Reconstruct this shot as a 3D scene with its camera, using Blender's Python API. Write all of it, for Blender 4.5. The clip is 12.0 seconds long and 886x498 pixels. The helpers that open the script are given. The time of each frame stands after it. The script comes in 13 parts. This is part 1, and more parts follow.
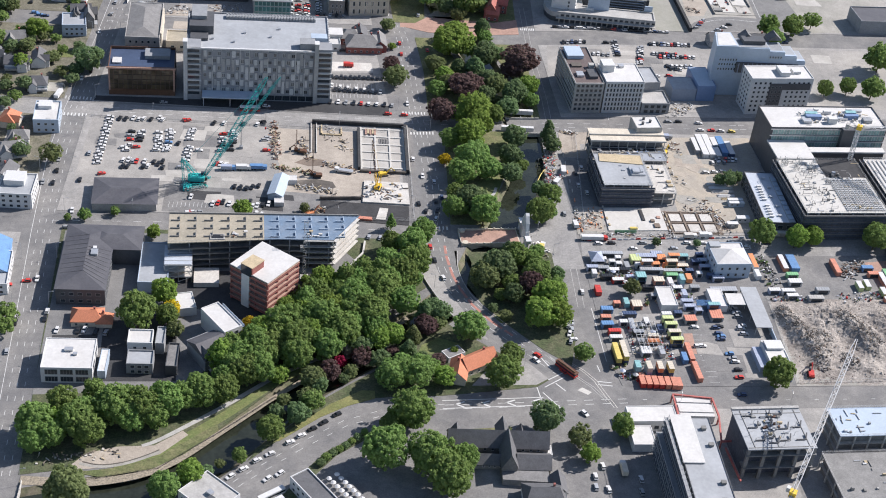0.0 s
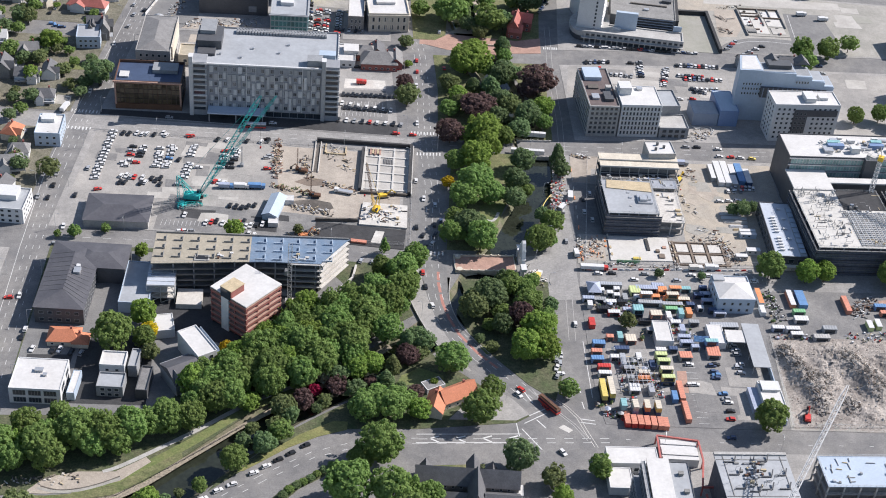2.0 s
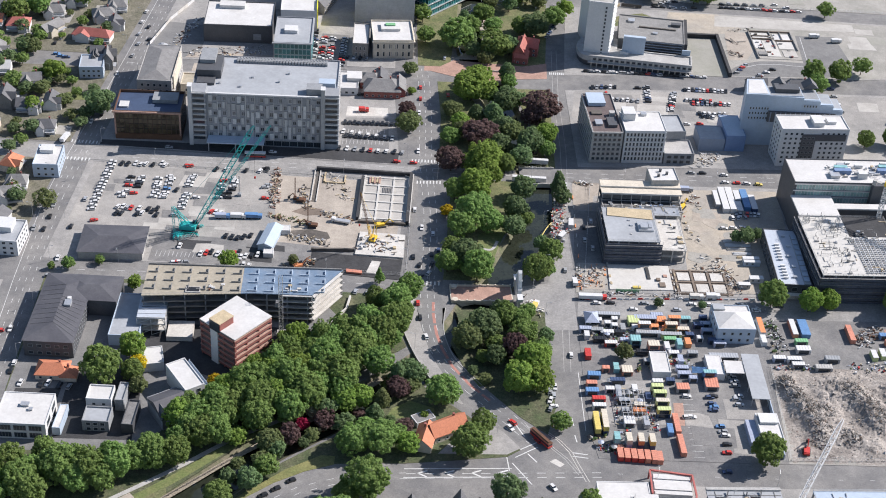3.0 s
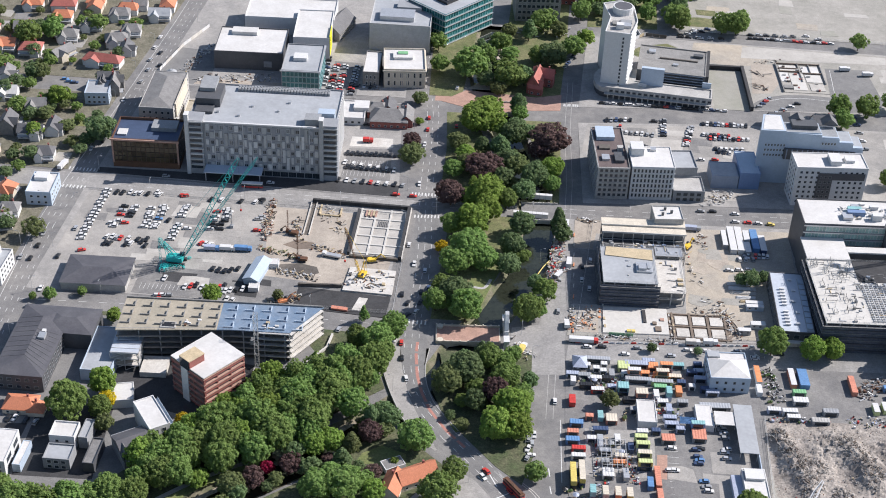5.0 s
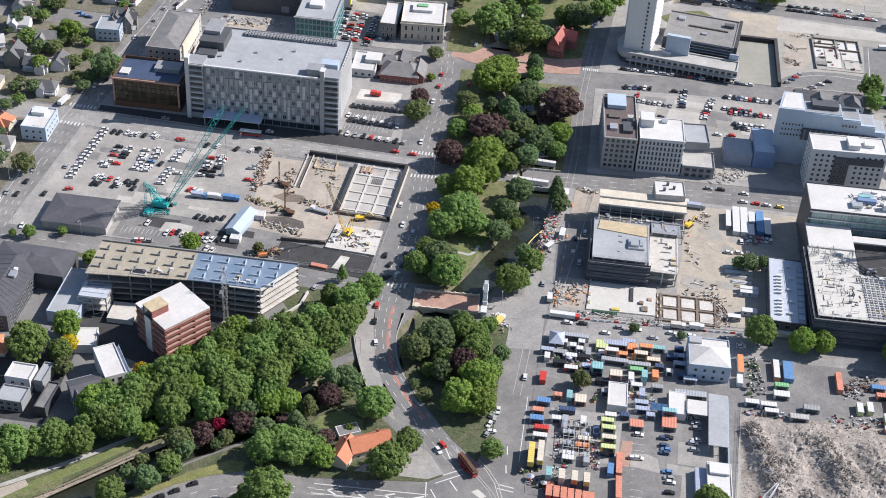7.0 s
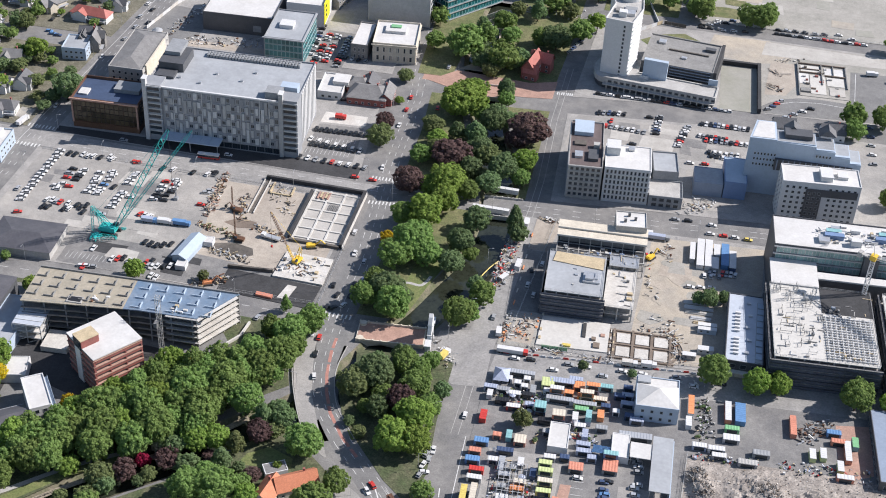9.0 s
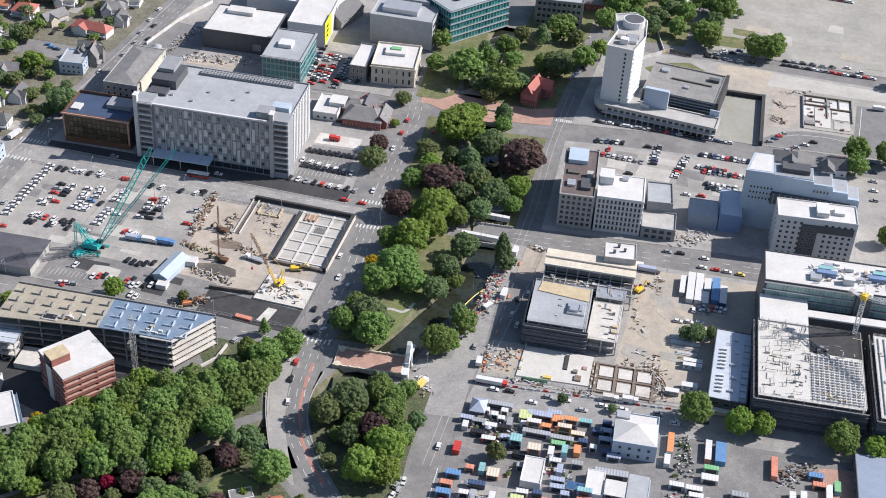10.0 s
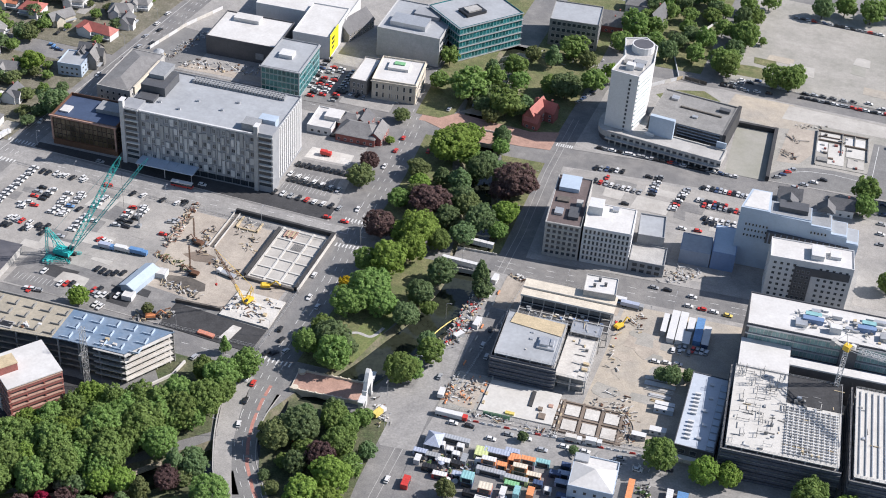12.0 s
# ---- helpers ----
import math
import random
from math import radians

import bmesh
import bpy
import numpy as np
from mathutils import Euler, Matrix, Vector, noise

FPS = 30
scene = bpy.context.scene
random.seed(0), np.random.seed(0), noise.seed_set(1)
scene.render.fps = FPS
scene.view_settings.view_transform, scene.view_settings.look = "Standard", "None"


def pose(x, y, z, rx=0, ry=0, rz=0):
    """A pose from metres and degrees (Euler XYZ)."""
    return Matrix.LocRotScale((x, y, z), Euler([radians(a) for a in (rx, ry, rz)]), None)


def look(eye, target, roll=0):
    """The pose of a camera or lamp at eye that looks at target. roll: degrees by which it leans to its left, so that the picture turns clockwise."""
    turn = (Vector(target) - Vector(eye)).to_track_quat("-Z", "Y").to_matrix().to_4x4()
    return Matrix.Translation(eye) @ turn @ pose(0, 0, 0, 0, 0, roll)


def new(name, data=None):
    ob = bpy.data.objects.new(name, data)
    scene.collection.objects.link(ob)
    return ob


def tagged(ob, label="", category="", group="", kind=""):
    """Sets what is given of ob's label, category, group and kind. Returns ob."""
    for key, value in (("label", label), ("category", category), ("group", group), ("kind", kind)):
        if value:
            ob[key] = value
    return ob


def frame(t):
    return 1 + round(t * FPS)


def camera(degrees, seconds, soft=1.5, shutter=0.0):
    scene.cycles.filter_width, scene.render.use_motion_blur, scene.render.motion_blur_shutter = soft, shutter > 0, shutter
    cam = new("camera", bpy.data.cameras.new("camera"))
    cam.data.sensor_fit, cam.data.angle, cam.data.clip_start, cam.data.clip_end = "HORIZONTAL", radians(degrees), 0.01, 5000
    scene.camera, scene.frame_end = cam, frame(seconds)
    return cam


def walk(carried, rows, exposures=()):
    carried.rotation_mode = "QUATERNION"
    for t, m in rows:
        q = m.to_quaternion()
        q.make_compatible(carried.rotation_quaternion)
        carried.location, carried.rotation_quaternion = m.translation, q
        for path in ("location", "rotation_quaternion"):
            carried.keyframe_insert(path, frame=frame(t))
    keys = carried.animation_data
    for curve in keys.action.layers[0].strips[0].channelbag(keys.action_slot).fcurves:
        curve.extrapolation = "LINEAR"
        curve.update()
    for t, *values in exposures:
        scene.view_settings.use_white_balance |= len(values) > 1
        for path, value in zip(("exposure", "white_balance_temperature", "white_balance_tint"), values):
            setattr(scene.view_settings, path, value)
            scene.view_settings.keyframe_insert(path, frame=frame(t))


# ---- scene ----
cam = camera(33.96, 12.0, soft=1.0)
walk(cam, [
    (0, look((-113.23, -612.00, 433.86), (-55.51, -129.44, 82.00), 6.811)),
    (0.5, look((-100.12, -607.93, 434.47), (-52.56, -123.56, 83.58), 6.503)),
    (1, look((-87.80, -602.79, 434.92), (-51.12, -116.80, 84.96), 5.899)),
    (1.5, look((-74.90, -597.86, 436.01), (-45.91, -112.70, 84.18), 6.471)),
    (2, look((-62.25, -591.61, 436.23), (-43.34, -107.36, 82.47), 5.618)),
    (2.5, look((-49.91, -585.80, 437.18), (-40.59, -99.96, 85.21), 4.516)),
    (3, look((-37.19, -580.95, 436.84), (-37.96, -92.44, 88.47), 3.948)),
    (3.2, look((-32.13, -578.74, 436.70), (-38.63, -89.16, 89.91), 3.566)),
    (4.8, look((5.40, -557.10, 434.90), (-29.01, -66.33, 91.44), 2.304)),
    (5, look((10.00, -554.53, 434.84), (-27.08, -64.33, 90.85), 2.612)),
    (5.5, look((21.09, -548.78, 433.44), (-24.62, -61.28, 86.66), 3.550)),
    (6, look((33.93, -541.59, 433.17), (-27.38, -59.35, 81.47), 3.439)),
    (6.5, look((45.34, -534.41, 432.86), (-22.14, -57.41, 75.22), 3.738)),
    (6.7, look((50.00, -531.45, 432.70), (-18.56, -56.60, 72.40), 3.885)),
    (8.3, look((84.80, -507.00, 431.50), (1.26, -40.41, 63.65), 3.074)),
    (8.5, look((88.83, -503.92, 431.15), (4.14, -36.57, 64.54), 3.418)),
    (9, look((99.22, -495.87, 430.74), (8.04, -25.54, 69.53), 3.191)),
    (9.5, look((110.44, -487.62, 430.14), (13.06, -16.11, 72.10), 3.596)),
    (10, look((120.33, -480.18, 428.29), (13.54, -8.65, 72.97), 3.692)),
    (10.5, look((130.74, -471.70, 427.91), (15.74, -1.69, 73.14), 4.682)),
    (11, look((140.14, -462.84, 427.45), (15.91, 4.54, 72.31), 4.670)),
    (11.5, look((150.94, -454.34, 426.78), (16.86, 11.17, 72.76), 3.671)),
    (12, look((160.65, -445.26, 425.16), (22.45, 18.69, 70.69), 4.281)),
], exposures=[(0, 0.5, 6380, 13.5), (12, 0.5, 6380, 13.5)])

# ---- world and sun ----
SUN_DIR = Vector((1.13, 0.47, 1.0)).normalized()
world = bpy.data.worlds.new("world")
scene.world = world
world.use_nodes = True
_sky = world.node_tree.nodes.new("ShaderNodeTexSky")
_sky.sky_type = "NISHITA"
_sky.sun_disc = False
_sky.sun_elevation = math.asin(SUN_DIR.z)
_sky.sun_rotation = math.atan2(SUN_DIR.x, SUN_DIR.y)
_sky.air_density, _sky.dust_density = 1.0, 0.6
_bg = world.node_tree.nodes["Background"]
_bg.inputs["Strength"].default_value = 0.092
world.node_tree.links.new(_sky.outputs[0], _bg.inputs["Color"])
sun = new("sun", bpy.data.lights.new("sun", "SUN"))
sun.data.energy, sun.data.angle, sun.data.color = 4.9, radians(0.55), (1.0, 0.955, 0.90)
sun.matrix_world = look(SUN_DIR * 900, (0, 0, 0))

# ---- materials ----
def surf(name, color, rough=0.8, var=0.18, big=0.12, fine=2.5, bump=0.15, metal=0.0, stain=None, stain_amount=0.5, tint=0.0, stretch=None):
    """A worn surface: broad stains and fine grain at real size over one base colour."""
    m = bpy.data.materials.new(name)
    m.use_nodes = True
    nt = m.node_tree
    N, L = nt.nodes, nt.links
    b = N["Principled BSDF"]
    b.inputs["Roughness"].default_value = rough
    b.inputs["Metallic"].default_value = metal
    geo = N.new("ShaderNodeNewGeometry")
    pos = geo.outputs["Position"]
    if stretch:
        mp = N.new("ShaderNodeMapping")
        mp.inputs["Scale"].default_value = stretch
        L.new(pos, mp.inputs["Vector"])
        pos = mp.outputs[0]
    n1 = N.new("ShaderNodeTexNoise")
    n1.inputs["Scale"].default_value, n1.inputs["Detail"].default_value = big, 6
    n1.inputs["Roughness"].default_value = 0.65
    n2 = N.new("ShaderNodeTexNoise")
    n2.inputs["Scale"].default_value, n2.inputs["Detail"].default_value = fine, 4
    L.new(pos, n1.inputs["Vector"])
    L.new(geo.outputs["Position"], n2.inputs["Vector"])
    ramp = N.new("ShaderNodeMapRange")
    ramp.inputs["From Min"].default_value, ramp.inputs["From Max"].default_value = 0.38, 0.68
    L.new(n1.outputs["Fac"], ramp.inputs["Value"])
    mix = N.new("ShaderNodeMix")
    mix.data_type = "RGBA"
    mix.inputs["A"].default_value = (*color, 1)
    c2 = stain if stain else tuple(c * (1 - var * 1.6) for c in color)
    mix.inputs["B"].default_value = (*c2, 1)
    sc = N.new("ShaderNodeMath")
    sc.operation = "MULTIPLY"
    sc.inputs[1].default_value = stain_amount if stain else 1.0
    L.new(ramp.outputs[0], sc.inputs[0])
    L.new(sc.outputs[0], mix.inputs["Factor"])
    hsv = N.new("ShaderNodeHueSaturation")
    val = N.new("ShaderNodeMapRange")
    val.inputs["From Min"].default_value, val.inputs["From Max"].default_value = 0.3, 0.7
    val.inputs["To Min"].default_value, val.inputs["To Max"].default_value = 1 - var, 1 + var
    L.new(n2.outputs["Fac"], val.inputs["Value"])
    n3 = N.new("ShaderNodeTexNoise")
    n3.inputs["Scale"].default_value, n3.inputs["Detail"].default_value, n3.inputs["Roughness"].default_value = math.sqrt(big * fine), 5, 0.7
    L.new(geo.outputs["Position"], n3.inputs["Vector"])
    mid, mm = N.new("ShaderNodeMapRange"), N.new("ShaderNodeMath")
    mid.inputs["From Min"].default_value, mid.inputs["From Max"].default_value = 0.3, 0.7
    mid.inputs["To Min"].default_value, mid.inputs["To Max"].default_value = 1 - var * 0.9, 1 + var * 0.9
    L.new(n3.outputs["Fac"], mid.inputs["Value"])
    mm.operation = "MULTIPLY"
    L.new(val.outputs[0], mm.inputs[0])
    L.new(mid.outputs[0], mm.inputs[1])
    value = mm.outputs[0]
    if tint:
        oi = N.new("ShaderNodeObjectInfo")
        tr = N.new("ShaderNodeMapRange")
        tr.inputs["To Min"].default_value, tr.inputs["To Max"].default_value = 1 - tint, 1 + tint
        L.new(oi.outputs["Random"], tr.inputs["Value"])
        mu = N.new("ShaderNodeMath")
        mu.operation = "MULTIPLY"
        L.new(value, mu.inputs[0])
        L.new(tr.outputs[0], mu.inputs[1])
        value = mu.outputs[0]
    L.new(value, hsv.inputs["Value"])
    L.new(mix.outputs["Result"], hsv.inputs["Color"])
    L.new(hsv.outputs[0], b.inputs["Base Color"])
    if bump:
        bp = N.new("ShaderNodeBump")
        bp.inputs["Strength"].default_value, bp.inputs["Distance"].default_value = bump, 0.15
        L.new(n2.outputs["Fac"], bp.inputs["Height"])
        L.new(bp.outputs[0], b.inputs["Normal"])
    return m


def leafy(name, color, spread=0.35, hue=0.03):
    """Foliage: each clump its own shade, some light passing through."""
    m = bpy.data.materials.new(name)
    m.use_nodes = True
    nt = m.node_tree
    N, L = nt.nodes, nt.links
    b = N["Principled BSDF"]
    b.inputs["Roughness"].default_value = 0.85
    b.inputs["Specular IOR Level"].default_value = 0.15
    geo, oi = N.new("ShaderNodeNewGeometry"), N.new("ShaderNodeObjectInfo")
    mr = N.new("ShaderNodeMapRange")
    mr.inputs["To Min"].default_value, mr.inputs["To Max"].default_value = 1 - spread, 1 + spread
    L.new(geo.outputs["Random Per Island"], mr.inputs["Value"])
    own, both = N.new("ShaderNodeMapRange"), N.new("ShaderNodeMath")
    own.inputs["To Min"].default_value, own.inputs["To Max"].default_value = 0.82, 1.16
    both.operation = "MULTIPLY"
    L.new(oi.outputs["Random"], own.inputs["Value"])
    L.new(own.outputs[0], both.inputs[0])
    L.new(mr.outputs[0], both.inputs[1])
    hr = N.new("ShaderNodeMapRange")
    hr.inputs["To Min"].default_value, hr.inputs["To Max"].default_value = 0.5 - hue, 0.5 + hue
    L.new(oi.outputs["Random"], hr.inputs["Value"])
    hsv = N.new("ShaderNodeHueSaturation")
    hsv.inputs["Color"].default_value = (*color, 1)
    L.new(both.outputs[0], hsv.inputs["Value"])
    L.new(hr.outputs[0], hsv.inputs["Hue"])
    L.new(hsv.outputs[0], b.inputs["Base Color"])
    tr = N.new("ShaderNodeBsdfTranslucent")
    L.new(hsv.outputs[0], tr.inputs["Color"])
    ms = N.new("ShaderNodeMixShader")
    ms.inputs[0].default_value = 0.5
    L.new(b.outputs[0], ms.inputs[1])
    L.new(tr.outputs[0], ms.inputs[2])
    L.new(ms.outputs[0], N["Material Output"].inputs["Surface"])
    return m


M = {}
M["asphalt"] = surf("asphalt", (0.155, 0.152, 0.15), 0.9, 0.16, 0.06, 1.6, 0.1, stain=(0.25, 0.24, 0.225), stain_amount=0.85)
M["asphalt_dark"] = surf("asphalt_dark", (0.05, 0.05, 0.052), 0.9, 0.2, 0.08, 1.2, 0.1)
M["carpark"] = surf("worn_carpark", (0.25, 0.24, 0.225), 0.95, 0.13, 0.03, 1.6, 0.06, stain=(0.40, 0.375, 0.34), stain_amount=0.85)
M["pavement"] = surf("pavement_concrete", (0.33, 0.315, 0.295), 0.9, 0.14, 0.08, 1.6, 0.1, stain=(0.22, 0.215, 0.205), stain_amount=0.8)
M["sand"] = surf("site_gravel", (0.41, 0.36, 0.30), 0.97, 0.13, 0.04, 1.6, 0.12, stain=(0.27, 0.235, 0.20), stain_amount=0.8)
M["gravel"] = surf("pale_gravel", (0.345, 0.327, 0.295), 0.97, 0.13, 0.04, 1.6, 0.12, stain=(0.24, 0.235, 0.205), stain_amount=0.85)
M["mud"] = surf("dark_mud", (0.13, 0.115, 0.10), 0.9, 0.25, 0.1, 0.8, 0.3)
M["grass"] = surf("grass", (0.10, 0.12, 0.045), 0.95, 0.3, 0.1, 1.2, 0.4, stain=(0.23, 0.20, 0.11), stain_amount=0.65)
M["soil"] = surf("garden_soil", (0.12, 0.115, 0.08), 0.95, 0.3, 0.12, 1.2, 0.4, stain=(0.21, 0.19, 0.15), stain_amount=0.8)
M["bank"] = surf("river_bank", (0.16, 0.14, 0.10), 0.95, 0.25, 0.15, 1.0, 0.4, stain=(0.07, 0.09, 0.035), stain_amount=0.9)
M["brickpave"] = surf("brick_paving", (0.40, 0.25, 0.195), 0.9, 0.14, 0.15, 1.6, 0.1)
M["concrete"] = surf("concrete", (0.42, 0.41, 0.39), 0.85, 0.12, 0.15, 1.5, 0.1, stain=(0.28, 0.27, 0.255), stain_amount=0.7)
M["concrete_pale"] = surf("pale_concrete", (0.55, 0.53, 0.49), 0.85, 0.1, 0.12, 1.2, 0.1, stain=(0.40, 0.37, 0.33), stain_amount=0.7)
M["concrete_dark"] = surf("raw_concrete", (0.24, 0.235, 0.225), 0.85, 0.15, 0.15, 1.5, 0.1)
M["precast"] = surf("precast_panel", (0.285, 0.295, 0.31), 0.8, 0.08, 0.15, 1.2, 0.05, stain=(0.215, 0.225, 0.24), stain_amount=0.8)
M["precast_pale"] = surf("pale_precast_panel", (0.45, 0.45, 0.445), 0.8, 0.08, 0.2, 1.2, 0.05, tint=0.26)
M["roofgrey"] = surf("grey_membrane_roof", (0.36, 0.375, 0.39), 0.6, 0.07, 0.06, 0.6, 0.05, stain=(0.27, 0.28, 0.29), stain_amount=0.7)
M["roofwhite"] = surf("white_membrane_roof", (0.58, 0.57, 0.55), 0.7, 0.06, 0.08, 0.8, 0.05, stain=(0.47, 0.455, 0.43), stain_amount=0.7)
M["roofdark"] = surf("dark_sheet_roof", (0.075, 0.074, 0.084), 0.6, 0.1, 0.1, 1.2, 0.05, stain=(0.12, 0.118, 0.125), stain_amount=0.6)
M["roofbrown"] = surf("brown_roof", (0.13, 0.10, 0.095), 0.8, 0.15, 0.1, 1.2, 0.05)
M["rooftan"] = surf("tan_concrete_deck", (0.36, 0.32, 0.25), 0.85, 0.1, 0.07, 0.9, 0.05, stain=(0.26, 0.24, 0.19), stain_amount=0.7)
M["roofblue"] = surf("wet_blue_membrane", (0.135, 0.20, 0.285), 0.4, 0.1, 0.12, 0.9, 0.05, stain=(0.235, 0.275, 0.325), stain_amount=0.75)
M["white"] = surf("white_paint", (0.58, 0.58, 0.575), 0.7, 0.06, 0.2, 1.5, 0.03, stain=(0.54, 0.54, 0.53), stain_amount=0.5)
M["bluewhite"] = surf("pale_blue_cladding", (0.40, 0.475, 0.56), 0.6, 0.05, 0.1, 1.0, 0.03)
M["cream"] = surf("cream_stone", (0.60, 0.54, 0.44), 0.85, 0.1, 0.2, 1.5, 0.1)
M["greywall"] = surf("grey_render", (0.27, 0.28, 0.29), 0.8, 0.1, 0.15, 1.5, 0.05)
M["darkwall"] = surf("charcoal_cladding", (0.085, 0.088, 0.095), 0.6, 0.12, 0.15, 1.5, 0.05)
M["brick"] = surf("red_brick", (0.29, 0.10, 0.085), 0.85, 0.16, 0.2, 2.0, 0.1, stain=(0.17, 0.075, 0.06), stain_amount=0.6)
M["rust"] = surf("copper_brown_cladding", (0.14, 0.07, 0.04), 0.5, 0.15, 0.2, 1.5, 0.05)
M["tile_orange"] = surf("orange_roof_tile", (0.50, 0.185, 0.10), 0.8, 0.14, 0.3, 3.0, 0.2, stain=(0.45, 0.16, 0.08), stain_amount=0.6)
M["tile_red"] = surf("red_sheet_roof", (0.37, 0.12, 0.095), 0.6, 0.12, 0.3, 2.0, 0.1)
M["slate"] = surf("slate_roof", (0.12, 0.12, 0.125), 0.7, 0.16, 0.3, 3.0, 0.2)
M["slate_pale"] = surf("weathered_slate", (0.21, 0.205, 0.2), 0.75, 0.16, 0.3, 3.0, 0.2)
M["stone"] = surf("grey_stone", (0.23, 0.22, 0.205), 0.85, 0.18, 0.4, 3.0, 0.2)
M["steel"] = surf("galvanised_steel", (0.55, 0.56, 0.57), 0.45, 0.08, 0.3, 3.0, 0.0, metal=0.6)
M["scaffold"] = surf("scaffold_tube", (0.50, 0.50, 0.49), 0.5, 0.1, 0.5, 3.0, 0.0, metal=0.4)
M["turquoise"] = surf("turquoise_paint", (0.03, 0.42, 0.40), 0.45, 0.1, 0.4, 3.0, 0.0)
M["yellow"] = surf("yellow_paint", (0.80, 0.52, 0.05), 0.5, 0.1, 0.4, 3.0, 0.0)
M["yellow_bright"] = surf("bright_yellow_cladding", (0.88, 0.80, 0.03), 0.5, 0.06, 0.2, 2.0, 0.0)
M["red"] = surf("red_paint", (0.55, 0.05, 0.04), 0.45, 0.12, 0.4, 3.0, 0.0)
M["orange"] = surf("orange_paint", (0.72, 0.28, 0.12), 0.5, 0.12, 0.4, 3.0, 0.0)
M["salmon"] = surf("faded_orange_paint", (0.60, 0.24, 0.16), 0.6, 0.14, 0.4, 3.0, 0.0)
M["teal"] = surf("teal_paint", (0.24, 0.45, 0.46), 0.5, 0.12, 0.4, 3.0, 0.0)
M["blue"] = surf("blue_paint", (0.12, 0.25, 0.46), 0.5, 0.12, 0.4, 3.0, 0.0)
M["slateblue"] = surf("slate_blue_paint", (0.36, 0.40, 0.50), 0.5, 0.12, 0.4, 3.0, 0.0)
M["navy"] = surf("navy_paint", (0.05, 0.08, 0.16), 0.5, 0.12, 0.4, 3.0, 0.0)
M["green"] = surf("green_paint", (0.20, 0.44, 0.22), 0.5, 0.12, 0.4, 3.0, 0.0)
M["lime"] = surf("lime_paint", (0.54, 0.60, 0.28), 0.5, 0.12, 0.4, 3.0, 0.0)
M["mustard"] = surf("mustard_paint", (0.66, 0.52, 0.14), 0.55, 0.12, 0.4, 3.0, 0.0)
M["grey"] = surf("grey_paint", (0.30, 0.31, 0.32), 0.5, 0.1, 0.4, 3.0, 0.0)
M["black"] = surf("black_paint", (0.025, 0.025, 0.027), 0.35, 0.1, 0.4, 3.0, 0.0)
M["silver"] = surf("silver_paint", (0.52, 0.53, 0.54), 0.35, 0.05, 0.4, 3.0, 0.0, metal=0.4)
M["tyre"] = surf("tyre_rubber", (0.03, 0.03, 0.03), 0.9, 0.1, 0.5, 3.0, 0.0)
M["marking"] = surf("road_marking", (0.62, 0.62, 0.60), 0.8, 0.12, 0.4, 3.0, 0.0)
M["lane_red"] = surf("red_cycle_lane", (0.42, 0.20, 0.16), 0.85, 0.14, 0.4, 3.0, 0.0)
M["timber"] = surf("pale_timber", (0.52, 0.42, 0.27), 0.8, 0.15, 0.4, 3.0, 0.1)
M["bark"] = surf("bark", (0.11, 0.085, 0.06), 0.9, 0.25, 0.6, 4.0, 0.3)
M["rubble"] = surf("demolition_rubble", (0.345, 0.31, 0.275), 0.97, 0.28, 0.10, 1.3, 0.6, stain=(0.15, 0.13, 0.115), stain_amount=0.85)
M["glass"] = surf("dark_window_glass", (0.035, 0.045, 0.055), 0.08, 0.15, 0.2, 0.5, 0.0)
M["glass_teal"] = surf("teal_window_glass", (0.022, 0.13, 0.14), 0.06, 0.25, 0.15, 0.5, 0.0, tint=0.35)
M["glass_gold"] = surf("bronze_window_glass", (0.075, 0.056, 0.032), 0.08, 0.2, 0.15, 0.5, 0.0, tint=0.5)
M["glass_pale"] = surf("pale_green_glass", (0.27, 0.40, 0.38), 0.12, 0.15, 0.15, 0.5, 0.0, tint=0.2)
M["water"] = surf("river_water", (0.03, 0.035, 0.025), 0.06, 0.2, 0.05, 0.6, 0.02)
M["leaf"] = leafy("plane_leaves", (0.222, 0.32, 0.10), 0.2, 0.014)
M["leaf_bright"] = leafy("bright_leaves", (0.25, 0.36, 0.084), 0.2, 0.012)
M["leaf_dark"] = leafy("dark_leaves", (0.185, 0.26, 0.12), 0.2, 0.014)
M["leaf_copper"] = leafy("copper_beech_leaves", (0.155, 0.10, 0.095), 0.25, 0.01)
M["leaf_yellow"] = leafy("yellow_leaves", (0.55, 0.42, 0.03), 0.25, 0.01)
M["leaf_red"] = leafy("crimson_blossom", (0.42, 0.03, 0.07), 0.3, 0.01)
M["leaf_white"] = leafy("white_blossom", (0.42, 0.42, 0.30), 0.3, 0.01)
M["leaf_olive"] = leafy("olive_leaves", (0.20, 0.235, 0.10), 0.18, 0.012)
M["asphalt_pale"] = surf("pale_worn_road", (0.30, 0.29, 0.275), 0.92, 0.15, 0.07, 1.0, 0.1, stain=(0.20, 0.195, 0.19), stain_amount=0.8)
M["glass_grey"] = surf("curtained_window_glass", (0.12, 0.13, 0.14), 0.15, 0.2, 0.3, 0.6, 0.0, tint=0.4)
M["netting"] = surf("dark_scaffold_netting", (0.10, 0.11, 0.14), 0.9, 0.2, 0.25, 1.5, 0.1)
M["lawn"] = surf("lawn", (0.12, 0.155, 0.05), 0.95, 0.2, 0.15, 1.2, 0.4, stain=(0.19, 0.18, 0.08), stain_amount=0.7)
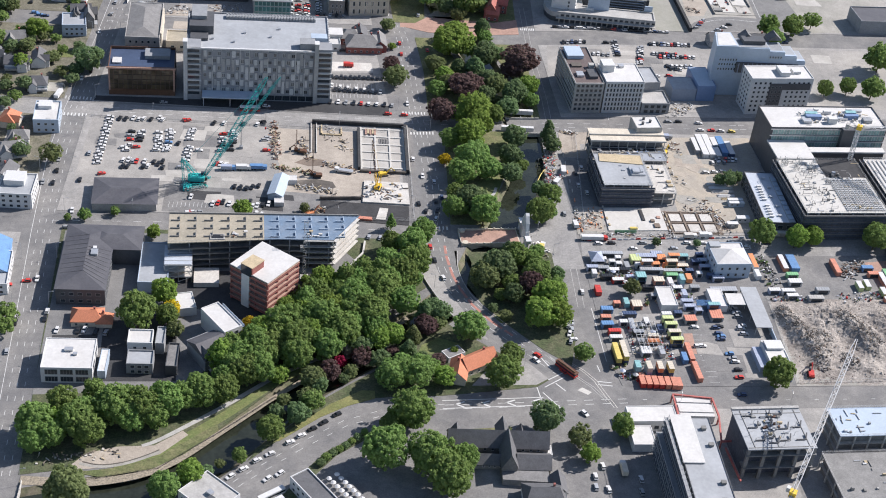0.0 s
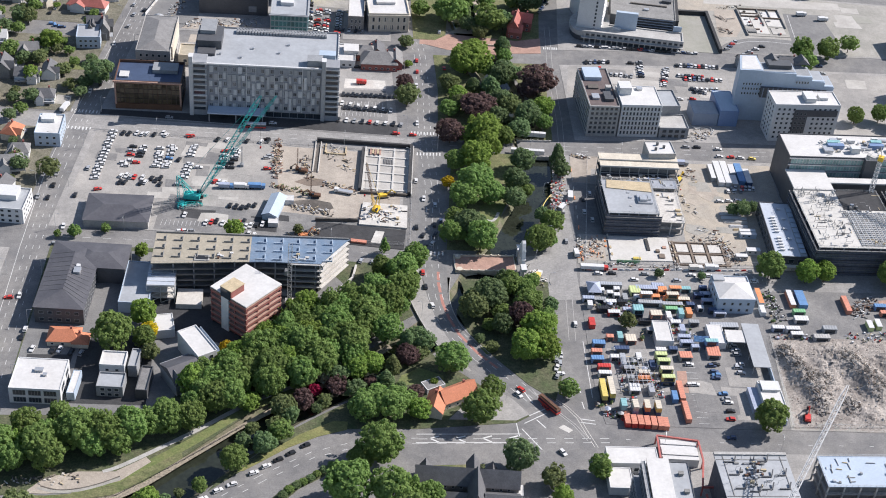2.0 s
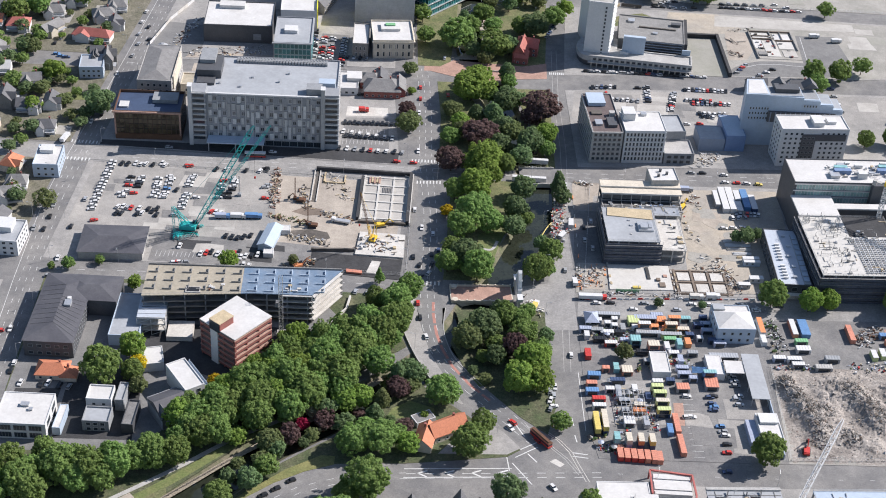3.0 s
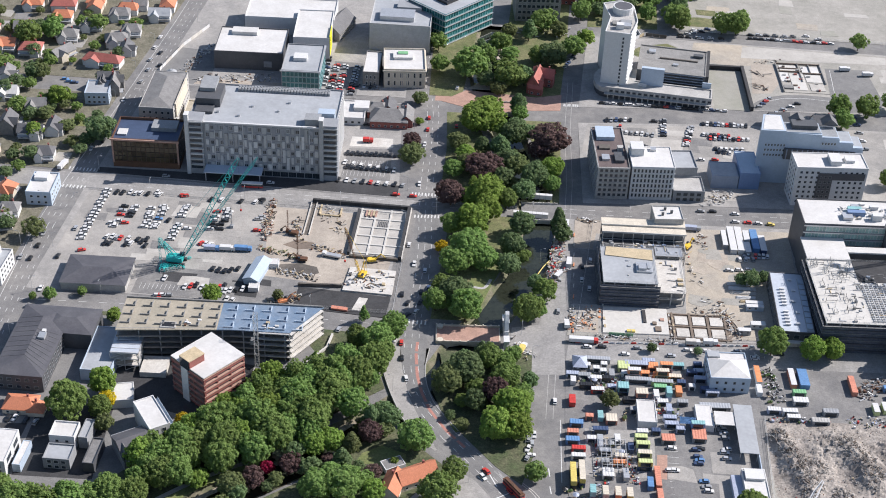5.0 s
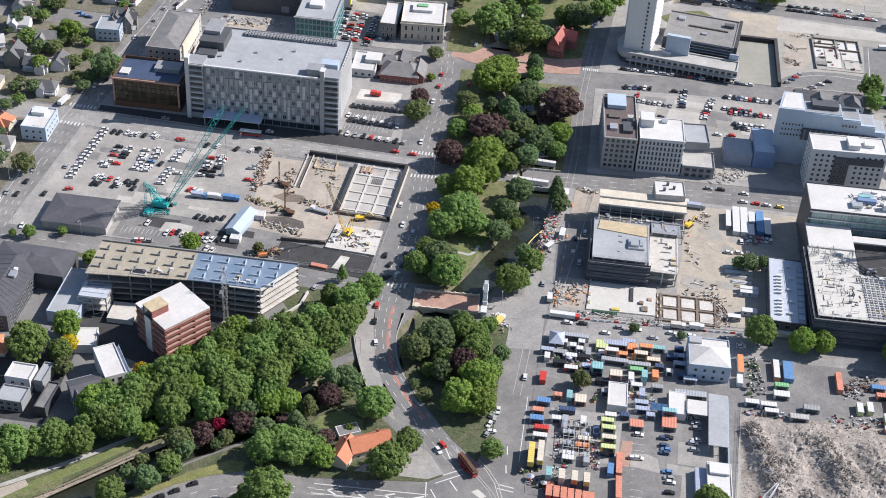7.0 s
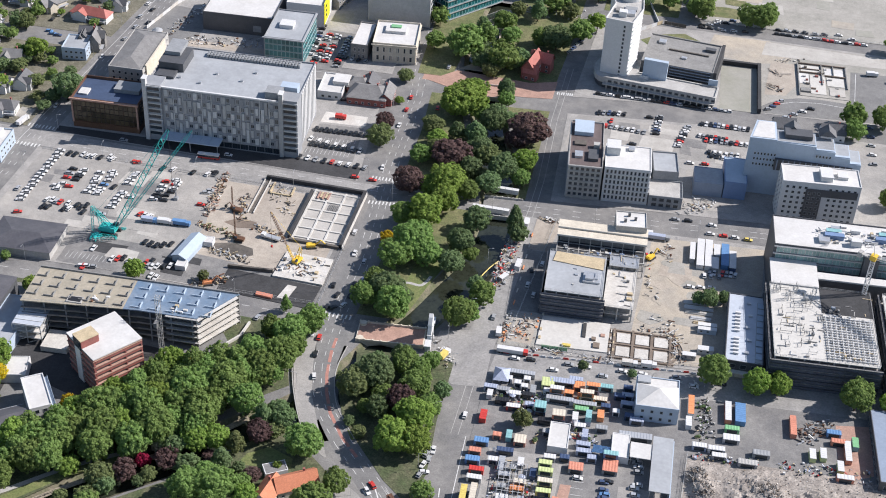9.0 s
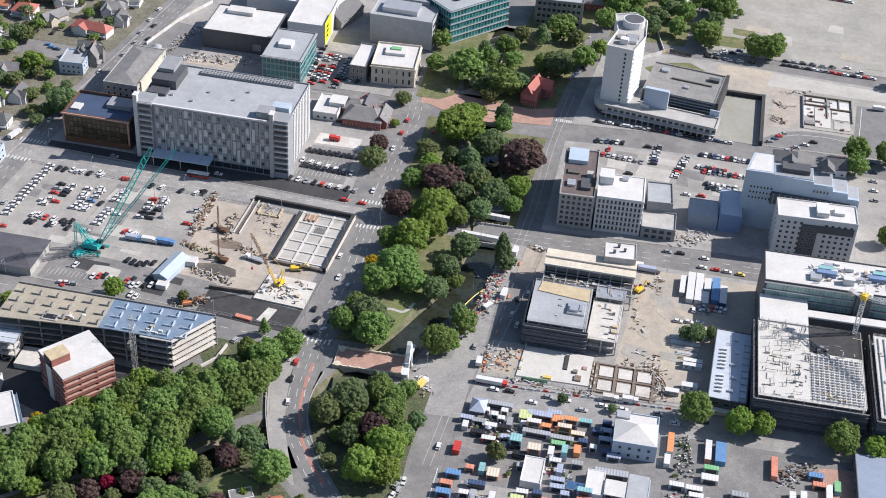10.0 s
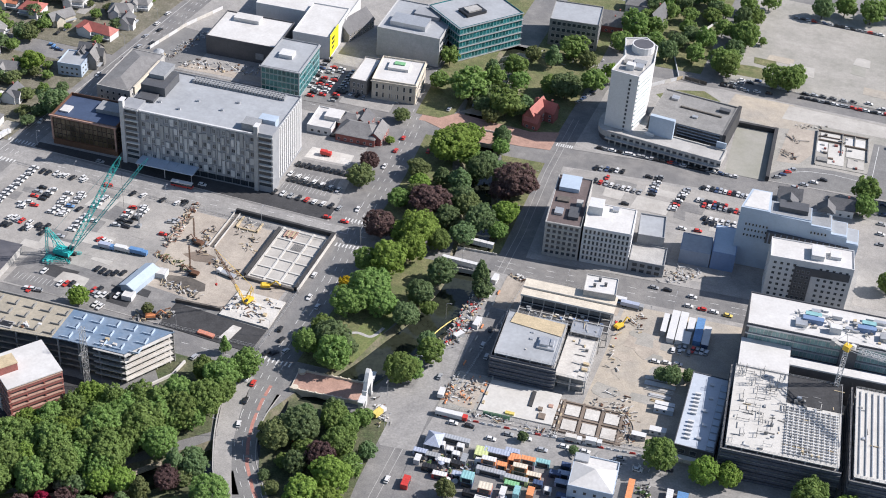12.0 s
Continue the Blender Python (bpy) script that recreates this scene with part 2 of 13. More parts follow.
M["stonebank"] = surf("stone_river_edge", (0.29, 0.25, 0.195), 0.95, 0.3, 0.3, 1.2, 0.5, stain=(0.20, 0.17, 0.12), stain_amount=0.7)
M["sand_pale"] = surf("pale_site_gravel", (0.42, 0.365, 0.29), 0.97, 0.13, 0.035, 1.6, 0.1, stain=(0.28, 0.265, 0.24), stain_amount=0.85)
M["slab_white"] = surf("fresh_white_slab", (0.53, 0.515, 0.48), 0.8, 0.06, 0.1, 0.9, 0.05, stain=(0.46, 0.44, 0.40), stain_amount=0.7)
M["earth"] = surf("bare_brown_earth", (0.21, 0.165, 0.13), 0.97, 0.12, 0.08, 1.6, 0.15, stain=(0.13, 0.105, 0.085), stain_amount=0.8)
M["slab_old"] = surf("old_floor_slab", (0.44, 0.42, 0.385), 0.92, 0.08, 0.09, 1.6, 0.06, stain=(0.33, 0.31, 0.28), stain_amount=0.8)
M["concrete_green"] = surf("algae_stained_concrete", (0.31, 0.30, 0.265), 0.92, 0.08, 0.05, 1.6, 0.06, stain=(0.25, 0.25, 0.205), stain_amount=0.8)
M["blueclad"] = surf("blue_metal_cladding", (0.17, 0.25, 0.41), 0.5, 0.06, 0.1, 1.0, 0.03)
M["slateclad"] = surf("slate_blue_cladding", (0.24, 0.29, 0.37), 0.6, 0.06, 0.1, 1.0, 0.03)
M["roofnavy"] = surf("dark_blue_membrane", (0.055, 0.08, 0.14), 0.55, 0.1, 0.12, 0.9, 0.05)
M["roofpale"] = surf("pale_blue_grey_roof", (0.47, 0.51, 0.565), 0.5, 0.05, 0.1, 1.0, 0.03, stain=(0.40, 0.44, 0.49), stain_amount=0.7)
M["redsteel"] = surf("red_primer_steel", (0.46, 0.13, 0.11), 0.6, 0.14, 0.4, 3.0, 0.0)
M["asphalt_mid"] = surf("worn_grey_road", (0.20, 0.197, 0.19), 0.92, 0.14, 0.06, 1.6, 0.1, stain=(0.14, 0.138, 0.137), stain_amount=0.8)

M["undergrowth"] = surf("leafy_undergrowth", (0.062, 0.082, 0.035), 0.95, 0.35, 0.14, 1.3, 0.5, stain=(0.13, 0.12, 0.075), stain_amount=0.75)
M["grass_dry"] = surf("dry_grass", (0.20, 0.19, 0.075), 0.95, 0.22, 0.14, 1.3, 0.4, stain=(0.13, 0.15, 0.05), stain_amount=0.8)

# ---- mesh tools ----
from mathutils.geometry import delaunay_2d_cdt, tessellate_polygon


def box(bm, x0, y0, z0, x1, y1, z1, mi=0, m=None):
    v = [Vector((x, y, z)) for z in (z0, z1) for y in (y0, y1) for x in (x0, x1)]
    if m is not None:
        v = [m @ p for p in v]
    v = [bm.verts.new(p) for p in v]
    for f in ((0, 2, 3, 1), (4, 5, 7, 6), (0, 1, 5, 4), (2, 6, 7, 3), (0, 4, 6, 2), (1, 3, 7, 5)):
        bm.faces.new([v[i] for i in f]).material_index = mi


def prism(bm, pts, z0, z1, mi=0):
    """A solid over a counter-clockwise outline; z1 may be one height or one for each corner."""
    tops = z1 if isinstance(z1, (list, tuple)) else [z1] * len(pts)
    lo = [bm.verts.new((x, y, z0)) for x, y in pts]
    hi = [bm.verts.new((p[0], p[1], z)) for p, z in zip(pts, tops)]
    if len(pts) > 4:
        for a, b, c in tessellate_polygon([[Vector((x, y, 0)) for x, y in pts]]):
            pa, pb, pc = pts[a], pts[b], pts[c]
            if (pb[0] - pa[0]) * (pc[1] - pa[1]) - (pb[1] - pa[1]) * (pc[0] - pa[0]) < 0:
                b, c = c, b
            bm.faces.new((hi[a], hi[b], hi[c])).material_index = mi
            bm.faces.new((lo[a], lo[c], lo[b])).material_index = mi
    else:
        bm.faces.new(hi).material_index = mi
        bm.faces.new(lo[::-1]).material_index = mi
    for i in range(len(pts)):
        j = (i + 1) % len(pts)
        bm.faces.new((lo[i], lo[j], hi[j], hi[i])).material_index = mi


def beam(bm, a, b, w, mi=0, h=None):
    """A square bar between two points."""
    a, b = Vector(a), Vector(b)
    d = b - a
    q = d.to_track_quat("X", "Z").to_matrix().to_4x4()
    box(bm, 0, -w / 2, -(h or w) / 2, d.length, w / 2, (h or w) / 2, mi, Matrix.Translation(a) @ q)


def cyl(bm, a, b, r, n=8, mi=0, r2=None):
    a, b = Vector(a), Vector(b)
    q = (b - a).to_track_quat("Z", "Y").to_matrix()
    r2 = r if r2 is None else r2
    lo = [bm.verts.new(a + q @ Vector((r * math.cos(2 * math.pi * i / n), r * math.sin(2 * math.pi * i / n), 0))) for i in range(n)]
    hi = [bm.verts.new(b + q @ Vector((r2 * math.cos(2 * math.pi * i / n), r2 * math.sin(2 * math.pi * i / n), 0))) for i in range(n)]
    bm.faces.new(lo[::-1]).material_index = mi
    bm.faces.new(hi).material_index = mi
    for i in range(n):
        bm.faces.new((lo[i], lo[(i + 1) % n], hi[(i + 1) % n], hi[i])).material_index = mi


def mesh_of(name, bm, *materials):
    me = bpy.data.meshes.new(name)
    bm.to_mesh(me)
    bm.free()
    for m in materials:
        me.materials.append(M[m] if isinstance(m, str) else m)
    return me


def part(name, bm, material, parent, label="", m=None):
    """Links a bmesh (or a ready mesh) as one mesh object under a thing or a part."""
    mats = material if isinstance(material, (list, tuple)) else [material]
    me = mesh_of(name, bm, *mats) if isinstance(bm, bmesh.types.BMesh) else bm
    ob = new(name, me)
    ob.parent = parent
    if m is not None:
        ob.matrix_basis = m
    if label:
        ob["label"] = label
    return ob


def thing(name, label, category, m=None, group="", kind=""):
    ob = new(name)
    ob.empty_display_size = 0.5
    if m is not None:
        ob.matrix_basis = m
    return tagged(ob, label, category, group, kind)


def solid(name, bm, material, label, category, m=None, group="", kind=""):
    mats = material if isinstance(material, (list, tuple)) else [material]
    ob = new(name, mesh_of(name, bm, *mats))
    if m is not None:
        ob.matrix_basis = m
    return tagged(ob, label, category, group, kind)


def B():
    return bmesh.new()


_shared = {}


def shared(key, make):
    if key not in _shared:
        _shared[key] = make()
    return _shared[key]


def window_mesh(w, h, frame_mat="white", glass_mat="glass", mull=1):
    def make():
        bm = B()
        f = 0.12
        xs = [-w / 2, -w / 2 + f]
        for i in range(1, mull):
            x = -w / 2 + w * i / mull
            xs += [x - f / 2, x + f / 2]
        xs += [w / 2 - f, w / 2]
        zs = [0, f, h - f, h]
        v = [[bm.verts.new((x, -0.1, z)) for z in zs] for x in xs]
        for i in range(len(xs) - 1):
            for j in range(3):
                if j == 1 and i % 2:
                    continue
                bm.faces.new((v[i][j], v[i + 1][j], v[i + 1][j + 1], v[i][j + 1]))
        rim = bmesh.ops.extrude_edge_only(bm, edges=[e for e in bm.edges if e.is_boundary])
        for q in rim["geom"]:
            if isinstance(q, bmesh.types.BMVert):
                q.co.y = 0.02
        bmesh.ops.recalc_face_normals(bm, faces=bm.faces)
        box(bm, -w / 2 + f, -0.03, f, w / 2 - f, -0.01, h - f, 1)
        return mesh_of("window", bm, frame_mat, glass_mat)

    return shared(("win", round(w, 2), round(h, 2), frame_mat, glass_mat, mull), make)


def faces_of(W, D):
    """Poses of the four facades of a block: local x along the wall, -y outward."""
    return {"S": (pose(0, 0, 0), W), "E": (pose(W, 0, 0, 0, 0, 90), D), "N": (pose(W, D, 0, 0, 0, 180), W), "W": (pose(0, D, 0, 0, 0, -90), D)}


def windows(parent, W, D, sides, floors, z0, fh, pitch, w, h, frame_mat="white", glass_mat="glass", mull=1, edge=1.2, skip=None):
    me = window_mesh(w, h, frame_mat, glass_mat, mull)
    fs = faces_of(W, D)
    px = parent.matrix_basis.translation.x
    sides = [s for s in sides if not (s == "W" and px < -120) and not (s == "E" and px > 165)]
    for s in sides:
        m, length = fs[s]
        n = max(1, int((length - 2 * edge) / pitch))
        for fl in range(floors):
            for i in range(n):
                if skip and skip(s, fl, i):
                    continue
                x = length / 2 + (i - (n - 1) / 2) * (length - 2 * edge) / n
                part("window", me, None, parent, m=m @ pose(x, 0, z0 + fl * fh))


def block(name, label, fl, fr, depth, h, wall, roof, category="building", parapet=0.7, z0=0.0, group="", thick=0.35):
    """A flat-roofed building over a rectangle: its front runs from fl to fr, walls rise past the roof deck as a parapet."""
    a = math.atan2(fr[1] - fl[1], fr[0] - fl[0])
    W = math.hypot(fr[0] - fl[0], fr[1] - fl[1])
    m = Matrix.Translation((fl[0], fl[1], z0)) @ Matrix.Rotation(a, 4, "Z")
    t = thing(name, label, category, m, group)
    box_walls(t, W, depth, h, wall, roof, parapet, thick)
    return t, W


def box_walls(t, W, D, h, wall, roof, parapet=0.7, thick=0.35, x0=0, y0=0, z0=0):
    for nm, (ax, ay, bx, by) in {"s": (0, 0, W, thick), "n": (0, D - thick, W, D), "w": (0, thick, thick, D - thick), "e": (W - thick, thick, W, D - thick)}.items():
        bm = B()
        box(bm, x0 + ax, y0 + ay, z0, x0 + bx, y0 + by, z0 + h)
        part("wall", bm, wall, t)
    bm = B()
    box(bm, x0 + thick, y0 + thick, z0 + h - parapet - 0.3, x0 + W - thick, y0 + D - thick, z0 + h - parapet)
    part("roof", bm, roof, t)


def roof_box(t, x, y, z, sx, sy, sz, mat="roofgrey", name="roof_plant"):
    bm = B()
    box(bm, x, y, z, x + sx, y + sy, z + sz)
    box(bm, x - 0.12, y - 0.12, z + sz, x + sx + 0.12, y + sy + 0.12, z + sz + 0.15)
    part(name, bm, mat, t)


def gable_house(label, x, y, ang, W, D, eave, ridge, wall="white", roof="slate", hip=0.0, category="house", group="", chimney=True, name="house", over=0.5, win=True):
    """A pitched house: ridge along local x; hip shortens it at both ends."""
    t = thing(name, label, category, pose(x, y, 0, 0, 0, ang), group)
    bm = B()
    w, d = W / 2, D / 2
    top = [(-w, -d), (w, -d), (w, d), (-w, d)]
    prism(bm, top, 0, eave)
    if hip <= 0.01:
        for s in (-1, 1):
            a, b, c = (bm.verts.new((s * w, -d, eave)), bm.verts.new((s * w, d, eave)), bm.verts.new((s * w, 0, ridge)))
            bm.faces.new((a, b, c) if s > 0 else (b, a, c))
    part("wall", bm, wall, t)
    bm = B()
    o, th = over, 0.22
    k = (ridge - eave) / d
    ez = eave - o * k
    hx = w + o - hip
    lo = [(-w - o, -d - o, ez), (w + o, -d - o, ez), (w + o, d + o, ez), (-w - o, d + o, ez)]
    ri = [(-hx, 0, ridge), (hx, 0, ridge)]
    for dz, up in ((th, True), (0, False)):
        L = [bm.verts.new((p[0], p[1], p[2] + dz)) for p in lo]
        R = [bm.verts.new((p[0], p[1], p[2] + dz)) for p in ri]
        fs = [(L[0], L[1], R[1], R[0]), (L[2], L[3], R[0], R[1])]
        if hip > 0.01:
            fs += [(L[1], L[2], R[1]), (L[3], L[0], R[0])]
        for f in fs:
            bm.faces.new(f if up else f[::-1])
    part("roof", bm, roof, t)
    if group == "old houses" and y < 305:
        sx = (0.42 if int(abs(x)) % 2 else -0.42) * w
        ww, reach, rz = W * 0.19, 2.2, eave + (ridge - eave) * 0.8
        bm = B()
        box(bm, sx - ww, -d - reach, 0, sx + ww, -d, eave)
        a, b, c = bm.verts.new((sx - ww, -d - reach, eave)), bm.verts.new((sx + ww, -d - reach, eave)), bm.verts.new((sx, -d - reach, rz - 0.2))
        bm.faces.new((a, b, c))
        part("wing_wall", bm, wall, t)
        bm = B()
        for q in (-1, 1):
            pts = [(sx, -d - reach - 0.4, rz), (sx + q * (ww + 0.4), -d - reach - 0.4, eave - 0.15), (sx + q * (ww + 0.4), -d + 0.3, eave - 0.15), (sx, -d * 0.2, rz)]
            v0 = [bm.verts.new(p) for p in pts]
            v1 = [bm.verts.new((p[0], p[1], p[2] + 0.2)) for p in pts]
            bm.faces.new(v1 if q < 0 else v1[::-1])
            for i in range(4):
                bm.faces.new((v0[i], v0[(i + 1) % 4], v1[(i + 1) % 4], v1[i]))
        part("wing_roof", bm, roof, t)
        bm = B()
        px0, px1 = (-w, sx - ww - 0.4) if sx > 0 else (sx + ww + 0.4, w)
        box(bm, px0, -d - 2.0, 2.4, px1, -d - 0.1, 2.6)
        for px in (px0 + 0.1, (px0 + px1) / 2, px1 - 0.2):
            box(bm, px, -d - 1.9, 0, px + 0.12, -d - 1.78, 2.4)
        part("porch", bm, "roofgrey" if roof != "roofgrey" else "slate_pale", t)
    if chimney:
        bm = B()
        box(bm, w * 0.4, d * 0.1, eave, w * 0.4 + 0.8, d * 0.1 + 0.8, ridge + 0.9)
        box(bm, w * 0.4 - 0.1, d * 0.1 - 0.1, ridge + 0.9, w * 0.4 + 0.9, d * 0.1 + 0.9, ridge + 1.1)
        part("chimney", bm, "brick", t)
    if win:
        fl = max(1, int(eave / 2.8))
        m0 = Matrix.Translation((-w, -d, 0))
        me = window_mesh(1.4, 1.4, "white", "glass")
        fs = faces_of(W, D)
        for s in ("S",) if x < -240 or y > 300 else ("S", "E" if x < 0 else "W"):
            mm, length = fs[s]
            n = max(1, int(length / 3.6))
            for f in range(fl):
                for i in range(n):
                    part("window", me, None, t, m=m0 @ mm @ pose(length * (i + 0.5) / n, 0, 0.9 + 2.8 * f))
    return t


def hip_over(t, x0, y0, x1, y1, z, rise, mat, o=0.5):
    bm = B()
    L = [bm.verts.new(p) for p in ((x0 - o, y0 - o, z), (x1 + o, y0 - o, z), (x1 + o, y1 + o, z), (x0 - o, y1 + o, z))]
    sx, sy = x1 - x0, y1 - y0
    if sx > sy:
        R = [(x0 + sy / 2, (y0 + y1) / 2), (x1 - sy / 2, (y0 + y1) / 2)]
    else:
        R = [((x0 + x1) / 2, y0 + sx / 2), ((x0 + x1) / 2, y1 - sx / 2)]
    Rv = [bm.verts.new((*p, z + rise)) for p in R]
    if sx > sy:
        fs = ((0, 1, 5, 4), (2, 3, 4, 5), (1, 2, 5), (3, 0, 4))
    else:
        fs = ((1, 2, 5, 4), (3, 0, 4, 5), (0, 1, 4), (2, 3, 5))
    A = L + Rv
    for f in fs:
        bm.faces.new([A[i] for i in f])
    bm.faces.new(L[::-1])
    part("hipped_roof", bm, mat, t)


def wheel_mesh():
    bm = B()
    cyl(bm, (0, -0.11, 0), (0, 0.11, 0), 0.32, 8)
    return mesh_of("wheel", bm, "tyre")

# ---- ground, river, blocks ----
def along(pts, x):
    return float(np.interp(x, [p[0] for p in pts], [p[1] for p in pts]))


HEREFORD = [(-420, 97), (-224, 101), (-137, 101), (28, 111), (143, 121), (420, 145)]
CASHEL = [(-420, -18), (-239, -9), (-160, -4), (-60, -3), (37, -10), (86, -4.5), (150, 2), (420, 26)]
LICHFIELD = [(-47, -134), (38, -125), (112, -121), (420, -98)]
WORCESTER = [(-420, 196), (-240, 206), (-70, 215), (20, 218), (65, 224), (117, 231), (420, 258)]
RIVER = [(-420, -236, 17), (-262, -213, 16), (-195, -198, 17), (-157, -182, 16), (-126.5, -148, 15), (-110.5, -127.5, 14), (-85, -103, 16), (-62, -83, 15), (-42, -61, 14),
         (-28, -38, 14), (-18, -12, 14), (-7, 12, 14), (1, 34, 15), (8, 54, 16), (12, 90, 15), (6, 130, 14), (-6, 170, 14), (-16, 205, 14), (-30, 260, 14), (-30, 330, 14)]


def ribbon(line, grow=0.0):
    """Left and right edges of a line of (x, y, width)."""
    left, right = [], []
    for i, (x, y, w) in enumerate(line):
        a, b = line[max(i - 1, 0)], line[min(i + 1, len(line) - 1)]
        d = Vector((b[0] - a[0], b[1] - a[1])).normalized()
        n = Vector((-d.y, d.x)) * (w / 2 + grow)
        left.append((x + n.x, y + n.y))
        right.append((x - n.x, y - n.y))
    return left, right


def smooth_line(line, n=5):
    out = []
    P = [Vector(p) for p in line]
    for i in range(len(P) - 1):
        p0, p1, p2, p3 = P[max(i - 1, 0)], P[i], P[i + 1], P[min(i + 2, len(P) - 1)]
        for k in range(n):
            t = k / n
            out.append(tuple(0.5 * ((2 * p1) + (p2 - p0) * t + (2 * p0 - 5 * p1 + 4 * p2 - p3) * t * t + (3 * p1 - p0 - 3 * p2 + p3) * t ** 3)))
    out.append(tuple(P[-1]))
    return out


river_line = smooth_line(RIVER)
WATER_Z = -2.2


def ground_sheet():
    l, r = ribbon(river_line, 3.2)
    ring = r + l[::-1]
    far = 2600
    pts = [Vector(p) for p in ring] + [Vector(p) for p in ((-far, -far), (far, -far), (far, far), (-far, far))]
    n = len(ring)
    edges = [(i, (i + 1) % n) for i in range(n)] + [(n + i, n + (i + 1) % 4) for i in range(4)]
    vs, es, fs, *_ = delaunay_2d_cdt(pts, edges, [], 1, 0.01)
    bm = B()
    V = [bm.verts.new((p.x, p.y, 0)) for p in vs]
    for f in fs:
        c = sum((vs[i] for i in f), Vector((0, 0))) / 3
        if point_in(c, ring):
            continue
        bm.faces.new([V[i] for i in f])
    bmesh.ops.recalc_face_normals(bm, faces=bm.faces)
    if sum(f.normal.z for f in bm.faces) < 0:
        bmesh.ops.reverse_faces(bm, faces=bm.faces)
    return bm


def point_in(p, ring):
    x, y, inside = p[0], p[1], False
    for i in range(len(ring)):
        (ax, ay), (bx, by) = ring[i][:2], ring[i - 1][:2]
        if (ay > y) != (by > y) and x < (bx - ax) * (y - ay) / (by - ay) + ax:
            inside = not inside
    return inside


solid("ground", ground_sheet(), "asphalt", "worn grey asphalt streets of the city grid", "ground", kind="structure")

l0, r0 = ribbon(river_line, 3.2)
l1, r1 = ribbon(river_line, -0.4)
bm = B()
for a, b in ((l0, l1), (r1, r0)):
    za, zb = (0, WATER_Z - 0.6) if a is l0 else (WATER_Z - 0.6, 0)
    va = [bm.verts.new((*p, za)) for p in a]
    vb = [bm.verts.new((*p, zb)) for p in b]
    for i in range(len(a) - 1):
        bm.faces.new((va[i], vb[i], vb[i + 1], va[i + 1]))
bmesh.ops.recalc_face_normals(bm, faces=bm.faces)
solid("river_bank", bm, "bank", "sloping earth and grass banks of the river", "river bank", kind="structure")
bm = B()
va = [bm.verts.new((*p, WATER_Z)) for p in ribbon(river_line, 0.6)[0]]
vb = [bm.verts.new((*p, WATER_Z)) for p in ribbon(river_line, 0.6)[1]]
for i in range(len(va) - 1):
    bm.faces.new((vb[i], vb[i + 1], va[i + 1], va[i]))
solid("water", bm, "water", "dark still river water", "river", kind="structure")


BLOCKS = []


def on_block(x, y):
    return any(point_in((x, y), b) for b in BLOCKS)


def patch(name, pts, mat, z, label, category="ground", z0=-0.05, kind="structure"):
    if name == "pavement":
        BLOCKS.append(pts)
    bm = B()
    area = sum(pts[i][0] * pts[(i + 1) % len(pts)][1] - pts[(i + 1) % len(pts)][0] * pts[i][1] for i in range(len(pts)))
    prism(bm, pts if area > 0 else pts[::-1], z0, z)
    return solid(name, bm, mat, label, category, kind=kind)


K = 0.13
DUR_W = [(-56, -2), (-54.5, 31), (-54, 88)]
# Blocks stand a kerb above the streets.
patch("pavement", [(-420, 108), (-252, 110), (-248, 198), (-420, 190)], "soil", K, "leafy gardens of the old house block")
patch("pavement", [(-420, 210), (-248, 215), (-236, 420), (-420, 420)], "soil", K, "leafy gardens of the old house block")
patch("pavement", [(-420, -8), (-253, 1), (-252, 92), (-420, 88)], "soil", K, "gardens and yards beside the wide street")
patch("pavement", [(-420, -240), (-245, -240), (-252, -20), (-420, -28)], "pavement", K, "concrete yards beside the wide street")
patch("pavement", [(-236, 109), (-66, 110), (-70, 150), (-76, 207), (-232, 199)], "pavement", K, "concrete pavement round the tall panelled building")
patch("pavement", [(-231, 214), (-76, 222), (-88, 420), (-222, 420)], "pavement", K, "concrete pavement of the northern block")
patch("pavement", [(-238, 0), (-160, 4), (-62, 4), (-60, 92), (-137, 93), (-237, 93)], "pavement", K, "pavement edge round the open car park block")
patch("pavement", [(-233, -15), (-160, -11), (-64, -11), (-58, -34), (-52, -50), (-68, -66), (-86, -86), (-108, -110), (-124, -130), (-152, -164), (-176, -176), (-223, -186)], "undergrowth", K, "planted river terrace and yards")
patch("pavement", [(-37, 5), (-18, 6), (-13, 22), (-8, 44), (-1, 62), (2, 90), (0, 101), (-36, 98)], "grass", K, "riverside lawn under tall trees")
patch("pavement", [(-44, 116), (-6, 117), (-8, 140), (-20, 170), (-34, 210), (-49, 209), (-45, 165)], "grass", K, "riverside lawn under tall trees")
patch("pavement", [(17, 118), (22, 118), (20, 208), (-4, 206), (6, 175), (18, 140)], "grass", K, "riverside lawn strip")
patch("pavement", [(-62, 228), (-42, 229), (-40, 300), (-40, 420), (-75, 420)], "grass", K, "grass of the old public square")
patch("pavement", [(-20, 230), (18, 231), (20, 300), (20, 420), (-20, 420)], "grass", K, "grass of the old public square")
patch("pavement", [(-28, -28), (-30, -19), (-14, -17), (4, -16), (14, -16), (15, -54), (18, -86), (14, -104), (2, -94), (-13, -77), (-25, -61), (-31.5, -45)], "undergrowth", K, "planted park triangle beside the curved road")
patch("pavement", [(30, -20), (86, -14), (150, -8), (420, 16), (420, -90), (112, -113), (36, -117), (33, -101), (31, -58)], "asphalt", K, "paved mall block of shipping containers")
patch("pavement", [(31, -1), (86, 5), (150, 12), (420, 36), (420, 134), (143, 112), (34, 103)], "pavement", K, "pavement edge of the building sites")
patch("pavement", [(35, 121), (110, 129), (420, 156), (420, 246), (117, 221), (65, 214), (30, 209)], "pavement", K, "pavement of the office block")
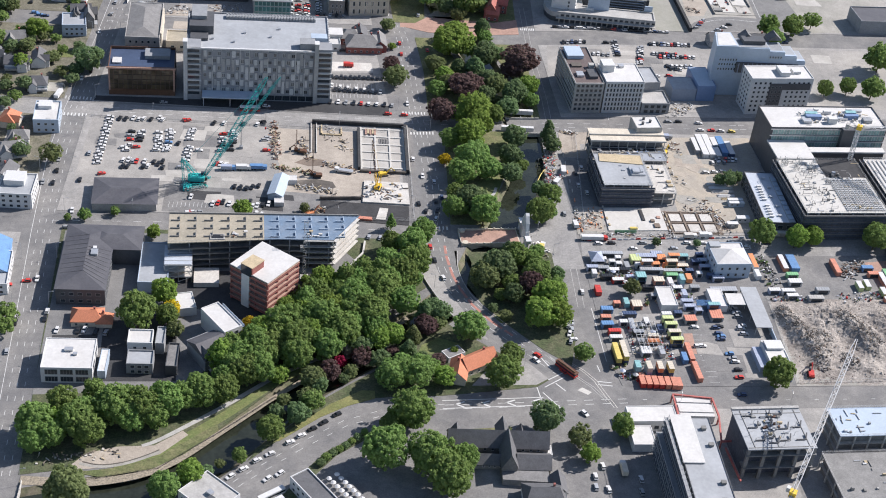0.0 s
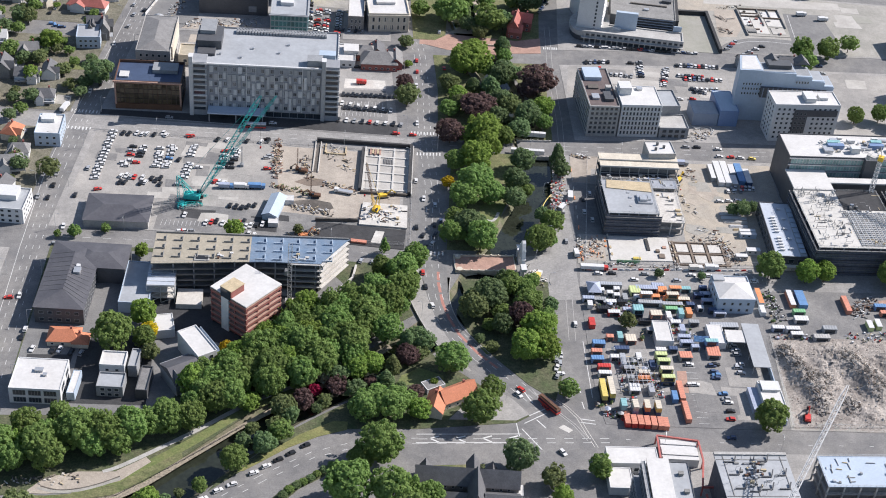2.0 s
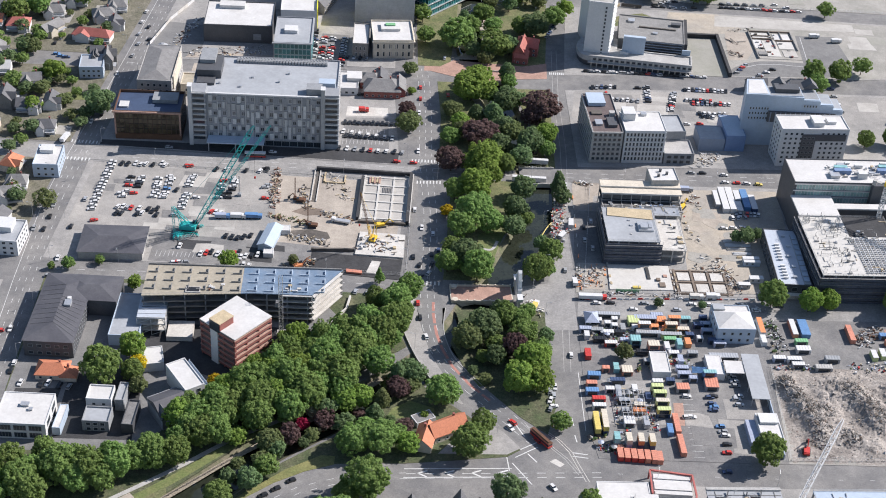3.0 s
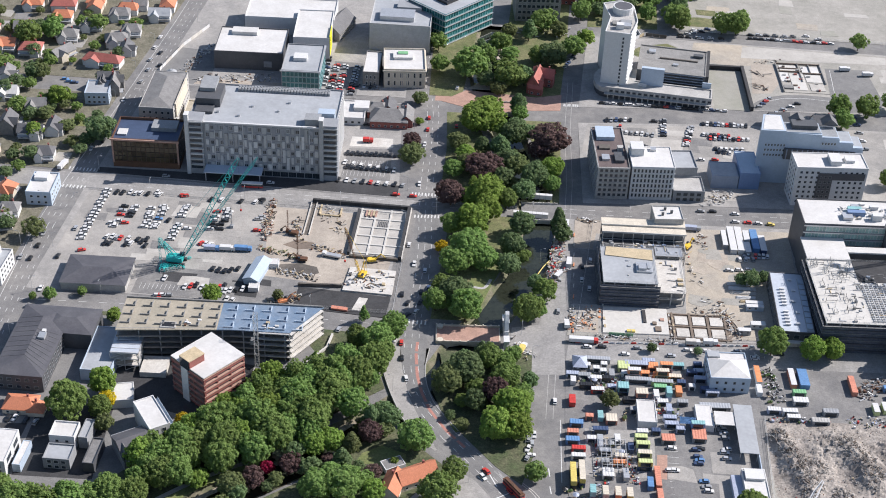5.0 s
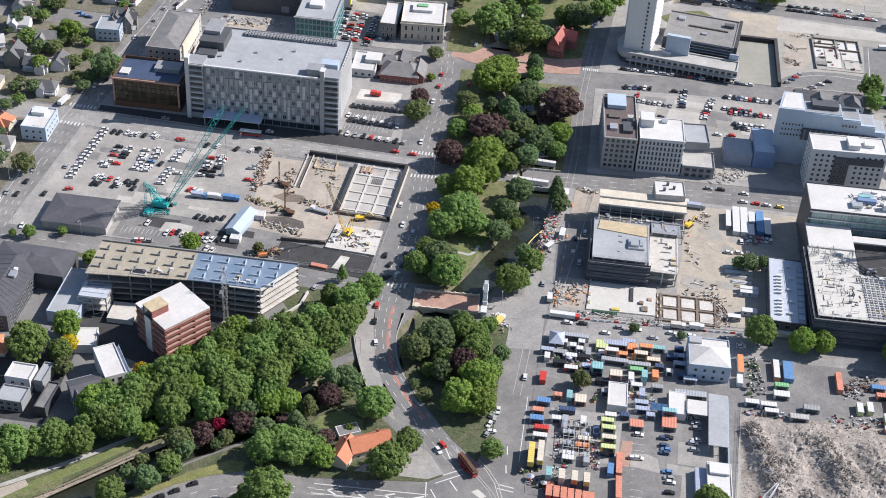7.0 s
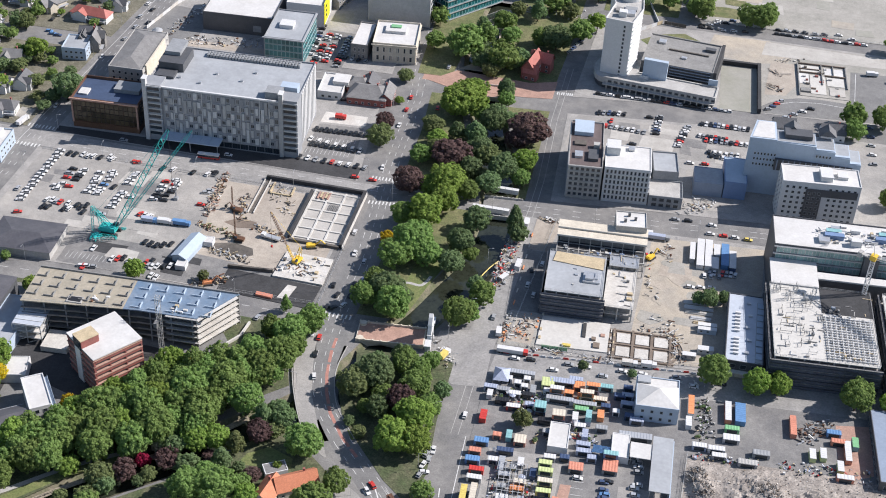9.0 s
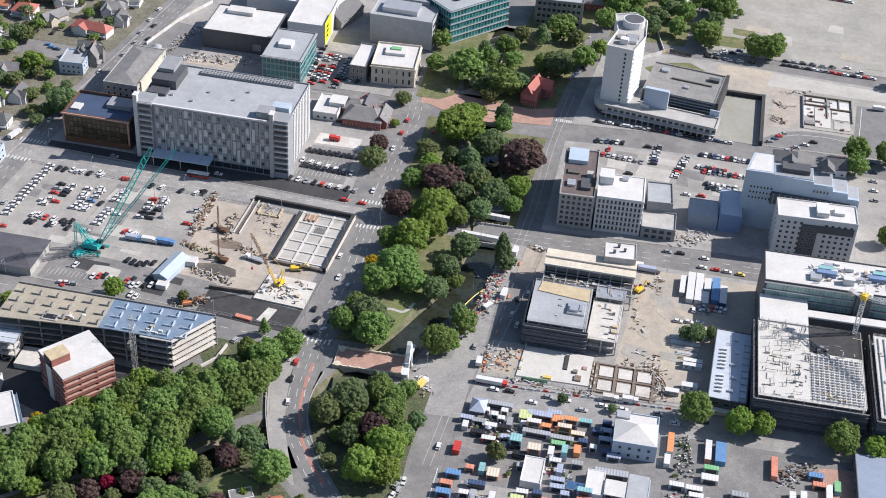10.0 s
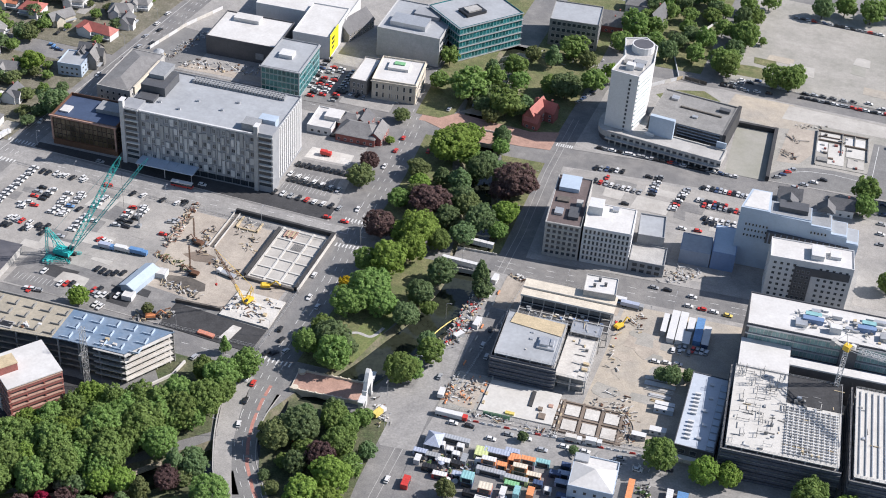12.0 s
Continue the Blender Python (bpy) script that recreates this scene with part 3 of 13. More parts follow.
patch("pavement", [(30, 228), (65, 233), (117, 240), (420, 268), (420, 332), (190, 332), (95, 331), (33, 326)], "pavement", K, "pavement round the tower podium")
patch("pavement", [(95, 346), (190, 347), (420, 352), (420, 470), (97, 470)], "gravel", K, "cleared gravel ground")
patch("pavement", [(33, 340), (80, 344), (82, 470), (33, 470)], "grass", K, "planted yards")
patch("pavement", [(44, -132), (112, -128), (420, -106), (420, -330), (48, -330)], "pavement", K, "pavement of the southern building sites")
patch("pavement", [(-46, -142), (22, -134), (30, -330), (-60, -330), (-130, -215), (-112, -176), (-84, -154)], "asphalt", K, "churchyard and car parking")
patch("pavement", [(-76, -112), (-62, -93), (-46, -74), (-38, -82), (-28, -90), (-8, -107), (2, -115), (-4, -120), (-48, -128.5), (-66, -130), (-80, -132), (-92, -138), (-104, -146), (-116, -157), (-132, -174), (-128, -166), (-112, -148), (-100, -133), (-90, -124)], "undergrowth", K, "planted river corner with shrubs")

# Surfaces on the blocks.
G = K + 0.02
patch("car_park", [(-234, 26), (-129, 24), (-129, 52), (-136, 90), (-233, 90)], "carpark", G, "worn open car park on old building slabs")
patch("car_park", [(-186, 4), (-100, 5), (-104, 27), (-186, 28)], "asphalt", G + 0.01, "grey asphalt car park")
patch("building_site", [(-136, 90.5), (-128, 52), (-128, 28), (-102, 26), (-100, 6), (-64, 7), (-61, 91)], "sand", G + 0.02, "sandy excavated building site")
patch("car_park", [(-101, 124), (-73, 126), (-76, 160), (-101, 158)], "asphalt", G, "asphalt parking beside the tall building")
patch("car_park", [(-101, 160), (-76, 162), (-77, 172), (-101, 171)], "concrete_pale", G, "pale concrete yard")
patch("building_site", [(88, 8), (130, 12), (146, 62), (146, 109), (90, 104)], "sand_pale", G, "gravel site road between new buildings")
patch("building_site", [(30, 2), (47, 3), (46, 28), (31, 27)], "gravel", G, "torn-up gravel edge of the building site")
patch("building_site", [(34, 6), (45, 5), (45, 26), (37, 25)], "sand", G + 0.012, "patch of bare tan earth")
patch("building_site", [(31, 77), (41, 77), (44, 103), (31, 103)], "sand", G + 0.004, "strip of bare tan earth beside the street")
patch("road_surface", [(30, 27.5), (45.5, 29), (44, 76.5), (31, 76)], "asphalt", G, "grey asphalt lane beside the new building", "road")
patch("building_site", [(31, 104), (88, 108), (88, 94), (42, 92)], "sand", G + 0.01, "sandy edge of the building site")
patch("car_park", [(33, 176), (104, 181), (134, 186), (136, 220), (117, 218), (36, 209)], "carpark", G, "worn open car park on old slabs")
patch("car_park", [(101, 134), (128, 137), (126, 176), (101, 172)], "carpark", G + 0.01, "pale concrete yard")
patch("building_site", [(112, 240), (160, 245), (160, 330), (112, 330)], "gravel", G, "cleared gravel lot")
patch("building_site", [(160, 246), (420, 269), (420, 330), (160, 330)], "gravel", G + 0.01, "cleared gravel lot")
patch("car_park", [(192, 148), (420, 166), (420, 240), (136, 221), (136, 187), (192, 182)], "carpark", G + 0.01, "worn open car park")
patch("building_site", [(121, -50), (420, -26), (420, -92), (120, -112)], "gravel", G, "demolition ground of grey rubble")
patch("mall_paving", [(33, -22), (76, -16), (74, -115), (37, -116), (34, -100), (32, -58)], "asphalt", G, "grey asphalt between the container shops")
patch("car_park", [(74, -64), (116, -60), (118, -112), (74, -115)], "asphalt", G + 0.01, "asphalt car park behind the shops")
patch("car_park", [(-224, -108), (-204, -107), (-204, -96), (-224, -98)], "asphalt_dark", G, "small asphalt parking yard")
patch("car_park", [(-203, -80), (-170, -80), (-166, -126), (-200, -128)], "asphalt_dark", G, "asphalt yard between old houses")
patch("forecourt", [(-176, -46), (-120, -42), (-96, -44), (-86, -30), (-84, -46), (-100, -62), (-130, -84), (-176, -70)], "asphalt_dark", G, "asphalt forecourt of the parking building")
patch("forecourt", [(-54, 222), (-40, 217), (2, 219), (19, 222), (19, 242), (4, 236), (-40, 238)], "brickpave", G, "reddish paved square by the river")
patch("verge", [(-84, -154.2), (-99, -166.4), (-108.5, -179), (-128, -213), (-122, -214), (-103, -180), (-95, -169), (-81, -157.5)], "undergrowth", G, "planted verge with a hedge beside the river road", "grass")
patch("footpath", [(-34, -121), (-24, -106), (-14, -99), (-6, -104), (2, -114), (-4, -118.5)], "pavement", G, "paved corner in front of the orange-roofed house", "path")
# Pale torn-up streets by the river and the mall
patch("road_surface", [(16, -30), (30, -28), (29, -6), (31, 40), (33, 104), (21, 104), (19, 40), (16, 8), (3, 4), (3, -15)], "asphalt_pale", 0.02, "pale worn street under repair", "road")
patch("road_surface", [(30, -19), (86, -13.5), (150, -7.5), (300, 6), (300, 24), (150, 11.5), (86, 4.5), (31, -1)], "asphalt_pale", 0.022, "pale worn mall street", "road")
patch("footpath", [(-57.5, -12), (-57.6, -20), (-55.1, -34), (-50.6, -48), (-45.6, -60), (-39.6, -72), (-32, -82), (-25, -88), (-24, -87.5), (-33.3, -69.3), (-40.6, -53.5), (-45.9, -34.5), (-48.7, -21), (-50, -12)], "pavement", 0.05, "broad concrete footpath beside the curved road", "path")
patch("footpath", [(-40, 240), (-20, 241), (-12, 262), (-20, 300), (-26, 300), (-22, 262)], "sand", G + 0.002, "tan gravel path through the old square", "path")
patch("tram_stop", [(-58, 222), (-30, 224), (-30, 231), (-58, 229)], "brickpave", 0.03, "reddish paved crossing", "path")
patch("building_site", [(-200, 201), (-128, 205), (-128, 213), (-200, 211)], "sand", 0.06, "tan earth strip behind the tall building")
patch("car_park", [(-126, 214), (-106, 216), (-108, 262), (-126, 262)], "asphalt", G, "asphalt parking between offices")
_road = smooth_line([(-47, 101, 15), (-46, 66, 15), (-45, 40, 15), (-45, 0, 16), (-41.8, -24, 11.5), (-40.8, -34, 10.5), (-36.5, -50, 10.5), (-29.5, -63, 11), (-19, -77, 12), (-8, -89, 13), (6, -106, 14)])
_l, _r = ribbon(_road)
patch("road_surface", _r + _l[::-1], "asphalt_mid", 0.003, "worn grey surface of the curved riverside street", "road")
patch("mall_paving", [(118, -12), (206, -3), (206, -40), (176, -40), (121, -48)], "asphalt", G + 0.012, "grey asphalt of the eastern mall yard")
patch("lawn", [(-58, -101), (-56, -94), (-48, -88), (-37, -92), (-36, -98), (-44, -101), (-50, -100)], "lawn", G + 0.004, "garden lawn beside the orange-roofed house", "grass")
patch("lawn", [(-78, -127), (-84, -127), (-98, -137), (-112, -151), (-122, -162), (-119, -161), (-102, -145.5), (-90, -137.5), (-78, -132)], "grass_dry", G + 0.004, "dry grass verge between the road and the river", "grass")
patch("lawn", [(-20, -70), (-14, -66), (-12, -72), (-17, -75)], "lawn", G + 0.004, "small lawn at the park edge", "grass")
patch("road_surface", [(-420, 88.5), (-251, 92), (-236, 94), (-137, 94), (-59, 95), (-57, 109), (-137, 108.5), (-237, 107), (-251, 108), (-420, 105)], "asphalt_pale", 0.006, "pale worn surface of the wide cross street", "road")
patch("car_park", [(-231, -17), (-100, -13.5), (-87, -30), (-100, -60), (-135, -86), (-148, -108), (-163, -132), (-226, -138)], "asphalt_mid", K + 0.01, "grey asphalt yards between the buildings")
# asphalt coloured extra dark to deepen the shadow falling before the tall building
patch("forecourt", [(-235, 109.5), (-67, 110.5), (-67, 122.3), (-103, 121.6), (-190, 117.2), (-235, 115)], "asphalt_dark", G, "asphalt forecourt with the tall building shadow put into its colour")
patch("ground_patch", [(-121, 33), (-112, 29.5), (-102, 30), (-97, 34), (-99, 39), (-108, 41), (-118, 38.5)], "mud", G + 0.03, "dark churned mud on the building site")
patch("ground_patch", [(-120, 56), (-112, 53), (-103, 55), (-104, 60), (-113, 62)], "earth", G + 0.032, "brown churned earth on the building site")
patch("ground_patch", [(-232, 216), (-199, 218), (-199, 262), (-229, 264)], "asphalt_mid", G + 0.004, "asphalt yard beside the dark hall")
patch("ground_patch", [(-60, 6.5), (-102, 6), (-103, 24), (-61, 22)], "asphalt_mid", G + 0.024, "grey working floor at the site edge")
# Riverside promenade
pl, pr = ribbon(smooth_line([(-176, -167, 1.6), (-168, -162, 2.0), (-144, -141, 2.2), (-122, -120, 2.2), (-100, -104, 2.2)]))
patch("footpath", pr + pl[::-1], "concrete", G + 0.02, "pale riverside footpath", "path")
pl, pr = ribbon(smooth_line([(-186, -179.5, 2), (-180, -178, 3), (-168, -170, 4.5), (-144, -147.5, 4.5), (-124, -126, 4), (-104, -109, 3.5)]))
patch("lawn", pr + pl[::-1], "lawn", G, "green grass strip along the riverside promenade", "grass")
pl, pr = ribbon(smooth_line([(-222, -189, 5), (-192, -188.5, 4.5), (-166, -179, 3.4), (-141.5, -154.5, 2.6), (-120, -131.5, 2.4), (-98, -111, 3), (-80, -95, 3), (-62, -74, 3)]))
patch("river_edge", pr + pl[::-1], "stonebank", G + 0.01, "stony pale edge of the river", "ground")
patch("river_beach", [(-205, -182), (-198, -172.5), (-186, -168), (-171, -166.5), (-160, -157), (-157.5, -159.5), (-168, -171.5), (-184, -179), (-196, -181.5)], "sand", G + 0.015, "bare earth bank by the river", "ground")
patch("lawn", [(-206, -183), (-196, -182.5), (-184, -180), (-168, -172.5), (-146, -152), (-145, -156), (-158, -171), (-170, -180), (-190, -186)], "grass", G + 0.012, "dry grass strip below the river path", "grass")
pl, pr = ribbon(smooth_line([(-200, -178.5, 1.5), (-192, -180, 1.5), (-184, -178.6, 1.5), (-176, -175, 1.5), (-168, -170, 1.5)]))
patch("footpath", pr + pl[::-1], "gravel", G + 0.035, "curved pale path on the river bank", "path")
pl, pr = ribbon(smooth_line([(-199, -177.4, 0.5), (-192, -178.9, 0.5), (-184, -177.5, 0.5), (-176, -173.9, 0.5), (-168.5, -169, 0.5)]))
patch("path_edging", pr + pl[::-1], "mud", G + 0.12, "dark timber edging of the river path", "path")
patch("lawn", [(-21, 14), (-14, 14), (-10, 34), (-6, 50), (-12, 56), (-20, 46)], "lawn", G, "small lawn by the river", "grass")
pl, pr = ribbon(smooth_line([(-26, 30, 1.6), (-20, 34, 1.6), (-13, 34, 1.6), (-10, 42, 1.6)]))
patch("footpath", pr + pl[::-1], "concrete", G + 0.02, "curved garden path", "path")

patch("building_site", [(-207, 217.5), (-150, 222), (-150, 228), (-205, 225)], "sand", G + 0.03, "tan earth strip before the dark hall")
# Road bend, bare soil and dry grass of the cleared lots
patch("road_surface", [(134.5, 242.5), (137, 250), (142, 256), (149, 261.5), (158, 265.5), (172, 267.5), (187, 267), (187.5, 306), (214, 308), (220, 262), (200, 249.5)], "asphalt_mid", G + 0.02, "grey asphalt road bend round the cleared lot", "road")
patch("building_site", [(100, 304), (112, 302), (131, 299), (150, 306), (154, 318), (138, 330), (104, 329)], "sand_pale", G + 0.016, "bare pale soil on the cleared lot")
patch("building_site", [(138, 264), (150, 266), (156, 280), (154, 306), (140, 304)], "sand", G + 0.026, "tan earth beside the broken foundation")
patch("building_site", [(134, 312), (180, 314), (230, 318), (230, 328), (136, 329)], "slab_old", G + 0.028, "old grey slab along the street")
patch("lawn", [(60, 308), (70, 318), (86, 324), (97, 316), (94, 304), (66, 302)], "grass", G + 0.02, "dry grass behind the hall", "grass")

# Old floor slabs, repairs and bare spots left on the cleared lots
_rng = random.Random(21)
for (x0, y0, x1, y1, n, mats) in ((-400, 112, -254, 192, 14, ("pavement", "asphalt", "slab_old", "lawn", "gravel")), (-400, 216, -250, 300, 10, ("pavement", "asphalt", "slab_old", "lawn", "gravel")), (-400, 4, -256, 88, 12, ("pavement", "asphalt", "slab_old", "lawn")), (-230, 30, -140, 88, 18, ("slab_old", "slab_old", "asphalt", "carpark")), (-184, 8, -112, 24, 7, ("asphalt_dark", "slab_old", "asphalt")), (38, 180, 130, 210, 12, ("slab_old", "asphalt", "carpark")),
                                  (92, 34, 126, 104, 7, ("sand", "sand_pale", "gravel")), (215, 258, 400, 326, 12, ("slab_old", "concrete_green", "sand_pale", "gravel")), (100, 352, 330, 440, 16, ("slab_old", "sand_pale", "concrete_green", "grass")),
                                  (196, 160, 400, 225, 10, ("slab_old", "asphalt", "carpark")), (76, -112, 112, -66, 7, ("asphalt", "carpark", "carpark"))):
    for _k in range(n):
        _x, _y, _w, _d = _rng.uniform(x0, x1 - 8), _rng.uniform(y0, y1 - 5), _rng.uniform(5, 20), _rng.uniform(4, 14)
        _w, _d = min(_w, x1 - _x), min(_d, y1 - _y)
        if (x0, y0) == (215, 258):
            _y += (_x - 165) * 0.06
        _z = G + 0.035 + 0.004 * _k
        _o = [(_x + _rng.uniform(-1, 1), _y + _rng.uniform(-1, 1)), (_x + _w, _y + _rng.uniform(-1, 1)), (_x + _w + _rng.uniform(-2, 1), _y + _d), (_x + _w * 0.45, _y + _d + _rng.uniform(-1, 1.5)), (_x + _rng.uniform(-1, 1), _y + _d)]
        patch("ground_patch", _o, _rng.choice(mats), _z, "worn patch of old paving or bare ground")

# ---- bridges ----
def road_bridge(label, fl, fr, width, h=0.25, mat="asphalt"):
    a = math.atan2(fr[1] - fl[1], fr[0] - fl[0])
    L = math.hypot(fr[0] - fl[0], fr[1] - fl[1])
    t = thing("road_bridge", label, "bridge", Matrix.Translation((*fl, 0)) @ Matrix.Rotation(a, 4, "Z"))
    bm = B()
    box(bm, 0, -width / 2, -0.9, L, width / 2, 0.02)
    part("deck", bm, mat, t)
    for s in (-1, 1):
        bm = B()
        y = s * width / 2
        box(bm, 0, y - 0.3, -1.4, L, y + 0.3, 0.15)
        part("edge_beam", bm, "concrete", t)
        bm = B()
        box(bm, 0, y - 0.15, 0.15, L, y + 0.15, 1.1)
        for k in range(int(L / 3) + 1):
            box(bm, min(k * 3, L - 0.5), y - 0.25, 0.15, min(k * 3, L - 0.5) + 0.5, y + 0.25, 1.3)
        part("parapet", bm, "concrete_pale", t)
    return t


def curved_bridge():
    t = thing("road_bridge", "curved concrete road bridge over the river", "bridge")
    west = smooth_line([(-58, -20), (-55.5, -34), (-51, -48), (-46, -60), (-40, -72), (-33, -81)])
    east = smooth_line([(-35, -18), (-35.5, -31), (-34, -42), (-29.5, -55), (-23, -65), (-16, -74)])
    bm = B()
    prism(bm, west + east[::-1], -0.9, 0.0)
    part("deck", bm, "asphalt_mid", t)
    bm = B()
    for a, b in zip(west, west[1:]):
        beam(bm, (*a, 0.3), (*b, 0.3), 0.4, h=1.5)
    part("parapet", bm, "concrete", t)
    bm = B()
    prism(bm, east + [(x + 0.4, y) for x, y in east[::-1]], -0.05, 0.18)
    part("kerb", bm, "concrete", t)


road_bridge("white-railed concrete road bridge over the river", (2, 106.5), (22, 108.5), 17)
curved_bridge()
road_bridge("concrete road bridge at the river bend", (-232, -222), (-232, -190), 22)
road_bridge("concrete bridge by the paved square", (-32, 218), (-4, 220), 14, mat="brickpave")


def memorial_bridge():
    t = thing("memorial_bridge", "stone arched bridge with red brick paving over the river", "bridge", pose(-33, -7.5, 0, 0, 0, 6))
    bm = B()
    pts = [(0, -2.2)] + [(5 + 20 * k / 12, -2.2 + 1.9 * math.sin(math.pi * k / 12)) for k in range(13)] + [(31, -2.2), (31, 0.9), (0, 0.9)]
    for y0, y1 in ((-6.5, 6.5),):
        a = [bm.verts.new((x, y0, z)) for x, z in pts]
        b = [bm.verts.new((x, y1, z)) for x, z in pts]
        bm.faces.new(a)
        bm.faces.new(b[::-1])
        for i in range(len(pts)):
            j = (i + 1) % len(pts)
            bm.faces.new((a[j], a[i], b[i], b[j]))
    bmesh.ops.triangulate(bm, faces=[f for f in bm.faces if len(f.verts) > 4])
    part("span", bm, "cream", t)
    bm = B()
    box(bm, 0.5, -6, 0.9, 30.5, 6, 0.98)
    part("paving", bm, "brickpave", t, "red brick paving")
    for s in (-1, 1):
        bm = B()
        box(bm, 0, s * 6.3 - 0.25, 0.9, 31, s * 6.3 + 0.25, 1.9)
        for k in range(9):
            x = k * 3.78
            box(bm, x, s * 6.3 - 0.4, 0.9, x + 0.7, s * 6.3 + 0.4, 2.2)
        part("parapet", bm, "cream", t)
    for s in (-1, 1):
        bm = B()
        cyl(bm, (2, s * 5.3, 0.9), (2, s * 5.3, 2.0), 1.6, 12)
        part("pedestal", bm, "cream", t)
    return t


memorial_bridge()


def memorial_arch():
    t = thing("memorial_arch", "pale stone triumphal arch at the bridge end", "arch", pose(0.5, -5.5, 0, 0, 0, 6))
    bm = B()
    n = 16
    # central arch, opening along local x
    out = [(-6.0, 0), (-5.6, 6.5), (-4.6, 9.8), (-3.2, 13.0), (-1.4, 16.0), (0, 17.0), (1.4, 16.0), (3.2, 13.0), (4.6, 9.8), (5.6, 6.5), (6.0, 0)]
    inn = [(3.0, 0), (3.0, 6.2)] + [(3.0 * math.cos(math.pi * k / n), 6.2 + 3.0 * math.sin(math.pi * k / n)) for k in range(1, n)] + [(-3.0, 6.2), (-3.0, 0)]
    ring = out + inn
    a = [bm.verts.new((-0.9, y, z)) for y, z in ring]
    b = [bm.verts.new((0.9, y, z)) for y, z in ring]
    bm.faces.new(a[::-1])
    bm.faces.new(b)
    for i in range(len(ring)):
        j = (i + 1) % len(ring)
        bm.faces.new((a[i], a[j], b[j], b[i]))
    bmesh.ops.triangulate(bm, faces=[f for f in bm.faces if len(f.verts) > 4])
    bmesh.ops.recalc_face_normals(bm, faces=bm.faces)
    part("main_arch", bm, "white", t)
    for s in (-1, 1):
        bm = B()
        y = s * 8.2
        box(bm, -1.1, y - 2.2, 0, 0, y - 1.4, 6.2)
        box(bm, -1.1, y + 1.0, 0, 0, y + 1.8, 6.2)
        box(bm, -1.3, y - 2.4, 5.0, 1.1, y + 2.0, 6.4)
        box(bm, -1.5, y - 2.6, 6.4, 1.3, y + 2.2, 6.9)
        part("side_arch", bm, "white", t)
    bm = B()
    box(bm, -1.1, -5.3, 8.3, 1.1, 5.3, 8.7)
    box(bm, -1.1, -3.4, 12.4, 1.1, 3.4, 12.7)
    part("cornice", bm, "white", t)


memorial_arch()

# ---- trees ----
def crown_mesh(seed, mat, clumps=110, n=3300, tall=1.0, leaf=0.062, name="crown", cone=0.0):
    """A crown of unit radius: leaves over many small clumps set round an uneven dome, with a leafy heart behind the gaps."""
    rng = np.random.default_rng(seed)
    unit = lambda v: v / np.linalg.norm(v, axis=1)[:, None]
    k = np.arange(clumps)
    u = 1 - 1.72 * (k + 0.5) / clumps
    a = k * 2.39996 + rng.uniform(0, 6.28)
    d0 = unit(np.stack([np.sqrt(1 - u * u) * np.cos(a), np.sqrt(1 - u * u) * np.sin(a), u], 1) + rng.normal(size=(clumps, 3)) * 0.13)
    swell = 1 + 0.13 * np.sin(d0 @ rng.normal(size=3) * 2.6 + rng.uniform(0, 6)) + 0.10 * np.sin(d0 @ rng.normal(size=3) * 4.4)
    rad = 0.82 * swell * rng.uniform(0.88, 1.08, clumps)
    C = d0 * rad[:, None]
    C[:, :2] *= (1 - cone * 0.62 * (d0[:, 2:3] + 0.55).clip(0))
    Rr = rng.uniform(0.85, 1.5, clumps) * 1.32 / math.sqrt(clumps)
    pick = rng.choice(clumps, size=n, p=Rr ** 2 / (Rr ** 2).sum())
    d = unit(unit(rng.normal(size=(n, 3))) + d0[pick] * 0.75)
    p = C[pick] + d * Rr[pick][:, None] * (1 + np.clip(rng.normal(size=(n, 1)), -2, 1.7) * 0.16)
    q = n // 5
    dh = unit(rng.normal(size=(q, 3)))
    h = dh * 0.76 * rng.uniform(0.85, 1.05, (q, 1))
    h[:, :2] *= (1 - cone * 0.62 * (dh[:, 2:3] + 0.55).clip(0))
    p, d = np.concatenate([p, h]), np.concatenate([d, dh])
    s = np.concatenate([leaf * rng.uniform(0.5, 1.45, (n, 1)), leaf * rng.uniform(1.4, 2.2, (q, 1))])
    p = p * np.array([1, 1, 0.95 * tall])
    m = n + q
    nrm = unit(d + rng.normal(size=(m, 3)) * 0.42 + np.array([0.05, 0.0, 0.22]))
    t1 = unit(np.cross(nrm, rng.normal(size=(m, 3))))
    t2 = np.cross(nrm, t1)
    quad = np.stack([p + t1 * s, p + t2 * s * 0.8 - nrm * s * 0.25, p - t1 * s, p - t2 * s * 0.8 - nrm * s * 0.25], 1)
    me = bpy.data.meshes.new(name)
    me.from_pydata(quad.reshape(-1, 3).tolist(), [], np.arange(m * 4).reshape(-1, 4).tolist())
    me.materials.append(M[mat])
    return me


def trunk_mesh(seed):
    rng = random.Random(seed)
    bm = B()
    cyl(bm, (0, 0, 0), (0.02, 0.01, 0.55), 0.06, 7, 0, 0.042)
    for k in range(5):
        a = 2 * math.pi * k / 5 + rng.uniform(-0.4, 0.4)
        r = rng.uniform(0.3, 0.5)
        cyl(bm, (0.02, 0.01, rng.uniform(0.4, 0.54)), (r * math.cos(a), r * math.sin(a), rng.uniform(0.85, 1.2)), 0.034, 5, 0, 0.012)
    cyl(bm, (0.02, 0.01, 0.54), (0.05, -0.04, 1.35), 0.04, 6, 0, 0.012)
    return mesh_of("trunk", bm, "bark")


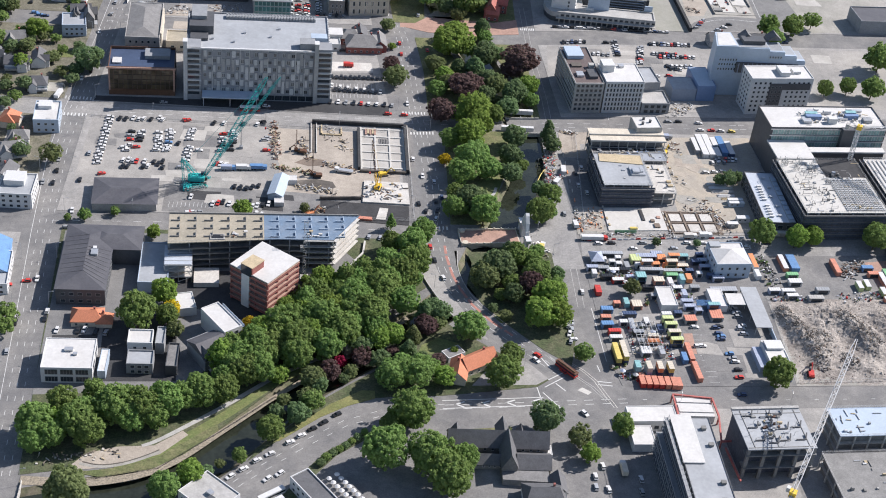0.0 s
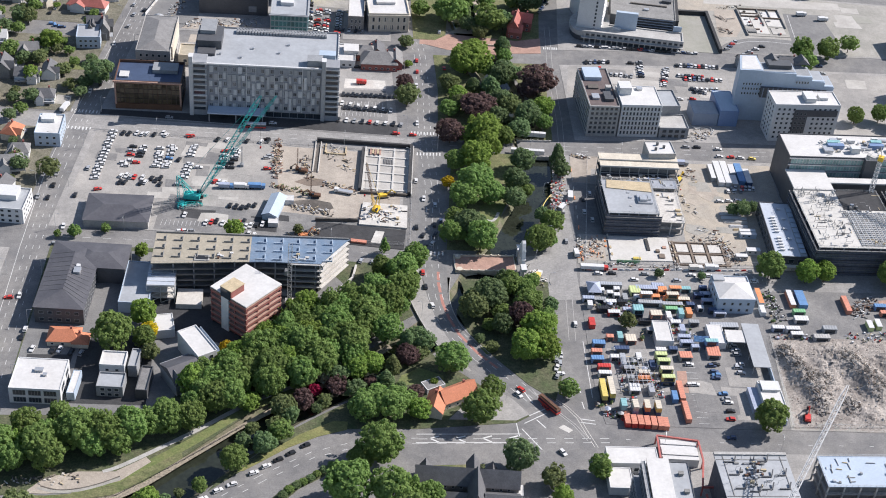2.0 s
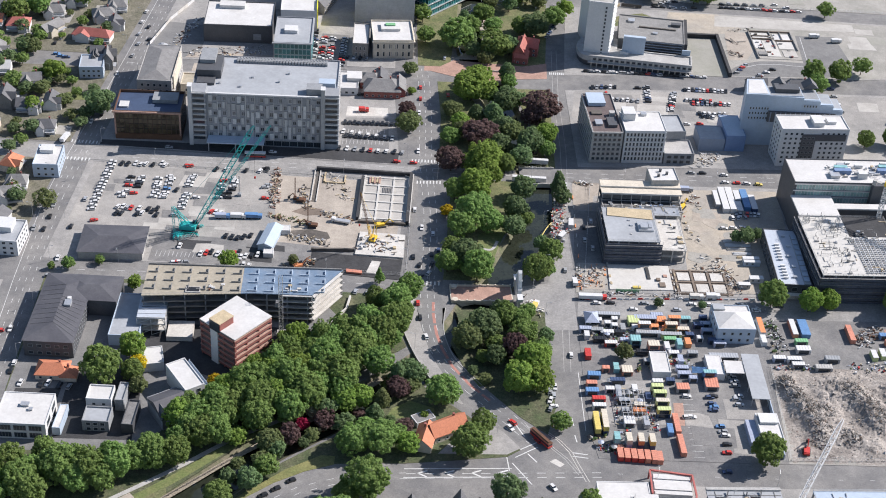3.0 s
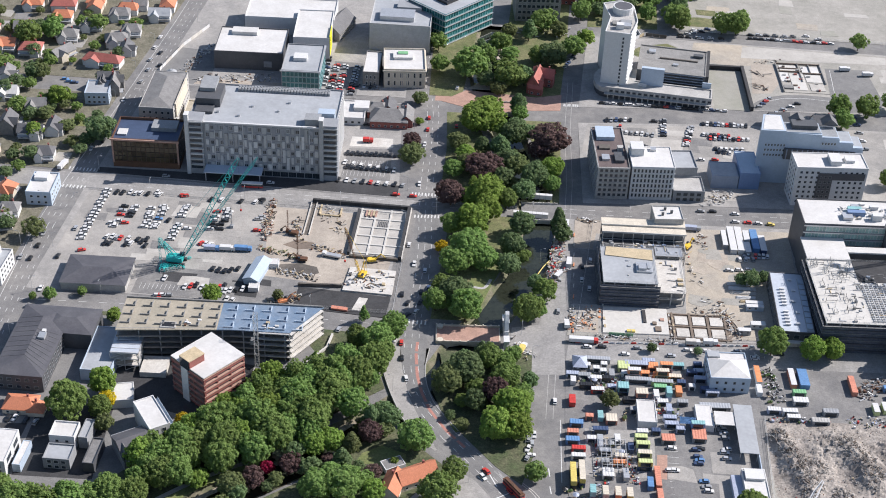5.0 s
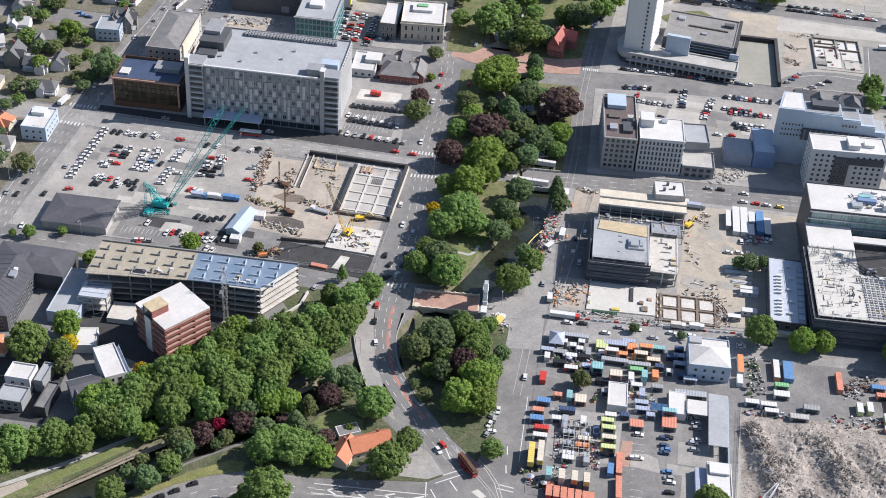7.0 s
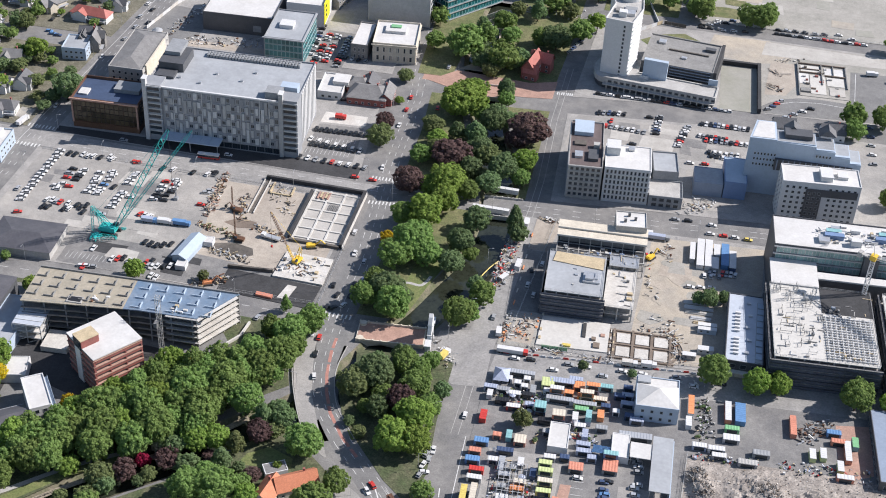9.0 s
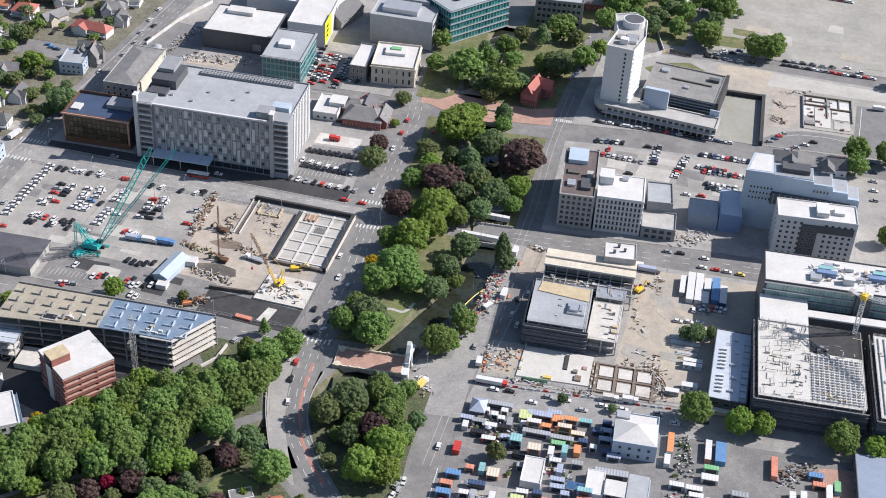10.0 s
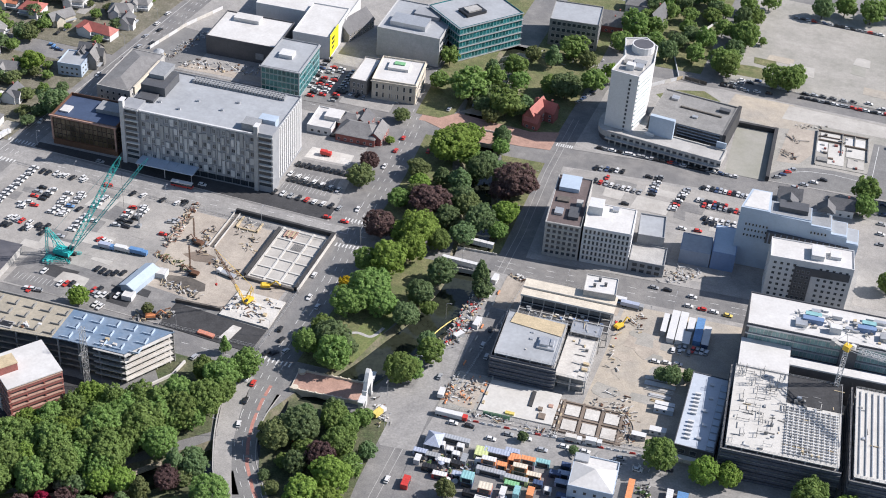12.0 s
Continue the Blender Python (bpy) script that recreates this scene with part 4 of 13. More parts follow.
TREE_LABEL = {"leaf": "broad green riverside tree in full summer leaf", "leaf_bright": "bright green broad-crowned tree in leaf", "leaf_dark": "dark green dense tree",
              "leaf_copper": "dark purple copper beech tree", "leaf_yellow": "golden yellow ornamental tree", "leaf_red": "shrub covered in crimson blossom",
              "leaf_white": "shrub covered in creamy white blossom", "leaf_olive": "olive green loose-crowned tree"}
_tree_count = [0]
FAR_TREES = []


def tree(x, y, r, h, mat="leaf", tall=None, z=0.1, cone=0.0, group="", name="tree"):
    """A tree of crown radius r and height h."""
    z = K - 0.03 if on_block(x, y) else -0.03
    i = _tree_count[0] = _tree_count[0] + 1
    v = i % 4
    ratio = tall or max(0.8, min(2.2, (h * 0.88) / (2 * r) * 1.1))
    key = round(ratio * 2) / 2
    small = r < 5.2 or y > 225 or abs(x) > 235
    cm = shared(("crown", mat, v, key, cone, small), lambda: crown_mesh(11 + v * 7 + int(key * 10), mat, 60 if small else 150 + 12 * v, 1500 if small else int(3800 * (0.6 + 0.4 * key)), key, 0.09 if small else 0.056, cone=cone))
    tm = shared(("trunk", v), lambda: trunk_mesh(v))
    if name == "distant_trees":
        hc = h * 0.78 / 2
        far = shared(("far_crown", mat, v), lambda: crown_mesh(90 + v, mat, 22, 560, 1.0, 0.14))
        FAR_TREES.append((pose(x, y, z + h - hc, 0, 0, (i * 67) % 360) @ Matrix.Diagonal((r, r, hc / 0.92, 1)), far))
        FAR_TREES.append((pose(x, y, z) @ Matrix.Diagonal((r, r, (h - hc) * 0.95, 1)), shared(("trunk", v), lambda: trunk_mesh(v))))
        return None
    t = thing(name, TREE_LABEL[mat], "tree" if name == "tree" else "shrub", pose(x, y, z, 0, 0, (i * 67) % 360), group)
    hc = h * 0.88 / 2
    part("trunk", tm, None, t, m=Matrix.Diagonal((r, r, max(h - hc, 0.5) / 1.0 * 0.95, 1)))
    sz = hc / (0.92 * key)
    part("crown", cm, None, t, m=Matrix.Translation((0, 0, h - hc)) @ Matrix.Diagonal((r, r, sz, 1)))
    return t


def join_meshes(name, items, label, category):
    """Many small distant things joined into one piece."""
    me = bpy.data.meshes.new(name)
    verts, faces, mats, slots = [], [], [], []
    for m, *meshes in items:
        for src in meshes:
            o = len(verts)
            verts += [tuple(m @ v.co) for v in src.vertices]
            for poly in src.polygons:
                mt = src.materials[poly.material_index]
                if mt not in slots:
                    slots.append(mt)
                faces.append([o + i for i in poly.vertices])
                mats.append(slots.index(mt))
    me.from_pydata(verts, [], faces)
    for mt in slots:
        me.materials.append(mt)
    me.polygons.foreach_set("material_index", mats)
    return tagged(new(name, me), label, category, kind="stuff")

# ---- planting, place by place ----
tree(-220.0, -163.7, 8.2, 17.8, group="riverside trees")
tree(-210.5, -151.0, 7.0, 15.1, group="riverside trees")
tree(-202.5, -161.5, 8.2, 17.7, group="riverside trees")
tree(-197.9, -167.0, 7.3, 15.9, group="riverside trees")
tree(-188.7, -153.8, 9.1, 19.6, group="riverside trees")
tree(-177.8, -153.2, 8.2, 17.8, group="riverside trees")
tree(-167.2, -149.1, 8.3, 17.9, group="riverside trees")
tree(-159.6, -144.0, 6.7, 14.4, group="riverside trees")
tree(-153.4, -141.2, 7.5, 16.2, group="riverside trees")
tree(-143.9, -138.3, 6.7, 14.5, group="riverside trees")
tree(-136.5, -126.6, 7.6, 16.5, group="riverside trees")
tree(-131.1, -118.0, 7.2, 15.5, group="riverside trees")
tree(-213.0, -169.0, 6.5, 14.1, group="riverside trees")
tree(-219.4, -172.7, 5.7, 12.3, group="riverside trees")
tree(-198.5, -141.5, 5.9, 12.7, group="riverside trees")
tree(-182.0, -158.2, 6.6, 14.2, group="riverside trees")
tree(-171.3, -155.3, 6.6, 14.2, group="riverside trees")
tree(-121.2, -93.0, 7.9, 17.1, group="riverside trees")
tree(-112.2, -104.4, 8.7, 18.7, group="riverside trees")
tree(-102.2, -87.6, 8.8, 19.1, group="riverside trees")
tree(-93.3, -97.9, 8.7, 18.9, group="riverside trees")
tree(-88.1, -75.4, 9.0, 19.4, group="riverside trees")
tree(-79.3, -86.0, 8.9, 19.2, group="riverside trees")
tree(-73.6, -65.7, 9.1, 19.6, group="riverside trees")
tree(-64.1, -51.7, 8.3, 18.0, group="riverside trees")
tree(-58.2, -42.2, 8.4, 18.2, group="riverside trees")
tree(-64.6, -71.5, 7.6, 16.4, group="riverside trees")
tree(-100.1, -107.7, 7.8, 16.8, group="riverside trees")
tree(-113.6, -113.7, 7.7, 16.7, group="riverside trees")
tree(-82.5, -51.6, 7.4, 16.0, group="garden trees")
tree(-71.2, -41.6, 7.5, 16.2, group="garden trees")
tree(-59.5, -25.7, 8.0, 17.3, group="riverside trees")
tree(-124.0, -107.9, 6.9, 15.0, group="riverside trees")
tree(-129.6, -96.4, 6.1, 13.9, "leaf_bright", group="riverside trees")
tree(-118.1, -80.4, 6.2, 14.2, "leaf_bright", group="riverside trees")
tree(-106.0, -65.2, 6.3, 14.4, group="riverside trees")
tree(-95.2, -65.9, 6.4, 13.8, group="riverside trees")
tree(-53.2, -13.2, 6.8, 14.6, group="riverside trees")
tree(-68.8, -22.5, 5.7, 12.4, group="riverside trees")
tree(-136.0, -90.6, 3.9, 8.4, "leaf_yellow", group="riverside trees")
tree(-139.9, -97.7, 3.9, 8.4, "leaf_bright", group="riverside trees")
tree(-102.5, -58.2, 6.8, 15.5, "leaf_bright", group="garden trees")
tree(-75.5, -174.8, 10.4, 22.4, group="riverside trees")
tree(-56.6, -177.7, 9.9, 21.4, group="riverside trees")
tree(-163.8, -197.1, 6.6, 14.2, group="riverside trees")
tree(-154.0, -189.2, 5.7, 12.3, "leaf_bright", group="riverside trees")
tree(-200.7, -202.2, 9.4, 20.3, "leaf_olive", group="riverside trees")
tree(-135.0, -174.2, 3.2, 7.0, group="riverside trees")
tree(-186.9, -90.0, 9.2, 19.9, group="riverside trees")
tree(-176.8, -72.2, 6.5, 14.1, "leaf_bright", group="riverside trees")
tree(-172.5, -80.7, 4.0, 8.6, "leaf_yellow", group="riverside trees")
tree(-169.3, -95.6, 3.9, 8.4, "leaf_olive", group="riverside trees")
tree(-173.6, -87.1, 5.3, 11.6, group="riverside trees")
tree(-244.8, -90.9, 4.5, 9.7, group="riverside trees", name="distant_trees")
tree(-245.1, -98.2, 3.9, 8.5, group="riverside trees", name="distant_trees")
tree(-219.8, -72.8, 2.2, 4.8, group="riverside trees", name="shrub")
tree(-48.5, -188.9, 9.5, 20.5, group="riverside trees")
tree(-41.0, -174.8, 6.4, 13.9, group="riverside trees")
tree(19.2, -100.4, 4.5, 9.7, group="riverside trees")
tree(-4.5, -149.8, 7.5, 16.3, "leaf_dark", group="riverside trees")
tree(10.1, -157.6, 5.0, 10.8, "leaf_olive", group="riverside trees")
tree(14.0, -167.0, 4.3, 9.3, "leaf_bright", group="riverside trees")
tree(-39.6, -160.3, 3.3, 7.1, "leaf_dark", group="riverside trees")
tree(30.6, -149.4, 5.1, 11.0, group="riverside trees")
tree(109.2, -112.8, 7.6, 16.5, group="riverside trees")
tree(-20.1, 5.6, 8.3, 18.0, group="riverside trees")
tree(10.5, 9.6, 7.6, 16.4, group="riverside trees")
tree(-35.4, 11.9, 6.0, 12.9, group="riverside trees")
tree(127.6, 1.1, 7.4, 16.0, group="garden trees")
tree(146.2, -0.4, 6.2, 13.4, "leaf_bright", group="garden trees")
tree(156.2, 1.5, 5.6, 12.2, "leaf_bright", group="garden trees")
tree(189.8, 0.9, 7.6, 16.4, group="garden trees")
tree(206.4, 164.5, 5.4, 11.8, group="garden trees")
tree(222.3, 168.7, 5.5, 11.9, group="garden trees")
tree(236.7, 164.7, 7.0, 15.1, group="garden trees")
tree(187.7, 242.4, 6.8, 14.8, group="garden trees")
tree(205.2, 244.7, 6.9, 14.9, group="garden trees")
tree(251.9, 201.1, 9.1, 19.6, group="garden trees")
tree(221.8, 256.1, 5.4, 11.6, group="garden trees", name="distant_trees")
tree(32.4, 310.4, 5.5, 12.0, "leaf_bright", group="garden trees", name="distant_trees")
tree(90.3, 350.6, 7.3, 15.8, group="garden trees")
tree(123.1, 344.6, 7.0, 15.2, group="garden trees")
tree(132.6, 345.4, 7.6, 16.4, group="garden trees")
tree(212.5, 336.3, 5.3, 11.4, group="garden trees", name="distant_trees")
tree(28.0, 349.7, 6.5, 14.1, group="riverside trees")
tree(72.8, 356.4, 5.8, 12.5, group="garden trees")
tree(-321.9, 251.3, 8.3, 15.8, group="garden trees")
tree(-309.3, 261.0, 7.1, 13.5, group="garden trees")
tree(-304.4, 209.6, 6.0, 10.0, "leaf_dark", group="garden trees")
tree(-278.2, 179.2, 6.6, 12.4, "leaf_bright", group="garden trees")
tree(-265.0, 150.2, 4.6, 6.9, "leaf_olive", group="garden trees")
tree(-249.5, 137.9, 4.3, 6.6, "leaf_dark", group="garden trees")
tree(-290.2, 160.6, 4.5, 6.5, "leaf_dark", group="garden trees", name="distant_trees")
tree(-299.7, 167.5, 4.8, 9.1, group="garden trees", name="distant_trees")
tree(-284.7, 115.8, 3.8, 6.0, "leaf_dark", group="garden trees")
tree(-273.8, 116.1, 4.5, 8.6, "leaf_dark", group="garden trees", name="distant_trees")
tree(-280.5, 140.2, 4.7, 8.9, "leaf_bright", group="garden trees", name="distant_trees")
tree(-247.1, 43.3, 4.9, 10.6, "leaf_olive", group="garden trees", name="distant_trees")
tree(-263.7, 46.7, 4.1, 8.9, "leaf_dark", group="garden trees", name="distant_trees")
tree(-278.7, 250.0, 3.3, 6.3, group="garden trees", name="distant_trees")
tree(-313.5, 236.6, 4.1, 7.8, "leaf_dark", group="garden trees", name="distant_trees")
tree(-324.9, 215.3, 5.1, 9.6, group="garden trees", name="distant_trees")
tree(-310.3, 195.4, 4.3, 8.3, "leaf_dark", group="garden trees", name="distant_trees")
tree(-299.3, 224.3, 4.0, 7.7, group="garden trees", name="distant_trees")
tree(-313.6, 185.6, 4.9, 9.3, "leaf_dark", group="garden trees", name="distant_trees")
tree(-285.2, 278.4, 5.2, 10.0, group="garden trees", name="distant_trees")
tree(-256.9, 134.8, 3.8, 5.8, "leaf_olive", group="garden trees", name="distant_trees")
tree(-249.7, 127.0, 3.7, 6.1, "leaf_dark", group="garden trees", name="distant_trees")
tree(-295.8, 279.2, 4.3, 8.1, group="garden trees", name="distant_trees")
tree(-261.0, 281.9, 4.2, 8.0, group="garden trees", name="distant_trees")
tree(-287.4, 177.7, 3.9, 7.3, group="garden trees", name="distant_trees")
tree(-281.7, 96.2, 3.6, 6.8, "leaf_dark", group="garden trees", name="distant_trees")
tree(-318.5, 264.8, 5.2, 10.0, "leaf_dark", group="garden trees", name="distant_trees")
tree(-277.2, 104.1, 3.2, 6.1, group="garden trees", name="distant_trees")
tree(-144.8, 2.2, 4.7, 10.2, "leaf_bright", group="garden trees")
tree(-222.9, -7.4, 3.1, 6.7, group="garden trees", name="shrub")
tree(-68.6, -2.3, 2.9, 9.5, "leaf", cone=0.9, group="riverside trees", name="shrub")
tree(-187.4, -19.5, 3.4, 7.3, "leaf_bright", group="garden trees")
tree(-113.2, 8.9, 2.6, 5.7, "leaf_olive", group="garden trees", name="shrub")
tree(-231.2, -8.7, 1.9, 4.2, group="garden trees", name="shrub")
tree(-208.7, -1.7, 2.3, 5.0, group="garden trees", name="shrub")
tree(70.6, -4.7, 2.3, 5.0, "leaf_dark", group="garden trees", name="shrub")
tree(92.4, -3.7, 2.0, 4.3, "leaf_dark", group="garden trees", name="shrub")
tree(50.5, -47.7, 4.0, 8.6, "leaf_olive", group="garden trees")
tree(204.5, 3.2, 5.0, 10.9, "leaf_bright", group="garden trees")
tree(121.8, 55.9, 4.4, 9.6, "leaf_dark", group="garden trees")
tree(116.7, 56.5, 3.2, 6.9, "leaf_dark", group="garden trees", name="shrub")
tree(128.5, 61.0, 2.9, 6.2, "leaf_dark", group="garden trees", name="shrub")
tree(99.3, 388.2, 8.3, 18.0, group="garden trees")
tree(31.1, 372.3, 8.3, 17.9, group="garden trees")
tree(56.6, 351.6, 6.2, 13.4, "leaf_dark", group="garden trees")
tree(75.5, 376.5, 6.3, 13.7, group="garden trees")
tree(82.9, 396.2, 5.4, 11.8, group="garden trees", name="distant_trees")
tree(94.9, 346.6, 7.1, 15.3, group="garden trees")
tree(47.7, 406.3, 5.0, 10.8, group="garden trees", name="distant_trees")
tree(134.6, 351.1, 6.6, 14.3, group="garden trees")
tree(188.9, 228.1, 5.8, 12.6, group="garden trees")
tree(105.1, 448.6, 5.2, 11.2, group="garden trees", name="distant_trees")
tree(139.1, 451.8, 6.7, 14.6, "leaf_dark", group="garden trees")
tree(152.8, 462.0, 6.5, 14.2, group="garden trees")
tree(170.0, 458.0, 7.8, 16.9, group="garden trees")
tree(60.0, 407.8, 4.5, 9.8, group="garden trees", name="distant_trees")
tree(74.1, 424.8, 5.1, 11.0, "leaf_dark", group="garden trees", name="distant_trees")
tree(80.7, 423.5, 4.6, 9.9, group="garden trees", name="distant_trees")
tree(108.9, 396.9, 2.5, 5.4, group="garden trees", name="distant_trees")
tree(181.2, 469.1, 7.9, 17.1, group="garden trees")
tree(-299.6, 209.2, 5.4, 10.3, "leaf_olive", group="garden trees")
tree(-318.3, 215.6, 3.2, 6.0, group="garden trees", name="distant_trees")
tree(-242.5, 143.1, 8.0, 15.1, "leaf_dark", group="garden trees")
tree(-281.3, 162.2, 4.9, 7.6, "leaf_olive", group="garden trees")
tree(-251.7, 165.7, 3.4, 5.4, "leaf_dark", group="garden trees", name="distant_trees")
tree(-302.3, 194.7, 3.9, 7.3, group="garden trees", name="distant_trees")
tree(-262.9, 210.9, 3.0, 5.8, group="garden trees", name="distant_trees")
tree(-302.8, 232.6, 3.6, 6.8, group="garden trees", name="distant_trees")
tree(-142.0, -123.4, 6.3, 15.9, group="riverside trees")
tree(-129.4, -124.8, 6.7, 16.6, group="riverside trees")
tree(-147.1, -117.6, 6.4, 18.1, "leaf_bright", group="riverside trees")
tree(-138.9, -117.3, 6.8, 15.9, group="riverside trees")
tree(-126.5, -115.6, 5.6, 15.6, group="riverside trees")
tree(-142.8, -111.8, 5.8, 15.9, group="riverside trees")
tree(-131.0, -111.0, 6.7, 17.7, group="riverside trees")
tree(-133.3, -105.4, 6.6, 15.4, group="riverside trees")
tree(-122.7, -100.8, 6.4, 14.3, group="riverside trees")
tree(-107.7, -100.8, 5.3, 17.8, "leaf_bright", group="riverside trees")
tree(-111.6, -93.8, 6.2, 14.5, group="riverside trees")
tree(-100.5, -92.4, 6.6, 17.7, group="riverside trees")
tree(-116.6, -88.9, 5.9, 16.7, group="riverside trees")
tree(-108.3, -89.3, 6.1, 15.6, group="riverside trees")
tree(-111.7, -83.2, 5.5, 14.9, "leaf_bright", group="riverside trees")
tree(-99.0, -82.8, 6.3, 18.1, "leaf_bright", group="riverside trees")
tree(-91.5, -82.7, 6.7, 17.2, group="riverside trees")
tree(-84.1, -81.1, 6.8, 17.6, group="riverside trees")
tree(-110.7, -76.5, 6.1, 17.7, group="riverside trees")
tree(-102.3, -74.9, 5.6, 14.4, group="riverside trees")
tree(-96.5, -74.3, 6.1, 14.2, group="riverside trees")
tree(-90.9, -70.9, 6.2, 15.0, group="riverside trees")
tree(-83.9, -68.4, 6.6, 15.6, group="riverside trees")
tree(-87.4, -62.9, 5.6, 14.9, group="riverside trees")
tree(-92.1, -58.2, 5.3, 18.1, group="garden trees")
tree(-84.7, -58.2, 6.8, 15.5, group="garden trees")
tree(-77.3, -59.3, 6.8, 15.9, group="garden trees")
tree(-71.3, -58.4, 6.2, 17.3, group="garden trees")
tree(-65.9, -57.2, 5.3, 14.6, group="riverside trees")
tree(-74.5, -51.0, 6.3, 17.1, group="garden trees")
tree(-65.2, -46.1, 6.2, 17.1, group="riverside trees")
tree(-211.2, -159.2, 4.9, 11.2, "leaf_bright", group="riverside trees")
tree(-200.8, -154.0, 5.9, 13.8, group="riverside trees")
tree(-194.4, -152.7, 4.5, 12.1, group="riverside trees")
tree(-189.1, -147.6, 5.1, 13.6, group="riverside trees")
tree(-183.5, -146.5, 4.5, 14.2, group="riverside trees")
tree(-171.4, -141.2, 4.6, 12.3, group="riverside trees")
tree(-154.7, -135.7, 5.8, 13.6, group="riverside trees")
tree(-144.8, -129.7, 5.2, 13.5, group="riverside trees")
tree(-62.6, 288.4, 5.2, 11.5, group="riverside trees", name="distant_trees")
tree(-61.7, 315.8, 5.2, 10.1, group="riverside trees", name="distant_trees")
tree(-383.0, 112.3, 4.3, 6.0, "leaf_dark", group="garden trees", name="distant_trees")
tree(-338.1, 113.0, 3.6, 6.9, "leaf_bright", group="garden trees", name="distant_trees")
tree(-318.8, 114.3, 4.1, 5.6, "leaf_dark", group="garden trees", name="distant_trees")
tree(-393.6, 134.3, 4.0, 6.0, "leaf_dark", group="garden trees", name="distant_trees")
tree(-372.7, 133.3, 4.2, 6.0, "leaf_olive", group="garden trees", name="distant_trees")
tree(-309.4, 129.3, 3.5, 6.8, "leaf_olive", group="garden trees", name="distant_trees")
tree(-377.8, 149.3, 4.3, 6.6, "leaf_olive", group="garden trees", name="distant_trees")
tree(-356.6, 153.3, 3.5, 7.0, group="garden trees", name="distant_trees")
tree(-336.1, 143.9, 4.3, 6.8, "leaf_olive", group="garden trees", name="distant_trees")
tree(-299.1, 144.6, 4.3, 6.6, "leaf_bright", group="garden trees", name="distant_trees")
tree(-388.5, 165.2, 4.2, 5.5, "leaf_dark", group="garden trees", name="distant_trees")
tree(-326.8, 166.7, 4.4, 6.0, "leaf_dark", group="garden trees", name="distant_trees")
tree(-376.2, 183.7, 4.3, 6.2, group="garden trees", name="distant_trees")
tree(-357.8, 188.1, 4.7, 5.8, "leaf_bright", group="garden trees", name="distant_trees")
tree(-339.9, 180.9, 4.5, 6.2, "leaf_olive", group="garden trees", name="distant_trees")
tree(-384.0, 218.1, 3.9, 5.8, "leaf_bright", group="garden trees", name="distant_trees")
tree(-364.3, 227.1, 3.9, 6.6, "leaf_olive", group="garden trees", name="distant_trees")
tree(-347.9, 232.8, 3.9, 6.9, group="garden trees", name="distant_trees")
tree(-381.4, 250.2, 4.3, 6.7, "leaf_olive", group="garden trees", name="distant_trees")
tree(-356.8, 252.1, 3.9, 6.7, "leaf_olive", group="garden trees", name="distant_trees")
tree(-393.0, 272.1, 4.7, 6.6, "leaf_bright", group="garden trees", name="distant_trees")
tree(-364.7, 272.7, 4.1, 6.9, "leaf_bright", group="garden trees", name="distant_trees")
tree(-380.1, 288.6, 4.3, 6.8, group="garden trees", name="distant_trees")
tree(-354.1, 287.9, 3.9, 7.1, "leaf_olive", group="garden trees", name="distant_trees")
tree(-314.4, 282.3, 4.7, 7.0, group="garden trees", name="distant_trees")
tree(95.1, 360.8, 5.4, 10.5, group="garden trees", name="distant_trees")
tree(95.0, 371.4, 5.7, 12.6, "leaf_dark", group="garden trees")
tree(93.0, 395.0, 6.3, 12.5, group="garden trees")
tree(92.9, 417.1, 5.7, 13.0, "leaf_dark", group="garden trees")
tree(99.5, 423.5, 6.2, 11.0, group="garden trees")
tree(93.2, 436.8, 5.3, 11.8, group="garden trees", name="distant_trees")
tree(39.9, 356.9, 5.1, 9.9, "leaf_dark", group="garden trees", name="distant_trees")
tree(46.3, 364.5, 6.2, 9.5, group="garden trees")
tree(59.3, 368.8, 5.9, 10.5, "leaf_dark", group="garden trees")
tree(43.2, 380.1, 5.1, 12.1, group="garden trees", name="distant_trees")
tree(65.5, 378.9, 5.0, 11.5, "leaf_dark", group="garden trees", name="distant_trees")
tree(34.4, 389.8, 4.7, 12.1, group="garden trees", name="distant_trees")
tree(61.6, 389.8, 4.9, 9.8, group="garden trees", name="distant_trees")
tree(35.1, 413.0, 5.1, 10.2, "leaf_dark", group="garden trees", name="distant_trees")
tree(73.1, 415.0, 6.1, 9.4, group="garden trees")
tree(42.3, 423.5, 5.6, 11.7, group="garden trees")
tree(52.8, 424.9, 6.1, 10.8, "leaf_dark", group="garden trees")
tree(44.3, 437.3, 5.9, 9.9, group="garden trees")
tree(59.6, 436.8, 6.1, 9.5, "leaf_dark", group="garden trees")
tree(70.4, 435.4, 6.1, 11.7, group="garden trees")
tree(-33.3, -88.2, 8.3, 15, group="riverside trees")
tree(-46.8, -75.4, 5.6, 10, "leaf_dark", group="riverside trees")
tree(-53.8, -85.3, 6.2, 9, "leaf_copper", group="riverside trees")
tree(-60.6, -94.9, 4.6, 11, "leaf_olive", cone=0.7, group="riverside trees")
tree(-76.9, -97.3, 6.4, 13, "leaf_bright", group="riverside trees")
tree(-78.5, -93, 6.0, 14.6, group="riverside trees")
tree(-90.5, -103.3, 2.8, 6.5, "leaf_white", group="riverside trees", name="shrub")
tree(-94.2, -111.7, 3.1, 6, "leaf_red", group="riverside trees", name="shrub")
tree(-84.5, -110, 4.6, 9.5, "leaf_copper", group="riverside trees")
tree(-69.5, -101.2, 3.2, 3.6, "leaf_copper", group="riverside trees", name="shrub")
tree(-71, -123, 7.6, 14, group="riverside trees")
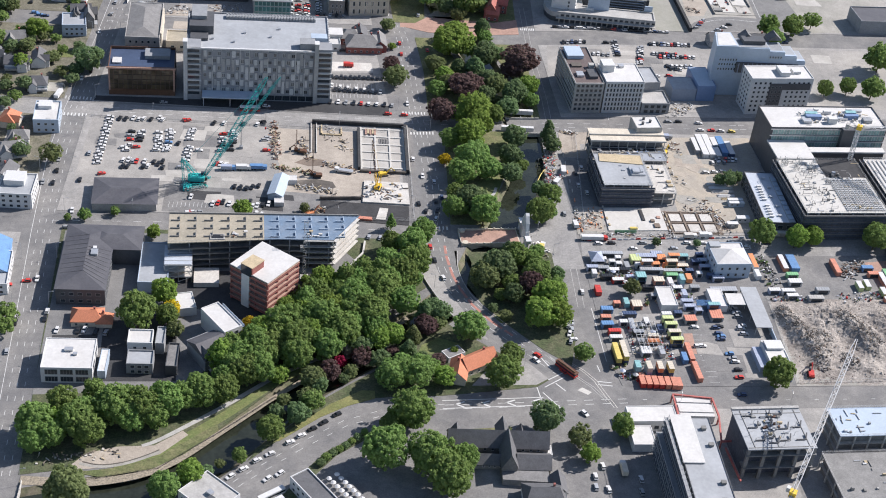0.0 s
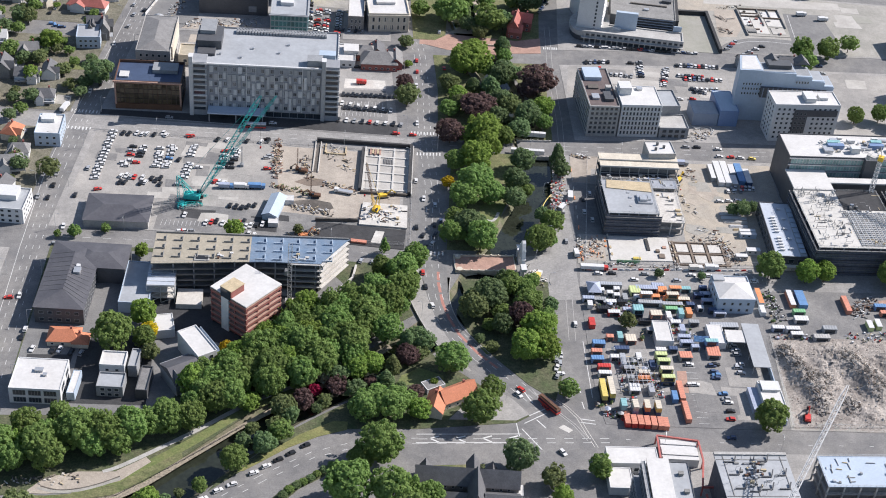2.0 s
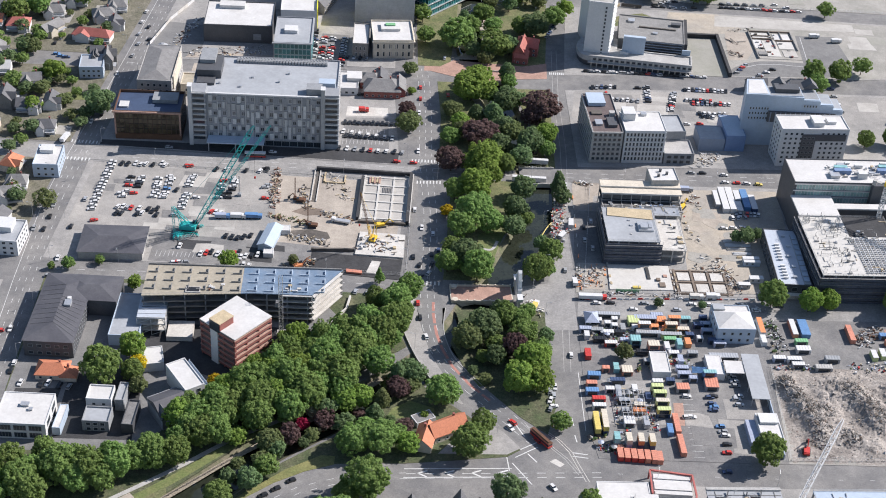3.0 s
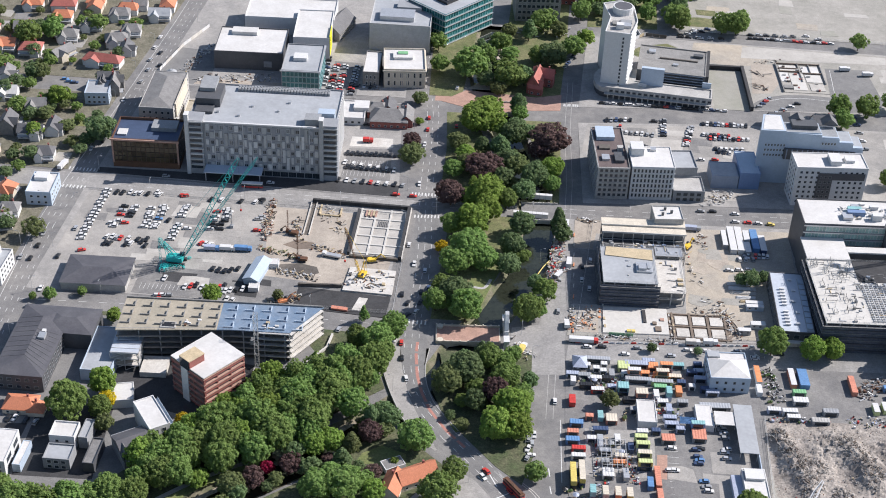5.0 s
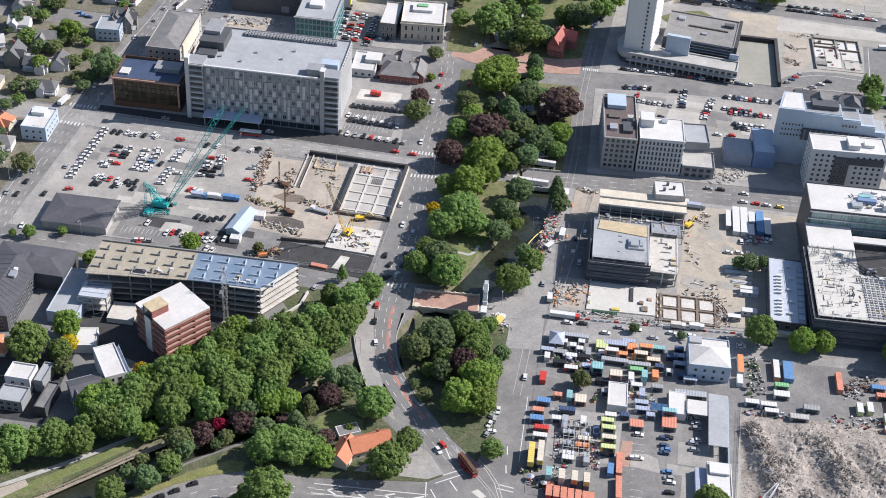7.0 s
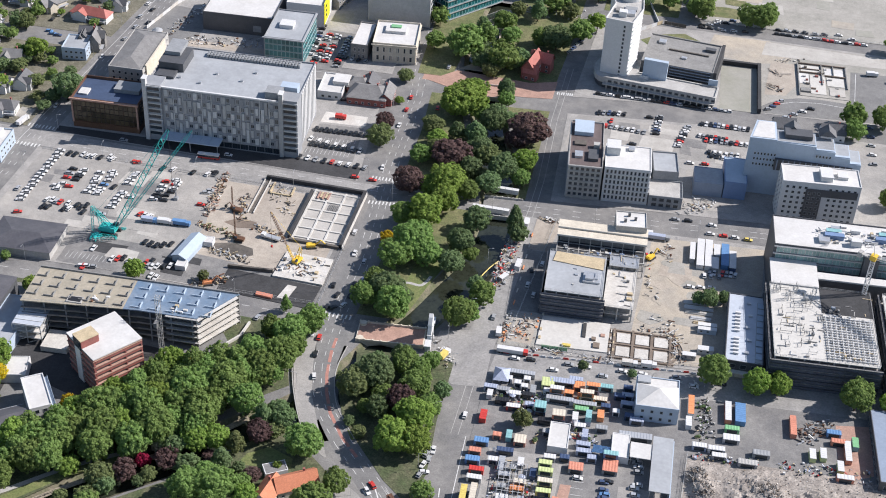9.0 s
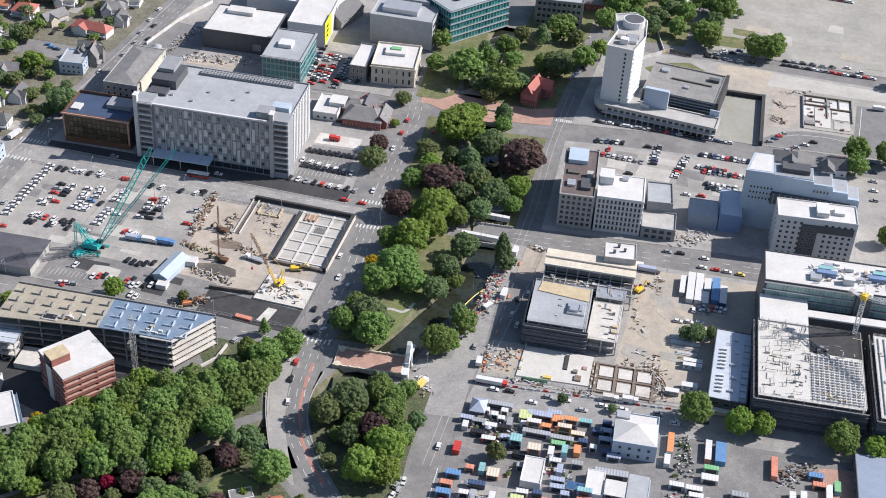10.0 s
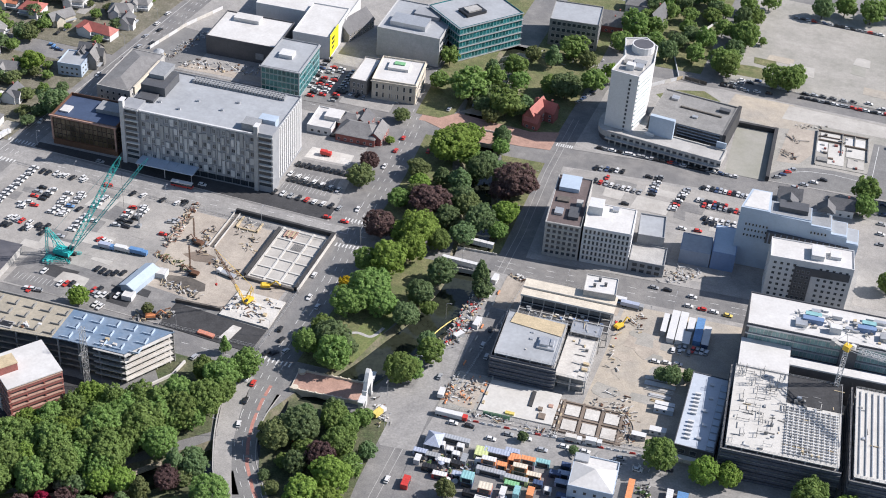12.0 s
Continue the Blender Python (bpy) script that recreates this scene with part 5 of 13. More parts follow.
tree(-60, -121, 8.3, 15, group="riverside trees")
tree(-66, -115, 6, 11, group="riverside trees")
tree(-47.2, -121.3, 5.4, 9.5, "leaf_bright", group="riverside trees")
tree(-49.1, -107.8, 3.6, 6, "leaf_copper", group="riverside trees")
tree(-41.1, -99.6, 2.2, 4, "leaf_bright", group="riverside trees", name="shrub")
tree(-52, -113, 4, 6.5, group="riverside trees")
tree(-20.7, -120.4, 8.4, 15.5, group="riverside trees")
tree(-15.2, -105.5, 6, 11.5, group="riverside trees")
tree(-98.8, -120.6, 5, 9.5, "leaf_copper", group="riverside trees")
tree(-106.2, -126.9, 6, 11.5, "leaf_olive", group="riverside trees")
tree(-103.5, -130, 4, 9, "leaf_dark", group="riverside trees")
tree(-105.8, -140.4, 4.8, 9.5, group="riverside trees")
tree(-112, -149.5, 5.4, 10, "leaf_dark", group="riverside trees")
tree(-123, -160, 6.2, 12, group="riverside trees")
tree(-62.5, -149.7, 9.6, 19, group="riverside trees")
tree(-70.5, -153, 6.2, 11, group="riverside trees")
tree(-89, -118, 3.4, 6, "leaf_olive", group="riverside trees")
tree(-92, -122, 2.6, 4.5, "leaf_dark", group="riverside trees", name="shrub")
tree(-56, -104, 2.6, 4, "leaf_dark", group="riverside trees", name="shrub")
tree(-50, -70, 4.6, 8.5, "leaf_dark", group="riverside trees")
tree(-22.8, -48.4, 7.4, 14, "leaf_olive", group="riverside trees")
tree(-15.7, -40.1, 8.6, 16, "leaf_dark", group="riverside trees")
tree(-18, -31, 5.4, 10, "leaf_dark", group="riverside trees")
tree(-5.6, -29, 6.6, 13, group="riverside trees")
tree(3, -42.3, 7.2, 14, group="riverside trees")
tree(1, -30, 5.4, 11, group="riverside trees")
tree(-0.8, -53.2, 6.6, 14, "leaf_copper", group="riverside trees")
tree(6.6, -62.1, 8.6, 17, "leaf_bright", group="riverside trees")
tree(0.5, -77.1, 8.4, 16, "leaf_bright", group="riverside trees")
tree(10.5, -75.3, 6.8, 14, "leaf_bright", group="riverside trees")
tree(11.5, -52, 5, 11, group="riverside trees")
tree(14, -39.3, 3.8, 8, "leaf_dark", group="riverside trees")
tree(-20.2, -66.1, 2.6, 4, "leaf_dark", group="riverside trees", name="shrub")
tree(-14.3, -71.6, 3, 4.5, "leaf_olive", group="riverside trees", name="shrub")
tree(-10, -59, 5.2, 11, "leaf_dark", group="riverside trees")
tree(-10, -49, 4.8, 9, group="riverside trees")
tree(-8, -22, 4.6, 9, "leaf_dark", group="riverside trees")
tree(5, -22, 4, 8.5, group="riverside trees")
tree(-24, -38, 4.6, 8, "leaf_dark", group="riverside trees")
tree(-16, -57, 3.4, 6, group="riverside trees")
tree(-39.7, 254.7, 11.5, 19, group="riverside trees")
tree(-15.0, 246.6, 10, 17, group="riverside trees")
tree(-22.7, 294.0, 7, 13, group="riverside trees")
tree(-35.0, 286.3, 4.6, 12, "leaf_dark", cone=0.6, group="riverside trees")
tree(-5.3, 312.3, 5.6, 15, "leaf_dark", cone=0.7, group="riverside trees")
tree(3.8, 328.3, 8.5, 15, group="riverside trees")
tree(11.6, 280.1, 9.5, 15, "leaf_dark", group="riverside trees")
tree(24.5, 296.3, 7.5, 13, group="riverside trees")
tree(2.1, 282.0, 6, 11, group="riverside trees")
tree(-18.0, 316.0, 5, 9, "leaf_olive", group="riverside trees")
tree(13.9, 322.3, 5.5, 10, "leaf_olive", group="riverside trees")
tree(-66.3, 216.3, 4.5, 8, "leaf_olive", group="riverside trees")
tree(-64.0, 191.8, 2.6, 4, "leaf_bright", group="riverside trees")
tree(-65.1, 163.9, 5.6, 10, "leaf_copper", group="riverside trees")
tree(-63.2, 146.0, 7.4, 13, "leaf_olive", group="riverside trees")
tree(-27.7, 189.1, 13.9, 20.1, "leaf_bright", group="riverside trees")
tree(-31.9, 188.7, 7.0, 10.6, "leaf_bright", group="riverside trees")
tree(-6.5, 212.6, 5.8, 14.8, "leaf_dark", cone=0.4, group="riverside trees")
tree(-5.0, 206.2, 5.2, 9.5, group="riverside trees")
tree(-38.8, 167.4, 6.5, 10.6, "leaf_olive", group="riverside trees")
tree(-6.2, 182.7, 7.7, 13.8, "leaf_dark", group="riverside trees")
tree(-24.4, 164.1, 5.6, 11.7, "leaf_dark", cone=0.6, group="riverside trees")
tree(14.3, 170.1, 11.6, 18.0, "leaf_copper", group="riverside trees")
tree(8.9, 165.3, 7.0, 11.7, "leaf_copper", group="riverside trees")
tree(-22.0, 138.8, 10.7, 14.8, "leaf_copper", group="riverside trees")
tree(-33.4, 155.3, 5.8, 9.5, "leaf_bright", group="riverside trees")
tree(-38.6, 137.1, 6.3, 9.5, group="riverside trees")
tree(-37.1, 107.7, 8.6, 14.8, "leaf_copper", group="riverside trees")
tree(-17.2, 110.3, 10.4, 18.0, "leaf_bright", group="riverside trees")
tree(-26.4, 107.7, 6.4, 12.7, "leaf_bright", group="riverside trees")
tree(-3.5, 143.9, 7.0, 12.7, "leaf_olive", group="riverside trees")
tree(6.3, 131.7, 8.6, 17.0, "leaf_dark", cone=0.2, group="riverside trees")
tree(16.9, 143.9, 7.0, 12.7, "leaf_bright", group="riverside trees")
tree(16.8, 130.7, 5.3, 9.5, group="riverside trees")
tree(-3.4, 128.4, 4.6, 7.4, "leaf_olive", group="riverside trees")
tree(-12.6, 152.5, 5.2, 8.5, "leaf_dark", group="riverside trees")
tree(-16.9, 95.1, 8, 16, "leaf_bright", group="riverside trees")
tree(-23.2, 81.7, 9.6, 18, "leaf_bright", group="riverside trees")
tree(-34.0, 78.7, 6, 13, group="riverside trees")
tree(-22.0, 56.9, 10.5, 19, group="riverside trees")
tree(-28.8, 45.5, 8.5, 15, group="riverside trees")
tree(-14.2, 50.5, 7.5, 13, group="riverside trees")
tree(3.0, 84.6, 7.4, 13, "leaf_dark", group="riverside trees")
tree(-0.5, 65.0, 7, 13, "leaf_dark", group="riverside trees")
tree(-1.5, 47.6, 6.6, 12, "leaf_dark", group="riverside trees")
tree(4.9, 60.0, 4, 7, group="riverside trees")
tree(22.1, 86.8, 5.2, 18, "leaf_dark", cone=0.75, group="riverside trees")
tree(24.9, 81.8, 4.8, 9, "leaf_dark", group="riverside trees")
tree(-37.8, 63.0, 3.6, 6, "leaf_yellow", group="riverside trees")
tree(-26.4, 18.4, 8.6, 15, "leaf_dark", group="riverside trees")
tree(-32.9, 25.5, 6, 11, group="riverside trees")
tree(-19.9, 16.4, 7, 12, "leaf_dark", group="riverside trees")
tree(-32.7, 13.8, 5.5, 10, group="riverside trees")
tree(17.5, 28.6, 6.6, 12.5, group="riverside trees")
tree(13.3, 13.0, 6, 11.5, group="riverside trees")
tree(12.7, 37.5, 4, 8, "leaf_dark", group="riverside trees")
tree(-118.5, -72.1, 2.5, 4.3, group="riverside trees", name="shrub")
tree(-120.8, -67.9, 2.3, 3.6, "leaf_bright", group="riverside trees", name="shrub")
tree(-114.9, -67.0, 2.1, 3.8, group="riverside trees", name="shrub")
tree(-118.2, -62.4, 2.6, 3.4, "leaf_bright", group="riverside trees", name="shrub")
tree(-113.3, -62.0, 2.5, 4.3, "leaf_bright", group="riverside trees", name="shrub")
tree(-109.6, -64.1, 2.2, 3.5, "leaf_bright", group="riverside trees", name="shrub")
tree(-116.0, -57.4, 2.7, 3.6, "leaf_bright", group="garden trees", name="shrub")
tree(-106.6, -58.7, 2.6, 3.4, "leaf_bright", group="garden trees", name="shrub")
tree(-108.6, -53.8, 2.2, 3.7, group="garden trees", name="shrub")
tree(-98.1, -54.1, 2.1, 4.0, "leaf_bright", group="garden trees", name="shrub")
tree(-110.9, -49.9, 2.4, 3.8, "leaf_bright", group="garden trees", name="shrub")
tree(-106.5, -50.5, 2.5, 4.1, group="garden trees", name="shrub")
tree(-101.3, -48.7, 2.5, 4.3, "leaf_bright", group="garden trees", name="shrub")
tree(-97.2, -50.1, 2.1, 4.0, "leaf_bright", group="garden trees", name="shrub")
tree(-92.0, -49.6, 2.6, 4.2, "leaf_bright", group="garden trees", name="shrub")
tree(-104.3, -45.5, 2.0, 4.4, group="garden trees", name="shrub")
tree(-94.4, -45.8, 2.6, 3.7, "leaf_bright", group="garden trees", name="shrub")
tree(-31.1, 257.7, 6.0, 13.0, "leaf_dark", cone=0.6, group="riverside trees")
tree(-30.1, 276.6, 6.0, 12.0, group="riverside trees")
tree(-27.7, 244.8, 5.5, 10.0, "leaf_dark", group="riverside trees")
tree(-4.9, 249.9, 6.5, 12.0, "leaf_dark", group="riverside trees")
tree(-20.3, 235.7, 5.0, 9.0, "leaf_olive", group="riverside trees")
tree(-16.2, 279.0, 6.0, 11.0, group="riverside trees")
tree(-59.2, 259.6, 5.5, 11.0, group="riverside trees")
tree(-23.4, 208.1, 7.5, 13.0, "leaf_bright", group="riverside trees")
tree(-7.6, 177.9, 7.5, 14.0, "leaf_dark", group="riverside trees")
tree(-14.1, 163.6, 7.5, 13.0, "leaf_dark", cone=0.6, group="riverside trees")
tree(-6.8, 149.4, 7.0, 13.0, "leaf_dark", group="riverside trees")
tree(1.8, 119.4, 7.0, 12.0, "leaf_dark", group="riverside trees")
tree(-9.9, 130.7, 6.5, 12.0, "leaf_dark", group="riverside trees")
tree(-31.7, 144.5, 5.5, 10.0, "leaf_olive", group="riverside trees")
tree(-16.7, 188.5, 6.0, 11.0, group="riverside trees")
tree(1.8, 184.5, 5.5, 10.0, "leaf_dark", group="riverside trees")
tree(-6.8, 109.3, 6.0, 12.0, group="riverside trees")
tree(-54.5, -77.1, 4.8, 12.0, "leaf_dark", cone=0.6, group="riverside trees")
tree(-69.5, -93.9, 6.0, 11.0, "leaf_bright", group="riverside trees")
tree(-62.9, -105.5, 4.8, 11.0, "leaf_dark", cone=0.6, group="riverside trees")
tree(-84.6, -102.6, 5.0, 10.0, "leaf_dark", group="riverside trees")
tree(-121.1, -123.1, 4.5, 8.0, "leaf_bright", group="riverside trees")
tree(-48.3, -81.2, 4.0, 7.0, "leaf_olive", group="riverside trees")
tree(-76.1, -109.7, 5.0, 8.0, "leaf_dark", group="riverside trees")
tree(-55.3, -15.7, 5.0, 11.0, group="riverside trees")
tree(-55.4, -32.0, 6.0, 13.0, group="riverside trees")
tree(-60.0, -50.0, 6.0, 13.0, group="riverside trees")
tree(-89.7, -92.8, 6.5, 16.0, group="riverside trees")
tree(-76.5, -75.0, 6.5, 16.0, group="riverside trees")
tree(-86.7, -87.9, 6.0, 15.0, group="riverside trees")
tree(-135.4, -171.8, 2.5, 4.0, "leaf_dark", group="riverside trees", name="shrub")
tree(-154.3, -183.1, 4.0, 8.0, "leaf_bright", group="riverside trees")
tree(-147.9, -183.4, 3.0, 5.0, "leaf_dark", group="riverside trees")
tree(-121.2, -146.3, 3.5, 6.0, "leaf_dark", group="riverside trees")
tree(-107.7, -137.3, 4.5, 8.0, "leaf_olive", group="riverside trees")
tree(-103.2, -128.5, 4.0, 8.0, "leaf_dark", group="riverside trees")
tree(-142.9, -177.7, 2.2, 3.5, "leaf_olive", group="riverside trees", name="shrub")
tree(-118.3, -137.7, 3.0, 5.0, "leaf_olive", group="riverside trees")
tree(-91.0, -163.7, 1.8, 2.6, "leaf_dark", group="riverside trees", name="shrub")
tree(-93.6, -165.9, 1.8, 2.5, group="riverside trees", name="shrub")
tree(-96.3, -168.1, 1.9, 2.6, "leaf_dark", group="riverside trees", name="shrub")
tree(-88.4, -161.0, 1.8, 2.5, group="riverside trees", name="shrub")
tree(-85.7, -158.2, 1.9, 2.7, "leaf_dark", group="riverside trees", name="shrub")
tree(-82.8, -155.2, 1.8, 2.6, group="riverside trees", name="shrub")
tree(-98.8, -171.1, 2.0, 2.8, group="riverside trees", name="shrub")
tree(-101.3, -174.6, 2.0, 2.8, "leaf_dark", group="riverside trees", name="shrub")
# garden shrubs and small trees among the old western houses
_g = random.Random(64)
for _k in range(80):
    _x, _y = _g.uniform(-395, -256), _g.choice([_g.uniform(112, 188), _g.uniform(222, 300), _g.uniform(222, 300), _g.uniform(6, 86)])
    _r0 = _g.uniform(1.4, 3.2)
    tree(_x, _y, _r0, _r0 * _g.uniform(1.4, 2.3), _g.choice(["leaf", "leaf_olive", "leaf_dark", "leaf_bright"]), group="garden trees", name="distant_trees")
join_meshes("distant_trees", FAR_TREES, "leafy garden trees round the distant old houses", "trees")

# ---- western buildings ----
def panel_office():
    t, W = block("office_building", "tall grey precast-panelled office building with corner stair towers", (-184, 118), (-103, 122.5), 44, 33, "precast", "roofgrey", parapet=0.8)
    D = 44
    # facade: floor bands, piers, alternate panels and windows
    m = faces_of(W, D)
    wm = window_mesh(1.9, 2.5, "precast_pale", "glass_grey", 2)
    wd = window_mesh(2.0, 2.1, "precast", "glass", 2)
    pale, plain = [], []
    for hh, hw in ((3.9, 1.05), (3.4, 0.85), (4.3, 0.7), (8.2, 0.8)):
        bm = B()
        box(bm, -hw, -0.4, 0, hw, 0, hh)
        pale.append(mesh_of("facade_panel", bm, "precast_pale"))
        bm = B()
        box(bm, -0.7, -0.3, 0, 0.7, 0, hh)
        plain.append(mesh_of("facade_panel", bm, "precast"))
    rng = random.Random(3)
    mm, length = m["S"]
    x0, x1, n = 9.5, W - 9, 12
    step = (x1 - x0) / n
    for row in range(6):
        z = 4.6 + row * 4.65
        for i in range(n):
            x = x0 + (i + (0.25 if row % 2 else 0.72)) * step
            part("facade_panel", (plain[:3] if row == 5 and i % 3 else pale[:3] if row > 4 else pale)[rng.choice([0, 0, 1, 2]) if row > 4 else rng.choice([0, 1, 2, 2, 3])], None, t, m=mm @ pose(x + rng.uniform(-0.35, 0.35), 0, z + rng.uniform(-0.5, 0.4)))
            dark = row == 0 and i > 3 or row == 1 and i < 7 or rng.random() < 0.22
            part("window", wd if dark else wm, None, t, m=mm @ pose(x + (0.5 if row % 2 else -0.5) * step, 0, z + 0.6))
            if rng.random() < 0.6:
                part("facade_panel", plain[1], None, t, m=mm @ pose(x + (0.78 if row % 2 else -0.2) * step, 0, z + 0.2))
        bm = B()
        box(bm, x0, -0.12, z - 0.45, x1, 0, z - 0.1)
        part("floor_band", bm, "precast", t, m=mm)
    for i in range(1, n):
        bm = B()
        box(bm, x0 + i * step - 0.22, -0.28, 3.8, x0 + i * step + 0.22, 0, 32.4)
        part("pier", bm, "precast_pale" if i % 3 else "precast", t, m=mm)
    bm = B()
    box(bm, 8.6, -0.6, 32.5, W - 8, 0.5, 33.3)
    part("coping", bm, "white", t, "white roof edge coping")
    # sunlit east end: tall white fins with glass strips between
    mm, length = m["E"]
    for i in range(12):
        bm = B()
        x = 9 + i * 2.9
        box(bm, x, -0.45, 2.5, x + 1.5, 0, 32.4)
        part("fin", bm, "white", t, m=mm)
        for fl in range(0, 9, 3):
            part("window", window_mesh(1.2, 9.6, "white", "glass_grey"), None, t, m=mm @ pose(x + 2.2, 0, 2.6 + fl * 3.35))
    # ground floor glazing
    gm = window_mesh(4.2, 3.0, "black", "glass", 3)
    for i in range(15):
        part("shopfront", gm, None, t, m=pose(12 + i * 4.5, 0, 0.4))
    # corner towers: pale outer pier, ledges before a dark recess
    for x0, sx, hh, y0, sy, px in ((-1.2, 9.5, 37.5, -1.2, 10, 0), (W - 8.5, 9.7, 38.5, -1.2, 9, 0)):
        bm = B()
        box(bm, x0, y0, 0, x0 + sx, y0 + sy, hh - 3.5)
        tw = part("stair_tower", bm, "precast", t)
        bm = B()
        box(bm, x0 - 0.2, y0 - 0.9, 0, x0 + 2.0, y0 + 1.5, hh)
        part("pier", bm, "precast_pale", tw)
        bm = B()
        box(bm, x0 - 0.4, y0 - 1.1, hh, x0 + 2.2, y0 + 3.2, hh + 0.4)
        part("pier_cap", bm, "white", tw)
        for fl in range(9):
            bm = B()
            box(bm, x0 + 2.3, y0 - 0.06, 3.6 + fl * 3.4, x0 + sx - 0.8, y0 + 0.02, 5.6 + fl * 3.4)
            part("slot_window", bm, "glass", tw)
            bm = B()
            box(bm, x0 + 2.0, y0 - 0.55, 5.7 + fl * 3.4, x0 + sx + 0.2, y0 + 0.05, 6.5 + fl * 3.4)
            part("ledge", bm, "precast_pale", tw)
    # roof plant
    for (x0, y0, x1, y1, h0, h1, mt) in ((1.5, 18, 15, 36, 32.2, 37.2, "darkwall"), (2.5, 26, 11, 40, 37.2, 39.4, "greywall"), (2.2, 10, 12, 17, 32.2, 33.6, "darkwall"), (W - 17, 2.6, W - 8.6, 9.5, 32.2, 36.2, "greywall"), (W - 10.5, 9.6, W - 1.5, 15, 32.2, 36.4, "bluewhite")):
        bm = B()
        box(bm, x0, y0, h0, x1, y1, h1)
        box(bm, x0 - 0.15, y0 - 0.15, h1, x1 + 0.15, y1 + 0.15, h1 + 0.25)
        part("plant_room", bm, mt, t)
    for i in range(30):
        bm = B()
        x = 22 + i * 1.75
        box(bm, x, 37, 32.2, x + 1.3, 41.5, 33.8)
        cyl(bm, (x + 0.65, 38.2, 33.8), (x + 0.65, 38.2, 34.1), 0.5, 8)
        cyl(bm, (x + 0.65, 40.2, 33.8), (x + 0.65, 40.2, 34.1), 0.5, 8)
        part("cooling_unit", bm, "greywall", t)
    for x, y in ((14, 12), (32, 20), (26, 9), (47, 16), (52, 26)):
        roof_box(t, x, y, 32.2, 1.4, 1.0, 0.9, "steel", "vent")
    # entrance canopy
    bm = B()
    box(bm, 9, -8.5, 5.4, 41, -0.3, 5.9)
    for k in range(7):
        box(bm, 9 + k * 5.2, -8.6, 5.9, 9.3 + k * 5.2, -0.3, 6.1)
    part("canopy", bm, "bluewhite", t, "pale blue entrance canopy")
    for x in (10, 25, 40):
        bm = B()
        cyl(bm, (x, -8, 0), (x, -8, 5.4), 0.25)
        part("canopy_post", bm, "steel", t)


panel_office()


def gold_building():
    t, W = block("office_building", "bronze glass office building with copper-brown frame", (-227.5, 117), (-190.5, 119.5), 24, 18.5, "rust", "roofnavy", parapet=1.6)
    m = faces_of(W, 24)
    gm = window_mesh(2.36, 3.0, "black", "glass_gold")
    for s in "SE":
        mm, length = m[s]
        n = int((length - 2) / 2.4)
        for fl in range(4):
            for i in range(n):
                part("window", gm, None, t, m=mm @ pose(1.6 + i * (length - 3.2) / max(1, n - 1), -0.02, 4.2 + fl * 3.1))
    for x in (0.0, W - 0.9):
        bm = B()
        box(bm, x, -0.7, 3.4, x + 0.9, 0, 17.4)
        part("pier", bm, "brickpave", t)
    bm = B()
    box(bm, -0.8, -0.9, 17.4, W + 0.6, 0, 18.3)
    part("eave", bm, "brickpave", t)
    bm = B()
    box(bm, -0.3, -0.5, 3.4, W + 0.3, 0, 3.9)
    part("floor_band", bm, "rust", t)
    roof_box(t, 20, 12, 16.9, 14, 9, 2.2, "greywall", "plant_room")
    roof_box(t, 2, 6, 16.9, 5, 6, 0.8, "roofwhite", "skylight")


gold_building()

t, W = block("office_building", "old grey rendered office wing with flat roof", (-223, 156), (-203, 157), 44, 17, "concrete", "slate_pale", parapet=0.4)
windows(t, W, 44, "SWE", 4, 2, 3.6, 3.4, 1.5, 1.8, "white", "glass")
bm = B()
box(bm, W - 0.1, 4, 9, W + 0.9, 36, 17.6)
part("light_well_wall", bm, "cream", t)
hip_over(t, 0.5, 0.5, W - 1, 43.5, 16.7, 2.2, "slate_pale", 0)
t, W = block("low_building", "low tan workshop range behind the tall building", (-201, 172), (-150, 175), 14, 7, "cream", "rooftan")
windows(t, W, 14, "SE", 1, 2, 4, 5, 2.2, 2.0)

t, W = block("hall_building", "large dark hall with a white flat roof", (-199, 240), (-156, 243), 34, 12.5, "darkwall", "roofwhite")
bm = B()
box(bm, W - 12, -0.3, 2.5, W - 7, 0, 6.5)
part("sign_panel", bm, "greywall", t)
roof_box(t, 8, 24, 11.8, 16, 7, 2.2, "roofwhite")
t, W = block("hall_building", "white and yellow clad hall beside the dark hall", (-153, 262), (-130, 264), 40, 15, "white", "roofwhite")
bm = B()
box(bm, W, 0, 2, W + 0.4, 16, 16)
part("yellow_cladding", bm, "yellow_bright", t, "bright yellow side cladding")
for k, (zz, ww) in enumerate(((11.5, 5), (8.5, 5), (5.5, 4))):
    bm = B()
    box(bm, W + 0.4, 3, zz, W + 0.5, 3 + ww, zz + 1.6)
    part("sign_bar", bm, "black", t)
t, W = block("hall_building", "long white hall roof behind the dark hall", (-190, 290), (-132, 294), 30, 13, "white", "roofwhite")

t, W = block("office_building", "teal glass office building with grey roof", (-151, 213), (-128, 214.5), 35, 17.5, "greywall", "roofgrey")
windows(t, W, 35, "SE", 4, 1.3, 4, 2.4, 2.3, 3.4, "teal", "glass_teal", edge=0.4)
roof_box(t, 6, 13, 16.8, 8, 7, 2.2, "white")
bm = B()
box(bm, -0.8, -0.8, 16.6, W + 0.8, 0.2, 17.3)
box(bm, W - 0.2, 0.2, 16.6, W + 0.8, 35, 17.3)
part("eave", bm, "roofgrey", t)


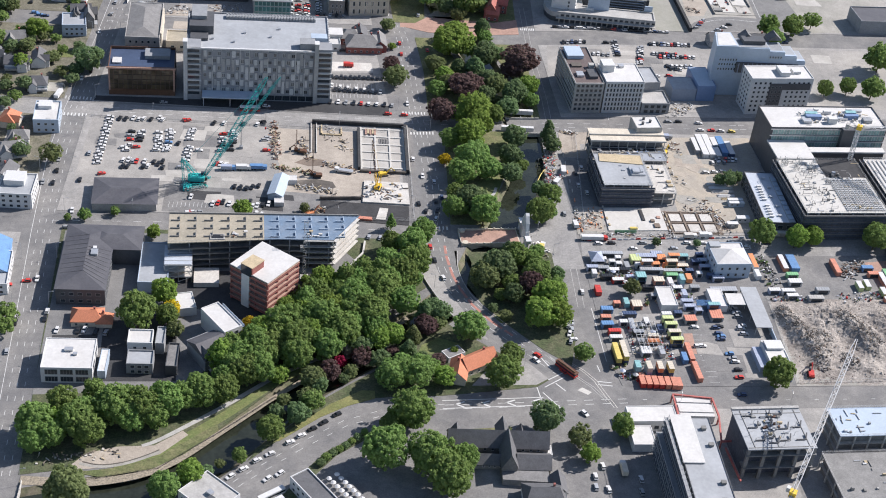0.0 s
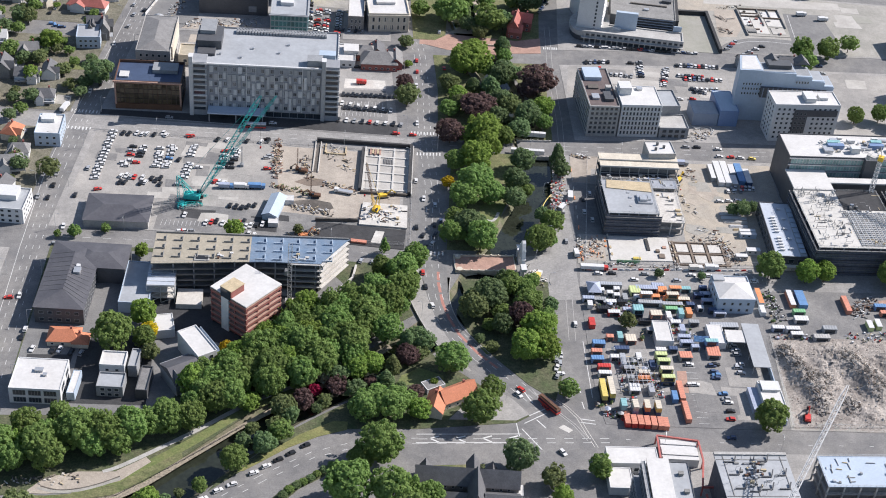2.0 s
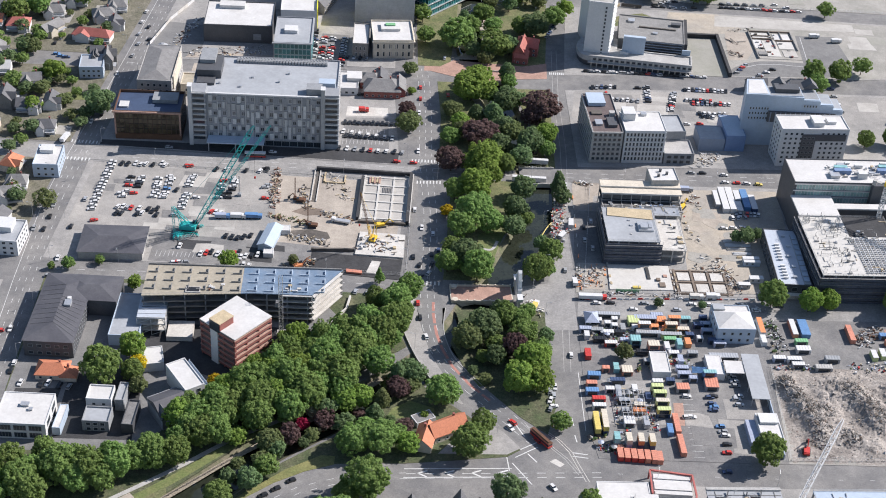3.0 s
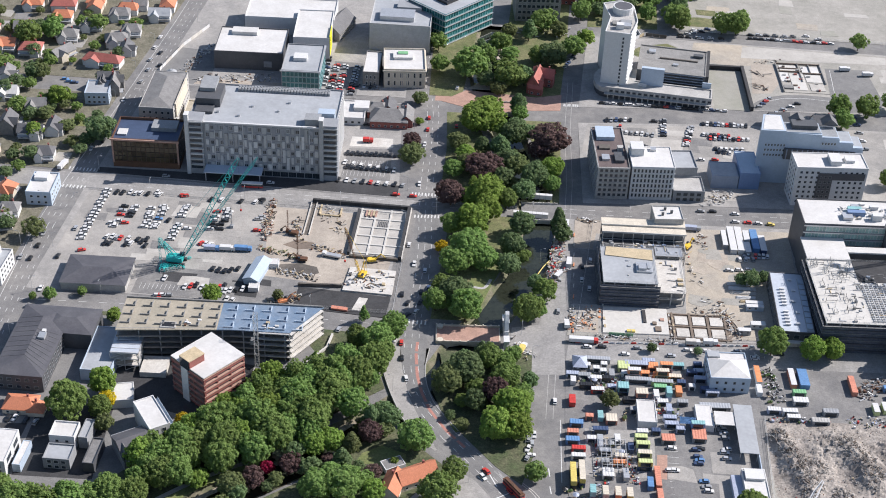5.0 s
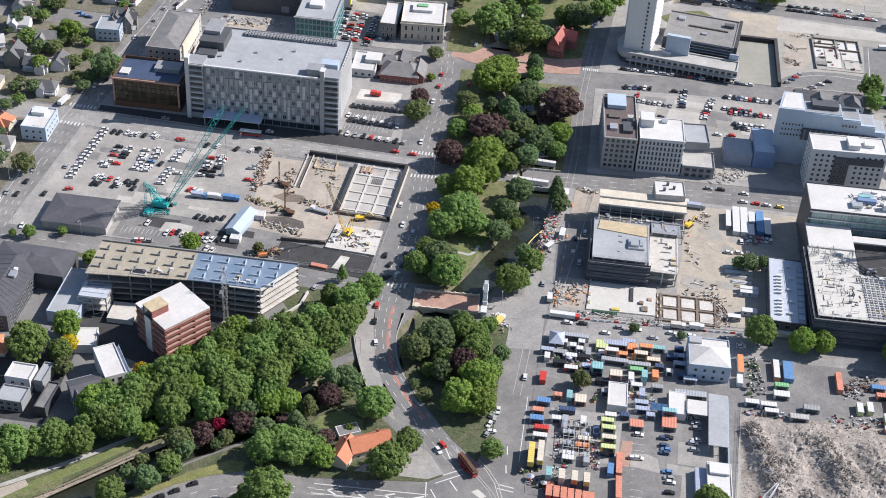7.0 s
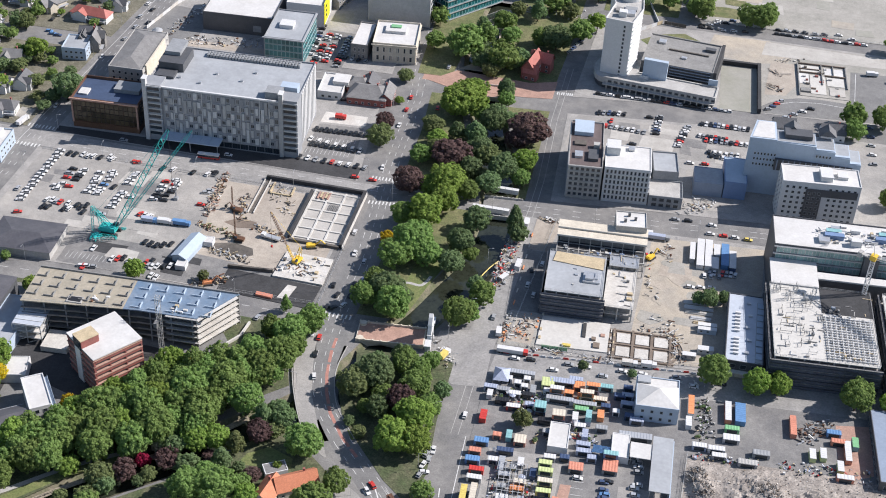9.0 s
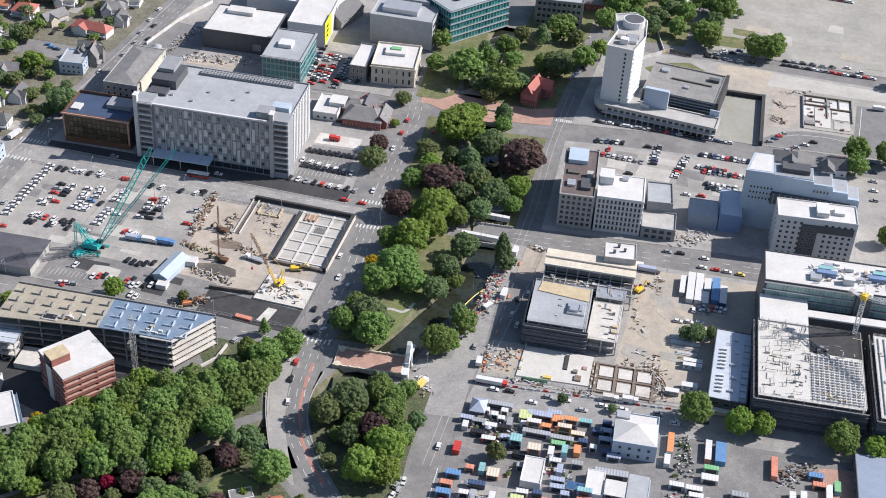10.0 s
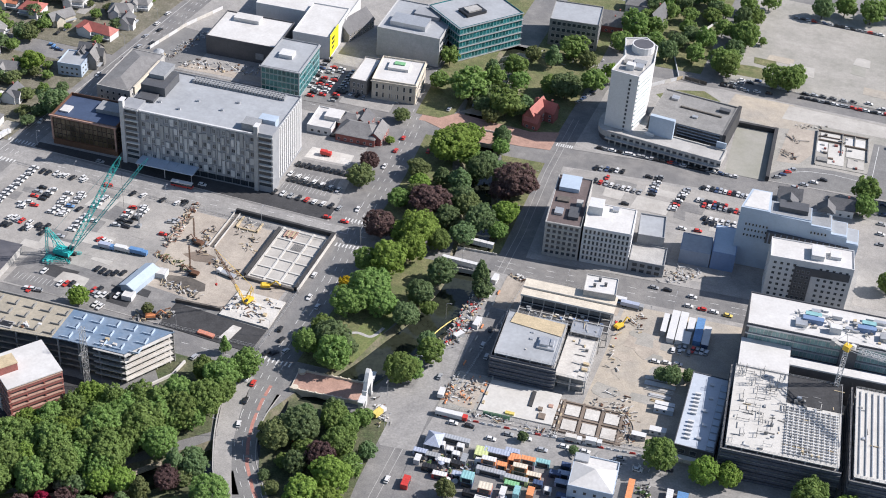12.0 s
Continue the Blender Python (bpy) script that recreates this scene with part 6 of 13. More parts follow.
def bank():
    t, W = block("bank_building", "cream classical stone building with arched window bays", (-91, 233), (-65.5, 236.5), 28, 13, "cream", "roofwhite", parapet=1.0)
    windows(t, W, 28, "SEW", 2, 1.6, 5.4, 3.5, 1.7, 3.2, "white", "glass")
    bm = B()
    box(bm, -0.7, -0.7, 11.4, W + 0.7, 0, 12.0)
    box(bm, W, 0, 11.4, W + 0.7, 28, 12.0)
    part("cornice", bm, "cream", t)
    for k in range(8):
        bm = B()
        x = 0.6 + k * (W - 1.2) / 7
        box(bm, x - 0.35, -0.4, 0, x + 0.35, 0, 11.4)
        part("pilaster", bm, "cream", t)
    roof_box(t, 6, 14, 12, 12, 9, 1.6, "roofwhite")
    roof_box(t, 9, 18, 13.7, 6, 3, 0.6, "green", "skylight")


bank()
t, W = block("old_building", "small old brick building with white roof and dark front", (-104, 232), (-94, 232.5), 28, 10.5, "stone", "roofwhite")
windows(t, W, 28, "SW", 2, 1.5, 4.2, 2.4, 1.2, 2.4, "white", "glass")
t, W = block("office_building", "large pale grey office building with roof plant", (-107, 282), (-68, 283.5), 40, 19, "precast_pale", "roofgrey")
windows(t, W, 40, "E", 4, 2, 4, 3, 2.6, 2.4, "grey", "glass")
roof_box(t, 6, 6, 18.3, 22, 12, 3, "steel")
roof_box(t, 16, 22, 18.3, 16, 10, 2.4, "precast")


def teal_office():
    t = thing("office_building", "curved teal glass office building with finned facade", "building", pose(-59.5, 295, 0, 0, 0, 52))
    D, W, h = 34, 46, 22.5
    box_walls(t, W, D, h, "glass_teal", "roofgrey", 0.6)
    wm = window_mesh(2.3, 3.2, "teal", "glass_teal")
    for s in "SW":
        mm, length = faces_of(W, D)[s]
        n = int(length / 2.4)
        for fl in range(5):
            for i in range(n):
                part("window", wm, None, t, m=mm @ pose((i + 0.5) * length / n, 0, 1.2 + fl * 4.3))
        for fl in range(6):
            bm = B()
            box(bm, -0.5, -0.7, 0.4 + fl * 4.3, length + 0.5, 0, 0.8 + fl * 4.3)
            part("floor_band", bm, "steel", t, m=mm)
    roof_box(t, 12, 10, 21.9, 14, 10, 1.6, "black")
    roof_box(t, 14.5, 12, 23.6, 9, 6, 0.8, "concrete")


teal_office()
t, W = block("office_building", "dark unfinished office frame under scaffold", (-16, 340), (14, 344), 26, 18, "concrete_dark", "roofgrey")
windows(t, W, 26, "SE", 4, 1.5, 4.2, 3, 2.4, 2.4, "scaffold", "glass")

gable_house("old brick villa with grey hipped roofs", -82, 192, 4, 22, 17, 4.6, 8.6, "brick", "slate_pale", hip=6)
gable_house("old brick villa wing with grey hipped roof", -90, 200, 4, 12, 12, 4.6, 7.8, "brick", "slate_pale", hip=4)
gable_house("brick villa wing with grey gables", -72, 194, 94, 15, 8, 4.4, 7.6, "brick", "slate_pale", 0)
gable_house("brick villa rear wing with grey gables", -84, 203, 94, 12, 9, 4.4, 7.8, "brick", "slate", 0)
t, W = block("low_building", "low white building with flat roof", (-110, 184), (-96, 185), 21, 5, "white", "roofwhite")
windows(t, W, 21, "S", 1, 1, 3, 3.4, 1.8, 1.6)
roof_box(t, 7, 9, 4.4, 9, 9, 2.2, "roofwhite")

# houses west of the wide street
H = [("white weatherboard house with orange tin roof", -334, 244, 3, 13, 11, "white", "tile_orange", 0), ("white villa with red tin roof", -317, 241, 8, 14, 11, "white", "tile_red", 4),
     ("villa with pale green-grey roof", -296, 238, 60, 15, 9, "cream", "slate_pale", 0), ("long house with bright red roof", -268, 233, -5, 24, 9, "white", "tile_red", 4),
     ("grey-roofed weatherboard villa among trees", -268, 262, 20, 14, 12, "white", "slate_pale", 4), ("grey-roofed weatherboard villa among trees", -262, 276, 10, 12, 10, "white", "slate_pale", 3),
     ("steep-gabled grey stone house", -256, 205, 10, 12, 11, "stone", "slate", 0), ("dark gabled house with white trim", -283, 142, 5, 14, 9, "white", "slate", 0)]
H += [("dark gabled house with white trim", -272, 148, 95, 12, 8, "white", "slate", 0), ("dark gabled house behind hedges", -298, 146, 95, 13, 9, "stone", "slate", 0),
     ("house with orange tiled roof", -276, 80, 80, 11, 9, "cream", "tile_orange", 3), ("grey-roofed cottage in its garden", -270, 50, 20, 15, 11, "white", "slate_pale", 4),
     ("grey-roofed cottage in its garden", -288, 62, 10, 14, 10, "white", "slate", 3), ("white gabled house behind garden trees", -318, 158, 30, 14, 9, "white", "roofwhite", 0),
     ("house among garden trees", -340, 190, 15, 14, 10, "cream", "slate", 3), ("white house with pale roof", -320, 205, 100, 13, 9, "white", "slate_pale", 0),
     ("house with red brown roof", -350, 225, 10, 14, 10, "white", "tile_red", 3), ("white weatherboard house with grey roof", -300, 262, 10, 13, 10, "white", "slate_pale", 3),
     ("grey-roofed house by the street corner", -290, 280, 10, 14, 10, "white", "slate_pale", 3)]
H += [("white weatherboard house with grey roof", -352, 150, 10, 14, 10, "white", "slate_pale", 3), ("brick house with orange tiles", -338, 132, 5, 13, 10, "cream", "tile_orange", 3),
      ("white house with dark gables", -322, 122, 5, 12, 9, "white", "slate", 0), ("cream house with grey hip roof", -300, 118, 5, 12, 9, "cream", "slate_pale", 3),
      ("white villa behind the hedge", -268, 120, 8, 11, 9, "white", "slate", 3), ("white cottage among shrubs", -290, 172, 12, 12, 9, "white", "slate_pale", 0),
      ("white cottage with pale roof", -312, 184, 8, 12, 9, "white", "roofwhite", 0), ("cottage with rusty red roof", -360, 178, 8, 13, 10, "cream", "tile_red", 3),
      ("white house with grey roof", -372, 262, 8, 13, 10, "white", "slate_pale", 3), ("cream house with red roof", -352, 262, 8, 13, 10, "cream", "tile_red", 3),
      ("white house with pale roof", -330, 268, 8, 13, 10, "white", "slate_pale", 0), ("white house with orange roof", -312, 288, 8, 13, 10, "white", "tile_orange", 3),
      ("grey-roofed villa on the corner", -276, 298, 8, 13, 11, "white", "slate_pale", 3), ("grey-roofed house by the lane", -258, 250, 96, 11, 8, "white", "slate", 0),
      ("white cottage beside the street", -268, 62, 8, 11, 9, "white", "slate_pale", 3), ("white house at the block corner", -292, 22, 8, 13, 10, "white", "slate", 3)]
_r = random.Random(5)
for _row, (_y0, _n) in enumerate(((316, 7), (336, 7), (358, 7), (380, 7), (402, 6), (304, 5))):
    for _k in range(_n):
        _roof = _r.choice(["slate_pale", "slate_pale", "slate", "tile_red", "tile_orange", "roofgrey"])
        _wall = _r.choice(["white", "cream", "white", "brick"])
        H.append(("%s old house with %s roof among garden trees" % ({"white": "white", "cream": "cream", "brick": "brick"}[_wall], {"slate_pale": "grey", "slate": "dark grey", "tile_red": "red", "tile_orange": "orange tiled", "roofgrey": "pale grey"}[_roof]),
                  -250 - _k * 22 + _r.uniform(-3, 3), _y0 + _r.uniform(-3, 3), _r.choice([6, 8, 96]), _r.uniform(11, 16), _r.uniform(8, 11), _wall, _roof, _r.choice([0, 3, 3])))
for label, x, y, a, w, d, wall, roof, hip in H:
    gable_house(label, x, y, a, w, d, 4.6 if wall != "stone" else 6.5, 7.8 if wall != "stone" else 11, wall, roof, hip, group="old houses", win=y < 215)
t, W = block("flat_block", "pale grey two-storey flat-roofed block", (-264, 182), (-250, 184), 16, 8, "bluewhite", "roofgrey")
windows(t, W, 16, "SE", 2, 1.2, 3.2, 2.8, 1.6, 1.4)
t, W = block("corner_building", "pale blue corner building with white flat roof", (-262, 72), (-248.5, 73), 20, 8.5, "bluewhite", "roofwhite")
windows(t, W, 20, "SE", 2, 1.2, 3.6, 3, 1.6, 1.5)
roof_box(t, 2, 12, 7.8, 7, 6, 2, "white")
t, W = block("apartment_building", "white stepped apartment building", (-267, 0), (-250, 0), 19, 9, "white", "roofgrey")
windows(t, W, 19, "SE", 3, 0.8, 2.9, 3, 1.8, 1.6)
roof_box(t, 2, 8, 8.3, 10, 9, 3, "white")
t, W = block("office_building", "blue-roofed building at the street edge", (-275, -72), (-249, -70), 26, 6.5, "white", "roofgrey")
windows(t, W, 26, "SE", 2, 0.8, 2.9, 3, 1.8, 1.6)
gable_house("glazed building with bright blue pitched roof", -258, -48, 96, 26, 12, 6, 9.5, "bluewhite", "blue", 0, chimney=False)
gable_house("grey-roofed terrace house by the street", -268, 26, 80, 13, 10, 5, 8, "white", "slate", 0)

gable_house("grey stone wing with steep gables", -251, 200, 100, 11, 6.5, 6.5, 11.5, "stone", "slate_pale", 0, group="old houses")
gable_house("small grey stone porch wing with steep gable", -259, 199, 100, 8, 5, 5.5, 9.5, "stone", "slate", 0, group="old houses", chimney=False)
# far northern fringe
gable_house("grey gabled brick hall with twin roofs", 13, 376, 8, 20, 9, 5, 9, "brick", "slate_pale", 0)
gable_house("grey gabled brick hall with twin roofs", 14, 385, 8, 20, 9, 5, 9, "brick", "slate_pale", 0)
gable_house("small steep-roofed stone church", 41, 394, 80, 20, 8, 6, 13, "stone", "slate", 0, name="church", category="church")
gable_house("old house with grey roof by the square", 24, 412, 10, 14, 10, 5, 8.5, "white", "slate_pale", 3)
gable_house("dark gabled hall beside the yellow hall", -131, 303, 75, 26, 14, 6, 12, "stone", "slate", 0, name="hall", category="hall", chimney=False)
gable_house("small dark gabled house by the car park", 150, 226, 8, 12, 9, 5, 9, "greywall", "slate", 0)
gable_house("small dark gabled house by the car park", 177, 227, 8, 13, 9, 5, 9, "white", "slate", 0)
t, W = block("office_building", "long grey building at the edge of the cleared lots", (255, 254), (300, 258), 22, 10, "greywall", "roofdark")
for k, (x, y, a) in enumerate(((-226, 224, 0),)):
    t = thing("round_kiosk", "round grey street kiosk with domed roof", "kiosk", pose(x + 4, y, 0.0))
    bm = B()
    cyl(bm, (0, 0, 0), (0, 0, 4), 3.0, 12)
    part("wall", bm, "concrete", t)
    bm = B()
    cyl(bm, (0, 0, 4), (0, 0, 5.4), 3.3, 12, 0, 1.0)
    part("roof", bm, "roofgrey", t)

# ---- the block south of the car park ----
t, W = block("shop_building", "low building with a broad dark grey roof", (-220.5, 1.5), (-188.5, 3.5), 23, 4.6, "concrete", "slate", parapet=0.1)
t2 = t
bm = B()
w, d = W, 23
lo = [(-0.6, -0.6, 4.62), (w + 0.6, -0.6, 4.62), (w + 0.6, d + 0.6, 4.62), (-0.6, d + 0.6, 4.62)]
ri = [(9, d / 2, 6.6), (w - 9, d / 2, 6.6)]
L = [bm.verts.new(p) for p in lo]
Rv = [bm.verts.new(p) for p in ri]
for f in ((L[0], L[1], Rv[1], Rv[0]), (L[2], L[3], Rv[0], Rv[1]), (L[1], L[2], Rv[1]), (L[3], L[0], Rv[0]), (L[3], L[2], L[1], L[0])):
    bm.faces.new(f)
part("hipped_roof", bm, "roofdark", t2)


# dark L-shaped building
t = thing("school_building", "long charcoal building with dark hipped sheet roof", "building", pose(-226, -75.5, 0, 0, 0, 1.5))
box_walls(t, 22.5, 51, 9.4, "darkwall", "roofdark", 0.2)
windows(t, 22.5, 51, "SE", 2, 1.5, 4, 4, 2.2, 1.8, "grey", "glass")
bm = B()
box(bm, 22.5, 32, 0, 36, 51, 9.4)
part("wing", bm, "darkwall", t)
hip_over(t, 0, 0, 22.5, 51, 9.4, 2.2, "roofdark")
hip_over(t, 10, 32, 36, 51, 9.42, 1.9, "roofdark")
roof_box(t, 13.5, 24, 10.6, 3, 4, 1.4, "steel")
roof_box(t, 14, 29, 10.6, 1.6, 1.6, 1.2, "white")
for k in range(9):
    bm = B()
    beam(bm, (0.2, 11.5 + k * 3.6, 9.55), (11.2, 11.5 + k * 3.6, 11.68), 0.14)
    part("roof_seam", bm, "slate", t)
    bm = B()
    beam(bm, (22.3, 4 + k * 3.2, 9.55), (11.3, 11.5 + k * 2.4, 11.68), 0.14)
    part("roof_seam", bm, "slate", t)


def parking_building():
    t = thing("parking_building", "unfinished concrete parking building with open decks", "building", pose(-177.5, -46.5, 0, 0, 0, 3.6))
    W, H = 79.5, 17.0
    pts = [(0, 0), (14, 1.2), (52, 4.4), (W, 4.2), (W + 12.5, 23.4), (W + 14, 25), (48, 25), (0, 25)]
    for k in range(1, 5):
        z = 3.3 * k
        bm = B()
        prism(bm, pts, z - 0.45, z)
        part("deck", bm, "concrete_dark", t)
        # edge colours carry the light: dark on the shaded front, pale on the sunny east
        for a, b, mt in ((pts[0], pts[1], "darkwall"), (pts[1], pts[2], "darkwall"), (pts[2], pts[3], "concrete_dark"), (pts[3], pts[4], "concrete_pale")):
            bm = B()
            beam(bm, (*a, z + 0.3), (*b, z + 0.3), 0.16, h=0.6)
            part("deck_edge", bm, mt, t)
    bm = B()
    prism(bm, [(0, 0), (14, 1.2), (46, 3.9), (46, 25), (0, 25)], H - 0.5, H)
    part("roof_deck", bm, "rooftan", t, "tan concrete roof deck")
    bm = B()
    prism(bm, [(46, 3.9), (52, 4.4), (W, 4.2), (W + 12.5, 23.4), (W + 14, 25), (46, 25)], H - 0.5, H + 0.02)
    part("roof_deck", bm, "roofblue", t, "wet blue roof membrane")
    for i in range(9):
        x = i * 9.6
        for y in (1.4 + 0.06 * x * (x < 52) + 3.1 * (x >= 52), 14, 24):
            bm = B()
            box(bm, x + 0.3, y - 0.3, 0, x + 0.9, y + 0.3, H - 0.5)
            part("column", bm, "greywall", t)
    for f in (0.04, 0.36, 0.68, 0.98):
        bm = B()
        x, y = W + 12.5 * f - 0.5, 4.2 + 19.2 * f + 0.2
        box(bm, x - 0.35, y - 0.35, 0, x + 0.35, y + 0.35, H - 0.5)
        part("column", bm, "concrete_pale", t)
    for k in range(1, 6):
        z = 3.3 * k if k < 5 else H - 0.3
        bm = B()
        beam(bm, (W + 0.5, 3.2, z - 0.1), (W + 13.4, 23.0, z - 0.1), 1.5, h=0.4)
        part("ledge", bm, "concrete_pale", t)
        bm = B()
        beam(bm, (W - 14, 3.6, z - 0.1), (W + 0.4, 3.5, z - 0.1), 0.9, h=0.4)
        part("ledge", bm, "concrete", t)
    # core coloured dark for the shade deep inside the open decks
    bm = B()
    prism(bm, [(4, 9), (W - 4, 11), (W - 2, 23), (4, 23)], 0, H - 0.6)
    part("core_wall", bm, "darkwall", t)
    for i in range(11):
        for j in range(3):
            bm = B()
            x, y = 5 + i * 8.0, 5.5 + j * 6.6 + i * 0.08
            box(bm, x, y, H, x + 0.3, y + 3.6, H + 1.0)
            box(bm, x - 4.2, y - 0.3, H, x + 0.3, y, H + 0.8)
            part("upstand", bm, "concrete_dark" if i < 6 else "bluewhite", t)
    # no hole here: a black plate on the kerb paints the dark of the ramp
    bm = B()
    box(bm, 20, 3.2, H, 27, 7.5, H + 0.5)
    box(bm, 20.6, 3.8, H + 0.5, 26.4, 7, H + 0.55, 1)
    part("ramp_opening", bm, ("concrete", "black"), t)
    rng = random.Random(4)
    for k in range(14):
        bm = B()
        x, y = (66 if k < 8 else 30) + rng.uniform(0, 7), 5 + rng.uniform(0, 5)
        box(bm, x, y, H, x + rng.uniform(0.6, 2), y + rng.uniform(0.5, 1.2), H + rng.uniform(0.3, 1.2))
        part("site_pallet", bm, rng.choice(["timber", "rust", "white", "concrete_pale"]), t)
    bm = B()
    box(bm, 0, 24.6, 0, W + 13.5, 25.2, H + 0.8)
    part("back_wall", bm, "concrete_dark", t)
    bm = B()
    for i in range(47):
        beam(bm, (i * 1.96, 0.1 + min(i * 1.96, 52) * 0.085, H), (i * 1.96, 0.1 + min(i * 1.96, 52) * 0.085, H + 1.1), 0.07)
    beam(bm, (0, 0.1, H + 1.1), (52, 4.5, H + 1.1), 0.08)
    part("edge_rail", bm, "scaffold", t)["kind"] = "stuff"


parking_building()

# construction hoist and mast beside the parking building
def lattice_mast(bm, base, h, w, seg=3.0, r=0.12):
    x, y, z = base
    c = [(x - w / 2, y - w / 2), (x + w / 2, y - w / 2), (x + w / 2, y + w / 2), (x - w / 2, y + w / 2)]
    for px, py in c:
        beam(bm, (px, py, z), (px, py, z + h), r)
    n = int(h / seg)
    for k in range(n):
        z0, z1 = z + h * k / n, z + h * (k + 1) / n
        for i in range(4):
            a, b = c[i], c[(i + 1) % 4]
            beam(bm, (*a, z1), (*b, z1), r * 0.7)
            if k % 2:
                a, b = b, a
            beam(bm, (*a, z0), (*b, z1), r * 0.7)


def brick_block():
    t = thing("office_building", "red brick office block with white roof and deep balconies", "building", pose(-146.5, -65, 0, 0, 0, -36.5))
    W, D, h = 22.5, 23.5, 20.5
    bm = B()
    box(bm, 0.9, 0.9, 0, W - 0.9, D - 0.9, h - 0.5)
    part("wall", bm, "darkwall", t)
    bm = B()
    box(bm, -0.1, -0.1, h - 0.5, W + 0.1, D + 0.1, h)
    part("roof", bm, "roofwhite", t, "bright white flat roof")
    for k in range(6):
        z = 1.2 + k * 3.3
        for (x0, y0, x1, y1) in ((0, 0, W, 0.9), (W - 0.9, 0.9, W, D), (0, 0.9, 0.9, D)):
            bm = B()
            box(bm, x0, y0, z, x1, y1, z + 1.5)
            part("spandrel", bm, "brick", t)
        bm = B()
        box(bm, -0.25, -0.25, z + 1.5, W + 0.25, 0.9, z + 1.75)
        box(bm, W - 0.9, 0.9, z + 1.5, W + 0.25, D, z + 1.75)
        part("sill", bm, "brickpave", t)
    for i in range(4):
        bm = B()
        x = i * (W - 0.5) / 3
        box(bm, x, 0.2, 0, x + 0.5, 0.95, h - 0.5)
        part("pier", bm, "brick", t)
        bm = B()
        y = i * (D - 0.5) / 3
        box(bm, W - 0.95, y, 0, W - 0.2, y + 0.5, h - 0.5)
        part("pier", bm, "brick", t)
    bm = B()
    box(bm, 7.0, -0.35, 0, 11.6, 1.2, h - 1.5)
    part("lift_shaft", bm, "white", t, "white painted lift shaft")
    bm = B()
    box(bm, 6.8, -0.2, h, 13.4, 8.2, h + 3.8)
    part("plant_room", bm, "brick", t)
    bm = B()
    box(bm, 6.7, -0.45, h - 1.5, 12.8, -0.2, h + 3.7)
    part("glazed_front", bm, "glass", t, "dark glazed front")
    bm = B()
    box(bm, 6.6, -0.5, h + 3.8, 13.6, 8.4, h + 4.1)
    part("plant_roof", bm, "timber", t)


brick_block()


def white_apartments():
    t = thing("apartment_building", "white apartment house with dark sloping front roof", "building", pose(-146.3, -103.8, 0, 0, 0, 36))
    box_walls(t, 9.3, 20.5, 11, "white", "roofwhite", 0.5)
    windows(t, 9.3, 20.5, "SE", 3, 1, 3.2, 3, 1.8, 2, "grey", "glass")
    for k in range(3):
        bm = B()
        box(bm, 9.3, 0.5, 3.0 + 3.2 * k, 10.8, 19, 3.3 + 3.2 * k)
        box(bm, 10.7, 0.5, 3.3 + 3.2 * k, 10.8, 19, 4.2 + 3.2 * k)
        part("balcony", bm, "bluewhite", t)
    # lower wing: dark pitched roof over stacked white balconies
    x0, y0, W, D = -14.8, -7.7, 13.5, 15.6
    box_walls(t, W, D, 7.6, "greywall", "roofdark", 0.2, x0=x0, y0=y0)
    bm = B()
    v = [bm.verts.new(p) for p in ((x0 - 0.5, y0 - 0.6, 7.4), (x0 + W + 0.3, y0 - 0.6, 7.4), (x0 + W + 0.3, y0 + D, 7.4), (x0 - 0.5, y0 + D, 7.4), (x0 - 0.5, y0 + 7.5, 11.0), (x0 + W + 0.3, y0 + 7.5, 11.0))]
    for f in ((0, 1, 5, 4), (2, 3, 4, 5), (1, 2, 5), (3, 0, 4), (3, 2, 1, 0)):
        bm.faces.new([v[k] for k in f])
    part("pitched_roof", bm, "roofdark", t, "dark slate pitched roof")
    for k in range(3):
        bm = B()
        box(bm, x0 + 1.5, y0 - 1.7, 0.6 + 2.5 * k, x0 + W + 1.6, y0 - 0.02, 0.85 + 2.5 * k)
        box(bm, x0 + 1.5, y0 - 1.7, 0.85 + 2.5 * k, x0 + W + 1.6, y0 - 1.6, 1.65 + 2.5 * k)
        box(bm, x0 + W + 0.02, y0, 0.6 + 2.5 * k, x0 + W + 1.6, y0 + 9, 0.85 + 2.5 * k)
        box(bm, x0 + W + 1.5, y0, 0.85 + 2.5 * k, x0 + W + 1.6, y0 + 9, 1.65 + 2.5 * k)
        part("balcony", bm, "white", t)
    for k in range(5):
        bm = B()
        box(bm, x0 + 1.5 + k * 3.3, y0 - 1.75, 0, x0 + 1.8 + k * 3.3, y0 - 1.5, 7.6)
        part("post", bm, "white", t)
    bm = B()
    v = [bm.verts.new(p) for p in ((x0 - 0.8, y0 - 0.8, 6.6), (x0 + 4.2, y0 - 0.8, 6.6), (x0 + 1.7, y0 - 0.8, 10.6), (x0 + 1.7, y0 + 6, 10.6), (x0 - 0.8, y0 + 3, 8.2), (x0 + 4.2, y0 + 3, 8.2))]
    for f in ((0, 1, 2), (0, 2, 3, 4), (1, 5, 3, 2)):
        bm.faces.new([v[q] for q in f])
    part("front_gable", bm, "slate", t)


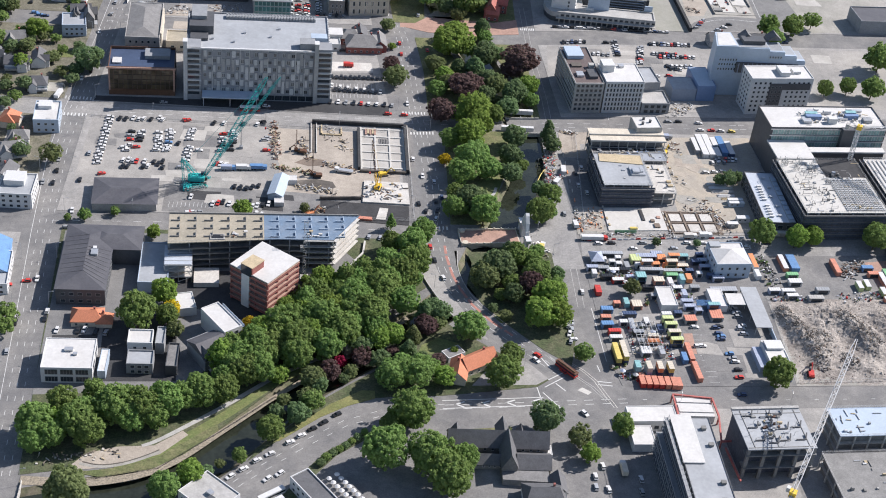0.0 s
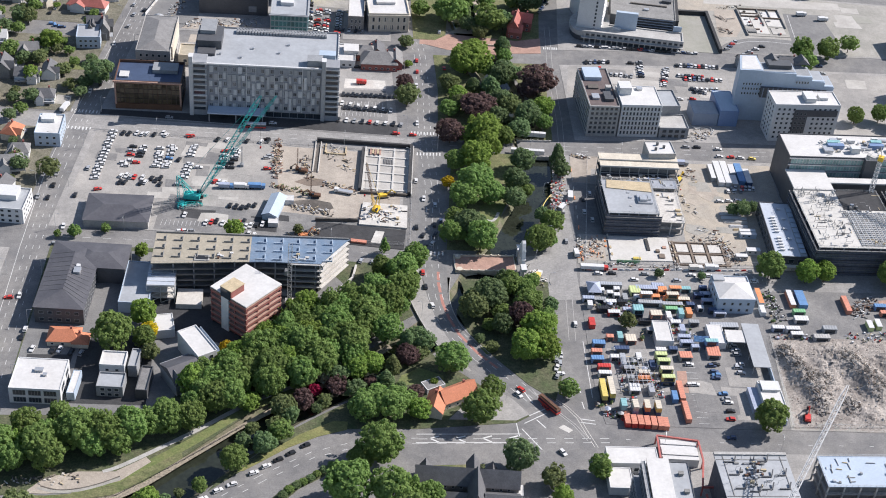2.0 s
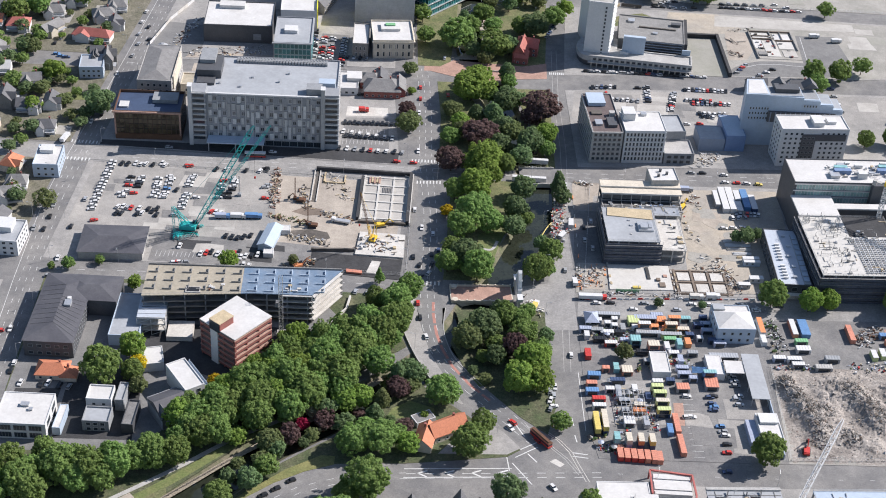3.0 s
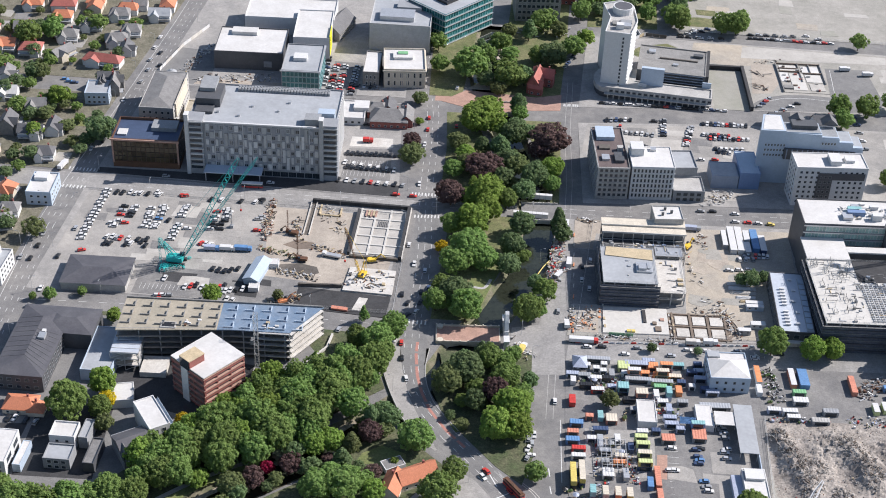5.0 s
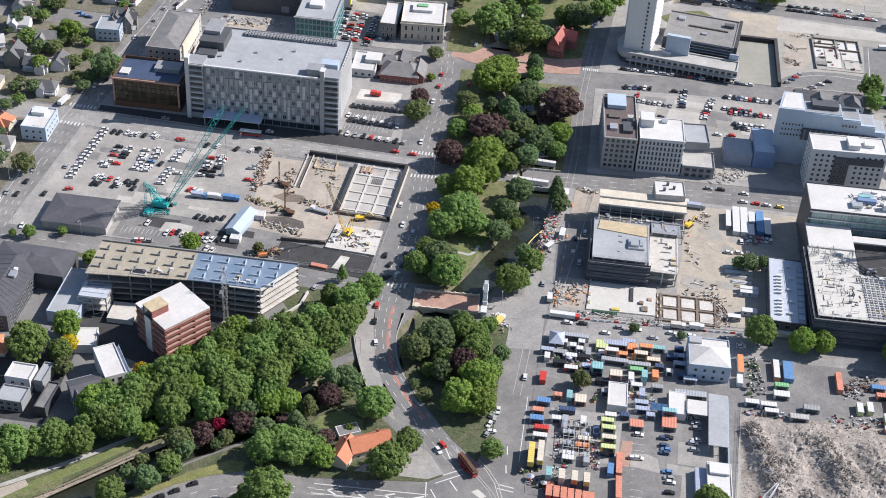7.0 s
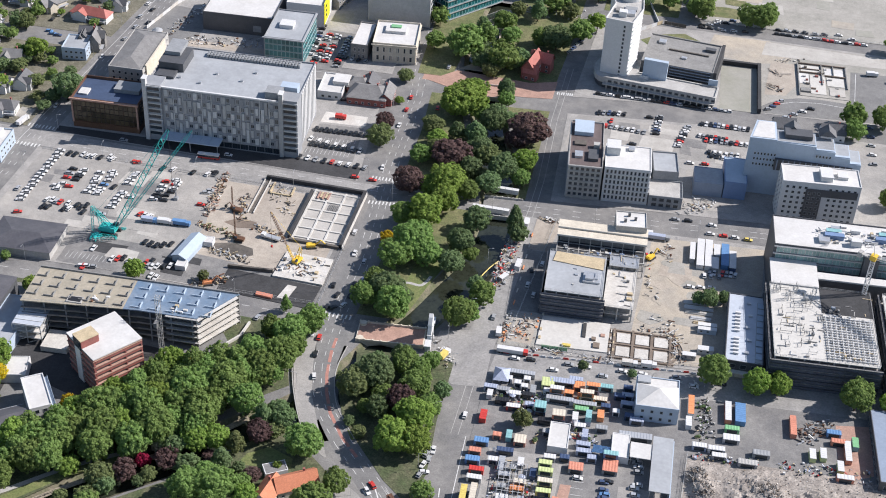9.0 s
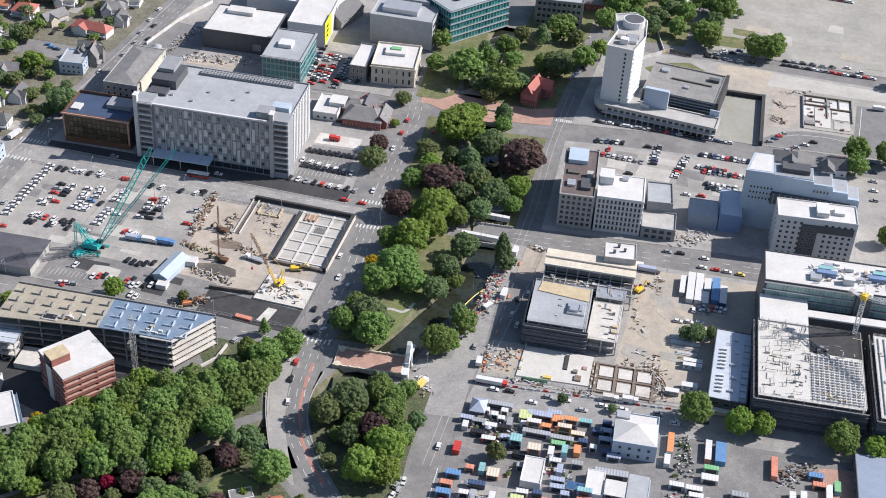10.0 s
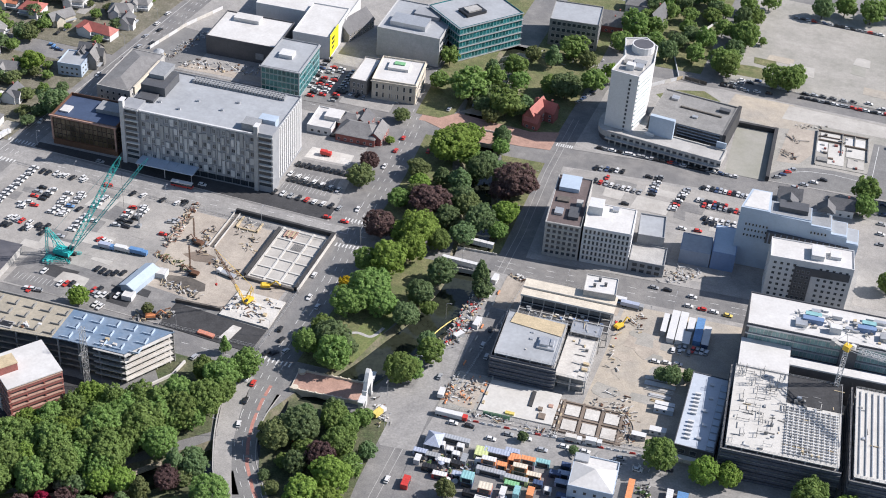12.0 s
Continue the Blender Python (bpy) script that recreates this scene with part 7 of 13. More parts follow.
white_apartments()
t, W = block("house", "white flat-roofed two-storey house", (-189, -110), (-178, -109.7), 9.5, 8, "white", "roofwhite")
windows(t, W, 9.5, "S", 2, 1, 3.2, 3, 1.6, 1.5)
t, W = block("house", "small grey flat-roofed house with glazed porch", (-188, -122), (-176.5, -121.7), 9.5, 6, "greywall", "roofgrey")
windows(t, W, 9.5, "S", 2, 0.5, 2.8, 2.6, 2.0, 1.8, "white", "glass")
t, W = block("house", "narrow dark townhouse with pale roof", (-171, -122), (-166, -122), 16, 5.5, "darkwall", "slate_pale")
t, W = block("house", "narrow grey townhouse with flat roof", (-177, -108), (-173, -108), 12, 6.5, "greywall", "roofgrey")
t, W = block("office_building", "white-roofed two-storey office building", (-223.5, -130), (-201.5, -129.3), 20, 8.8, "white", "roofwhite", parapet=0.3)
windows(t, W, 20, "SE", 2, 0.9, 4, 6.4, 5.4, 2.8, "greywall", "glass", 4)
roof_box(t, 9, 11, 8.5, 3.5, 2, 1.0, "steel")
roof_box(t, 13, 8.5, 8.5, 1.6, 1.4, 0.8, "steel")
t, W = block("annex", "low white lean-to beside the office", (-200, -126), (-196.5, -126), 15, 4.5, "bluewhite", "roofwhite", parapet=0.2)
gable_house("brick cottage with orange tiled hip roof", -210, -86, 3, 14, 10, 3.2, 6, "cream", "tile_orange", 3.5)
gable_house("brick cottage wing with orange tiled roof", -202, -88, 93, 7, 7, 3.0, 5.2, "cream", "tile_orange", 2)
t, W = block("workshop", "blue-grey clad flat-roofed workshop range", (-190, -64), (-176, -63.5), 32, 6.5, "bluewhite", "roofgrey", parapet=0.4)
t, W = block("low_building", "small white building with flat roof", (-172, -82), (-161, -79), 12, 5, "white", "roofwhite", parapet=0.3)


def glass_atrium():
    t = thing("scaffold_atrium", "glazed steel atrium frame under construction", "building", pose(-178.5, -55, 0, 0, 0, 4))
    for x in (0, 6.5, 13):
        for y in (0, 8, 16):
            bm = B()
            box(bm, x, y, 0, x + 0.3, y + 0.3, 10)
            part("post", bm, "steel", t)
    for z in (3, 6.5, 10):
        bm = B()
        for x in (0, 6.5, 13):
            beam(bm, (x + 0.15, 0, z), (x + 0.15, 16.3, z), 0.3)
        for y in (0, 8, 16):
            beam(bm, (0, y + 0.15, z), (13.3, y + 0.15, z), 0.3)
        part("floor_frame", bm, "steel", t)
    for z in (3.1, 6.6):
        bm = B()
        box(bm, 0.3, 0.3, z, 13, 16, z + 0.15)
        part("deck", bm, "concrete_pale", t)
    bm = B()
    box(bm, 0.2, 0.2, 10.15, 13, 16, 10.25)
    part("roof_glass", bm, "roofpale", t)
    for k in range(6):
        bm = B()
        beam(bm, (0.2, 0.4 + k * 3.1, 10.4), (13.1, 0.4 + k * 3.1, 10.4), 0.22)
        part("roof_rib", bm, "white", t)
    for z in (0.2, 3.3, 6.8):
        for x0, y0, x1, y1 in ((0.15, 0.15, 6.65, 0.15), (6.65, 0.15, 13.15, 0.15), (13.15, 0.15, 13.15, 8.15), (13.15, 8.15, 13.15, 16.15)):
            bm = B()
            beam(bm, (x0, y0, z), (x1, y1, z + 3.0), 0.18)
            part("brace", bm, "white", t)
    bm = B()
    box(bm, 14, -4, 0, 26, 8, 2.8)
    part("site_store", bm, "concrete_pale", t)


glass_atrium()
t = thing("tower_crane_mast", "tall grey lattice hoist mast by the parking building", "crane mast", pose(-112, -46, 0))
bm = B()
lattice_mast(bm, (0, 0, 0.5), 33, 1.8)
part("mast", bm, "scaffold", t)
bm = B()
box(bm, -2, -2, 0, 2, 2, 0.5)
part("base_block", bm, "concrete_pale", t)
bm = B()
box(bm, -2.4, -1.2, 16, -1.0, 1.2, 18.6)
part("hoist_cage", bm, "concrete_dark", t)

wall = thing("retaining_wall", "low white concrete wall at the foot of the parking building", "wall")
for a, b in (((-103, -52), (-98.5, -48.5)), ((-98.5, -48.5), (-90, -37)), ((-90, -37), (-83, -25)), ((-83, -25), (-82, -15))):
    bm = B()
    beam(bm, (*a, 0.75), (*b, 0.75), 0.9, h=1.3)
    part("wall_length", bm, "slab_white", wall)

# ---- eastern offices ----
def grid_facade(t, W, D, sides, floors, z0, fh, pitch, band="white", w=1.6, h=1.5, glass="glass", frame_mat="grey"):
    """Rows of windows between proud floor bands."""
    windows(t, W, D, sides, floors, z0, fh, pitch, w, h, frame_mat, glass, edge=0.6)
    fs = faces_of(W, D)
    for s in sides:
        mm, length = fs[s]
        for k in range(floors + 1):
            bm = B()
            box(bm, 0, -0.3, z0 + k * fh - (fh - h) * 0.75, length, 0, z0 + k * fh - (fh - h) * 0.2)
            part("floor_band", bm, band, t, m=mm)


t, W = block("office_building", "grey concrete office block with brown roof terrace", (41.5, 126.5), (59, 128.5), 44, 20.5, "concrete", "roofbrown")
grid_facade(t, W, 44, "SW", 6, 2.0, 3.1, 2.4, "concrete", 1.8, 1.9)
roof_box(t, 2, 30, 19.8, 10, 12, 2.2, "bluewhite")
roof_box(t, 3, 8, 19.8, 4, 5, 1.2, "steel")
roof_box(t, 10, 6, 19.8, 5, 9, 1.6, "darkwall")
roof_box(t, 12.5, 18, 19.8, 3, 3, 2.4, "concrete")
roof_box(t, 2.5, 20, 19.8, 6, 4, 0.8, "mud")
t, W = block("office_building", "white office block with white roof and window bands", (60, 128.6), (83.5, 131.2), 22, 21.5, "white", "roofwhite", parapet=0.4)
grid_facade(t, W, 22, "SE", 6, 2.0, 3.15, 1.9, "white", 1.15, 2.15)
roof_box(t, 0.5, 12, 21.1, 7, 8, 4.4, "white", "lift_room")
roof_box(t, 12, 17, 21.1, 3, 3, 1.2, "steel")
t, W = block("office_building", "grey mid-rise annex with flat roof", (84.5, 146), (97.5, 148), 19, 12.5, "greywall", "roofgrey")
t, W = block("office_building", "low grey shop annex with dark glazing", (84.2, 130.5), (101.5, 132.2), 15.5, 7.2, "greywall", "concrete")
windows(t, W, 15.5, "SE", 2, 0.6, 3.2, 3, 2.6, 2.2, "grey", "glass")
t, W = block("low_building", "low white pavilion with flat roof", (60, 152), (78, 154), 16, 8, "white", "roofwhite")


def white_tower():
    t = thing("tower_building", "slender white hotel tower with one column of slot windows", "building", pose(42, 249, 0))
    h = 41.5
    pts = [(0, 0), (15.5, -1.5), (19.5, 17.5), (17.5, 37), (9.5, 45), (-1.5, 39.5), (3, 20)]
    bm = B()
    prism(bm, pts, 0, h)
    part("wall", bm, "white", t)
    c = (9, 20)
    bm = B()
    prism(bm, [(c[0] + (x - c[0]) * 0.95, c[1] + (y - c[1]) * 0.97) for x, y in pts], h, h + 0.15)
    part("roof", bm, "concrete", t)
    for i in range(len(pts)):
        bm = B()
        p, q = pts[i], pts[(i + 1) % len(pts)]
        beam(bm, (*p, h + 0.4), (*q, h + 0.4), 0.5, h=1.4)
        part("parapet", bm, "white", t)
    wm = window_mesh(1.2, 1.7, "grey", "glass")
    ang = math.degrees(math.atan2(-1.5, 15.5))
    for k in range(13):
        part("window", wm, None, t, m=pose(0, 0, 0, 0, 0, ang) @ pose(11.2, 0, 6.2 + k * 2.65))
    # stepped ledges up the sunlit side
    ang = math.degrees(math.atan2(19, 4))
    for k in range(13):
        bm = B()
        box(bm, 0.6, -0.5, 0, 18.6, 0.02, 0.35)
        part("ledge", bm, "white", t, m=pose(15.5, -1.5, 7.6 + k * 2.65, 0, 0, ang))
        bm = B()
        box(bm, 0.8, -0.04, 0, 18.2, 0.02, 0.9)
        part("window_band", bm, "glass_pale" if k % 3 else "bluewhite", t, m=pose(15.5, -1.5, 6.4 + k * 2.65, 0, 0, ang))
    for (x0, y0, x1, y1, hh, mt) in ((6.5, 5, 11, 9, 3.4, "white"), (11, 7, 15.5, 12, 2.0, "steel"), (4, 10, 8, 15, 1.4, "concrete_dark"), (9, 14, 16, 18, 1.0, "greywall")):
        bm = B()
        box(bm, x0, y0, h, x1, y1, h + hh)
        part("roof_plant", bm, mt, t)
    bm = B()
    cyl(bm, (10.5, 30.5, h), (10.5, 30.5, h + 4.2), 6.4, 20)
    part("plant_drum", bm, "white", t)
    bm = B()
    cyl(bm, (10.5, 30.5, h + 4.2), (10.5, 30.5, h + 4.35), 5.5, 20)
    part("drum_top", bm, "roofdark", t)


white_tower()


def podium():
    t = thing("podium_building", "low concrete podium with colonnade and sunken car deck", "building", pose(39, 243, 0, 0, 0, -4.5))
    # west end is rounded
    n = 8
    arc = [(6 - 8 * math.sin(math.pi * k / n), 14 - 14 * math.cos(math.pi * k / n)) for k in range(n + 1)][::-1]
    pts = [(6, 0), (71.5, 0), (71.5, 13), (24, 13), (24, 28)] + arc[:-1]
    bm = B()
    prism(bm, pts, 4.2, 7.4)
    bmesh.ops.triangulate(bm, faces=[f for f in bm.faces if len(f.verts) > 4])
    part("upper_storey", bm, "concrete", t)
    bm = B()
    prism(bm, [(x * 0.98 + 0.6, y * 0.95 + 1.6) for x, y in pts], 0, 4.2)
    bmesh.ops.triangulate(bm, faces=[f for f in bm.faces if len(f.verts) > 4])
    part("shop_floor", bm, "darkwall", t)
    bm = B()
    prism(bm, [(6, -1.8), (71.5, -1.8), (71.5, 0), (6, 0)], 3.7, 4.2)
    part("verandah", bm, "concrete", t)
    for k in range(18):
        bm = B()
        x = 8 + k * 3.55
        box(bm, x, -0.4, 0, x + 0.7, 0.2, 7.2)
        part("column", bm, "concrete_pale", t)
        part("window", window_mesh(2.2, 1.6, "grey", "glass"), None, t, m=pose(x + 2.1, 0, 4.9))
    for (x0, y0, x1, y1) in ((6, 0, 71.5, 0.8), (70.7, 0.8, 71.5, 13), (24, 12.2, 70.7, 13)):
        bm = B()
        box(bm, x0, y0, 7.4, x1, y1, 8.1)
        part("parapet", bm, "concrete", t)
    # hall behind: dark glazed bands towards a sunken court, flat grey roof
    bm = B()
    box(bm, 24, 20, 0, 66.5, 54, 12)
    part("hall", bm, "darkwall", t)
    bm = B()
    box(bm, 24.5, 20.4, 12, 66, 53.6, 12.15)
    part("hall_roof", bm, "concrete_dark", t, "stained grey flat roof")
    for k in range(4):
        bm = B()
        box(bm, 41, 19.9, 4.6 + k * 1.9, 65, 20, 5.9 + k * 1.9)
        part("window_band", bm, "glass", t)
        bm = B()
        box(bm, 41, 19.4, 6.0 + k * 1.9, 65, 20, 6.4 + k * 1.9)
        part("slat", bm, "slateclad", t)
    for (x0, y0, x1, y1, h) in ((24, 19.6, 66.5, 20.4, 0.6), (24, 53.4, 66.5, 54, 0.9), (24, 20.4, 24.6, 53.4, 0.6), (65.9, 20.4, 66.5, 53.4, 0.6), (37, 38, 61, 39, 1.0)):
        bm = B()
        box(bm, x0, y0, 12, x1, y1, 12 + h)
        part("roof_kerb", bm, "concrete_dark" if h < 1 else "mud", t)
    for (x0, y0, x1, y1, h) in ((58, 44, 64, 47, 1.6), (30, 44, 34, 48, 1.2), (46, 30, 49, 32, 0.9)):
        roof_box(t, x0, y0, 12.1, x1 - x0, y1 - y0, h, "darkwall" if x0 > 50 else "steel")
    bm = B()
    box(bm, 66.5, 20, 0, 68.4, 56, 12.6)
    part("boundary_wall", bm, "asphalt_dark", t, "dark bare boundary wall")
    # white block given pale blue: the tint of its shaded south face as colour
    bm = B()
    box(bm, 27, 9.5, 7.4, 41, 12, 19)
    part("stair_block", bm, "bluewhite", t)
    bm = B()
    box(bm, 65, 13.4, 4, 70.4, 14.2, 11.5)
    part("screen_wall", bm, "bluewhite", t, "pale blue screen wall")
    roof_box(t, 26, 7, 7.4, 5, 1.6, 1.2, "white", "vent")


podium()


def red_house():
    gable_house("old red brick chambers with steep red roofs", 2.5, 248, 80, 17, 8, 7, 12.5, "brick", "tile_red", 0)
    gable_house("gabled wing of the old red brick chambers", 7, 254, -10, 13, 7, 7, 11.5, "brick", "tile_red", 0)
    gable_house("small gabled wing of the old red chambers", 3, 241, -10, 8, 5, 5.5, 9.5, "brick", "tile_red", 0, chimney=False)


red_house()


def stepped_office():
    t = thing("office_building", "tall white and pale blue stepped office building", "building", pose(130, 158.5, 0, 0, 0, 4.5))
    W, D = 58, 20
    bm = B()
    prism(bm, [(0, 0), (14, 0), (14, 18), (4, 18)], 0, 34)
    part("west_wing", bm, "bluewhite", t)
    for x0, x1, hh in ((14, 34, 33), (34.02, 44, 31), (44.02, 52, 28.5), (52.02, 58, 25.5)):
        bm = B()
        prism(bm, [(x0, -(x0 - 14) / 22), (x1, -(x1 - 14) / 22), (x1, 12), (x0, 12)], 0, hh)
        part("main_slab", bm, "bluewhite", t)
        bm = B()
        box(bm, x0 + 0.4, 0.4, hh, x1 - 0.4, 11.5, hh + 0.15)
        part("roof", bm, "greywall" if x0 < 40 else "roofgrey", t)
        bm = B()
        box(bm, x0 + 0.3, -(x0 - 14) / 22 + 0.1, hh, x1 - 0.3, 0.35, hh + 0.5)
        part("parapet", bm, "bluewhite", t)
    bm = B()
    prism(bm, [(1.2, 1), (13, 1), (13, 17), (5, 17)], 34, 34.2)
    part("roof", bm, "roofwhite", t)
    bm = B()
    box(bm, 18, 4, 33.1, 32, 11, 35.6)
    part("plant_room", bm, "darkwall", t)
    for k in range(3):
        for i in range(7):
            part("window", window_mesh(1.0, 1.6, "white", "glass"), None, t, m=pose(4 + i * 1.7, -0.02, 24 - k * 3.2))
    for i in range(5):
        part("window", window_mesh(1.0, 1.6, "white", "glass"), None, t, m=pose(35 + i * 1.7, -1.45, 27, 0, 0, -2.6))
    bm = B()
    box(bm, 14.5, -2.0, 17, 54, 0, 23.5)
    part("louvre_band", bm, "darkwall", t)
    for i in range(13):
        bm = B()
        box(bm, 15.5 + i * 2.9, -2.15, 17, 16.1 + i * 2.9, -2.0, 23.5)
        part("louvre_post", bm, "slateclad", t)
    # roof gables behind
    for x in (18, 36):
        bm = B()
        v = [bm.verts.new(p) for p in ((x, 10, 33.2), (x + 9, 10, 33.2), (x + 9, 17, 33.2), (x, 17, 33.2), (x + 4.5, 10, 37), (x + 4.5, 17, 37))]
        for f in ((0, 1, 4), (2, 3, 5), (1, 2, 5, 4), (3, 0, 4, 5)):
            bm.faces.new([v[i] for i in f])
        part("roof_gable", bm, "slate", t)
    t, W = block("office_building", "white office block with square windows", (149.5, 137), (188.5, 141.5), 16, 25, "white", "roofwhite", parapet=0.5)
    windows(t, W, 16, "SW", 7, 2.2, 3.1, 2.9, 1.6, 1.7, "white", "glass", skip=lambda s, f, i: s == "S" and (4 <= i <= 6 or f == 5 and i > 6))
    # dark L panel set proud of the wall: the recess is shaded by colour alone
    bm = B()
    box(bm, 12.2, -0.4, 0, 20.4, 0, 21.4)
    box(bm, 20.4, -0.4, 17.2, W - 1.2, 0, 21.4)
    part("recess_panel", bm, "darkwall", t)
    for f in range(6):
        for i in range(3):
            part("window", window_mesh(1.5, 1.7, "grey", "glass"), None, t, m=pose(14 + i * 2.4, -0.4, 2.6 + 3.1 * f))
    roof_box(t, 19, 3, 24.5, 6, 9, 2.6, "white", "lift_room")
    roof_box(t, 28, 6, 24.5, 5, 5, 1.6, "white")
    t, W = block("low_building", "pale blue low annex with flat roof", (106, 148), (121, 149.3), 15, 8.5, "slateclad", "roofgrey", parapet=0.2)
    t, W = block("low_building", "pale blue metal-clad hall", (121.5, 149.5), (133, 150.5), 24, 10.5, "blueclad", "bluewhite", parapet=0.2)


stepped_office()


def mall_building():
    t = thing("mall_building", "new glass-fronted mall with white roofs", "building", pose(147.5, 80.5, 0, 0, 0, 5))
    W, D, h = 70, 24, 25.5
    box_walls(t, W, D, h, "darkwall", "roofwhite", 0.6)
    gm = window_mesh(3.3, 3.4, "steel", "glass_pale", 2)
    for fl in range(2):
        for i in range(20):
            if 12 <= i <= 13:
                continue
            part("window", gm, None, t, m=pose(3 + i * 3.4, -0.02, 16.8 + fl * 3.9))
    bm = B()
    box(bm, 42, -3.5, 0, 49, 0, 26)
    part("lift_shaft", bm, "darkwall", t)
    for k in range(3):
        bm = B()
        box(bm, 0, -0.6, 15.8 + k * 4.1, W, 0, 16.4 + k * 4.1)
        part("floor_band", bm, "steel", t)
    rng = random.Random(8)
    for k in range(14):
        x, y = rng.uniform(24, 62), rng.uniform(6, 20)
        roof_box(t, x, y, 24.9, rng.uniform(2, 7), rng.uniform(1, 2.2), rng.uniform(0.8, 2), rng.choice(["steel", "white", "blue", "grey"]))
    # lower white roof in front, with a sunken terrace under the glass wall
    for (x0, y0, x1, y1) in ((-1, -20, 21, -0.4), (21.05, -13, 66, -8)):
        bm = B()
        box(bm, x0 + 0.4, y0 + 0.6, 0, x1 - (0 if x1 < 30 else 0.4), y1, 16.6)
        part("lower_wall", bm, "darkwall", t)
        bm = B()
        box(bm, x0, y0, 16.6, x1, y1, 17.4)
        part("lower_roof", bm, "roofwhite", t)
    # the blue of this deck is the shadow below the glass wall, as colour
    bm = B()
    box(bm, 21.1, -7.9, 0, 65.6, -0.5, 12.2)
    part("terrace", bm, "roofblue", t, "terrace deck with blue shade put into its colour")
    for i in range(20):
        if i > 5 and not 12 <= i <= 13:
            part("window", gm, None, t, m=pose(3 + i * 3.4, -0.02, 12.5))
    for (x, y, sx, sy, sz, mt) in ((24, 9, 9, 2.6, 2.4, "blueclad"), (25, 13, 7, 2.4, 2.0, "teal"), (36, 5, 5, 3, 3.2, "white"), (21, 5, 5, 5, 1.6, "steel"), (48, 10, 8, 2.4, 2.4, "blueclad"), (50, 14, 6, 2.4, 2.2, "teal"), (58, 6, 5, 4, 1.8, "grey")):
        roof_box(t, x, y, 24.9, sx, sy, sz, mt, "site_store")
    for k in range(40):
        bm = B()
        x, y = rng.uniform(20, 60), rng.uniform(2, 16)
        if k % 3:
            a = rng.uniform(0, 3.14)
            beam(bm, (x, y, 25.2 + rng.uniform(0, 1.4)), (x + 3.4 * math.cos(a), y + 2.4 * math.sin(a), 25.2 + rng.uniform(0, 1.4)), rng.uniform(0.15, 0.4))
        else:
            box(bm, x, y, 24.9, x + rng.uniform(0.8, 2.4), y + rng.uniform(0.6, 1.6), 25 + rng.uniform(0.3, 1.6))
        part("site_item", bm, rng.choice(["steel", "concrete_dark", "white", "timber", "grey", "slab_white"]), t)


mall_building()

t = thing("long_building", "long low building with pale grey roof and rows of vents", "building", pose(131.5, 9.5, 0, 0, 0, 1.5))
box_walls(t, 17, 49, 8.8, "darkwall", "roofpale", 0.35)
rng = random.Random(4)
for k in range(11):
    roof_box(t, 3.4, 5 + k * 2.6 + (3 if k > 4 else 0), 8.45, 2.4, 0.8, 0.9, "white", "vent")
for k in range(5):
    roof_box(t, 8.5 + (k % 2), 6 + k * 9, 8.45, 1.8, 1.2, 0.7, "steel", "vent")
bm = B()
box(bm, 13.2, 1, 8.46, 16.6, 44, 8.9)
part("roof_strip", bm, "roofgrey", t)
for k in range(9):
    roof_box(t, 13.5, 3 + k * 4.6, 8.9, 2.6, 3.4, 0.25, "bluewhite", "skylight")
bm = B()
box(bm, 0, -2.4, 3.4, 15, 0, 3.7)
part("awning", bm, "white", t)
windows(t, 17, 49, "SW", 2, 0.8, 3.8, 4, 2.8, 2.4, "grey", "glass")


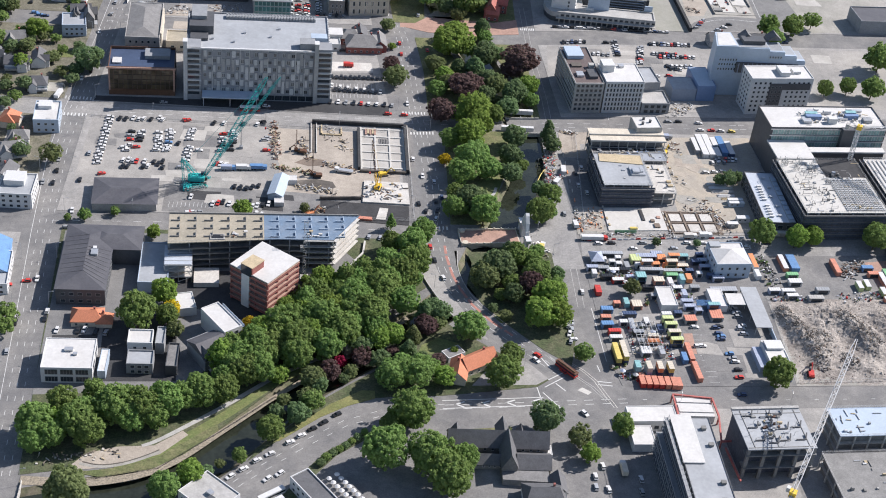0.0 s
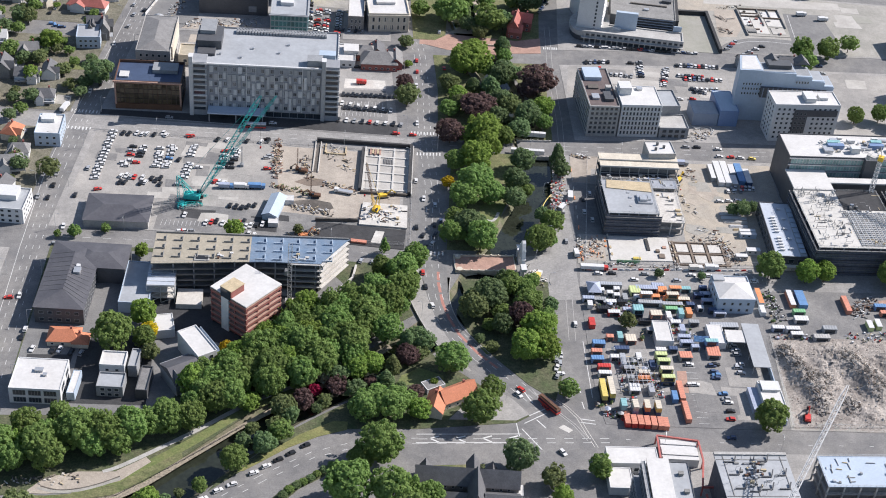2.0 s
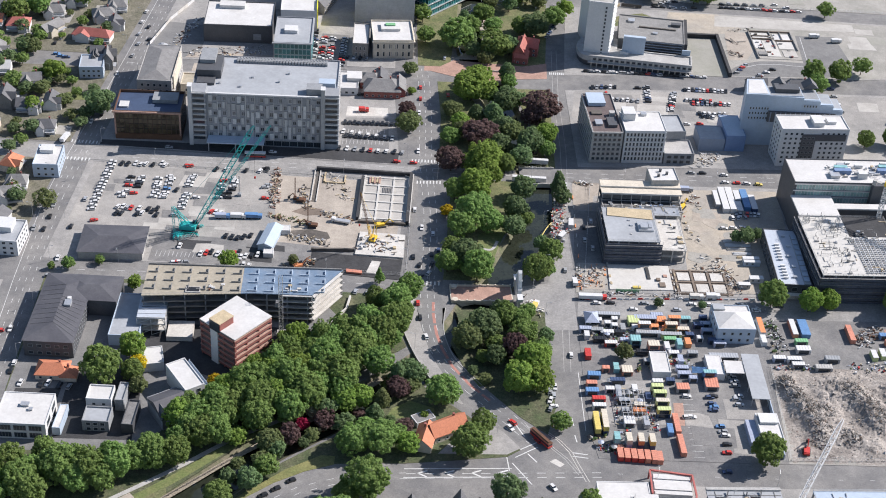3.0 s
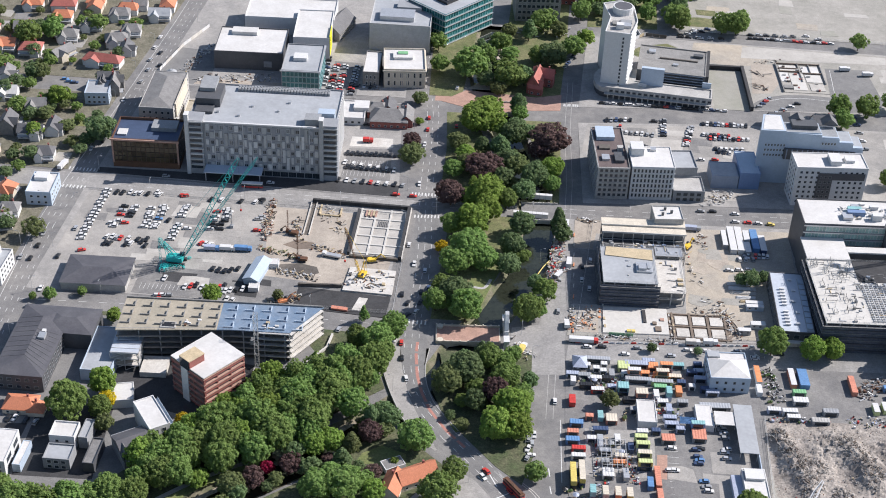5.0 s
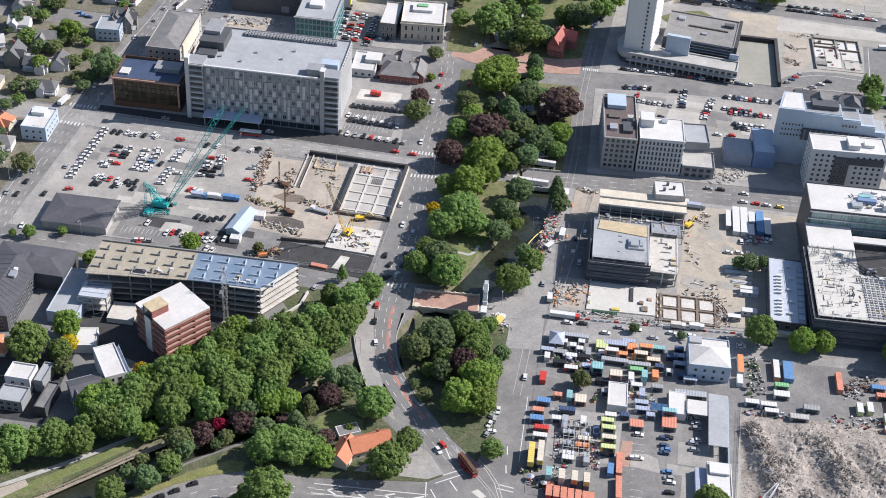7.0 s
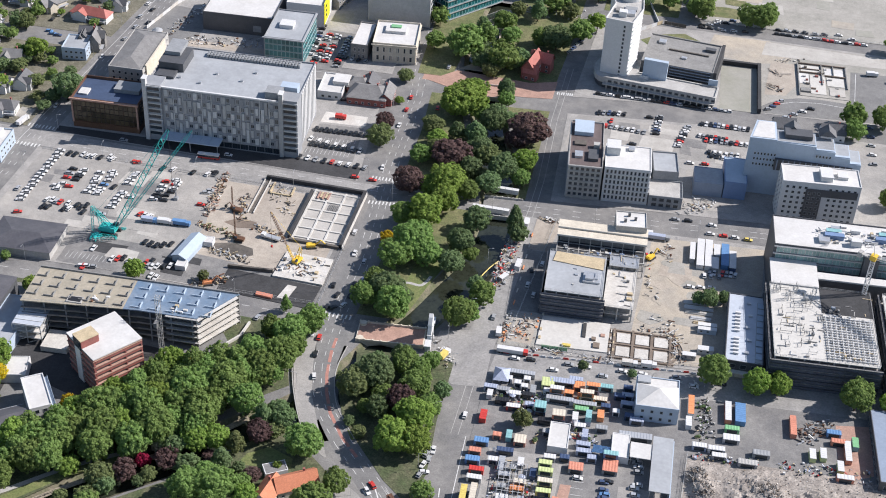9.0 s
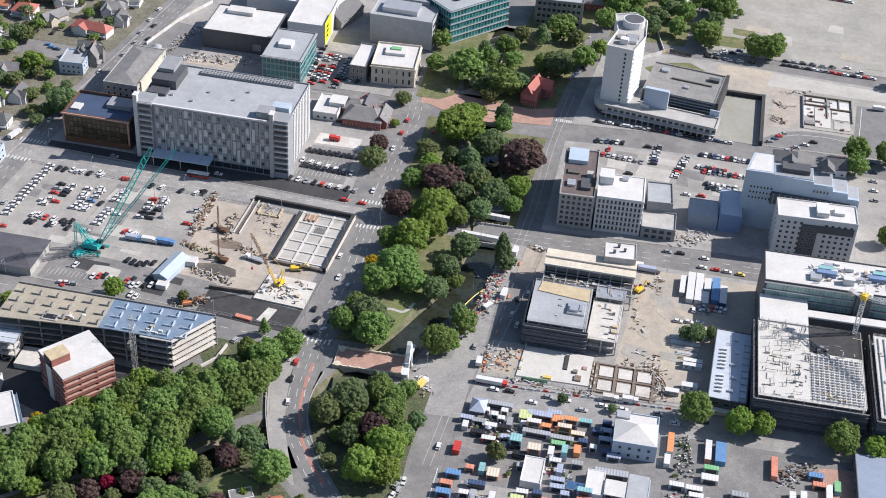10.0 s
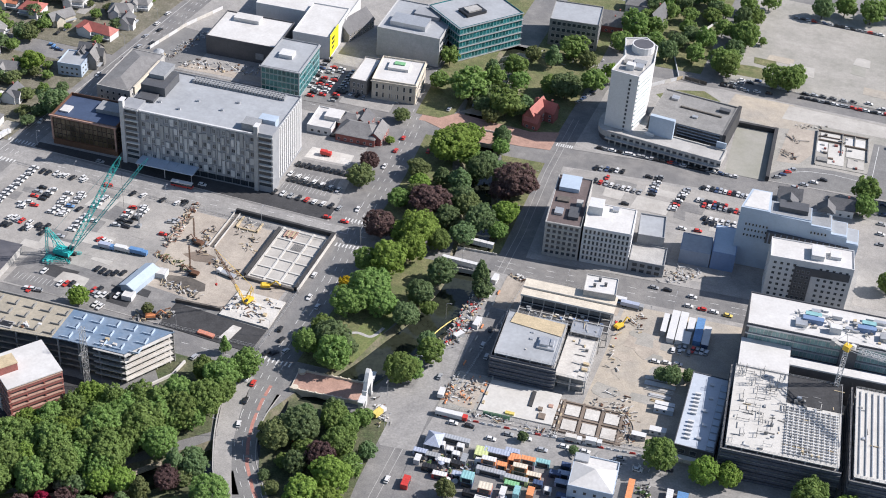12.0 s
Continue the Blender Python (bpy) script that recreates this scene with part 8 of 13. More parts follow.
def frame_building(label, x, y, ang, W, D, floors, fh, nx, ny, roof="concrete_pale", wall=True, seed=1, clutter=40, pipes=True, wrap=False):
    """A concrete frame still going up: slabs, columns, edge rails and site clutter on the top slab."""
    t = thing("construction_building", label, "building", pose(x, y, 0, 0, 0, ang))
    rng = random.Random(seed)
    for k in range(1, floors + 1):
        bm = B()
        box(bm, 0, 0, k * fh - 0.4, W, D, k * fh)
        part("slab", bm, "concrete" if k < floors else roof, t)
        bm = B()
        for (ax, ay, bx, by) in ((0, 0, W, 0), (W, 0, W, D), (0, 0, 0, D), (0, D, W, D)):
            for zz in (0.55, 1.1):
                beam(bm, (ax, ay, k * fh + zz), (bx, by, k * fh + zz), 0.09)
            n = max(2, int(math.hypot(bx - ax, by - ay) / 2.5))
            for i in range(n + 1):
                px, py = ax + (bx - ax) * i / n, ay + (by - ay) * i / n
                beam(bm, (px, py, k * fh), (px, py, k * fh + 1.15), 0.08)
        part("edge_rail", bm, "scaffold", t)
    bm = B()
    box(bm, 0.5, 0.5, 0, 0.9, D, floors * fh - 0.4)
    for i in range(nx + 1):
        for j in range(ny + 1):
            px, py = 0.4 + i * (W - 0.8) / nx, 0.4 + j * (D - 0.8) / ny
            cm = shared(("column", round(fh * floors, 1)), lambda: column_mesh(fh * floors))
            part("column", cm, None, t, m=pose(px, py, 0))
    bm.free()
    if wrap:
        H = floors * fh
        for (ax, ay, bx, by) in ((-1.2, -1.2, W + 1.2, -1.2), (-1.2, -1.2, -1.2, D + 1)):
            bm = B()
            beam(bm, (ax, ay + 0.5 if ax == bx else ay, H / 2 - 0.3), (bx, by, H / 2 - 0.3), 0.1, h=H - 0.8)
            part("scaffold_netting", bm, "netting", t)
            for k in range(int(H / 2.0)):
                bm = B()
                beam(bm, (ax - 0.4, ay - 0.4, 1.9 + k * 2.0), (bx - 0.4 * (ax == bx), by - 0.4 * (ay == by), 1.9 + k * 2.0), 0.5, h=0.14)
                part("scaffold_board", bm, "concrete_dark" if k % 2 else "darkwall", t)
            L = math.hypot(bx - ax, by - ay)
            n = int(L / 4)
            for k in range(n + 1):
                bm = B()
                px, py = ax + (bx - ax) * k / n - 0.55 * (ax == bx), ay + (by - ay) * k / n - 0.55 * (ay == by)
                beam(bm, (px, py, 0), (px, py, H + 1.4), 0.1)
                part("scaffold_pole", bm, "darkwall", t)
    if wall:
        bm = B()
        box(bm, 1.2, 1.6, 0, W - 1.2, D - 1.2, floors * fh - 0.4)
        part("inner_wall", bm, "concrete_dark", t)
    if pipes:
        for k in range(clutter):
            bm = B()
            px, py = rng.uniform(1, W - 3), rng.uniform(1, D - 3)
            z = floors * fh
            q = rng.random()
            if q < 0.4:
                beam(bm, (px, py, z + 0.2), (px + rng.uniform(1, 5), py + rng.uniform(-0.4, 0.4), z + 0.25), 0.35)
            elif q < 0.7:
                beam(bm, (px, py, z + 0.2), (px + rng.uniform(-0.4, 0.4), py + rng.uniform(1, 5), z + 0.25), 0.3)
            else:
                box(bm, px, py, z, px + rng.uniform(0.6, 2.0), py + rng.uniform(0.6, 1.6), z + rng.uniform(0.4, 1.6))
            part("site_item", bm, rng.choice(["steel", "timber", "concrete", "concrete_dark", "grey"]), t)
    return t


def column_mesh(h):
    bm = B()
    box(bm, -0.3, -0.3, 0, 0.3, 0.3, h - 0.4)
    return mesh_of("column", bm, "concrete_pale")


t = frame_building("concrete building frame with scaffolded roof of loose steel", 152, 8.5, 5, 46, 52, 4, 4.2, 7, 6, roof="slab_white", seed=5, clutter=70, wrap=True)
# deck joists, props and rails of the unfinished top
for k in range(17):
    bm = B()
    box(bm, 23, 2 + k * 1.8, 17.0, 45, 2.3 + k * 1.8, 17.5)
    part("deck_joist", bm, "white" if k % 3 else "steel", t)
for k in range(10):
    bm = B()
    box(bm, 24 + k * 2.2, 1.5, 17.5, 24.2 + k * 2.2, 32, 17.8)
    part("deck_joist", bm, "white", t)
for k in range(34):
    bm = B()
    rr = random.Random(300 + k)
    x, y = rr.uniform(1, 21), rr.uniform(2, 50)
    L = rr.uniform(2, 6)
    if k % 2:
        beam(bm, (x, y, 18.0), (x, y + L, 18.0), 0.16)
        beam(bm, (x, y, 16.8), (x, y, 19.4), 0.16)
        beam(bm, (x, y + L, 16.8), (x, y + L, 19.4), 0.16)
    else:
        beam(bm, (x, y, 17.8), (min(x + L, 23), y, 17.8), 0.16)
        beam(bm, (x, y, 16.8), (x, y, 19.6), 0.16)
        beam(bm, (min(x + L, 23), y, 16.8), (min(x + L, 23), y, 18.6), 0.16)
    part("prop_rail", bm, "darkwall" if k % 3 else "scaffold", t)
# flat dark sheet over the slab: the shade of an opening put into colour
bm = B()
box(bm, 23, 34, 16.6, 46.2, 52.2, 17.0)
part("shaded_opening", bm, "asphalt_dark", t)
for k in range(5):
    bm = B()
    lattice_mast(bm, (3 + k * 4.2, 46 - (k % 2) * 5, 16.8), 4.6, 1.6, 2.2, 0.12)
    part("scaffold_bay", bm, "scaffold", t)["kind"] = "stuff"
t = frame_building("concrete building frame beside the mall", 204, 10, 5, 40, 56, 4, 4.2, 6, 7, roof="slab_white", seed=6, clutter=30, wrap=True)
for k in range(14):
    bm = B()
    beam(bm, (2 + k * 2.6, 2, 17.2), (2 + k * 2.6, 54, 17.2), 0.35)
    part("deck_joist", bm, "steel", t)

t = thing("construction_building", "open building frame with cream roof strips over dark bays", "building", pose(45.8, 66, 0, 0, 0, 3.8))
for z in (4.3, 8.6):
    bm = B()
    box(bm, 0, 0.2, z - 0.35, 43, 20.5, z - 0.05)
    part("slab", bm, "concrete_dark" if z < 5 else "asphalt_dark", t)
    for y in (0, 4.6, 9.2):
        bm = B()
        box(bm, 0, y, z - 0.5, 43, y + 0.45, z + 0.25)
        part("edge_beam", bm, "concrete", t)
    for k in range(9):
        bm = B()
        box(bm, k * 5.3, 0.5, z - 0.5, k * 5.3 + 0.4, 9.2, z + 0.2)
        part("cross_beam", bm, "concrete", t)
for k in range(9):
    for y in (0.05, 9.2, 20.2):
        bm = B()
        box(bm, k * 5.3, y, 0, k * 5.3 + 0.4, y + 0.4, 8.2 if y < 5 else 13.2)
        part("column", bm, "concrete_pale", t)
bm = B()
box(bm, 1, 11, 0, 42, 20, 12.6)
part("inner_wall", bm, "concrete_dark", t)
for y0, y1, zz in ((8.8, 14.0, 13.6), (14.7, 21.0, 14.2)):
    bm = B()
    box(bm, -0.4, y0, zz - 0.6, 43.4, y1, zz)
    part("roof_strip", bm, "cream", t, "cream roof deck strip")
    bm = B()
    box(bm, -0.4, y0 - 0.25, zz - 0.7, 43.4, y0, zz + 0.25)
    part("fascia", bm, "slab_white", t)
bm = B()
box(bm, 0, 14.05, 12.6, 43, 14.65, 13.2)
part("gutter", bm, "asphalt_dark", t)
rng = random.Random(7)
for k in range(26):
    bm = B()
    px, py = rng.uniform(1, 40), rng.uniform(0.8, 8)
    box(bm, px, py, 8.55, px + rng.uniform(0.6, 2.4), py + rng.uniform(0.4, 1.2), 8.6 + rng.uniform(0.2, 0.9))
    part("site_item", bm, rng.choice(["slab_white", "timber", "grey", "blueclad"]), t)
t, W = block("construction_building", "white-roofed stair core of the new building", (72, 84.5), (87, 86.5), 13, 17.5, "concrete", "roofwhite", parapet=0.5)
for x, y in ((4, 4), (9, 6), (6, 9)):
    roof_box(t, x, y, 17, 1.2, 1, 1.5, "darkwall", "vent")

t = frame_building("stepped concrete building frame with pale roof membrane", 46, 30, 4, 27, 31, 4, 3.4, 5, 5, roof="roofgrey", seed=8, clutter=6, wrap=True)
bm = B()
prism(bm, [(2, 23), (26, 20), (26.5, 29), (3, 30.5)], 13.62, 14.0)
part("timber_deck", bm, "timber", t, "pale timber roof deck")
bm = B()
box(bm, 17, 9, 13.6, 25, 17, 14.6)
box(bm, 18, 10, 14.6, 22, 14, 15.8)
box(bm, 22.5, 11, 14.6, 24, 16, 15.4)
part("roof_plant", bm, "steel", t)
t = frame_building("lower concrete frame with edge protection", 73.5, 33, 3, 14, 29, 2, 4.0, 2, 4, roof="concrete_pale", seed=9, clutter=14)
for (x, y) in ((10.5, 6), (10.5, 10)):
    bm = B()
    box(bm, x, y, 8.0, x + 2.6, y + 1.6, 9.0)
    part("timber_pack", bm, "timber", t)
t = frame_building("raised concrete frame with light steel trim", 72.5, 62, 4, 14, 8, 2, 5.0, 2, 1, roof="steel", seed=10, clutter=5)

# cast floor slab and footings
bm = B()
prism(bm, [(47.2, 6), (79.5, 9), (78.5, 29.5), (47, 27)], 0.1, 0.75)
solid("floor_slab", bm, "slab_white", "freshly cast white ground floor slab", "floor slab", kind="structure")
t = thing("foundation_grid", "brown excavated footing grid with pale concrete pads", "foundation", pose(80, 6, 0.15, 0, 0, 4))
bm = B()
box(bm, 0, 0, 0, 30, 21, 0.06)
part("excavation", bm, "earth", t)
for i in range(3):
    for j in range(2):
        bm = B()
        box(bm, 3.6 + i * 8.6, 2.2 + j * 9.6, 0.06, 9.8 + i * 8.6, 8.8 + j * 9.6, 0.4)
        part("pad", bm, "concrete_pale", t)
for i in range(4):
    bm = B()
    box(bm, 1.8 + i * 8.6, 0, 0.06, 2.8 + i * 8.6, 21, 0.6)
    part("ground_beam", bm, "earth", t)
for j in range(3):
    bm = B()
    box(bm, 0, 0.4 + j * 9.6, 0.06, 30, 1.2 + j * 9.6, 0.55)
    part("ground_beam", bm, "earth", t)
for i in range(7):
    bm = B()
    box(bm, 0.6 + (i % 2) * 1.4, 2 + i * 2.6, 0.06, 1.2 + (i % 2) * 1.4, 4 + i * 2.6, 0.7)
    part("formwork", bm, "timber" if i % 2 else "concrete_pale", t)
# unfinished lot foundation in the far cleared ground
t = thing("foundation_grid", "exposed white floor slabs and broken dark walls on the cleared lot", "foundation", pose(158, 269, 0.15, 0, 0, 4))
bm = B()
box(bm, 0, 0, 0, 29, 38, 0.3)
part("slab", bm, "gravel", t)
for (x0, y0, x1, y1, mt) in ((0.5, 14, 6.5, 26, "roofwhite"), (7, 3, 16, 25, "slab_white"), (17, 14, 27, 24, "slab_white"), (18, 3, 27, 12, "slab_old"), (2, 28, 13, 36, "slab_white"), (16, 27, 27, 35, "roofwhite")):
    bm = B()
    box(bm, x0, y0, 0.3, x1, y1, 0.55)
    part("floor_slab", bm, mt, t)
for (x0, y0, x1, y1) in ((0, 0, 0.6, 38), (0, 37.4, 29, 38), (28.4, 12, 29, 38), (1, 4, 7, 8), (1, 27, 15, 27.5), (1, 31, 14, 31.4), (14, 14, 14.5, 38), (16, 25, 28, 25.6), (21, 26, 21.5, 37), (7, 8, 10, 9)):
    bm = B()
    box(bm, x0, y0, 0.3, x1, y1, 1.3)
    part("wall_stub", bm, "concrete_dark" if y1 - y0 > 3 else "earth", t)
for k in range(16):
    bm = B()
    rr = random.Random(800 + k)
    x, y = rr.uniform(2, 24), rr.uniform(2, 34)
    box(bm, x, y, 0.5, x + rr.uniform(0.6, 2.6), y + rr.uniform(0.6, 2.0), 0.6 + rr.uniform(0.2, 0.9))
    part("rubble_block", bm, rr.choice(["mud", "brick", "concrete", "concrete_pale", "concrete_dark"]), t)
# retaining wall and sunken slab beside the podium
t = thing("retaining_wall", "dark retaining wall round a sunken concrete slab", "wall", pose(113.5, 240, 0, 0, 0, 3))
bm = B()
box(bm, 0, 0, 0.05, 22, 52, 0.2)
part("slab", bm, "concrete_green", t)
bm = B()
box(bm, 21.5, 0, 0.2, 23.5, 54, 3.2)
part("wall", bm, "asphalt_dark", t)
bm = B()
box(bm, 1, 52, 0.2, 21.5, 54, 3.0)
part("wall", bm, "asphalt_dark", t)

# ---- southern block: church, sites, houses ----
def church():
    t = thing("church", "old stone church hall with long dark slate roof", "church", pose(-47.5, -166, 0.1, 0, 0, 0.5))

    def wing(x0, y0, L, D, eave, ridge, along="x", wall="stone", roof="slate"):
        bm = B()
        if along == "x":
            v = [(x0, y0), (x0 + L, y0), (x0 + L, y0 + D), (x0, y0 + D)]
        else:
            v = [(x0, y0), (x0 + D, y0), (x0 + D, y0 + L), (x0, y0 + L)]
        prism(bm, v, 0, eave)
        c = ((v[0][0] + v[2][0]) / 2, (v[0][1] + v[2][1]) / 2)
        ends = ((v[0][0], c[1]), (v[2][0], c[1])) if along == "x" else ((c[0], v[0][1]), (c[0], v[2][1]))
        pairs = ((v[0], v[3]), (v[1], v[2])) if along == "x" else ((v[0], v[1]), (v[3], v[2]))
        for (a, b), e in zip(pairs, ends):
            bm.faces.new([bm.verts.new((*a, eave)), bm.verts.new((*b, eave)), bm.verts.new((*e, ridge))])
        part("wall", bm, wall, t)
        bm = B()
        o = 0.5
        if along == "x":
            R = [(v[0][0] - o, c[1]), (v[1][0] + o, c[1])]
            A = [(v[0][0] - o, v[0][1] - o), (v[1][0] + o, v[0][1] - o)]
            C = [(v[0][0] - o, v[2][1] + o), (v[1][0] + o, v[2][1] + o)]
        else:
            R = [(c[0], v[0][1] - o), (c[0], v[2][1] + o)]
            A = [(v[0][0] - o, v[0][1] - o), (v[0][0] - o, v[2][1] + o)]
            C = [(v[1][0] + o, v[0][1] - o), (v[1][0] + o, v[2][1] + o)]
        for S in (A, C):
            top = [bm.verts.new((*S[0], eave - 0.3)), bm.verts.new((*S[1], eave - 0.3)), bm.verts.new((*R[1], ridge + 0.25)), bm.verts.new((*R[0], ridge + 0.25))]
            low = [bm.verts.new((p.co.x, p.co.y, p.co.z - 0.25)) for p in top]
            bm.faces.new(top)
            bm.faces.new(low[::-1])
            for i in range(4):
                bm.faces.new((top[i], low[i], low[(i + 1) % 4], top[(i + 1) % 4]))
        part("roof", bm, roof, t)

    wing(0, 0, 43, 9, 5.5, 11)
    wing(6, -8, 20, 6, 3.2, 6.2)
    wing(29, -11, 14, 9.5, 4, 7.5)
    wing(22, -12, 16, 6.5, 5.5, 12.5, "y")
    wing(21.5, 6, 8, 5, 5, 10, "y")
    wing(30, 6, 6, 4, 4, 8, "y")
    wing(2, 7, 5, 4, 4, 7.5, "y")
    bm = B()
    prism(bm, [(22, -17), (42, -18), (42, -11), (22, -11)], 0, 3.4)
    part("lean_to", bm, "slate_pale", t)
    for i in range(12):
        part("window", window_mesh(1.2, 1.6, "white", "glass"), None, t, m=pose(2.5 + i * 3.3, 0, 3.4))
    for i in range(7):
        part("window", window_mesh(1.0, 1.3, "white", "glass"), None, t, m=pose(7.5 + i * 2.4, -8, 1.4))


church()
gable_house("dark-roofed house behind the church", -9, -192, 2, 17, 13, 4.5, 9, "white", "slate", 3)
gable_house("dark gabled wing behind the church", -2, -185, 92, 10, 6, 4, 7, "white", "slate", 0, chimney=False)
t, W = block("garage", "small white garage with flat roof", (-6.5, -167), (-2.5, -167), 6, 3.2, "white", "roofwhite", parapet=0.1)
patch("lawn", [(-40, -158), (-18, -155), (-18, -147), (-40, -150)], "grass", G + 0.01, "dry grass in front of the church", "grass")
patch("lawn", [(-46, -205), (-26, -204), (-26, -192), (-46, -194)], "grass", G + 0.01, "bright lawn behind the church", "grass")


def site_slab():
    t = thing("construction_building", "unfinished concrete tower deck with cast upstands", "building", pose(78.5, -175, 0, 0, 0, 5))
    W, D, z = 31, 26, 18
    bm = B()
    box(bm, 0, 0, z - 0.6, W, D, z)
    part("top_slab", bm, "roofgrey", t)
    # inner block takes the dark netting colour as shade inside the open floors
    bm = B()
    box(bm, 1, 4, 0, W - 1, D - 1, z - 0.6)
    part("inner_wall", bm, "netting", t)
    for k in (2, 4):
        bm = B()
        box(bm, -0.4, -0.4, k * 3.6 - 0.3, W + 0.4, 4, k * 3.6)
        part("floor_slab", bm, "concrete_dark", t)
    for i in range(5):
        bm = B()
        box(bm, i * 7.4, 0.2, 0, i * 7.4 + 1.4, 1.4, z - 0.6)
        part("column", bm, "concrete_dark", t)
    rng = random.Random(6)
    for i in range(11):
        bm = B()
        x, y = 4 + (i % 4) * 6.4 + rng.uniform(-1, 1), 4 + (i // 4) * 8 + rng.uniform(-1.5, 1.5)
        box(bm, x, y, z, x + 4.2, y + 0.45, z + 0.6)
        beam(bm, (x + 4.2, y + 0.2, z + 0.3), (x + 5.4, y + 3.4, z + 1.2), 0.5)
        part("upstand", bm, "darkwall", t)
    # dark cast joints and staging rails round the deck
    for x0, y0, x1, y1 in ((0.5, 1, 30.5, 1), (0.5, 22, 30.5, 22), (3.4, 1, 3.4, 24), (28, 1, 28, 24), (14, 1, 15.5, 24)):
        bm = B()
        beam(bm, (x0, y0, z + 0.05), (x1, y1, z + 0.05), 0.3)
        part("joint_strip", bm, "concrete_dark", t)
    for i in range(14):
        bm = B()
        x, y = rng.uniform(2, 27), rng.uniform(-0.2, 24)
        beam(bm, (x, y, z), (x, y, z + 2.4), 0.14)
        beam(bm, (x, y, z + 2.3), (x + 2, y + 0.6, z + 2.3), 0.14)
        part("prop", bm, "scaffold", t)
    for i in range(30):
        bm = B()
        x, y = 10 + rng.uniform(-3, 9), 8 + rng.uniform(-3, 12)
        box(bm, x, y, z, x + rng.uniform(0.6, 2.5), y + rng.uniform(0.5, 1.2), z + rng.uniform(0.4, 1.2))
        part("site_item", bm, rng.choice(["timber", "rust", "steel", "concrete_dark"]), t)
    bm = B()
    prism(bm, [(0, D - 1.5), (W, D - 1.5), (W, D), (0, D)], z, z + 0.7)
    part("edge_wall", bm, "concrete", t)


site_slab()
for xa, xb in ((74, 83.5), (91, 105)):
    block("low_building", "low grey annex deck in front of the unfinished tower", (xa, -214), (xb, -213.2), 19, 9, "concrete", "roofgrey", parapet=0.3)


def scaffold_building():
    t = thing("office_building", "long office building wrapped in scaffold with white and grey roof", "building", pose(49, -230, 0, 0, 0, 2))
    W, D, h = 17, 70, 21.5
    box_walls(t, W, D, h, "darkwall", "roofgrey", 0.3)
    bm = B()
    box(bm, -0.3, 42, h, 9, 71, h + 0.5)
    part("white_roof", bm, "roofwhite", t, "bright white roof membrane")
    for x, y in ((12, 62), (13, 52), (13, 30), (11, 20)):
        roof_box(t, x, y, h - 0.3, 2, 1.6, 1.2, "concrete_dark", "vent")
    for i in range(24):
        for k in range(2):
            bm = B()
            y = i * 3.0
            beam(bm, (-1.0 - k * 3.4, y, 0), (-1.0 - k * 3.4, y, h + 1.2 - k * 9), 0.16)
            part("scaffold_pole", bm, "scaffold", t)
    for z in range(1, 11):
        bm = B()
        box(bm, -2.5 if z > 6 else -4.6, 0, z * 2.1, -0.9, 70, z * 2.1 + 0.12)
        part("scaffold_board", bm, "netting" if z % 2 else "greywall", t)
        bm = B()
        beam(bm, (-2.5 if z > 6 else -4.6, 0, z * 2.1 + 1.0), (-2.5 if z > 6 else -4.6, 70, z * 2.1 + 1.0), 0.14)
        part("scaffold_rail", bm, "scaffold", t)


scaffold_building()
t, W = block("low_building", "low building with bright white flat roof", (34, -147), (56, -145.5), 10, 6, "white", "roofwhite", parapet=0.2)
windows(t, W, 10, "SW", 1, 1.2, 4, 3, 2.2, 2.0, "grey", "glass")
t, W = block("low_building", "low white shop annex in the shade", (34, -160), (44, -159.5), 12, 4.5, "white", "roofwhite", parapet=0.2)
t = thing("steel_frame", "red-painted steel frame round a white roof", "frame", pose(57, -141, 0, 0, 0, 1))
for (a, b) in (((0, 0), (0, 14)), ((0, 14), (18, 12)), ((18, 12), (18.5, 0)), ((16, -16), (18.5, 0)), ((16, -16), (26, -15)), ((17, -20), (19, -40))):
    bm = B()
    beam(bm, (*a, 5), (*b, 5), 0.75)
    part("beam", bm, "redsteel", t)
for x, y in ((0, 0), (0, 14), (18, 12), (18.5, 0), (16, -16), (26, -15)):
    bm = B()
    box(bm, x - 0.3, y - 0.3, 0, x + 0.3, y + 0.3, 5)
    part("post", bm, "redsteel", t)
for y0, y1 in ((9.5, 12.3), (3.2, 8.2), (0.4, 2.4)):
    bm = B()
    box(bm, 1.2, y0, 4.2, 17, y1, 4.6)
    part("roof_panel", bm, "roofwhite", t)
bm = B()
box(bm, 1, 0.5, 0, 17, 12.3, 4.1)
part("wall", bm, "white", t)
t = frame_building("steel deck frame with pale blue membrane", 124, -160, 5, 36, 18, 3, 4.6, 5, 2, roof="bluewhite", seed=14, clutter=24)
frame_building("red-edged building frame under construction", 118, -200, 5, 44, 34, 2, 4.6, 5, 4, roof="concrete_dark", seed=15, clutter=24)


